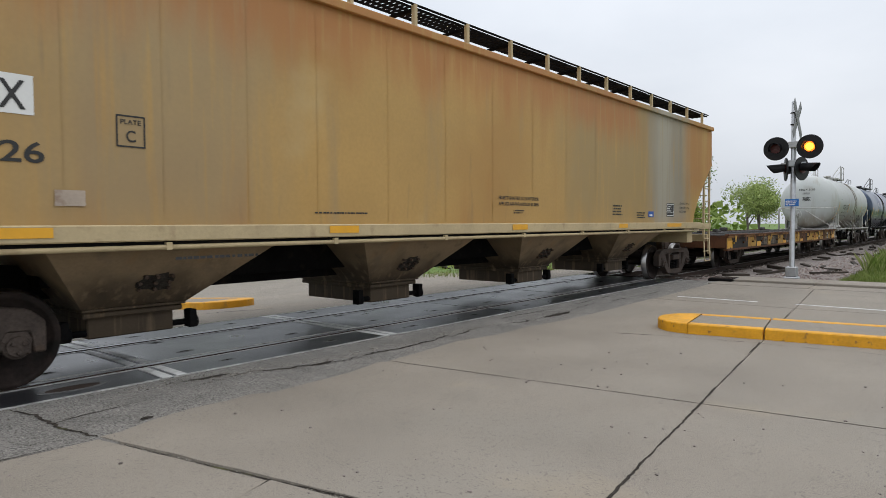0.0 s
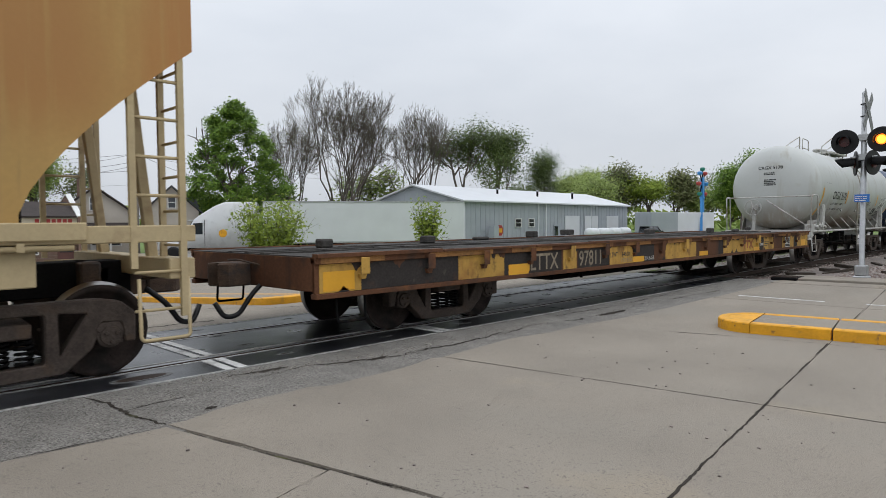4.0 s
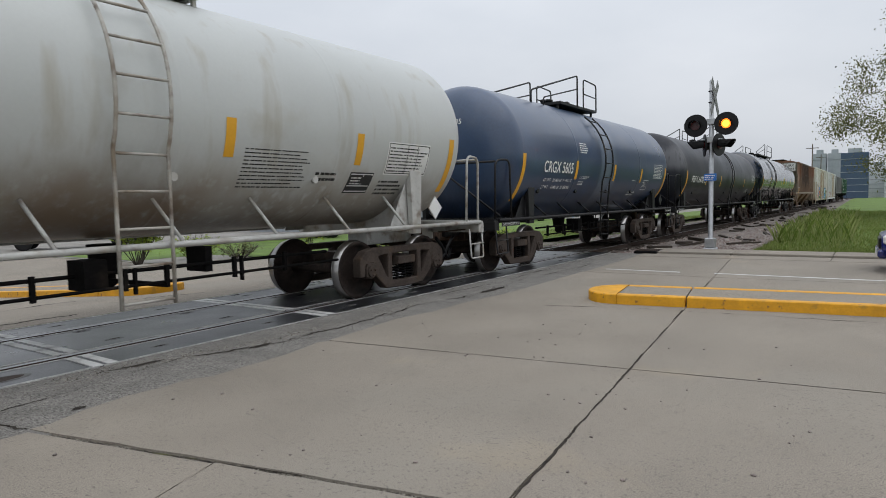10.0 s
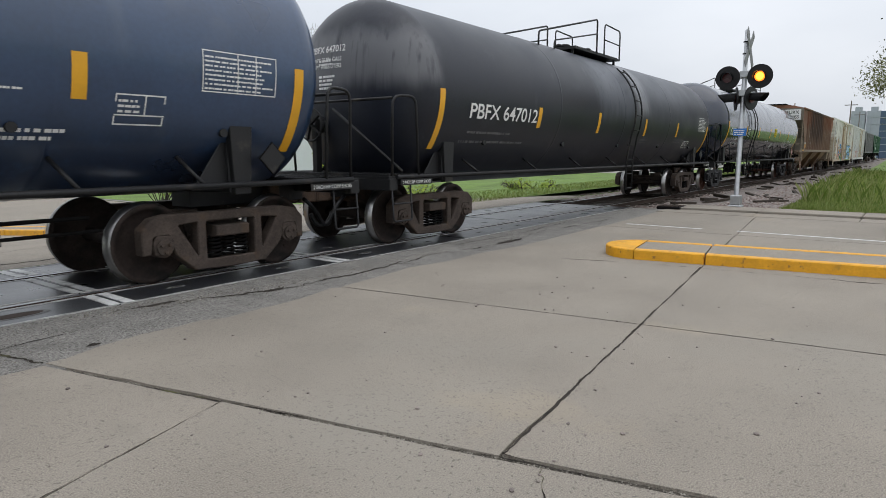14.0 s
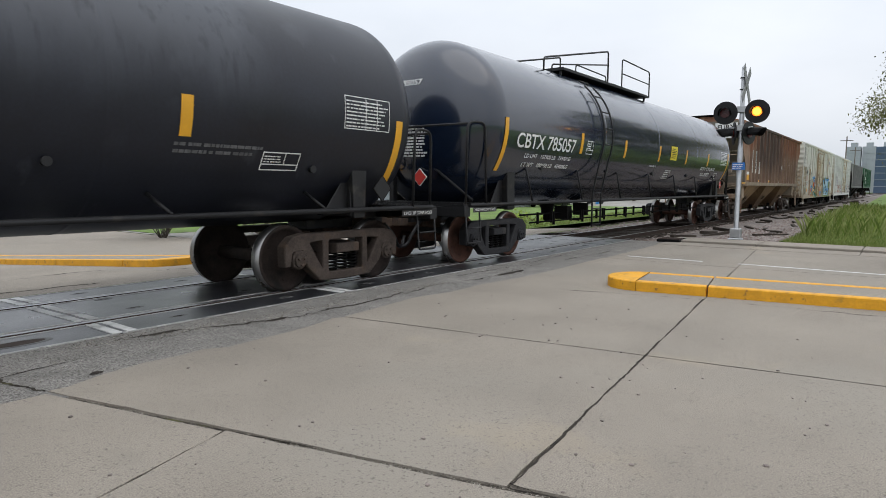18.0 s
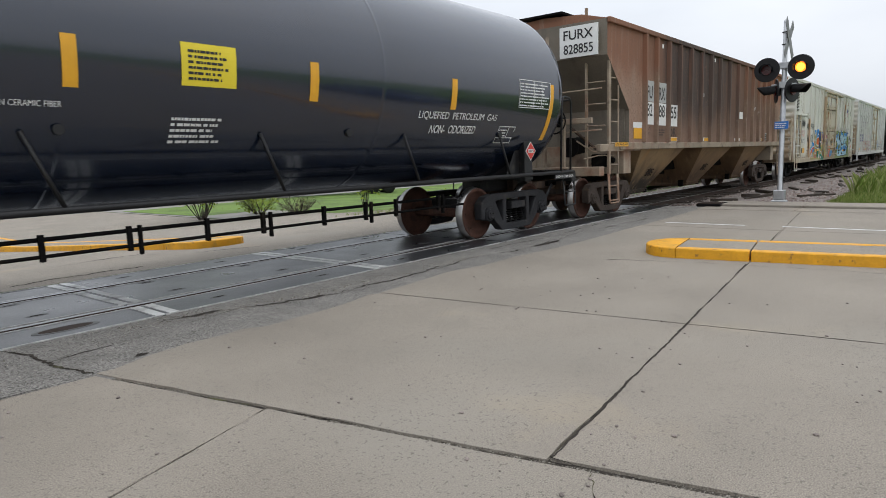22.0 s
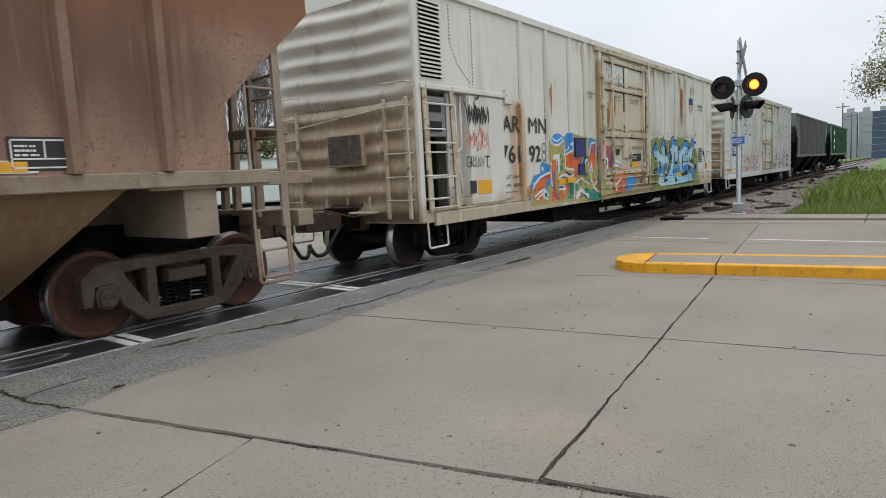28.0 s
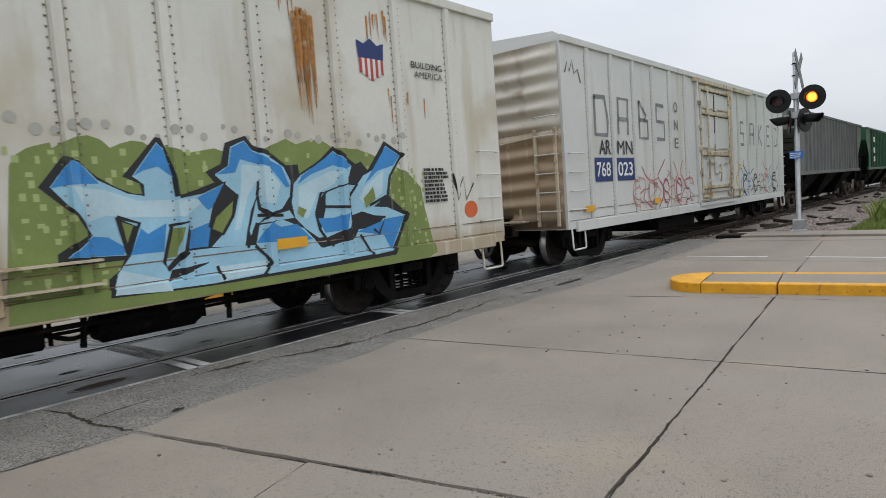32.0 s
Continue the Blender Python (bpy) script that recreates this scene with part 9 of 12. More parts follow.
decal(c, [(2.48, 1.09), (2.92, 0.94), (2.94, 0.83), (2.40, 0.87)], 'pale', 4, name='letter_base', label='pale blue base stroke')
decal(c, [(3.45, 1.00), (4.05, 1.00), (4.04, 0.88), (3.45, 0.85)], 'pale', 4, name='letter_base', label='pale blue base stroke')
# many-coloured letters beside the door
decal(c, [(-4.66, 2.12), (-4.46, 2.02), (-3.85, 2.19), (-3.40, 2.27), (-2.66, 2.18), (-1.92, 2.17), (-1.93, 0.73), (-2.78, 0.75), (-3.54, 0.79), (-4.67, 0.81), (-5.49, 0.81), (-5.48, 1.14), (-5.29, 1.40), (-4.99, 1.46), (-4.65, 1.52)], 'khaki', 1, label='khaki graffiti ground')
decal(c, [(-5.47, 1.16), (-5.29, 1.40), (-5.02, 1.44), (-4.65, 1.46), (-4.65, 1.39), (-5.15, 1.30), (-5.30, 1.18), (-5.40, 1.05), (-5.49, 0.84)], 'blue', 2, label='blue graffiti swoosh')
decal(c, [(-5.01, 1.53), (-4.96, 1.65), (-4.88, 1.67), (-4.77, 1.66), (-4.64, 1.58), (-4.66, 1.46), (-4.99, 1.45)], 'blue', 2, label='blue graffiti shape')
decal(c, [(-5.29, 1.07), (-5.24, 1.20), (-5.02, 1.32), (-4.63, 1.42), (-4.70, 1.31), (-4.79, 1.23), (-4.83, 1.14), (-5.07, 1.10)], 'orange', 3, label='orange graffiti letter')
decal(c, [(-5.12, 1.29), (-4.86, 1.38), (-4.63, 1.42), (-4.65, 1.36), (-4.87, 1.32)], 'mauve', 3.5)
decal(c, [(-5.30, 0.95), (-4.91, 1.12), (-4.83, 1.12), (-4.92, 0.95), (-5.26, 0.86)], 'orange', 3)
decal(c, [(-4.80, 1.22), (-4.70, 1.32), (-4.63, 1.31), (-4.71, 1.17), (-4.74, 1.07), (-4.79, 1.11)], 'blue', 4)
stroke(c, [(-5.43, 0.94), (-5.36, 1.10), (-5.26, 1.24), (-5.02, 1.36), (-4.64, 1.45)], 0.050, 'white', 5)
stroke(c, [(-5.28, 0.98), (-5.07, 1.06), (-4.84, 1.12)], 0.050, 'white', 5)
stroke(c, [(-5.21, 0.91), (-5.01, 1.00), (-4.84, 1.05)], 0.040, 'white', 5)
decal(c, ell(-4.81, 1.00, 0.107, 0.107, 12), 'pale', 5, name='sprayed_dot')
decal(c, ell(-4.79, 1.00, 0.048, 0.048, 12), 'black', 6, name='sprayed_dot')
decal(c, ell(-4.91, 1.53, 0.049, 0.049, 12), 'white', 5, name='sprayed_dot')
decal(c, ell(-5.31, 1.25, 0.025, 0.025, 12), 'white', 5, name='sprayed_dot')
decal(c, [(-4.48, 1.67), (-4.28, 1.73), (-4.28, 1.51), (-4.33, 1.26), (-4.32, 1.08), (-4.21, 0.98), (-4.24, 0.86), (-4.42, 0.87), (-4.45, 1.03), (-4.48, 1.21), (-4.48, 1.45)], 'mauve', 3, label='dull pink graffiti letter')
decal(c, [(-4.47, 1.64), (-4.33, 1.71), (-4.28, 1.73), (-4.29, 1.54), (-4.37, 1.45), (-4.47, 1.48)], 'orange', 4)
decal(c, [(-4.61, 1.05), (-4.45, 1.04), (-4.45, 0.86), (-4.61, 0.86)], 'orange', 3)
decal(c, [(-4.41, 1.81), (-4.10, 1.83), (-4.13, 1.44), (-4.27, 1.41), (-4.26, 1.74), (-4.41, 1.69)], 'white', 4)
decal(c, [(-4.25, 1.68), (-4.21, 1.69), (-4.22, 1.44), (-4.26, 1.44)], 'navy', 5)
stroke(c, [(-4.49, 1.65), (-4.63, 1.49), (-4.53, 1.42), (-4.48, 1.15)], 0.050, 'white', 4.5)
decal(c, [(-4.49, 2.09), (-4.42, 2.19), (-4.33, 2.24), (-4.13, 2.26), (-3.97, 2.22), (-3.87, 2.20), (-3.99, 2.09), (-4.22, 2.03), (-4.40, 2.03)], 'blue', 2, label='blue graffiti arch')
decal(c, [(-3.86, 2.19), (-3.71, 2.28), (-3.42, 2.29), (-3.39, 2.00), (-3.61, 1.87), (-3.85, 1.79), (-3.86, 2.03)], 'blue', 2, label='blue graffiti arch')
stroke(c, [(-4.48, 2.09), (-4.38, 2.02), (-4.15, 2.01), (-3.88, 2.13), (-3.87, 1.80), (-3.63, 1.86), (-3.39, 1.99)], 0.050, 'white', 5)
stroke(c, [(-4.43, 2.16), (-4.34, 2.11), (-4.20, 2.10), (-3.95, 2.18)], 0.040, 'pale', 5)
decal(c, ell(-3.66, 1.96, 0.036, 0.036, 12), 'white', 6, name='sprayed_dot')
decal(c, ell(-3.74, 1.92, 0.029, 0.029, 12), 'white', 6, name='sprayed_dot')
decal(c, ell(-3.82, 1.90, 0.022, 0.022, 12), 'white', 6, name='sprayed_dot')
decal(c, ell(-3.56, 2.04, 0.049, 0.049, 12), 'white', 6, name='sprayed_dot')
decal(c, [(-3.84, 1.75), (-3.61, 1.84), (-3.40, 1.97), (-3.36, 1.77), (-2.97, 1.73), (-3.09, 1.60), (-3.20, 1.53), (-3.38, 1.52), (-3.55, 1.52), (-3.83, 1.57)], 'orange', 3, label='orange graffiti letter')
decal(c, [(-3.42, 1.96), (-3.38, 1.96), (-3.36, 1.77), (-3.01, 1.74), (-3.20, 1.68), (-3.40, 1.70)], 'mauve', 3.5)
decal(c, [(-3.39, 1.52), (-3.20, 1.51), (-3.20, 1.35), (-3.39, 1.22), (-3.54, 1.18), (-3.59, 1.28), (-3.46, 1.41)], 'orange', 3)
decal(c, [(-3.55, 1.33), (-3.20, 1.47), (-3.21, 1.37), (-3.45, 1.31)], 'mauve', 3.6)
stroke(c, [(-3.83, 1.77), (-3.85, 1.53), (-3.55, 1.48), (-3.42, 1.41), (-3.64, 1.32), (-3.87, 1.40)], 0.050, 'white', 5)
decal(c, [(-3.85, 1.47), (-3.59, 1.39), (-3.64, 1.34), (-3.85, 1.41)], 'navy', 4)
decal(c, [(-2.97, 1.73), (-2.70, 1.76), (-2.73, 1.63), (-2.85, 1.57), (-3.13, 1.60)], 'navy', 4)
stroke(c, [(-2.90, 1.73), (-3.02, 1.60)], 0.040, 'pale', 5)
stroke(c, [(-2.76, 1.72), (-2.82, 1.59)], 0.040, 'white', 5)
decal(c, [(-2.74, 1.54), (-2.56, 1.79), (-2.17, 1.85), (-2.26, 1.48), (-2.39, 1.41), (-2.46, 1.60), (-2.57, 1.45)], 'orange', 3, label='orange graffiti letter')
decal(c, [(-2.58, 1.77), (-2.42, 2.03), (-2.16, 2.07), (-2.17, 1.84), (-2.37, 1.84)], 'mauve', 3.4)
stroke(c, [(-2.75, 1.54), (-2.57, 1.81), (-2.44, 2.06), (-2.13, 2.09), (-2.18, 1.77)], 0.045, 'white', 5)
decal(c, [(-2.59, 1.41), (-2.41, 1.69), (-2.38, 1.42)], 'white', 4.5)
decal(c, [(-2.53, 1.41), (-2.45, 1.52), (-2.45, 1.41)], 'blue', 5)
decal(c, [(-2.66, 2.16), (-2.42, 2.20), (-2.15, 2.11), (-2.42, 2.09), (-2.63, 1.81), (-2.67, 1.79)], 'blue', 2)
decal(c, [(-2.11, 2.16), (-1.92, 2.17), (-1.98, 1.54), (-2.08, 1.56), (-2.10, 1.81)], 'blue', 2)
decal(c, ell(-2.03, 2.01, 0.041, 0.041, 12), 'white', 6, name='sprayed_dot')
decal(c, ell(-2.05, 1.89, 0.034, 0.034, 12), 'white', 6, name='sprayed_dot')
decal(c, ell(-2.06, 1.80, 0.030, 0.030, 12), 'white', 6, name='sprayed_dot')
decal(c, ell(-2.68, 1.20, 0.086, 0.086, 12), 'teal', 4, name='sprayed_dot')
decal(c, ell(-2.67, 1.38, 0.046, 0.046, 12), 'teal', 4, name='sprayed_dot')
decal(c, ell(-2.82, 1.35, 0.053, 0.053, 12), 'teal', 4, name='sprayed_dot')
decal(c, ell(-2.05, 1.23, 0.068, 0.068, 12), 'teal', 4, name='sprayed_dot')
decal(c, ell(-3.07, 1.20, 0.062, 0.062, 12), 'teal', 4, name='sprayed_dot')
decal(c, ell(-3.27, 1.08, 0.085, 0.085, 12), 'teal', 4, name='sprayed_dot')
decal(c, ell(-4.06, 1.78, 0.041, 0.041, 12), 'teal', 4, name='sprayed_dot')
decal(c, ell(-3.97, 1.67, 0.044, 0.044, 12), 'teal', 4, name='sprayed_dot')
decal(c, ell(-4.03, 1.53, 0.069, 0.069, 12), 'teal', 4, name='sprayed_dot')
decal(c, ell(-2.03, 1.40, 0.053, 0.053, 12), 'teal', 4, name='sprayed_dot')
decal(c, ell(-1.91, 1.01, 0.050, 0.050, 12), 'teal', 4, name='sprayed_dot')
decal(c, [(-3.00, 0.96), (-2.81, 1.05), (-2.57, 0.98), (-2.32, 1.00), (-1.92, 0.90), (-1.93, 0.73), (-2.78, 0.75)], 'teal', 3, label='teal graffiti band')
decal(c, ell(-2.26, 1.21, 0.059, 0.059, 12), 'orange', 5, name='sprayed_dot')
decal(c, ell(-2.13, 1.06, 0.045, 0.045, 12), 'orange', 5, name='sprayed_dot')
decal(c, ell(-2.67, 0.95, 0.026, 0.026, 12), 'orange', 5, name='sprayed_dot')
decal(c, ell(-2.48, 0.90, 0.017, 0.017, 12), 'orange', 5, name='sprayed_dot')
stroke(c, [(-2.49, 1.41), (-2.48, 1.23), (-2.35, 1.09), (-2.11, 1.17), (-2.19, 1.27)], 0.060, 'white', 5)
stroke(c, [(-3.41, 0.85), (-3.04, 1.02), (-2.72, 0.84)], 0.100, 'white', 5)
stroke(c, [(-3.23, 0.86), (-3.05, 0.93), (-2.87, 0.83)], 0.035, 'navy', 6)
stroke(c, [(-3.35, 1.19), (-2.99, 1.28), (-2.62, 1.09)], 0.040, 'white', 5)
stroke(c, [(-2.37, 1.08), (-1.92, 0.82)], 0.060, 'white', 5)
decal(c, [(-4.17, 1.32), (-3.91, 1.37), (-3.68, 1.32), (-3.51, 1.18), (-3.53, 0.91), (-3.66, 0.84), (-3.86, 0.88), (-3.73, 1.03), (-3.74, 1.23), (-4.07, 1.29)], 'teal', 3, label='teal graffiti arch')
decal(c, [(-3.81, 1.17), (-3.69, 1.13), (-3.67, 0.93), (-3.78, 0.91), (-3.81, 1.04)], 'orange', 4)
stroke(c, [(-4.20, 1.31), (-3.95, 1.38), (-3.68, 1.34), (-3.50, 1.19), (-3.51, 0.88)], 0.050, 'white', 5)
decal(c, [(-4.20, 1.18), (-3.85, 1.17), (-3.85, 1.05), (-4.19, 1.06)], 'white', 4)
decal(c, [(-4.19, 1.14), (-3.96, 1.15), (-3.96, 1.11), (-4.18, 1.10)], 'navy', 5)
decal(c, [(-4.18, 1.05), (-4.01, 1.05), (-3.95, 0.92), (-4.06, 0.86), (-4.20, 0.87)], 'orange', 4)
patch(-4.21, -3.74, 1.18, 1.31, c, M_REFLEX, side, 'reflector_strip', 'yellow reflective strip', 0.012)
side_plate(c, -3.37, -2.70, 1.77, 2.18)
side_plate(c, -3.18, -2.88, 1.35, 1.60)
for zz in (1.78, 1.96):
    stroke(c, [(-4.82 + 0.085 * math.cos(q * 0.524), zz + 0.085 * math.sin(q * 0.524)) for q in range(13)], 0.035, 'grey', 3, name='ghost_digit', label='grey outlined digit')
# the door's share of the colours
decal(c, [(-2.12, 1.93), (-2.00, 2.15), (-1.88, 2.04), (-1.55, 2.01), (-1.35, 1.98), (-1.38, 1.48), (-1.59, 1.49), (-1.59, 1.72), (-2.14, 1.72)], 'mauve', 1, label='dull pink graffiti shape', base=-1.652)
decal(c, [(-1.91, 1.73), (-1.58, 1.72), (-1.59, 1.49), (-1.70, 1.41), (-1.92, 1.50)], 'white', 2, base=-1.652)
decal(c, [(-1.90, 1.67), (-1.66, 1.66), (-1.68, 1.53), (-1.90, 1.55)], 'black', 3, name='painted_block', label='black painted block', base=-1.652)
decal(c, [(-1.97, 1.41), (-1.70, 1.41), (-1.72, 1.31), (-1.97, 1.32)], 'teal', 2, base=-1.652)
decal(c, [(-1.96, 1.51), (-1.61, 1.47), (-1.63, 1.25), (-1.98, 1.27)], 'khaki', 1, base=-1.652)
decal(c, [(-1.31, 1.91), (-1.11, 1.90), (-1.11, 1.81), (-1.30, 1.82)], 'yellow', 2, base=-1.652)
decal(c, [(-1.29, 1.84), (-1.07, 1.82), (-1.09, 1.50), (-1.32, 1.51)], 'blue', 3, base=-1.652)
stroke(c, [(-1.26, 1.83), (-1.29, 1.52)], 0.040, 'white', 4, base=-1.652)
stroke(c, [(-1.18, 1.83), (-1.22, 1.52)], 0.040, 'white', 4, base=-1.652)
stroke(c, [(-1.11, 1.83), (-1.14, 1.52)], 0.040, 'white', 4, base=-1.652)
decal(c, [(-1.10, 1.92), (-0.80, 1.94), (-0.82, 1.79), (-1.09, 1.78)], 'black', 3, name='painted_block', label='black painted block', base=-1.652)
decal(c, [(-1.08, 1.66), (-0.87, 1.62), (-0.70, 1.51), (-0.73, 1.46), (-1.08, 1.50)], 'white', 2, base=-1.652)
stroke(c, [(-1.06, 1.59), (-0.73, 1.50)], 0.040, 'blue', 4, base=-1.652)
decal(c, [(-1.22, 1.40), (-1.00, 1.41), (-1.01, 1.31), (-1.21, 1.23)], 'teal', 3, base=-1.652)
decal(c, [(-0.91, 1.45), (-0.45, 1.40), (-0.45, 1.29), (-0.92, 1.31)], 'orange', 2, label='orange graffiti shape', base=-1.652)
decal(c, [(-1.38, 1.48), (-1.23, 1.42), (-1.25, 1.22), (-1.42, 1.23)], 'white', 2, base=-1.652)
decal(c, [(-1.50, 1.35), (-1.22, 1.23), (-0.93, 1.19), (-0.52, 1.16), (-0.63, 0.84), (-1.32, 0.87), (-1.40, 1.13)], 'orange', 1, label='orange graffiti letter', base=-1.652)
decal(c, [(-1.03, 1.13), (-0.63, 1.17), (-0.69, 1.06), (-1.09, 1.07)], 'mauve', 2, base=-1.652)
stroke(c, [(-1.37, 1.29), (-1.16, 1.10), (-0.91, 1.13)], 0.070, 'white', 3, base=-1.652)
stroke(c, [(-0.83, 1.16), (-0.62, 0.99), (-0.70, 0.85)], 0.060, 'white', 3, base=-1.652)
stroke(c, [(-1.43, 1.15), (-1.36, 0.89)], 0.060, 'white', 3, base=-1.652)
decal(c, [(-0.44, 1.16), (0.15, 1.16), (0.30, 0.97), (0.25, 0.85), (-0.65, 0.87), (-0.58, 0.99)], 'blue', 2, label='blue graffiti letter', base=-1.652)
stroke(c, [(-0.34, 1.09), (-0.38, 0.97)], 0.025, 'white', 3, base=-1.652)
stroke(c, [(-0.23, 1.08), (-0.27, 0.96)], 0.025, 'white', 3, base=-1.652)
decal(c, [(-0.03, 1.80), (0.77, 1.82), (0.77, 1.62), (-0.03, 1.60)], 'black', 2, name='painted_block', label='dark painted block', base=-1.652)
patch(0.06, 0.53, 1.46, 1.59, c, M_REFLEX, lambda z: -1.655, 'reflector_strip', 'yellow reflective strip', 0.004)
bars(0.16, 0.50, 1.68, 1.76, 2, c, M_PAINTW, lambda z: -1.655, seed=91, off=0.003)
stroke(c, [(-1.46, 3.71), (-1.38, 3.54), (-1.43, 3.44), (-1.55, 3.45)], 0.045, 'grey', 3, name='scrawled_tag', label='grey sprayed tag', base=-1.642)
stroke(c, [(-1.32, 3.72), (-1.22, 3.72), (-1.24, 3.60), (-1.35, 3.44), (-1.19, 3.53)], 0.045, 'grey', 3, name='scrawled_tag', label='grey sprayed tag', base=-1.642)
stroke(c, [(-1.16, 3.51), (-1.12, 3.67), (-1.04, 3.64), (-1.00, 3.51)], 0.045, 'grey', 3, name='scrawled_tag', label='grey sprayed tag', base=-1.642)
stroke(c, [(-0.92, 3.73), (-0.87, 3.53)], 0.045, 'grey', 3, name='scrawled_tag', label='grey sprayed tag', base=-1.642)
stroke(c, [(-0.79, 3.78), (-0.78, 3.43)], 0.045, 'grey', 3, name='scrawled_tag', label='grey sprayed tag', base=-1.642)
stroke(c, [(-0.62, 3.73), (-0.79, 3.58), (-0.43, 3.53)], 0.045, 'grey', 3, name='scrawled_tag', label='grey sprayed tag', base=-1.642)
decal(c, ell(-1.54, 3.82, 0.035, 0.035, 12), 'grey', 3, name='sprayed_dot', base=-1.642)
decal(c, ell(-0.96, 3.81, 0.029, 0.029, 12), 'grey', 3, name='sprayed_dot', base=-1.642)
for poly, col, dp in (([(-2.09, 1.28), (-1.62, 1.25), (-1.43, 1.03), (-1.33, 0.86), (-2.1, 0.81)], "khaki", 0), ([(-1.47, 1.35), (-1.25, 1.4), (-0.44, 1.43), (-0.41, 1.23), (-0.57, 0.85), (-1.14, 0.84), (-1.28, 1.01), (-1.16, 1.14)], "orange", 1), ([(-1.9, 1.43), (-1.54, 1.4), (-1.51, 1.27), (-1.88, 1.27)], "teal", 2), ([(-0.99, 1.4), (-0.62, 1.4), (-0.71, 1.29), (-0.96, 1.29)], "teal", 2), ([(-0.41, 1.23), (0.25, 1.19), (0.29, 0.98), (-0.4, 0.84), (-0.52, 0.97)], "blue", 2), ([(-0.95, 1.1), (-0.72, 1.06), (-0.74, 0.9), (-1.0, 0.9)], "mauve", 2), ([(-1.83, 1.08), (-1.64, 1.1), (-1.6, 0.95), (-1.8, 0.93)], "olive", 1)):
    decal(c, poly, col, dp, base=-1.676)
stroke(c, [(-1.62, 1.18), (-1.41, 1.27), (-1.17, 1.02), (-0.97, 1.13), (-0.72, 1.22)], 0.055, "white", 3, base=-1.676)
stroke(c, [(-1.49, 1.07), (-1.27, 1.12), (-1.1, 0.88)], 0.05, "white", 3, base=-1.676)
rg = random.Random(9)
bm = bmesh.new()
for k in range(13):
    for i in range(34):
        q, z = 1.73 + 0.15 * i + rg.uniform(-0.05, 0.05), 0.98 + 0.1 * k + rg.uniform(-0.035, 0.035)
        w_, h_ = rg.uniform(0.016, 0.03), rg.uniform(0.016, 0.034)
        if rg.random() < 0.7 and z < 2.18 - 0.28 * max(0.0, q - 5.83):
            bm.faces.new([bm.verts.new((q + w_ * dx, 0, z + h_ * dz)) for dx, dz in ((-1, -1), (1, -1), (1, 1), (-1, 1))])
on_side(bm, 1.5)
part("sprayed_dots", bm, SPRAY["lime"], c, "pale green square sprayed dots", kind="stuff")
bm = bmesh.new()
for k in range(30):
    q, z, r_ = 1.73 + 0.16 * k + rg.uniform(-0.05, 0.05), 2.34 + rg.uniform(-0.03, 0.12), rg.uniform(0.025, 0.055)
    bm.faces.new([bm.verts.new((q + r_ * math.cos(i * 0.5236), 0, z + r_ * math.sin(i * 0.5236))) for i in range(12)])
on_side(bm, 1.2)
part("sprayed_dots", bm, SPRAY["mist"], c, "faint grey sprayed dots", kind="stuff")
# tags and rust
def scribble(x0, x1, z0, z1, n, w, col, seed, base):
    """A hurried tag: a line that loops up and down."""
    rs = random.Random(seed)
    pts = []
    for i in range(n):
        f = i / (n - 1)
        pts.append((x0 + (x1 - x0) * f + rs.uniform(-0.05, 0.05) - BX, (z0 if i % 2 else z1) + rs.uniform(-0.3, 0.3) * (z1 - z0)))
    fine = []
    for a, b in zip(pts, pts[1:]):
        fine += [((a[0] * (1 - k) + b[0] * k) + 0.03 * math.sin(3.14 * k), a[1] * (1 - k) + b[1] * k) for k in (0, 0.33, 0.67)]
    stroke(c, fine + [pts[-1]], w, col, 2 + seed * 0.01, "scrawled_tag", "hurried scrawled tag", base)


scribble(126.78, 127.48, 2.42, 2.66, 20, 0.028, "black", 1, -1.618)
scribble(126.87, 127.42, 2.36, 2.6, 15, 0.024, "black", 2, -1.618)
scribble(127.07, 127.24, 2.74, 2.86, 5, 0.02, "black", 3, -1.618)
scribble(126.74, 127.44, 2.0, 2.28, 14, 0.014, "red", 4, -1.618)
scribble(126.74, 127.48, 1.9, 2.1, 12, 0.012, "orange", 5, -1.618)
for k, pts in enumerate(([(0.12, 0.9), (0.02, 0.8), (0.02, 0.2), (0.12, 0.1), (0.16, 0.45), (0.1, 0.45)], [(0.2, 0.1), (0.2, 0.9), (0.3, 0.85), (0.28, 0.55), (0.2, 0.5), (0.32, 0.1)], [(0.38, 0.9), (0.38, 0.15), (0.5, 0.15), (0.52, 0.9)], [(0.58, 0.1), (0.6, 0.9), (0.72, 0.15), (0.74, 0.9)], [(0.78, 0.9), (1.0, 0.9), (0.89, 0.9), (0.89, 0.05), (1.0, 0.05)])):
    stroke(c, [(126.76 + 0.74 * p[0] - BX, 1.60 + 0.22 * p[1]) for p in pts], 0.022, "black", 2, "scrawled_tag", "black outlined tag", -1.618)
scribble(128.6, 129.3, 0.98, 1.18, 12, 0.03, "amber", 8, -1.592)
patch(132.85 - cx, 133.93 - cx, 3.54, 3.95, c, P_REEF2, lambda z: -1.641, "white_patch", "pale painted panel on the door")
rr = random.Random(31)


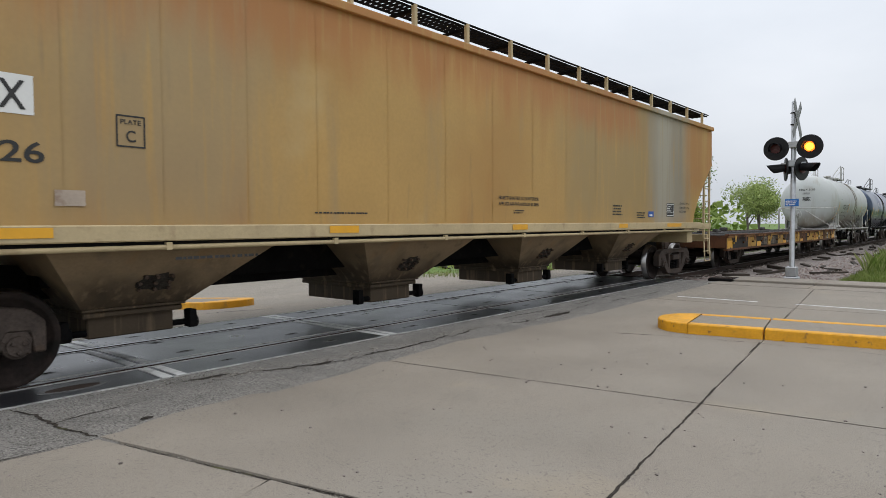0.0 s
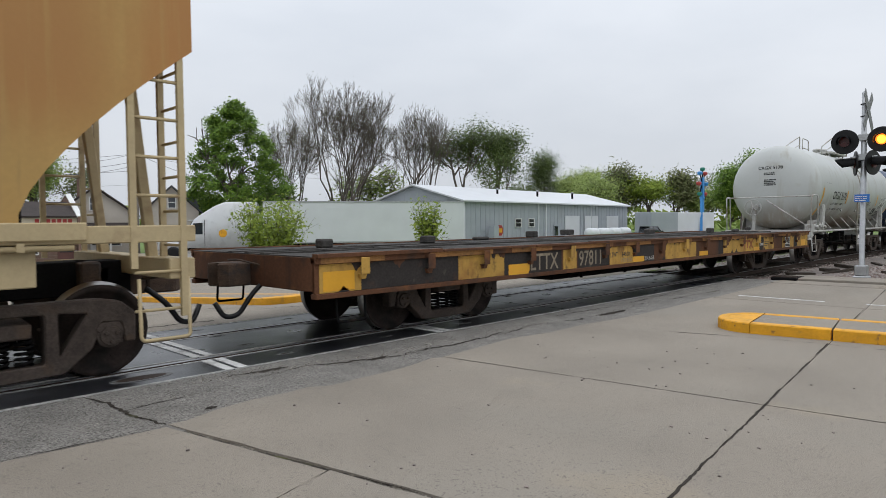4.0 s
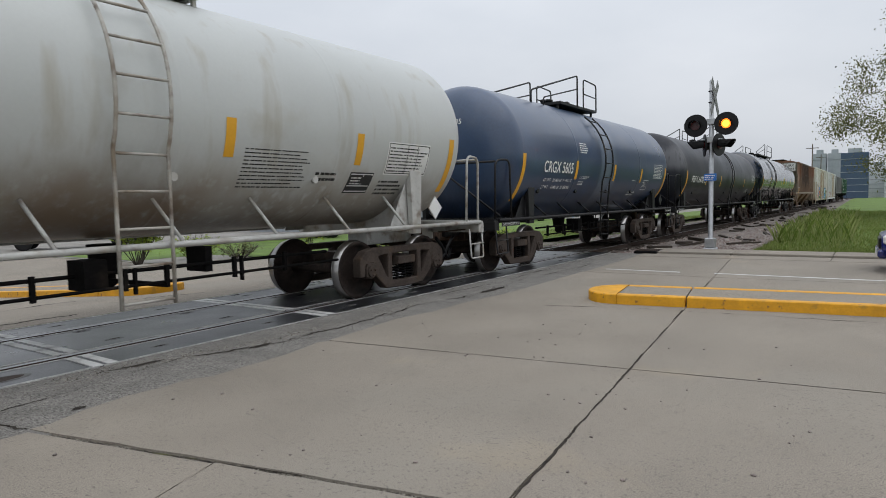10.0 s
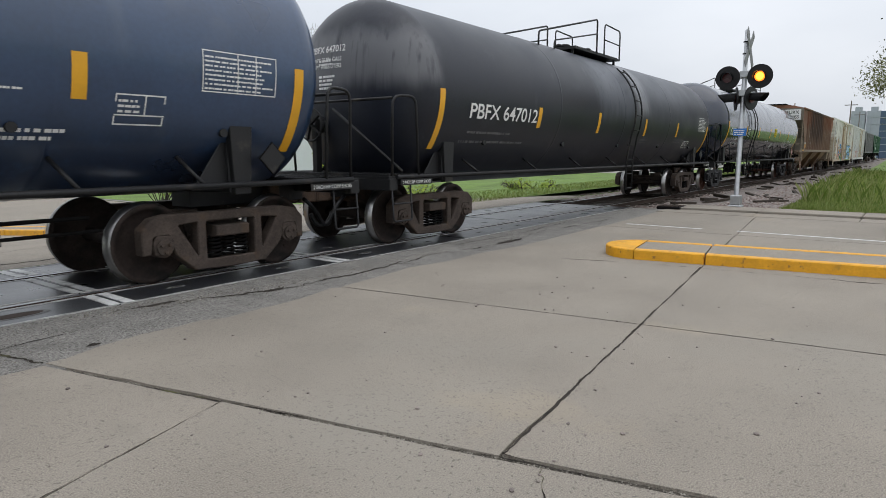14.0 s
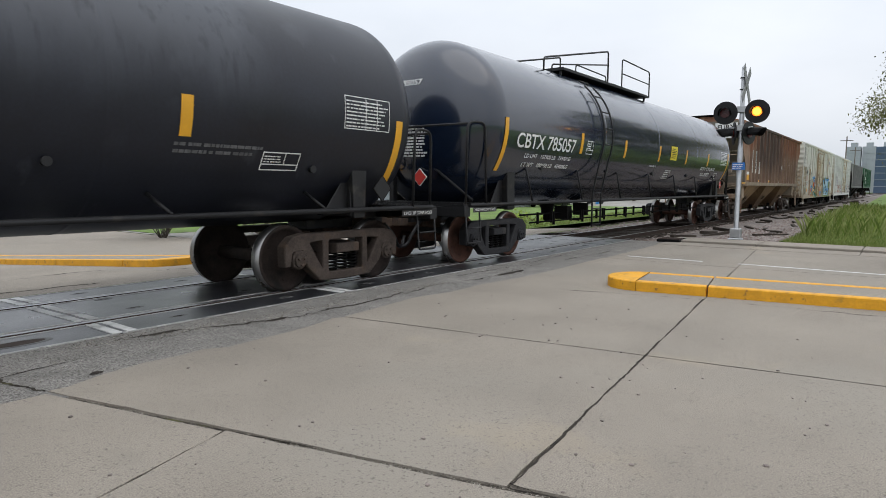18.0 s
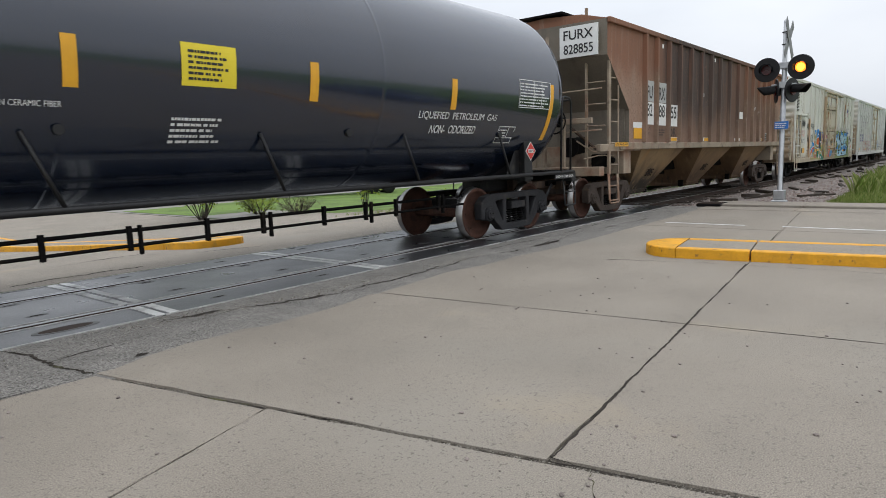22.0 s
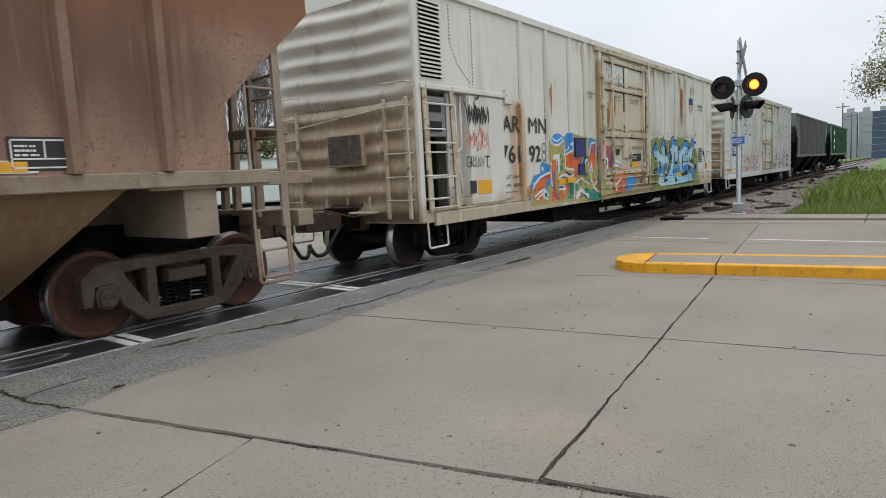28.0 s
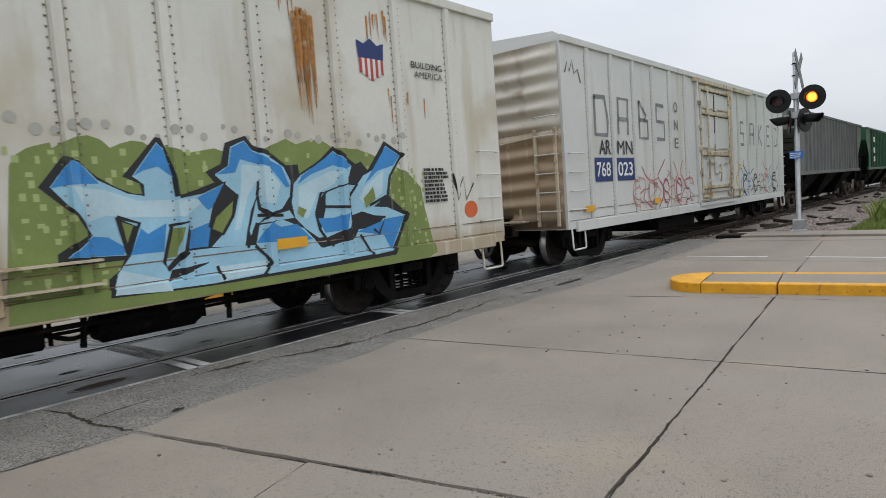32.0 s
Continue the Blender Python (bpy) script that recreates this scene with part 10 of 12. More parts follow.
def rust_runs(c, x, z, w, length, n, y, mtl):
    """Narrow uneven runs of rust that taper downwards."""
    for k in range(n * 2):
        bm = bmesh.new()
        q, l_, t = x + rr.gauss(0, w * 0.6), length * rr.uniform(0.2, 1.0), rr.uniform(0.003, 0.015)
        zt, y = z + rr.uniform(-0.06, 0.06), y - 0.0005
        left, right = [], []
        for i in range(6):
            f = i / 5
            hw = t * (1 - f) ** 0.6 * rr.uniform(0.7, 1.2) + 0.002
            left.append(bm.verts.new((q - hw + rr.uniform(-0.004, 0.004), y, zt - l_ * f)))
            right.append(bm.verts.new((q + hw, y, zt - l_ * f)))
        for i in range(5):
            bm.faces.new((left[i], left[i + 1], right[i + 1], right[i]))
        part("rust_run", bm, mtl, c, "orange rust run")


for x, z, w, l_, n in ((133.28, 3.2, 0.13, 0.45, 8), (133.03, 2.9, 0.03, 0.5, 4), (139.23, 3.8, 0.09, 1.3, 22), (139.38, 3.75, 0.03, 1.1, 8), (140.53, 4.0, 0.2, 0.5, 5), (135.53, 4.0, 0.05, 0.6, 4), (139.03, 4.2, 0.1, 0.5, 3), (128.66, 2.75, 0.05, 1.0, 12), (128.66, 1.8, 0.06, 0.8, 12), (127.72, 2.75, 0.06, 0.9, 12), (127.74, 1.8, 0.06, 0.8, 9), (132.93, 3.0, 0.03, 0.9, 6), (133.35, 3.05, 0.1, 0.35, 8), (136.63, 4.1, 0.3, 0.5, 5), (137.83, 4.15, 0.5, 0.6, 6), (140.83, 3.0, 0.3, 0.5, 3), (131.5, 4.2, 0.4, 0.4, 4), (130.0, 3.2, 0.05, 0.6, 3)):
    rust_runs(c, x - cx, z, w, l_, n, -1.6415 if 132.33 < x < 135.6 else -1.5862, P_RUN)
for x, z, l_ in ((128.68, 2.6, 0.2), (128.66, 1.72, 0.3), (127.74, 2.48, 0.25), (127.72, 2.3, 0.2), (128.66, 1.42, 0.22), (128.64, 1.3, 0.12), (127.74, 1.5, 0.2), (133.29, 3.2, 0.14), (132.93, 2.95, 0.1), (133.33, 2.95, 0.1), (139.25, 3.8, 0.3)):
    rust_runs(c, x - cx, z, 0.04, l_, 2, -1.643 if 132.33 < x < 135.6 else -1.5866, P_RUSTSHADE)
stroke(c, [(141.83 - BX, 1.9), (141.88 - BX, 1.5), (142.08 - BX, 1.85), (142.13 - BX, 1.5), (142.33 - BX, 1.75)], 0.03, "black", 2, "scrawled_tag", "black scrawled tag")
decal(c, ell(142.23 - BX, 1.35, 0.16, 0.13), "orange", 2, "sprayed_dot", "orange sprayed heart")
bars(141.18 - cx, 141.73 - cx, 1.5, 2.0, 3, c, SPRAY["black"], side, seed=50, off=0.016, fill=0.7)

cx = 153.55
c = box_car(cx, "pale white insulated box car with faded graffiti", 145.20, 162.00, (146.95, 160.20), [146.21, 147.26, 148.36, 149.43, 150.49, 151.56, 156.20, 157.26, 158.32, 159.38, 160.44, 161.30], (152.45, 155.35), P_REEF2, False, endpaint=P_REEFEND)
POSTS[:] = [q - cx for q in (146.21, 147.26, 148.36, 149.43, 150.49, 151.56, 156.20, 157.26, 158.32, 159.38, 160.44, 161.30)]
SPRAY["rose"] = mat("spray_rose", (0.50, 0.26, 0.22), 0.6, var=0.2, scale=3, dirt=((0.55, 0.52, 0.48), 0.25, 4))
letters("AR", 146.60 - cx, 147.12 - cx, 2.22, 2.52, c, M_PAINTK, side, "reporting_mark", "black reporting mark", 0.008)
letters("MN", 147.44 - cx, 148.20 - cx, 2.22, 2.52, c, M_PAINTK, side, "reporting_mark", "black reporting mark", 0.008)
for x0, x1, word in ((146.38, 147.16, "768"), (147.36, 148.26, "023")):
    patch(x0 - cx, x1 - cx, 1.66, 2.15, c, SPRAY["navy"], side, "painted_block", "dark block behind the number", 0.006)
    letters(word, x0 + 0.06 - cx, x1 - 0.1 - cx, 1.76, 2.06, c, M_PAINTW, side, "reporting_mark", "white number", 0.011)
for pts in ([(146.48, 3.40), (146.48, 2.62), (147.02, 2.62), (147.06, 2.9), (146.94, 3.40), (146.46, 3.38)], [(147.55, 2.65), (147.57, 3.42), (148.06, 3.42), (148.02, 2.65)], [(147.57, 2.98), (148.02, 2.98)],
            [(148.65, 3.44), (148.65, 2.6), (149.12, 2.6), (149.12, 3.0), (148.66, 3.02)], [(148.65, 3.44), (149.04, 3.12), (148.90, 3.0)], [(150.12, 3.4), (149.66, 3.42), (149.65, 3.02), (150.12, 3.02), (150.12, 2.6), (149.64, 2.6)],
            [(156.80, 3.3), (156.45, 3.3), (156.45, 2.95), (156.80, 2.95), (156.80, 2.6), (156.45, 2.6)], [(157.50, 2.6), (157.55, 3.3), (157.95, 3.3), (157.95, 2.6)], [(157.55, 2.95), (157.95, 2.95)], [(158.55, 2.6), (158.55, 3.3)], [(158.95, 3.3), (158.58, 2.95), (158.95, 2.6)], [(160.00, 3.3), (159.60, 3.3), (159.60, 2.6), (160.00, 2.6)], [(159.60, 2.95), (159.90, 2.95)], [(161.00, 3.2), (160.65, 3.3), (160.65, 2.6), (161.05, 2.65), (161.05, 2.9)]):
    stroke(c, [(p[0] - cx, p[1]) for p in pts], 0.095, "grey", 2, "sprayed_letter", "grey rolled-on block letter")
for word, z0 in (("O", 3.3), ("N", 2.85), ("E", 2.4)):
    letters(word, 150.76 - cx, 151.02 - cx, z0, z0 + 0.26, c, SPRAY["grey"], side, "sprayed_letter", "grey rolled-on letter", 0.006)
rg = random.Random(4)
for k in range(26):
    x0 = (148.35 + 0.29 * k) if k < 13 else (156.00 + 0.4 * (k - 13))
    hh = rg.uniform(0.6, 1.15)
    col = rg.choice(["rose", "rose", "mauve", "orange", "grey"]) if k < 13 else rg.choice(["rose", "grey", "black", "blue", "yellow"])
    pts = [(x0 - cx + 0.22 * math.sin(1.3 * i + k) + rg.uniform(-0.05, 0.05), 0.98 + hh * i / 7 + rg.uniform(-0.06, 0.06)) for i in range(8)]
    stroke(c, pts, rg.uniform(0.025, 0.05), col, 3 + 0.05 * k, "scrawled_tag", "faded scrawled tag")
    if k % 3 == 0:
        stroke(c, [(x0 - cx + 0.2 * math.cos(a), 1.35 + 0.3 * math.sin(a)) for a in (0.3, 1.0, 1.8, 2.6, 3.4, 4.2, 5.0)], 0.06, col, 2.5, "scrawled_tag", "faded looped tag")
stroke(c, [(x - cx, z) for x, z in ((145.35, 3.75), (145.45, 3.95), (145.52, 3.78), (145.65, 4.0), (145.70, 3.75), (145.85, 3.85), (145.95, 3.6))], 0.03, "black", 3, "scrawled_tag", "black scrawled tag")
for x0 in (145.80, 149.20, 153.00):
    patch(x0 - cx, x0 + 0.4 - cx, 1.08, 1.2, c, M_REFLEX, side, "reflector_strip", "yellow reflective strip", 0.055)
end_letters("ARMN 768023", 0.2, -1.35, 4.12, 4.3, c, M_PAINTK, lambda y, z: 145.20 - cx, "end_mark", "black mark on the end")


# ---- crossing signals ----
M_LENS_OFF = mat("red_lens", (0.07, 0.006, 0.005), 0.25, var=0.2, bump=0.0)
M_LENS_ON = glow("lit_lens", (1.0, 0.17, 0.015), 2.6)
M_LENS_CORE = glow("lit_lens_core", (1.0, 0.55, 0.04), 3.2)
M_LENS_RED = glow("lit_lens_red", (0.5, 0.03, 0.015), 0.22)


def flasher(sig, p, face, lit, hood=0.26):
    """A round black background with a lens and a hood, facing the way face (degrees about z, 0 = towards -y)."""
    bm = bmesh.new()
    cyl(bm, (0, 0, 0), (0, 0.035, 0), 0.305, 32)
    cyl(bm, (0, 0.03, 0), (0, 0.14, 0), 0.15, 20, 0.11)
    lamp = part("flasher", bm, M_BLACK, sig, "round black flasher background", 0.006)
    lamp.matrix_basis = pose(*p, 0, 0, face)
    bm = bmesh.new()
    cyl(bm, (0, -0.03, 0), (0, 0.0, 0), 0.125, 24)
    part("lens", bm, {0: M_LENS_OFF, 1: M_LENS_ON, 2: M_LENS_RED}[lit], lamp, ("unlit red lens", "lit orange lens", "lit red lens")[lit])
    if lit == 1:
        bm = bmesh.new()
        cyl(bm, (0, -0.036, 0), (0, -0.03, 0), 0.09, 20)
        part("bulb_glare", bm, M_LENS_CORE, lamp, "bright middle of the lit lens")
    bm = bmesh.new()
    n = 14
    rings = []
    for j in range(2):
        rings.append([bm.verts.new((0.15 * math.cos(math.pi * (-0.12 + 1.24 * i / n)), -0.02 - j * hood * (0.55 + 0.45 * math.sin(math.pi * i / n)), 0.15 * math.sin(math.pi * (-0.12 + 1.24 * i / n)) - 0.03 * j)) for i in range(n + 1)])
    for i in range(n):
        bm.faces.new((rings[0][i], rings[0][i + 1], rings[1][i + 1], rings[1][i]))
    bmesh.ops.solidify(bm, geom=list(bm.faces), thickness=0.006)
    part("hood", bm, M_BLACK, lamp)
    return lamp


M_BLADE = mat("weathered_aluminium", (0.24, 0.245, 0.25), 0.55, 0.4, var=0.15, scale=5, bump=0.04)


def crossing_signal(x, y, z0, top, zl, zlow, turn, label, low_turn, lit, buck, bell):
    sig = thing("crossing_signal", label, "crossing signal", "crossing signals")
    sig.matrix_basis = pose(x, y, z0, 0, 0, turn)
    bm = bmesh.new()
    lathe(bm, [(0.0, 0.085), (0.3, 0.085), (0.34, 0.062), (top, 0.055), (top + 0.03, 0.03)], 18, "z")
    part("mast", bm, M_GALV, sig, "grey galvanised steel mast")
    bm = bmesh.new()
    prism(bm, [(-0.17, -0.17), (0.17, -0.17), (0.17, 0.17), (-0.17, 0.17)], -0.05, 0.1, "z")
    prism(bm, [(-0.13, -0.13), (0.13, -0.13), (0.13, 0.13), (-0.13, 0.13)], 0.1, 0.36, "z")
    part("mast_base", bm, M_GALV, sig, "square junction base", 0.02)
    for zz, tn, k, lt in ((zl, 0, 1, lit), (zlow, low_turn, 0.75, (0, 0))):
        if zz is None:
            continue
        arm = bmesh.new()
        tube(arm, [(-0.38 * k, 0, 0.02), (0.38 * k, 0, 0.02)], 0.03, 10)
        box(arm, -0.11, -0.09, -0.06, 0.11, 0.09, 0.10)
        a = part("crossarm", arm, M_GALV, sig, "", 0.008)
        a.matrix_basis = pose(0, 0, zz, 0, 0, tn)
        for s, l in ((-1, lt[0]), (1, lt[1])):
            if zz == zl:
                flasher(sig, (s * 0.39, -0.10, zz - 0.06), 24 if zlow is None else 0, l, 0.36 if zlow is None else 0.26)
            else:
                flasher(sig, (s * 0.2, 0.06, zz - 0.12), s * 62 + 180 if buck else s * 70, l, 0.42)
    bz = top - (0.6 if buck else 0.46)
    for k, an in enumerate((45, -45)):
        bm = bmesh.new()
        box(bm, -0.61, -0.008 + 0.014 * k, -0.115, 0.61, 0.004 + 0.014 * k, 0.115)
        b = part("crossbuck_blade", bm, M_BLADE, sig, "bare metal back of a crossbuck blade" if buck else "crossbuck blade seen edge on", 0.004)
        b.matrix_basis = (pose(0, 0.09, bz) if buck else pose(0.09, 0, bz, 0, 0, -turn)) @ pose(0, 0, 0, 0, an, 0)
    for dz in (-0.12, 0.18):
        bm = bmesh.new()
        tube(bm, [(0.075 * math.cos(a * 0.5236), 0.075 * math.sin(a * 0.5236), bz + dz) for a in range(13)], 0.012, 6)
        part("blade_clamp", bm, M_UNDER, sig)
    if bell:
        bm = bmesh.new()
        lathe(bm, [(top + 0.02, 0.05), (top + 0.06, 0.09), (top + 0.2, 0.10), (top + 0.24, 0.06)], 16, "z", (0, 0, 0))
        lathe(bm, [(-0.16, 0.02), (-0.15, 0.13), (-0.10, 0.15), (-0.06, 0.13), (-0.05, 0.03)], 18, "y", (0, 0, top + 0.18))
        part("bell", bm, M_BLACK, sig, "black crossing bell")
    return sig


s1 = crossing_signal(18.65, 3.86, 0.0, 4.62, 3.50, 3.02, -90, "grey mast signal with one lamp lit beside the track", 8, (0, 1), False, False)
bm = bmesh.new()
box(bm, -0.02, -0.10, 1.93, 0.30, -0.085, 2.12)
bs = part("emergency_sign", bm, mat("sign_blue", (0.03, 0.16, 0.50), 0.4, var=0.05, bump=0), s1, "small blue notice with white print")
bs.matrix_basis = pose(-0.14, 0, 0)
bars(0.0, 0.28, 1.96, 2.1, 3, s1, M_PAINTW, lambda z: -0.104, "notice_print").matrix_basis = pose(-0.14, 0, 0)
bm = bmesh.new()
tube(bm, [(0.06, 0, 0.3), (0.06, 0, 3.4)], 0.012, 6)
part("conduit", bm, M_GALV, s1)
s2 = crossing_signal(-1.52, 10.66, -0.05, 4.36, 3.02, None, 18, "grey mast signal with crossbuck back and black bell", 0, (0, 0), True, True)
bm = bmesh.new()
box(bm, 0.05, -0.13, 1.45, 0.19, 0.13, 1.85)
part("relay_box", bm, M_GALV, s2, "small grey relay box", 0.01)

# ---- trees and bushes ----
M_BARK = mat("bark", (0.15, 0.13, 0.11), 0.9, var=0.3, scale=3, fine=25, bump=0.5, spec=0.15)
M_TWIG = mat("twigs", (0.085, 0.072, 0.06), 0.9, var=0.2, spec=0.15)
LEAF = {
    "green": varied("leaves_green", [(0.046, 0.098, 0.010), (0.111, 0.195, 0.018), (0.072, 0.143, 0.014), (0.156, 0.247, 0.029)], 0.6),
    "dark": varied("leaves_dark", [(0.046, 0.078, 0.018), (0.111, 0.150, 0.036), (0.078, 0.114, 0.026)], 0.6),
    "yellow": varied("leaves_yellow", [(0.131, 0.189, 0.020), (0.261, 0.319, 0.043), (0.189, 0.261, 0.033)], 0.6),
    "bud": varied("leaves_bud", [(0.12, 0.13, 0.055), (0.18, 0.19, 0.075), (0.10, 0.12, 0.045)], 0.7),
    "spring": varied("leaves_spring", [(0.085, 0.095, 0.028), (0.155, 0.165, 0.05), (0.115, 0.12, 0.04)], 0.65),
    "olive": varied("leaves_olive", [(0.149, 0.211, 0.054), (0.296, 0.359, 0.099), (0.218, 0.281, 0.072)], 0.6),
}


def grow(bm, p, d, length, r, depth, rnd, tips, spread=0.55, up=0.12, split=(2, 3), sides=6, thin=0.0):
    q = p + d * length
    mid = p.lerp(q, 0.5) + Vector((rnd.uniform(-1, 1), rnd.uniform(-1, 1), 0)) * length * 0.06
    cyl(bm, p, mid, r, sides, r * 0.86, caps=False)
    cyl(bm, mid, q, r * 0.86, sides, r * 0.7, caps=False)
    if depth <= 2:
        tips.append(q)
        tips.append(mid)
    if depth == 0:
        return
    for k in range(rnd.randint(*split)):
        a = Vector((rnd.gauss(0, 1), rnd.gauss(0, 1), rnd.gauss(0, 0.7)))
        e = (d + a * spread + Vector((0, 0, up))).normalized()
        grow(bm, q if k < 2 else mid, e, length * rnd.uniform(0.66, 0.86), max(thin, r * rnd.uniform(0.52, 0.68)), depth - 1, rnd, tips, spread, up, split, max(3, sides - 1), thin)


def tree(x, y, z0, h, width, leaf, leaves, seed, label, depth=5, trunk=None, spread=0.5, size=0.16, low=0.25, clump=0.5, lean=0.0, multi=1, egg=0.0, fan=0.25):
    rnd = random.Random(seed)
    t = thing("tree", label, "tree")
    t.matrix_basis = pose(x, y, z0)
    bm, tips = bmesh.new(), []
    r0 = trunk or h * 0.022
    first = h * (low if not egg else low * 0.8)
    for k in range(multi):
        ang = 6.283 * k / multi + rnd.uniform(-0.4, 0.4)
        d = Vector((lean + fan * math.cos(ang) * (multi > 1), fan * math.sin(ang) * (multi > 1), 1)).normalized()
        grow(bm, Vector((rnd.uniform(-0.4, 0.4) * (multi > 1), rnd.uniform(-0.4, 0.4) * (multi > 1), 0)), d, first, r0, depth, rnd, tips, spread, thin=0.011 if leaf == "bud" and h > 15 else 0.0)
    top = max(v.z for v in tips)
    wid = max(max(abs(v.x), abs(v.y)) for v in tips)
    kz, kx = h / top, width / 2 / wid
    if egg:
        kz, kx = kz * 0.86, kx * 0.72
    for v in bm.verts:
        f = min(1.0, max(0.0, (v.co.z - first * 0.5) / first))
        v.co = (v.co.x * (1 + (kx - 1) * f), v.co.y * (1 + (kx - 1) * f), v.co.z * kz)
    part("trunk", bm, M_BARK, t, "branching trunk and limbs")
    tips = [Vector((v.x * kx, v.y * kx, v.z * kz)) for v in tips]
    if egg:
        puffs = []
        while len(puffs) < 240:
            f = rnd.random()
            r = width / 2 * min(1.0, 3.2 * f) ** 0.6 * (1 - f ** 2.0) ** 0.75
            u, ang = math.sqrt(rnd.uniform(0.12, 1)), rnd.uniform(0, 6.283)
            puffs.append(Vector((r * u * math.cos(ang), r * u * math.sin(ang), h * (egg + (0.97 - egg) * f) * rnd.uniform(0.97, 1.03))))
    if leaves:
        vs, fs = [], []
        for k in range(leaves):
            c = (rnd.choice(puffs) if egg else rnd.choice(tips)) + Vector((rnd.gauss(0, clump), rnd.gauss(0, clump), rnd.gauss(0, clump * 0.8)))
            a = Vector((rnd.gauss(0, 1), rnd.gauss(0, 1), rnd.gauss(0, 1))).normalized()
            b = a.orthogonal().normalized()
            s = size * rnd.uniform(0.5, 1.3)
            o = len(vs)
            vs += [c - a * s, c + b * s * 0.5, c + a * s, c - b * s * 0.5]
            fs.append((o, o + 1, o + 2, o + 3))
        me = bpy.data.meshes.new("crown")
        me.from_pydata(vs, [], fs)
        me.materials.append(LEAF[leaf])
        part("crown", me, None, t, "uneven crown of many small leaves", kind="stuff")
    return t


def bush(x, y, z0, h, width, leaf, leaves, seed, label, size=0.09):
    rnd = random.Random(seed)
    t = thing("bush", label, "bush")
    t.matrix_basis = pose(x, y, z0)
    bm, tips = bmesh.new(), []
    for k in range(16):
        a = rnd.uniform(0, 6.283)
        d = Vector((math.cos(a) * width / h * 0.5, math.sin(a) * width / h * 0.5, rnd.uniform(0.6, 1.2))).normalized()
        grow(bm, Vector((math.cos(a) * 0.15, math.sin(a) * 0.15, 0)), d, h * 0.3, 0.025, 3, rnd, tips, 0.35, 0.2, (2, 2), 4)
    k = h / max(v.z for v in tips)
    w = width / 2 / max(max(abs(v.x), abs(v.y)) for v in tips)
    for v in bm.verts:
        v.co = (v.co.x * w, v.co.y * w, v.co.z * k)
    part("stem_cluster", bm, M_TWIG, t)
    tips = [Vector((v.x * w, v.y * w, v.z * k)) for v in tips]
    vs, fs = [], []
    for i in range(leaves):
        c = rnd.choice(tips) * rnd.uniform(0.45, 1.0) + Vector((rnd.gauss(0, 0.14), rnd.gauss(0, 0.14), rnd.gauss(0, 0.14)))
        a = Vector((rnd.gauss(0, 1), rnd.gauss(0, 1), rnd.gauss(0, 1))).normalized()
        b = a.orthogonal().normalized()
        s = size * rnd.uniform(0.5, 1.3)
        o = len(vs)
        vs += [c - a * s, c + b * s * 0.5, c + a * s, c - b * s * 0.5]
        fs.append((o, o + 1, o + 2, o + 3))
    me = bpy.data.meshes.new("foliage")
    me.from_pydata(vs, [], fs)
    me.materials.append(LEAF[leaf])
    part("foliage", me, None, t, "loose light green leaves", kind="stuff")


bush(15.9, 27.5, -1.0, 4.0, 4.4, "yellow", 5200, 1, "ragged light green bush beside the far grass", 0.10)
bush(22.2, 23.2, -1.0, 4.0, 2.6, "yellow", 1900, 2, "thin upright light green sapling bush", 0.11)
bush(19.0, 27.5, -1.0, 1.3, 2.4, "yellow", 700, 3, "low sparse light green weeds")
bush(20.3, 26.0, -1.0, 0.9, 2.2, "bud", 300, 4, "low sparse dry weeds")
bush(26.5, 21.5, -0.9, 0.8, 3.2, "yellow", 600, 5, "low sparse light green weeds")
bush(33, 18, -0.6, 0.6, 4, "yellow", 700, 6, "low sparse light green weeds")

tree(30.3, 58.4, -1.0, 14.6, 12.0, "green", 46000, 11, "full deep green maple tree", 5, size=0.15, low=0.18, clump=0.30, spread=0.42, egg=0.14)
tree(47.5, 64.0, -1.0, 20.8, 19.0, "bud", 2600, 12, "tall tree almost bare with fine twigs", 8, trunk=0.2, size=0.09, low=0.15, clump=0.5, spread=0.40, multi=4, fan=0.42)
tree(58.0, 62.5, -1.0, 18.2, 16.0, "bud", 1800, 13, "tall bare tree with dark limbs", 8, trunk=0.2, size=0.09, low=0.15, clump=0.5, spread=0.40, multi=3, fan=0.42)
tree(42.5, 69.0, -1.0, 17.5, 14.5, "bud", 2000, 14, "tall tree almost bare with fine twigs", 8, trunk=0.17, size=0.09, low=0.17, clump=0.5, spread=0.40, multi=3, fan=0.4)
tree(64.5, 60.5, -1.0, 17.0, 12.0, "dark", 14000, 15, "large tree with thin dark green leaves", 6, size=0.16, low=0.18, clump=0.7)
tree(70.5, 58.5, -1.0, 15.8, 12.0, "dark", 17000, 16, "large tree with thin dark green leaves", 6, size=0.17, low=0.18, clump=0.8)
tree(79, 57, -1.0, 12.5, 11, "dark", 24000, 17, "rounded dark green tree", 5, size=0.13, low=0.2, clump=0.9)
tree(53, 66, -1.0, 9.5, 10, "olive", 3000, 18, "low olive green tree under bare limbs", 5, size=0.26, low=0.2, clump=0.8)
tree(40, 70, -1.0, 8.0, 9, "dark", 2800, 19, "low dark green tree", 5, size=0.26, low=0.2, clump=0.8)
tree(90, 58, -1.0, 9.5, 10, "olive", 6760, 20, "olive green spring tree", 5, size=0.19, low=0.2, clump=0.9)
tree(98, 62, -1.0, 10.5, 12, "olive", 6760, 21, "olive green spring tree", 5, size=0.20, low=0.2, clump=1.0)
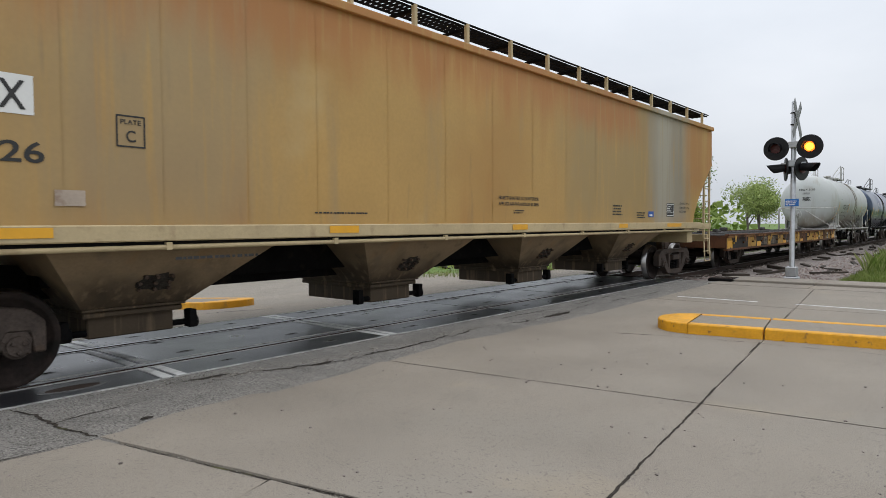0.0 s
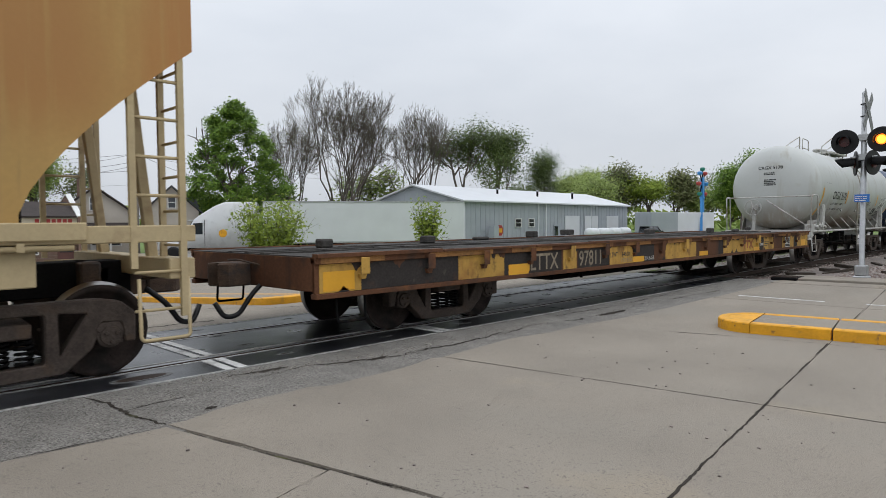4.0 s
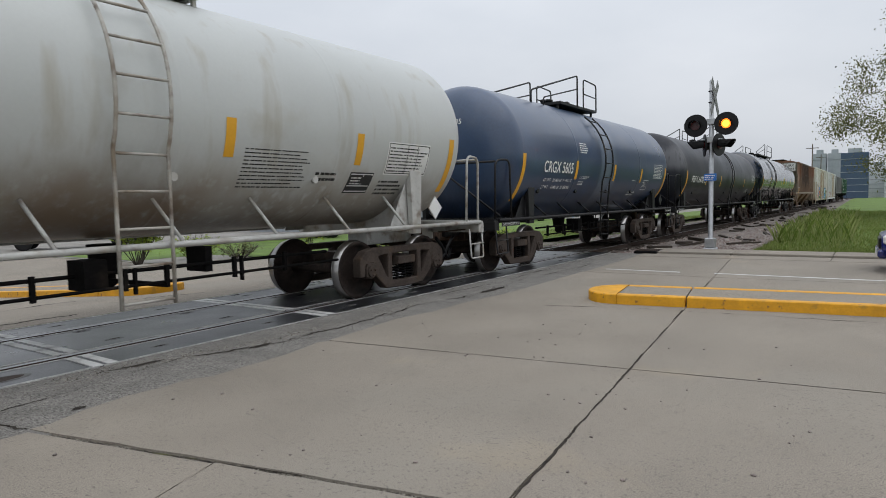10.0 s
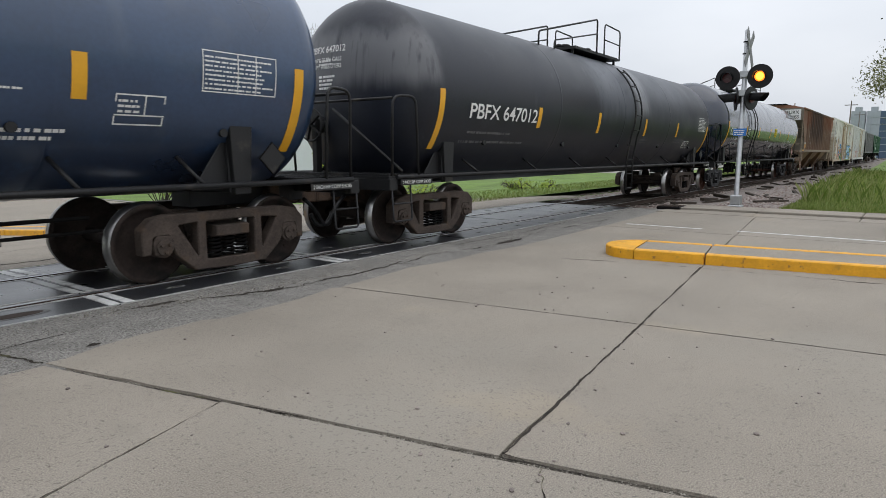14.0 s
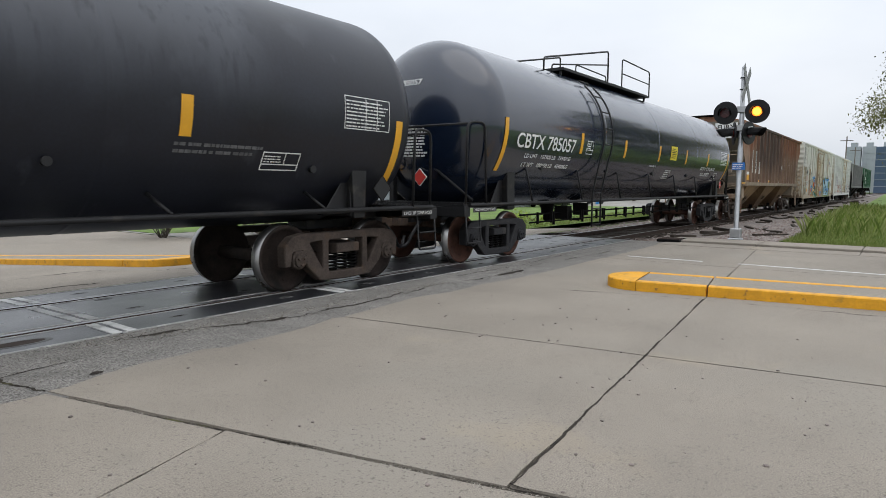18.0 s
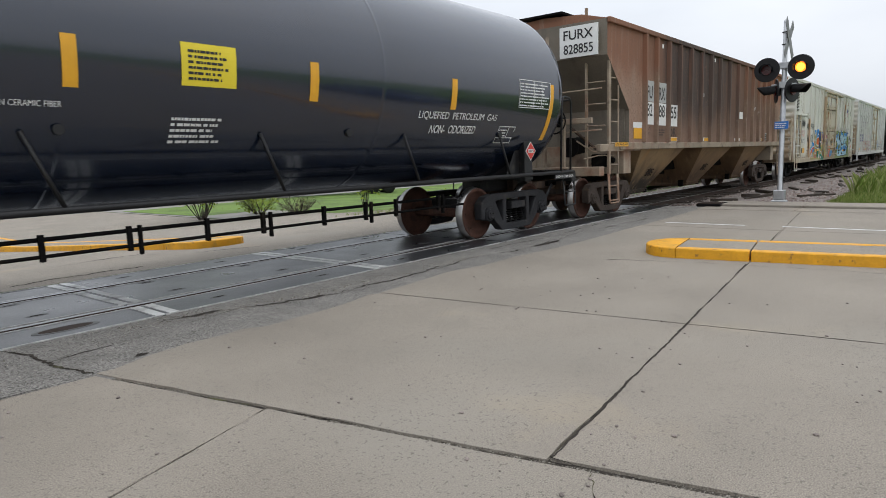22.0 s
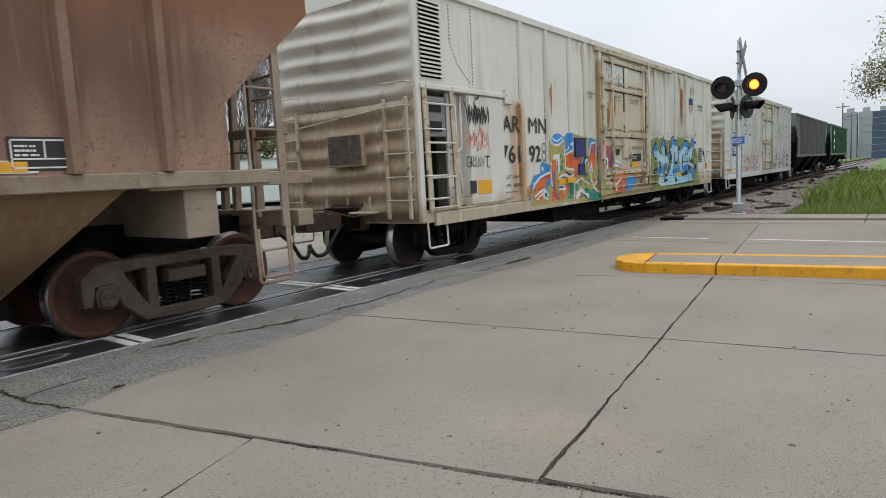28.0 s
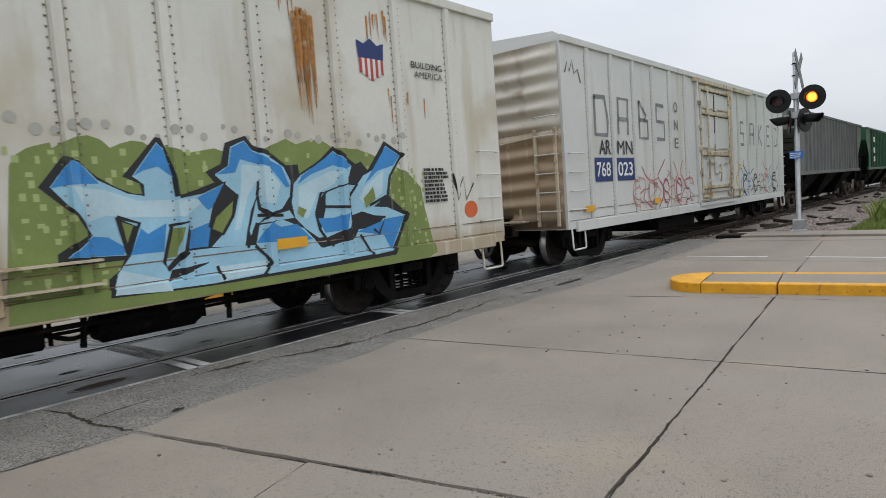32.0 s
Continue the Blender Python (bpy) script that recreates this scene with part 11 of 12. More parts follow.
tree(112, 66, -1.0, 12, 14, "olive", 6760, 22, "olive green spring tree", 5, size=0.23, low=0.2, clump=1.1)
tree(104, 37.5, -1.0, 12.9, 10, "green", 23400, 23, "leafy green tree beyond the yard", 5, size=0.20, low=0.22, clump=0.8)
tree(127, 53, -1.0, 12, 12, "bud", 1500, 24, "almost bare spring tree", 6, size=0.18, low=0.2, clump=0.7)
tree(120, 30, -1.0, 9.0, 10, "olive", 6760, 25, "olive green spring tree", 5, size=0.22, low=0.2, clump=0.9)
tree(135, 36, -1.0, 10, 12, "olive", 6500, 26, "olive green spring tree", 5, size=0.24, low=0.2, clump=1.0)
for k, (tx, ty, th, tw, leaf) in enumerate(((103, 70.5, 10.3, 12, "olive"), (109, 68, 12.2, 13, "olive"), (110, 61, 12.8, 12, "bud"), (113, 57.5, 10.6, 11, "yellow"), (114, 53, 11.4, 10, "bud"), (117, 49.5, 8.2, 11, "olive"), (119, 45, 6.8, 10, "yellow"), (97, 76, 9.5, 12, "dark"))):
    tree(tx, ty, -1.0, th, tw, leaf, 6000, 60 + k, "olive spring tree in the far row" if leaf != "bud" else "almost bare spring tree in the far row", 6, size=0.26, low=0.14, clump=0.9)
tree(17.0, 74.0, -1.0, 11.6, 14.5, "olive", 36000, 27, "broad olive green spring tree behind the shops", 6, size=0.14, low=0.2, clump=0.8)
tree(10.0, 76.0, -1.0, 8.8, 9.0, "green", 24000, 28, "rounded green tree behind the shops", 5, size=0.14, low=0.2, clump=0.8)
tree(-3.9, 60.0, -1.0, 9.0, 6.2, "yellow", 11000, 29, "airy yellow green spring tree by the street", 5, size=0.13, low=0.18, clump=0.45, egg=0.12)
tree(2.5, 82.0, -1.0, 7.0, 9, "yellow", 8000, 30, "yellow green spring tree", 5, size=0.16, low=0.2, clump=0.7)
tree(22.0, 78.0, -1.0, 9.0, 8.0, "bud", 900, 31, "small bare tree behind the houses", 6, size=0.2, low=0.2, clump=0.5)
tree(-14.5, 37.5, -1.0, 7.6, 9.5, "yellow", 26000, 32, "leafy spring tree beside the side street", 6, size=0.075, low=0.22, clump=0.5)
tree(-19.0, 70.0, -1.0, 7.5, 8, "olive", 9000, 33, "olive green tree by the street", 5, size=0.15, low=0.2, clump=0.7)
tree(-9.8, 24.5, -1.0, 9.0, 6.5, "bud", 2600, 34, "thin bare street tree with buds", 6, size=0.05, low=0.25, clump=0.35)


def conifer(x, y, z0, h, w, seed, label):
    rnd = random.Random(seed)
    t = thing("tree", label, "conifer tree")
    t.matrix_basis = pose(x, y, z0)
    bm = bmesh.new()
    cyl(bm, (0, 0, 0), (0, 0, h), 0.2, 8, 0.03)
    for k in range(60):
        z = h * (0.1 + 0.88 * k / 60)
        a = rnd.uniform(0, 6.283)
        r = w / 2 * (1 - k / 62) * rnd.uniform(0.7, 1.1)
        cyl(bm, (0, 0, z), (r * math.cos(a), r * math.sin(a), z - r * 0.25), 0.03, 4, 0.01)
    part("trunk", bm, M_BARK, t)
    vs, fs = [], []
    for k in range(2200):
        f = rnd.random() ** 0.8
        z = h * (0.08 + 0.92 * f)
        a, r = rnd.uniform(0, 6.283), w / 2 * (1.02 - f) * math.sqrt(rnd.uniform(0.15, 1))
        c = Vector((r * math.cos(a), r * math.sin(a), z - r * 0.25 + rnd.uniform(-0.2, 0.2)))
        d = Vector((math.cos(a), math.sin(a), -0.2))
        s = 0.3 * rnd.uniform(0.6, 1.2)
        u = Vector((-d.y, d.x, 0.3)) * s * 0.3
        o = len(vs)
        vs += [c - d * s * 0.5, c + u, c + d * s, c - u]
        fs.append((o, o + 1, o + 2, o + 3))
    me = bpy.data.meshes.new("crown")
    me.from_pydata(vs, [], fs)
    me.materials.append(LEAF["dark"])
    part("crown", me, None, t, "dark needled boughs", kind="stuff")


conifer(-12.0, 89, -1.0, 9.5, 6.0, 1, "dark green conifer behind the street")
conifer(-15.6, 88.5, -1.0, 8.0, 4.0, 2, "slim dark green conifer")
conifer(-9.8, 92, -1.0, 8.6, 5.0, 3, "dark green conifer behind the street")
# large tree right of the track
tree(45.5, -3.6, 0.0, 14.5, 14.0, "spring", 64000, 41, "large spring tree with thin olive leaves", 7, size=0.08, low=0.12, clump=0.45, spread=0.45, egg=0.10)
tree(60.0, -6.5, 0.0, 13.5, 11.0, "spring", 30000, 42, "olive spring tree behind the grass", 6, size=0.12, low=0.15, clump=0.8)
tree(75.0, -9.0, 0.0, 13.0, 12.0, "spring", 24000, 43, "olive spring tree behind the grass", 6, size=0.14, low=0.15, clump=0.9)
# a far belt of woods closes the view
pts = []
rw = random.Random(77)
for k in range(5200):
    a = rw.uniform(-0.75, 1.32)
    d = rw.uniform(190, 260)
    pts.append((d * math.sin(a), d * math.cos(a), -1 + 11 * rw.random() ** 1.5 * (0.6 + 0.4 * math.sin(a * 23) * math.sin(a * 9)), rw.uniform(0.8, 2.0)))


def clump_of(p):
    x, y, z, s = p
    a = [(rw.uniform(-1, 1) * s, rw.uniform(-1, 1) * s, rw.uniform(-1, 1) * s) for _ in range(4)]
    return [(x + q[0], y + q[1], max(-1, z + q[2])) for q in a], [(0, 1, 2), (0, 2, 3), (1, 2, 3)]


scatter_mesh("far_woods", pts, clump_of, LEAF["olive"], "far belt of olive green spring woods", "woods")

# ---- buildings ----
M_BRICK = mat("brown_brick", (0.20, 0.13, 0.10), 0.85, var=0.2, scale=1.5, fine=20, bump=0.3, spec=0.2)
M_CREAM = mat("cream_fascia", (0.50, 0.45, 0.34), 0.7, var=0.06)
M_SHINGLE = mat("brown_shingles", (0.055, 0.045, 0.042), 0.9, var=0.2, scale=2, fine=15, bump=0.4, spec=0.2)
M_SLATE = mat("grey_shingles", (0.10, 0.105, 0.11), 0.9, var=0.2, scale=2, fine=15, bump=0.4)
M_SIDING = mat("pale_siding", (0.52, 0.475, 0.41), 0.7, var=0.07, scale=1)
M_TRIM = mat("white_trim", (0.68, 0.68, 0.66), 0.6, var=0.05)
M_GLASSW = glass_mat("window_glass")
M_METALW = mat("white_sheet_metal", (0.62, 0.64, 0.66), 0.45, 0.0, var=0.05, scale=0.6, bump=0.02)
M_METALG = mat("grey_sheet_metal", (0.34, 0.37, 0.40), 0.5, 0.0, var=0.06, scale=0.6, bump=0.02, streak=((0.26, 0.27, 0.28), 0.15, 1.5))
M_AWN = mat("red_awning", (0.32, 0.035, 0.03), 0.7, var=0.1)


def window(parent, x, z, w, h, y, frame=None):
    """A sash window in a wall that faces -y."""
    bm = bmesh.new()
    t = 0.08
    for a, b, c_, d in ((x, x + w, z, z + t), (x, x + w, z + h - t, z + h), (x, x + t, z, z + h), (x + w - t, x + w, z, z + h), (x, x + w, z + h / 2 - 0.03, z + h / 2 + 0.03)):
        box(bm, a, y - 0.07, c_, b, y + 0.02, d)
    f = part("window", bm, frame or M_TRIM, parent, "framed window")
    bm = bmesh.new()
    box(bm, x + t, y - 0.02, z + t, x + w - t, y + 0.0, z + h - t)
    part("pane", bm, M_GLASSW, f, "dark glass")


def door_part(parent, x, z, w, h, y, mtl):
    bm = bmesh.new()
    box(bm, x, y - 0.06, z, x + w, y + 0.02, z + h)
    d = part("door", bm, mtl, parent, "", 0.01)
    bm = bmesh.new()
    box(bm, x + 0.12, y - 0.075, z + h * 0.45, x + w - 0.12, y - 0.06, z + h - 0.15)
    part("pane", bm, M_GLASSW, d, "dark glass")


# low brick shop row
shop = thing("shop_building", "low brown brick shop building with cream fascia", "building")
shop.matrix_basis = pose(0.9, 47.6, -1.0, 0, 0, -8)
W = 11.9
bm = bmesh.new()
box(bm, 0, 0, 0, W, 12, 2.6)
part("wall", bm, M_BRICK, shop)
for r in range(14):
    bm = bmesh.new()
    box(bm, 0, -0.012, 0.16 + r * 0.16, W, 0, 0.17 + r * 0.16)
    part("brick_course", bm, mat("mortar", (0.30, 0.27, 0.24), 0.9) if r == 0 else bpy.data.materials["mortar"], shop)
bm = bmesh.new()
box(bm, -0.15, -0.35, 2.4, W, 0, 3.05)
part("fascia", bm, M_CREAM, shop, "cream sign band", 0.02)
bm = bmesh.new()
prism(bm, [(-0.5, -0.5), (W, -0.5), (W, 12.5), (-0.5, 12.5)], 3.05, 3.15, "z")
v0 = [bm.verts.new(p) for p in ((-0.5, -0.5, 3.15), (W, -0.5, 3.15), (W, 12.5, 3.15), (-0.5, 12.5, 3.15), (2.4, 4.5, 4.2), (W, 4.5, 4.2), (W, 8.5, 4.2), (2.4, 8.5, 4.2))]
for f in ((0, 1, 5, 4), (1, 2, 6, 5), (2, 3, 7, 6), (3, 0, 4, 7), (4, 5, 6, 7)):
    bm.faces.new([v0[i] for i in f])
part("roof", bm, M_SHINGLE, shop, "low hipped brown shingle roof")
bm = bmesh.new()
prism(bm, [(-0.6, 0), (-0.6, 3.1), (4.5, 4.7), (5.2, 4.7), (12.4, 3.4), (12.4, 0)], W, W + 0.25, "x")
part("parapet", bm, M_BRICK, shop, "sloping brick end parapet")
bm = bmesh.new()
for p, q in (((-0.6, 3.1), (4.5, 4.7)), ((5.2, 4.7), (12.4, 3.4)), ((4.5, 4.7), (5.2, 4.7))):
    beam(bm, (W + 0.125, *p), (W + 0.125, *q), 0.32, 0.1)
part("coping", bm, M_TRIM, shop, "white coping of the parapet")
for x0, x1, z0, z1 in ((0.7, 1.9, 2.75, 2.95), (2.3, 4.9, 2.7, 2.95), (3.6, 4.9, 2.5, 2.62), (9.6, 11.7, 2.7, 2.95), (10.4, 11.6, 2.5, 2.62), (4.0, 4.7, 2.1, 2.3)):
    bm = bmesh.new()
    n = max(3, int((x1 - x0) / 0.28))
    for k in range(n):
        q = x0 + (x1 - x0) * k / n
        box(bm, q, -0.37, z0, q + (x1 - x0) / n * 0.72, -0.35, z1)
    part("shop_sign", bm, M_AWN, shop, "dark red sign letters as bars")
for x0, x1 in ((6.6, 8.6), (10.6, 11.3)):
    bm = bmesh.new()
    prism(bm, [(-0.7, 1.85), (0, 2.35), (0, 1.85)], x0, x1, "x")
    part("awning", bm, M_AWN, shop, "red canvas awning")
    door_part(shop, x0 + 0.2, 0, 0.95, 1.85, -0.02, mat("shop_door", (0.12, 0.05, 0.04), 0.6) if x0 < 8 else bpy.data.materials["shop_door"])
window(shop, 8.9, 0.7, 0.9, 1.2, -0.02)

# houses
def house(x, y, z0, turn, w, d, eave, ridge, wallm, roofm, label, porch, dormer):
    h = thing("house", label, "house", "houses behind the crossing")
    h.matrix_basis = pose(x, y, z0, 0, 0, turn)
    bm = bmesh.new()
    prism(bm, [(0, 0), (w, 0), (w, eave), (w / 2, ridge), (0, eave)], 0, d)
    part("wall", bm, wallm, h, "clapboard walls")
    for k in range(int(eave / 0.22)):
        bm = bmesh.new()
        box(bm, 0, -0.02, 0.22 * k, w, 0, 0.22 * k + 0.03)
        part("clapboard", bm, wallm, h)
    bm = bmesh.new()
    for s in (0, 1):
        a = [(-0.35, eave - 0.25), (w / 2, ridge + 0.05), (w / 2, ridge + 0.2), (-0.35, eave - 0.1)]
        prism(bm, [(p[0] if not s else w - p[0], p[1]) for p in a], -0.35, d + 0.35)
    part("roof", bm, roofm, h, "steep shingle roof")
    window(h, w * 0.42, eave + 0.25, w * 0.16, 1.1, -0.02)
    for q in (0.12, 0.62):
        window(h, w * q, 0.9, w * 0.2, 1.3, -0.02)
    if porch:
        bm = bmesh.new()
        prism(bm, [(-1.6, 2.3), (0, 2.75), (0, 2.6), (-1.6, 2.15)], -0.1, w + 0.1, "x")
        part("porch_roof", bm, roofm, h)
        for k in range(4):
            bm = bmesh.new()
            box(bm, 0.05 + (w - 0.2) * k / 3, -1.5, 0, 0.17 + (w - 0.2) * k / 3, -1.38, 2.2)
            part("porch_post", bm, M_TRIM, h)
        door_part(h, w * 0.42, 0.1, 0.95, 2.05, -0.02, M_TRIM)
    if dormer:
        bm = bmesh.new()
        prism(bm, [(d * 0.35, eave + 0.1), (d * 0.35 + 1.6, eave + 0.1), (d * 0.35 + 0.8, ridge - 0.3)], w * 0.6, w + 0.4, "x")
        part("dormer", bm, wallm, h)
        bm = bmesh.new()
        prism(bm, [(d * 0.35 - 0.2, eave - 0.05), (d * 0.35 + 0.8, ridge - 0.15), (d * 0.35 + 1.8, eave - 0.05), (d * 0.35 + 0.8, ridge - 0.3)], w * 0.6, w + 0.6, "x")
        part("dormer_roof", bm, roofm, h)
    bm = bmesh.new()
    box(bm, w * 0.3, d * 0.5, ridge - 0.6, w * 0.3 + 0.55, d * 0.5 + 0.55, ridge + 1.0)
    part("chimney", bm, M_BRICK, h)
    return h


house(13.6, 54.5, -1.0, -14, 5.4, 9, 3.4, 5.4, M_SIDING, M_SHINGLE, "small pale gabled house with brown roof and porch", True, False)
house(22.2, 60.2, -1.0, -20, 4.6, 9, 3.8, 6.0, M_SIDING, M_SLATE, "small pale gabled house with grey slate roof", False, True)
house(-24, 96, -1.0, 10, 7, 9, 3.6, 6.2, M_TRIM, M_SHINGLE, "white gabled house down the street", False, False)
wall_b = thing("store_building", "long low cream store building by the street", "building")
wall_b.matrix_basis = pose(-34, 47, -1.0, 0, 0, -4)
bm = bmesh.new()
box(bm, 0, 0, 0, 22, 9, 2.95)
part("wall", bm, mat("pale_render", (0.62, 0.60, 0.53), 0.8, var=0.08, scale=0.6, streak=((0.45, 0.42, 0.36), 0.1, 1.5)), wall_b)
bm = bmesh.new()
box(bm, -0.12, -0.12, 2.95, 22.12, 9.12, 3.05)
part("roof", bm, M_METALG, wall_b)
garage = thing("garage", "small white gabled garage beside the street", "garage")
garage.matrix_basis = pose(-7.5, 84, -1.0, 0, 0, 5)
bm = bmesh.new()
prism(bm, [(0, 0), (5, 0), (5, 2.6), (2.5, 4.2), (0, 2.6)], 0, 6)
part("wall", bm, M_TRIM, garage)
bm = bmesh.new()
for s in (0, 1):
    prism(bm, [((p[0] if not s else 5 - p[0]), p[1]) for p in ((-0.3, 2.4), (2.5, 4.22), (2.5, 4.38), (-0.3, 2.56))], -0.3, 6.3)
part("roof", bm, M_SLATE, garage)

# long metal shed
shed = thing("metal_shed", "long grey metal shed with white roof", "shed")
shed.matrix_basis = pose(42.4, 39.6, -1.0, 0, 0, 4)
SL, SW = 34.0, 12.0
bm = bmesh.new()
prism(bm, [(0, 0), (SW, 0), (SW, 4.5), (SW / 2, 6.1), (0, 4.5)], 0, SL, "x")
part("wall", bm, M_METALG, shed, "grey ribbed sheet metal walls")
bm = bmesh.new()
for s in (0, 1):
    prism(bm, [((p[0] if not s else SW - p[0]), p[1]) for p in ((-0.4, 4.42), (SW / 2, 6.12), (SW / 2, 6.24), (-0.4, 4.56))], -0.4, SL + 0.3, "x")
part("roof", bm, M_METALW, shed, "white sheet metal roof")
for k in range(46):
    bm = bmesh.new()
    q = 0.4 + k * 0.73
    box(bm, q, -0.03, 0, q + 0.06, 0, 4.45)
    part("wall_rib", bm, M_METALG, shed)
for q in (0.02, 12.4, 13.9, 24.0):
    bm = bmesh.new()
    box(bm, q, -0.14, 0, q + 0.14, -0.02, 4.4)
    part("downpipe", bm, M_METALW, shed, "white downpipe")
for k in range(16):
    bm = bmesh.new()
    q = 0.3 + k * 0.75
    box(bm, -0.03, q, 0, 0, q + 0.06, 4.5)
    part("wall_rib", bm, M_METALG, shed)
for q in (8.2, 10.6):
    window(shed, q, 2.0, 1.1, 0.9, -0.04)
door_part(shed, 15.5, 0.1, 1.0, 2.1, -0.05, M_METALG)
for q in (18.0, 22.5, 28.0):
    bm = bmesh.new()
    box(bm, q, -0.08, 0, q + 3.2, -0.03, 3.2)
    part("roll_door", bm, M_METALW, shed, "white roll-up door")
bm = bmesh.new()
box(bm, 3.1, -1.2, 0.3, 3.9, -0.6, 2.2)
part("heat_pump", bm, M_METALG, shed, "grey equipment box by the wall", 0.03)
sign = thing("warning_sign", "red and yellow square sign on the shed wall", "sign")
sign.matrix_basis = pose(46.9, 39.2, -1.0, 0, 0, 4)
bm = bmesh.new()
prism(bm, [(0.25 + 0.55 * math.cos(k * 0.7854 + 0.3927), 1.75 + 0.55 * math.sin(k * 0.7854 + 0.3927)) for k in range(8)], 0, 0.04)
part("board", bm, M_AWN, sign)
bm = bmesh.new()
box(bm, -0.1, -0.01, 1.55, 0.6, 0.0, 1.95)
part("panel", bm, M_YELLOW, sign)
bm = bmesh.new()
cyl(bm, (0.25, 0.03, 0), (0.25, 0.03, 1.4), 0.03, 8)
part("post", bm, M_GALV, sign)
for k in range(3):
    vt = thing("roof_vent", "small dark roof vent on the white shed roof", "roof vent", "vents on the shed roof")
    vt.matrix_basis = pose(52 + 7 * k, 43.6, 4.15)
    bm = bmesh.new()
    cyl(bm, (0, 0, 0), (0, 0, 0.8), 0.12, 10)
    part("pipe", bm, M_UNDER, vt)
    bm = bmesh.new()
    cyl(bm, (0, 0, 0.8), (0, 0, 0.95), 0.22, 10, 0.1)
    part("cap", bm, M_GALV, vt)
# far works at the end of the track
for x, y, w, d, h, m, lab in ((210, 6.4, 6.5, 8, 12.5, mat("blue_silo", (0.055, 0.09, 0.15), 0.6, var=0.1), "tall dark blue elevator tower"), (235, 16.5, 3.6, 6, 14, M_METALG, "grey blue grain tower"), (236, 12.5, 3.6, 6, 14, M_METALG, "grey blue grain tower"), (215, -4.5, 8, 10, 7, M_METALW, "pale grey factory building far off"), (225, 1.0, 5, 8, 9, M_METALW, "pale grey factory tower far off")):
    t = thing("elevator_tower", lab, "industrial building")
    t.matrix_basis = pose(x, y, 0)
    bm = bmesh.new()
    box(bm, 0, -w / 2, 0, d, w / 2, h)
    part("wall", bm, m, t)
    for k in range(6):
        bm = bmesh.new()
        box(bm, -0.12, -w / 2, h * (k + 1) / 7, 0, w / 2, h * (k + 1) / 7 + 0.12)
        part("band", bm, M_METALG, t)
    bm = bmesh.new()
    box(bm, 0.4, -w / 4, h, d * 0.6, w / 4, h + 1.2)
    part("penthouse", bm, M_METALG, t)
for k, (x, y) in enumerate(((150, 11.8), (190, 13.0), (120, -2.5))):
    p = thing("utility_pole", "thin grey utility pole by the track", "utility pole")
    p.matrix_basis = pose(x, y, 0)
    bm = bmesh.new()
    cyl(bm, (0, 0, 0), (0, 0, 11.5), 0.16, 10, 0.1)
    part("pole", bm, M_BARK, p)
    bm = bmesh.new()
    box(bm, -0.06, -1.1, 10.6, 0.06, 1.1, 10.75)
    part("crossarm", bm, M_BARK, p)

# carnival ride far beyond the yard
ride = thing("carnival_ride", "tall colourful carnival ride with round cars", "carnival ride")
ride.matrix_basis = pose(84, 35.4, -1.0)
bm = bmesh.new()
for s in (-1, 1):
    beam(bm, (s * 1.6, s * 0.6, 0), (s * 0.3, 0, 6.2), 0.3, 0.3)
beam(bm, (0, 0, 0), (0, 0, 8.2), 0.4, 0.4)
part("tower", bm, SPRAY["blue"], ride)
for k in range(8):
    a = k * 0.7854
    p = (1.1 * math.cos(a), 0, 7.4 + 1.9 * math.sin(a))
    bm = bmesh.new()
    beam(bm, (0, 0, 7.4), p, 0.12, 0.12)
    q = part("spoke", bm, M_UNDER, ride)
    bm = bmesh.new()
    lathe(bm, [(-0.3, 0.08), (-0.18, 0.3), (0.08, 0.34), (0.2, 0.2)], 10, "z", p)
    part("ride_car", bm, (SPRAY["blue"], SPRAY["red"], SPRAY["teal"])[k % 3], q, "small round ride car")

# ---- poles, wires, vehicles ----
M_POLE = mat("weathered_pole", (0.19, 0.17, 0.15), 0.9, var=0.2, scale=3, fine=30, bump=0.3)
M_WIRE = mat("black_wire", (0.02, 0.02, 0.022), 0.6, var=0.1, bump=0)


def wire(p, q, sag, r=0.014):
    p, q = Vector(p), Vector(q)
    bm = bmesh.new()
    n = 18
    tube(bm, [p.lerp(q, i / n) - Vector((0, 0, sag * 4 * (i / n) * (1 - i / n))) for i in range(n + 1)], r, 4)
    return tagged(new("overhead_wire", mesh_of("overhead_wire", bm, M_WIRE)), "thin black sagging overhead wire", "wire", "overhead wires")


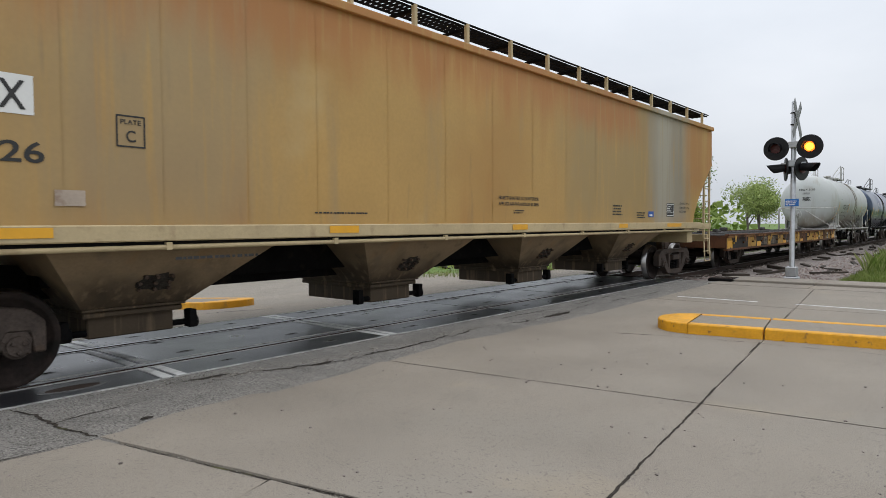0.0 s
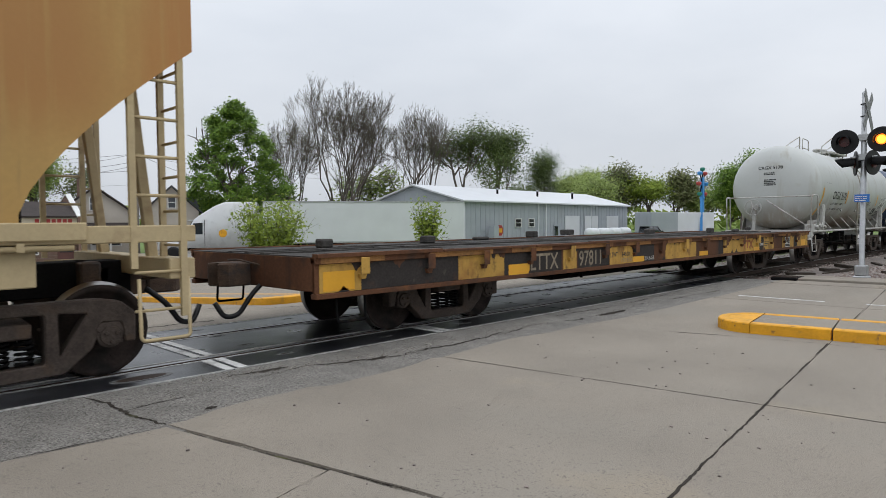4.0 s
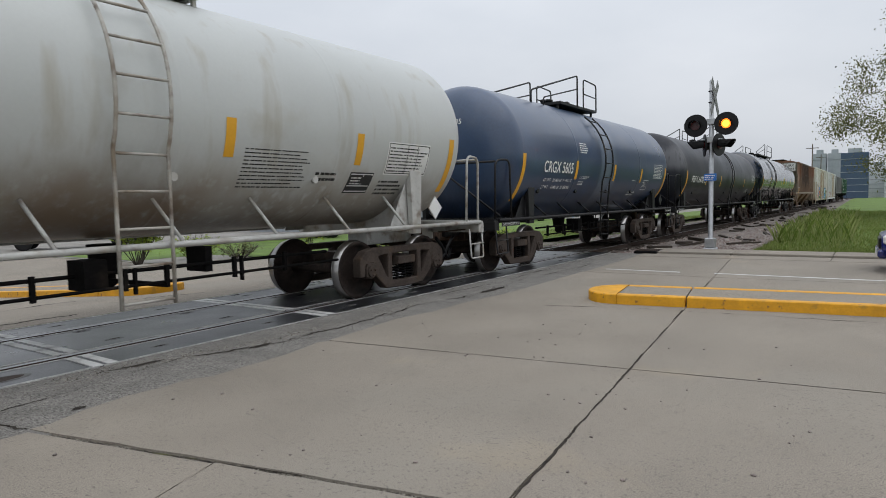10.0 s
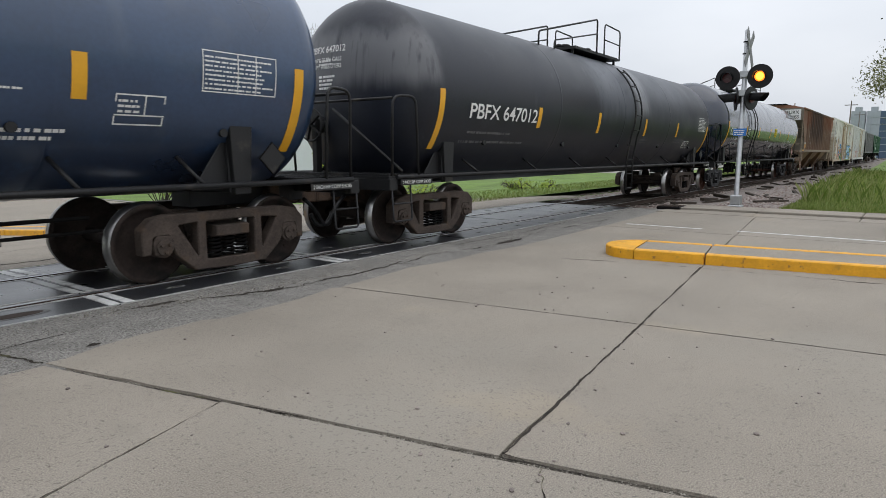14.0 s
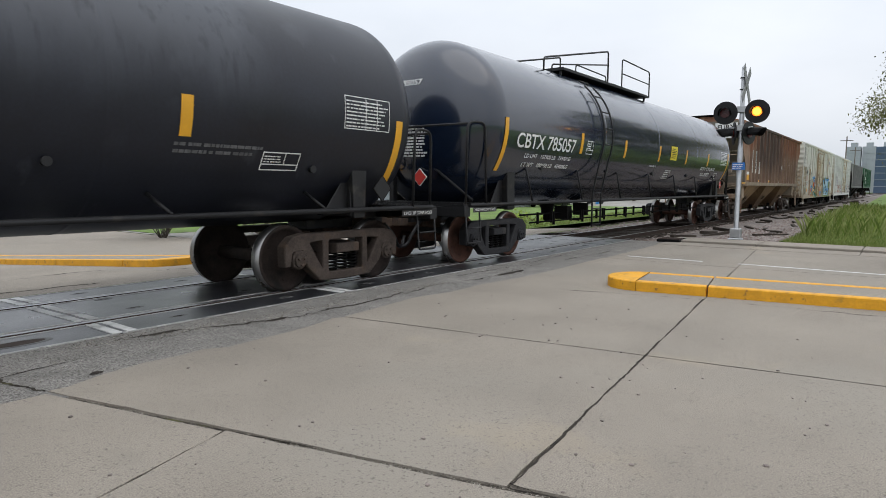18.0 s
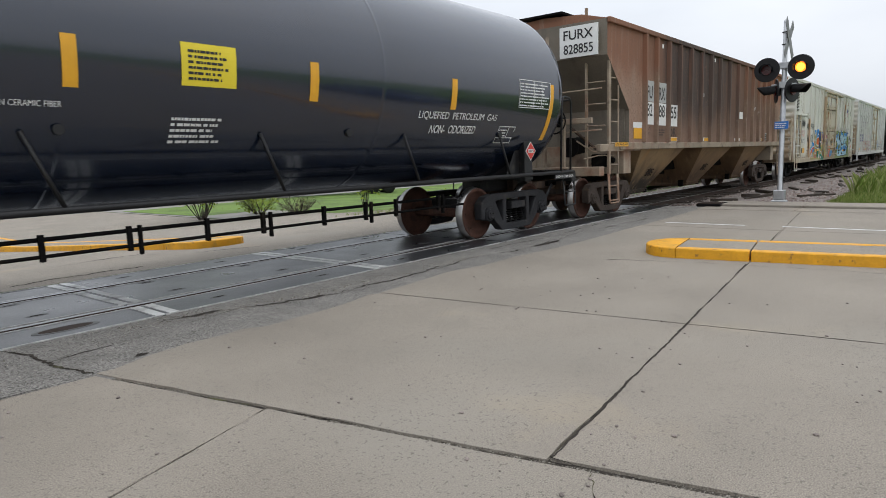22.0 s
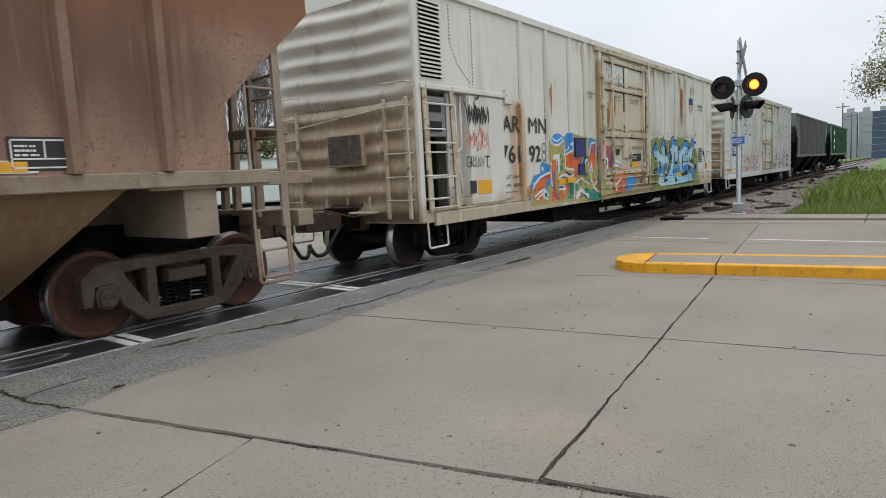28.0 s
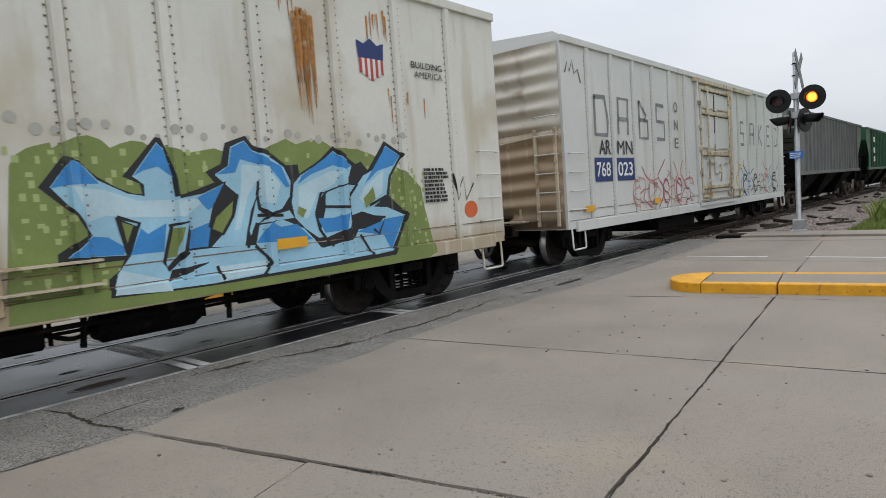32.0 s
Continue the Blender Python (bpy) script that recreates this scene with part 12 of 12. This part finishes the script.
up = thing("utility_pole", "tall grey wooden pole with three transformers", "utility pole")
up.matrix_basis = pose(-5.52, 19.2, -0.7)
bm = bmesh.new()
cyl(bm, (0, 0, 0), (0, 0, 13.0), 0.125, 14, 0.09)
part("pole", bm, mat("weathered_pole", (0.30, 0.285, 0.26), 0.85, var=0.2, scale=2, fine=30, bump=0.3, streak=((0.16, 0.145, 0.125), 0.2, 8)), up)
M_CAN = mat("rusty_transformer", (0.24, 0.10, 0.035), 0.7, var=0.25, scale=4, dirt=((0.35, 0.33, 0.3), 0.15, 4))
for k, (dx, dy, h, mm) in enumerate(((-0.62, 0.05, 0.72, M_CAN), (0.0, -0.34, 1.0, M_GALV), (0.72, 0.05, 0.78, M_CAN))):
    bm = bmesh.new()
    z = 7.15 if k != 1 else 7.2
    lathe(bm, [(z, 0.2), (z + 0.02, 0.25), (z + h - 0.08, 0.25), (z + h, 0.2), (z + h + 0.03, 0.08)], 18, "z", (dx, dy, 0))
    if k == 1:
        for i in range(12):
            a = i * 0.5236
            box(bm, dx + 0.26 * math.cos(a) - 0.012, dy + 0.26 * math.sin(a) - 0.012, z + 0.1, dx + 0.30 * math.cos(a) + 0.012, dy + 0.30 * math.sin(a) + 0.012, z + h - 0.15)
    tf = part("transformer", bm, mm, up, "rusty transformer can" if k != 1 else "grey finned transformer can")
    bm = bmesh.new()
    for s in (-1, 1):
        cyl(bm, (dx + s * 0.1, dy, z + h), (dx + s * 0.12, dy, z + h + 0.22), 0.035, 8, 0.02)
    part("bushing", bm, M_UNDER, tf)
    bm = bmesh.new()
    beam(bm, (0, 0, z + 0.5), (dx, dy, z + 0.5), 0.06, 0.08)
    part("bracket", bm, M_UNDER, up)
bm = bmesh.new()
tube(bm, bent([(0.1, 0, 6.6), (0.5, 0.1, 6.95), (1.5, 0.3, 7.08)], 0.3), 0.035, 8)
part("lamp_arm", bm, M_GALV, up)
bm = bmesh.new()
box(bm, 1.4, 0.2, 7.02, 2.05, 0.42, 7.14)
part("lamp_head", bm, M_GALV, up, "flat street lamp head", 0.03)
bm = bmesh.new()
for k in range(6):
    tube(bm, bent([(0.1, -0.2, 6.9 - 0.06 * k), (-0.3 + 0.1 * k, -0.35, 6.7 - 0.1 * k), (0.45 - 0.16 * k, -0.25, 7.3)], 0.2), 0.018, 5)
part("cable_loop", bm, M_WIRE, up, "black looped cables")
for a, b, s in (((-5.5, 19.2, 6.2), (-40, 30, 5.6), 1.0), ((-5.5, 19.2, 6.05), (-40, 30, 5.2), 1.0), ((-5.5, 19.2, 6.1), (7.0, 39.3, 6.0), 0.9), ((-5.5, 19.2, 5.0), (17.5, 48.9, 6.2), 1.4), ((-5.5, 19.2, 4.9), (17.5, 48.9, 5.9), 1.5), ((17.5, 48.9, 6.8), (30, 58, 5.5), 0.5), ((17.5, 48.9, 6.8), (7.0, 39.3, 5.2), 0.6), ((17.5, 48.9, 6.7), (-16.8, 67.9, 6.8), 1.2), ((17.5, 48.9, 5.5), (-16.8, 67.9, 6.0), 1.0), ((-16.8, 67.9, 7.6), (-5.5, 19.2, 9.6), 0.8), ((-16.2, 67.9, 7.6), (-5.2, 19.2, 9.9), 0.8), ((-17.4, 67.9, 7.6), (-5.9, 19.2, 9.9), 0.8), ((-5.5, 19.2, 11.8), (-6.5, 2, 14.5), 0.3), ((-5.2, 19.2, 11.5), (-5.0, 2, 14.5), 0.3), ((-5.9, 19.2, 11.6), (-8.5, 2, 14.5), 0.3), ((17.5, 48.9, 6.6), (60, 70, 8), 0.8), ((-16.8, 67.9, 5.8), (30, 80, 6.5), 1.0), ((-5.5, 19.2, 6.0), (-12, 8, 4.2), 0.2)):
    wire(a, b, s)
lp = thing("street_lamp", "grey street lamp on a wooden pole", "street lamp")
lp.matrix_basis = pose(7.02, 39.3, -1.0)
bm = bmesh.new()
cyl(bm, (0, 0, 0), (0, 0, 7.35), 0.15, 12, 0.11)
part("pole", bm, M_POLE, lp)
bm = bmesh.new()
tube(bm, bent([(0, 0, 7.0), (-0.9, 0.1, 7.55), (-1.9, 0.25, 7.66)], 0.4), 0.035, 8)
part("arm", bm, M_GALV, lp)
bm = bmesh.new()
lathe(bm, [(-2.7, 0.05), (-2.6, 0.12), (-2.0, 0.14), (-1.85, 0.06)], 12, "x", (0, 0.3, 7.66))
part("lamp_head", bm, M_GALV, lp)
for x, y, h, lab in ((17.5, 48.9, 7.9, "plain grey wooden utility pole"), (-4.0, 72, 6.0, "plain grey wooden utility pole"), (1.0, 62, 7.2, "plain grey wooden utility pole")):
    p = thing("utility_pole", lab, "utility pole")
    p.matrix_basis = pose(x, y, -1.0)
    bm = bmesh.new()
    cyl(bm, (0, 0, 0), (0, 0, h), 0.16, 12, 0.12)
    part("pole", bm, M_POLE, p)
    if x < 5:
        bm = bmesh.new()
        box(bm, -0.5, -0.06, h - 0.5, 0.5, 0.06, h - 0.38)
        part("crossarm", bm, M_POLE, p)
for dx in (0.0, 1.1):
    p = thing("utility_pole", "grey wooden pole with crossarm and small transformer", "utility pole")
    p.matrix_basis = pose(-17 + dx, 68 + dx, -1.0, 0, 0 if dx == 0 else -3, 0)
    bm = bmesh.new()
    cyl(bm, (0, 0, 0), (0, 0, 8.8 - dx), 0.17, 12, 0.12)
    part("pole", bm, M_POLE, p)
    bm = bmesh.new()
    box(bm, -1.25, -0.06, 8.3 - dx, 1.25, 0.06, 8.45 - dx)
    part("crossarm", bm, M_POLE, p)
    bm = bmesh.new()
    lathe(bm, [(6.4 - dx, 0.2), (6.45 - dx, 0.26), (7.2 - dx, 0.26), (7.3 - dx, 0.1)], 12, "z", (0.45, 0, 0))
    part("transformer", bm, M_GALV, p)


def sign_post(x, y, z0, h, label, shape, turn=0):
    s = thing("road_sign", label, "road sign")
    s.matrix_basis = pose(x, y, z0, 0, 0, turn)
    bm = bmesh.new()
    cyl(bm, (0, 0.03, 0), (0, 0.03, h), 0.03, 8)
    part("post", bm, M_GALV, s)
    bm = bmesh.new()
    if shape == "octagon":
        prism(bm, [(0.4 * math.cos(k * 0.7854 + 0.3927), h - 0.3 + 0.4 * math.sin(k * 0.7854 + 0.3927)) for k in range(8)], -0.006, 0.0)
    else:
        prism(bm, [(-0.32, h - 0.85), (0.32, h - 0.85), (0.32, h), (-0.32, h)], -0.006, 0.0)
    part("sign_plate", bm, M_GALV, s, "bare metal back of a sign")


sign_post(-5.3, 18.2, -0.6, 3.3, "grey back of an octagonal stop sign", "octagon")
sign_post(-13.5, 55, -1.0, 3.0, "grey back of an octagonal stop sign", "octagon")
sign_post(-10.2, 55, -1.0, 2.9, "grey back of an octagonal stop sign", "octagon")
sign_post(4.15, 41, -1.0, 3.9, "grey back of a tall rectangular sign", "plate", -6)


def wheel_part(parent, x, y, r, w=0.2):
    bm = bmesh.new()
    s = 1 if y > 0 else -1
    lathe(bm, [(y - s * w, r * 0.6), (y - s * w, r * 0.93), (y - s * w * 0.8, r), (y - s * 0.04, r), (y, r * 0.93), (y, r * 0.62)], 24, "y", (x, 0, r))
    t = part("tyre", bm, M_BLACK, parent, "black rubber tyre")
    bm = bmesh.new()
    lathe(bm, [(y - s * w * 0.6, r * 0.63), (y - s * 0.02, r * 0.63), (y - s * 0.05, r * 0.5), (y - s * 0.02, r * 0.2), (y - s * 0.02, 0.02)], 16, "y", (x, 0, r))
    part("rim", bm, M_GALV, t, "silver rim")


def loft(bm, sections):
    """Sections along x: (x, half width low, half width high, z low, z high)."""
    rings = []
    for x, wl, wh, z0, z1 in sections:
        r = min(0.08, (z1 - z0) * 0.3)
        pts = [(-wl, z0), (-wl * 1.0, z0 + (z1 - z0) * 0.5), (-wh, z1 - r), (-wh + r, z1), (wh - r, z1), (wh, z1 - r), (wl, z0 + (z1 - z0) * 0.5), (wl, z0)]
        rings.append([bm.verts.new((x, p[0], p[1])) for p in pts])
    for a, b in zip(rings, rings[1:]):
        for k in range(8):
            bm.faces.new((a[k], a[(k + 1) % 8], b[(k + 1) % 8], b[k])).smooth = True
    bm.faces.new(rings[0][::-1])
    bm.faces.new(rings[-1])


def car(name, label, category, m, paint, kind):
    """A road vehicle along +x (its front), built at the origin."""
    c = thing(name, label, category)
    c.matrix_basis = m
    L, w = {"sedan": (5.0, 0.94), "pickup": (5.6, 1.0), "suv": (4.8, 0.95)}[kind]
    belt = {"sedan": 0.95, "pickup": 1.26, "suv": 1.08}[kind]
    top = {"sedan": 1.45, "pickup": 1.92, "suv": 1.76}[kind]
    r = {"sedan": 0.34, "pickup": 0.40, "suv": 0.37}[kind]
    bm = bmesh.new()
    loft(bm, [(-L / 2, w * 0.86, w * 0.84, 0.45, belt - 0.04), (-L / 2 + 0.15, w * 0.97, w * 0.92, 0.3, belt), (-L * 0.2, w, w * 0.95, 0.24, belt), (L * 0.2, w, w * 0.95, 0.24, belt), (L * 0.24, w, w * 0.92, 0.24, belt - 0.02), (L / 2 - 0.25, w * 0.95, w * 0.86, 0.26, belt - 0.14), (L / 2, w * 0.78, w * 0.72, 0.35, belt - 0.26)])
    part("body", bm, paint, c, "painted body", 0.0)
    bm = bmesh.new()
    g0, g1, g2, g3 = {"sedan": (-L * 0.40, -L * 0.22, L * 0.06, L * 0.22), "pickup": (-L * 0.12, -L * 0.10, L * 0.10, L * 0.21), "suv": (-L * 0.48, -L * 0.43, L * 0.05, L * 0.2)}[kind]
    loft(bm, [(g0, w * 0.88, w * 0.86, belt - 0.05, belt + 0.02), (g1, w * 0.9, w * 0.74, belt - 0.05, top), (g2, w * 0.9, w * 0.74, belt - 0.05, top), (g3, w * 0.88, w * 0.82, belt - 0.05, belt + 0.02)])
    part("glasshouse", bm, M_GLASSW, c, "dark tinted windows")
    bm = bmesh.new()
    loft(bm, [(g1 - 0.1, w * 0.70, w * 0.68, top - 0.05, top + 0.03), (g2 + 0.08, w * 0.72, w * 0.70, top - 0.05, top + 0.03)])
    for s in (-1, 1):
        for a, b in (((g3 - 0.02, s * w * 0.84, belt), (g2 + 0.05, s * w * 0.72, top)), ((g1, s * w * 0.73, top), (g0 + 0.04, s * w * 0.86, belt)), (((g1 + g2) / 2, s * w * 0.9, belt), ((g1 + g2) / 2, s * w * 0.74, top))):
            beam(bm, a, b, 0.08, 0.06)
    part("roof", bm, paint, c, "roof and pillars")
    if kind == "pickup":
        bm = bmesh.new()
        box(bm, -L / 2 + 0.15, -w * 0.8, belt - 0.02, g0 - 0.05, w * 0.8, belt + 0.004)
        part("bed", bm, M_UNDER, c, "open dark bed")
    for s in (-1, 1):
        bm = bmesh.new()
        box(bm, g3 - 0.25, s * (w + 0.12) - 0.1, belt + 0.0, g3 - 0.12, s * (w + 0.12) + 0.1, belt + 0.2)
        part("wing_mirror", bm, M_BLACK if kind != "sedan" else paint, c, "", 0.03)
        bm = bmesh.new()
        box(bm, L / 2 - 0.22, s * w * 0.68 - 0.2, belt - 0.40, L / 2 - 0.02, s * w * 0.68 + 0.16, belt - 0.24)
        part("headlight", bm, M_TRIM, c, "clear headlight", 0.03)
        bm = bmesh.new()
        box(bm, -L / 2 - 0.01, s * w * 0.78 - 0.1, belt - 0.4, -L / 2 + 0.1, s * w * 0.78 + 0.1, belt - 0.15)
        part("tail_light", bm, M_AWN, c, "red tail light", 0.02)
        for x in (-L * 0.29, L * 0.30):
            wheel_part(c, x, s * (w + 0.01), r)
            bm = bmesh.new()
            cyl(bm, (x, s * (w - 0.25), r), (x, s * (w + 0.004), r), r * 1.16, 24)
            part("wheel_arch", bm, M_UNDER, c)
    bm = bmesh.new()
    box(bm, L / 2 - 0.06, -w * 0.45, 0.42, L / 2 + 0.03, w * 0.45, belt - 0.3)
    part("grille", bm, M_BLACK, c, "dark grille", 0.02)
    bm = bmesh.new()
    box(bm, L / 2 - 0.1, -w * 0.8, 0.28, L / 2 + 0.06, w * 0.8, 0.45)
    part("bumper", bm, paint if kind == "sedan" else M_GALV, c, "", 0.04)
    bm = bmesh.new()
    box(bm, L / 2 + 0.06, -0.26, 0.32, L / 2 + 0.07, 0.26, 0.43)
    part("plate_holder", bm, M_TRIM, c, "plain pale plate bar")
    return c


def paint_mat(name, col):
    return mat(name, col, 0.28, 0.0, var=0.04, bump=0.0, coat=0.6)


car("sedan", "dark blue sedan waiting on the concrete road", "car", pose(15.2, -2.5, 0, 0, 0, 92), paint_mat("car_blue", (0.012, 0.02, 0.13)), "sedan")
car("pickup_truck", "white pickup truck waiting beyond the track", "pickup truck", pose(-0.05, 16.4, -0.471, 0, 0, -64), paint_mat("car_white", (0.62, 0.63, 0.65)), "pickup")
car("suv", "grey blue estate car waiting beyond the track", "car", pose(-2.95, 17.6, -0.56, 0, 0, -80), paint_mat("car_grey", (0.16, 0.18, 0.21)), "suv")
car("pickup_truck", "black pickup truck parked by the metal shed", "pickup truck", pose(67.5, 34.5, -1.0, 0, 0, -20), paint_mat("car_black", (0.015, 0.016, 0.018)), "pickup")
car("sedan", "dark sedan parked down the side street", "car", pose(-13.5, 76, -1.0, 0, 0, 20), bpy.data.materials["car_grey"], "sedan")
car("suv", "silver estate car parked down the side street", "car", pose(-17, 80, -1.0, 0, 0, 20), paint_mat("car_silver", (0.3, 0.32, 0.34)), "suv")

# road tractor with a long white trailer
rig = thing("semi_truck", "white road tractor with a plain white box trailer", "semi truck")
rig.matrix_basis = pose(17.4, 46.6, -1.0, 0, 0, 147)
P_RIG = paint_mat("rig_white", (0.58, 0.59, 0.60))
bm = bmesh.new()
box(bm, -22.6, -1.3, 1.15, -7.9, 1.3, 4.12)
tr_ = part("trailer", bm, M_METALW, rig, "plain white box trailer", 0.03)
for k in range(23):
    bm = bmesh.new()
    q = -22.3 + 0.63 * k
    box(bm, q, 1.3, 1.2, q + 0.03, 1.306, 4.05)
    part("panel_seam", bm, M_METALW, tr_)
bm = bmesh.new()
for z in (1.12, 4.06):
    box(bm, -22.6, 1.28, z, -7.9, 1.33, z + 0.1)
part("edge_rail", bm, M_GALV, tr_)
bm = bmesh.new()
t = 0.04
for a, b, c_, d in ((-13.6, -12.2, 1.6, 1.6 + t), (-13.6, -12.2, 3.6, 3.6 + t), (-13.6, -13.6 + t, 1.6, 3.6), (-12.2 - t, -12.2, 1.6, 3.6)):
    box(bm, a, 1.3, c_, b, 1.325, d)
part("side_door", bm, M_METALW, tr_, "side door outline")
H = -0.75
bm = bmesh.new()
loft(bm, [(H - 6.7, 1.15, 1.1, 0.9, 4.1), (H - 4.6, 1.15, 1.1, 0.9, 4.12), (H - 3.9, 1.15, 1.05, 0.9, 3.85), (H - 3.0, 1.14, 1.0, 0.9, 3.3), (H - 2.4, 1.12, 0.95, 0.9, 2.85), (H - 2.1, 1.1, 0.95, 0.9, 2.3), (H - 1.75, 1.08, 0.95, 0.9, 1.75)])
part("cab", bm, P_RIG, rig, "white sleeper cab with roof fairing")
bm = bmesh.new()
loft(bm, [(H - 1.9, 1.05, 0.9, 0.8, 1.78), (H - 1.0, 1.0, 0.8, 0.75, 1.66), (H - 0.2, 0.9, 0.7, 0.7, 1.48), (H, 0.8, 0.62, 0.7, 1.3)])
part("hood", bm, P_RIG, rig, "sloping white hood")
bm = bmesh.new()
prism(bm, [(H - 1.80, 1.80), (H - 1.72, 1.80), (H - 2.36, 2.80), (H - 2.46, 2.80)], -0.9, 0.9)
part("windscreen", bm, M_GLASSW, rig, "dark windscreen")
bm = bmesh.new()
box(bm, H - 2.62, -0.95, 2.80, H - 2.1, 0.95, 2.88)
part("sun_visor", bm, P_RIG, rig, "", 0.02)
for s in (-1, 1):
    bm = bmesh.new()
    prism(bm, [(H - 3.05, 1.85), (H - 2.2, 1.85), (H - 2.45, 2.62), (H - 3.05, 2.66)], s * 1.07, s * 1.145)
    part("side_window", bm, M_GLASSW, rig, "dark side window")
    bm = bmesh.new()
    prism(bm, [(H - 3.2, 0.95), (H - 3.17, 0.95), (H - 3.17, 2.85), (H - 3.2, 2.85)], s * 1.1, s * 1.156)
    part("door_seam", bm, M_UNDER, rig)
    bm = bmesh.new()
    box(bm, H - 2.1, s * 1.35 - 0.09, 1.85, H - 1.95, s * 1.35 + 0.09, 2.5)
    part("wing_mirror", bm, M_BLACK, rig, "", 0.03)
    bm = bmesh.new()
    box(bm, H - 0.45, s * 0.82 - 0.16, 1.05, H - 0.1, s * 0.82 + 0.12, 1.3)
    part("headlight", bm, M_TRIM, rig, "", 0.03)
    for x in (H - 1.1, -7.3, -8.5, -20.4, -21.6):
        wheel_part(rig, x, s * 1.25, 0.5, 0.3)
bm = bmesh.new()
box(bm, H - 0.06, -0.5, 0.75, H + 0.04, 0.5, 1.28)
part("grille", bm, M_BLACK, rig, "", 0.02)
bm = bmesh.new()
box(bm, -8.8, -0.4, 0.7, -1.2, 0.4, 0.95)
box(bm, -22.4, -0.5, 0.8, -8.0, 0.5, 1.15)
part("chassis", bm, M_UNDER, rig)
bm = bmesh.new()
cyl(bm, (H - 4.4, 1.14, 1.9), (H - 4.4, 1.165, 1.9), 0.28, 20)
part("door_emblem", bm, M_YELLOW, rig, "small yellow emblem")

# stores in the yard
for k in range(4):
    tk = thing("storage_tank", "white storage tank on legs in the yard", "storage tank", "tanks in the yard")
    tk.matrix_basis = pose(58.5 + 2.2 * k, 36.2, -1.0)
    bm = bmesh.new()
    lathe(bm, [(-0.95, 0.1), (-0.85, 0.45), (-0.7, 0.55), (0.7, 0.55), (0.85, 0.45), (0.95, 0.1)], 18, "x", (0, 0, 1.3))
    part("tank", bm, M_METALW, tk)
    for s in (-0.6, 0.6):
        bm = bmesh.new()
        box(bm, s - 0.06, -0.4, 0, s + 0.06, 0.4, 0.85)
        part("leg", bm, M_GALV, tk)
for x, y, l, m_, lab in ((74, 37, 12, M_METALW, "white box trailer parked in the yard"), (71.5, 36.2, 5, M_METALG, "dark grey box body parked in the yard")):
    b_ = thing("box_trailer", lab, "trailer")
    b_.matrix_basis = pose(x, y, -1.0, 0, 0, -12)
    bm = bmesh.new()
    box(bm, 0, 0, 0.9, l, 2.5, 3.6)
    part("body", bm, m_, b_, "", 0.04)
    bm = bmesh.new()
    box(bm, 0.3, 0.4, 0.6, l - 0.3, 2.1, 0.9)
    part("chassis", bm, M_UNDER, b_)
    for q in (1.2, l - 1.4):
        for yy in (0.25, 2.25):
            bm = bmesh.new()
            cyl(bm, (q, yy - 0.12, 0.48), (q, yy + 0.12, 0.48), 0.48, 18)
            part("wheel", bm, M_BLACK, b_)


# ---- movement ----
def motions():
    run = np.interp(np.arange(0, 32.01, 0.15), range(33), RUN)
    for c, x in CARS:
        walk(c, [(float(t), pose(x - RUN[t], TRACK_Y, 0)) for t in range(33)])
    for w, dx, turning in WHEELS:
        if turning:
            walk(w, [(min(32.0, 0.15 * i), pose(dx, 0, WR, 0, -math.degrees(s / WR) % 360, 0)) for i, s in enumerate(run)])


motions()
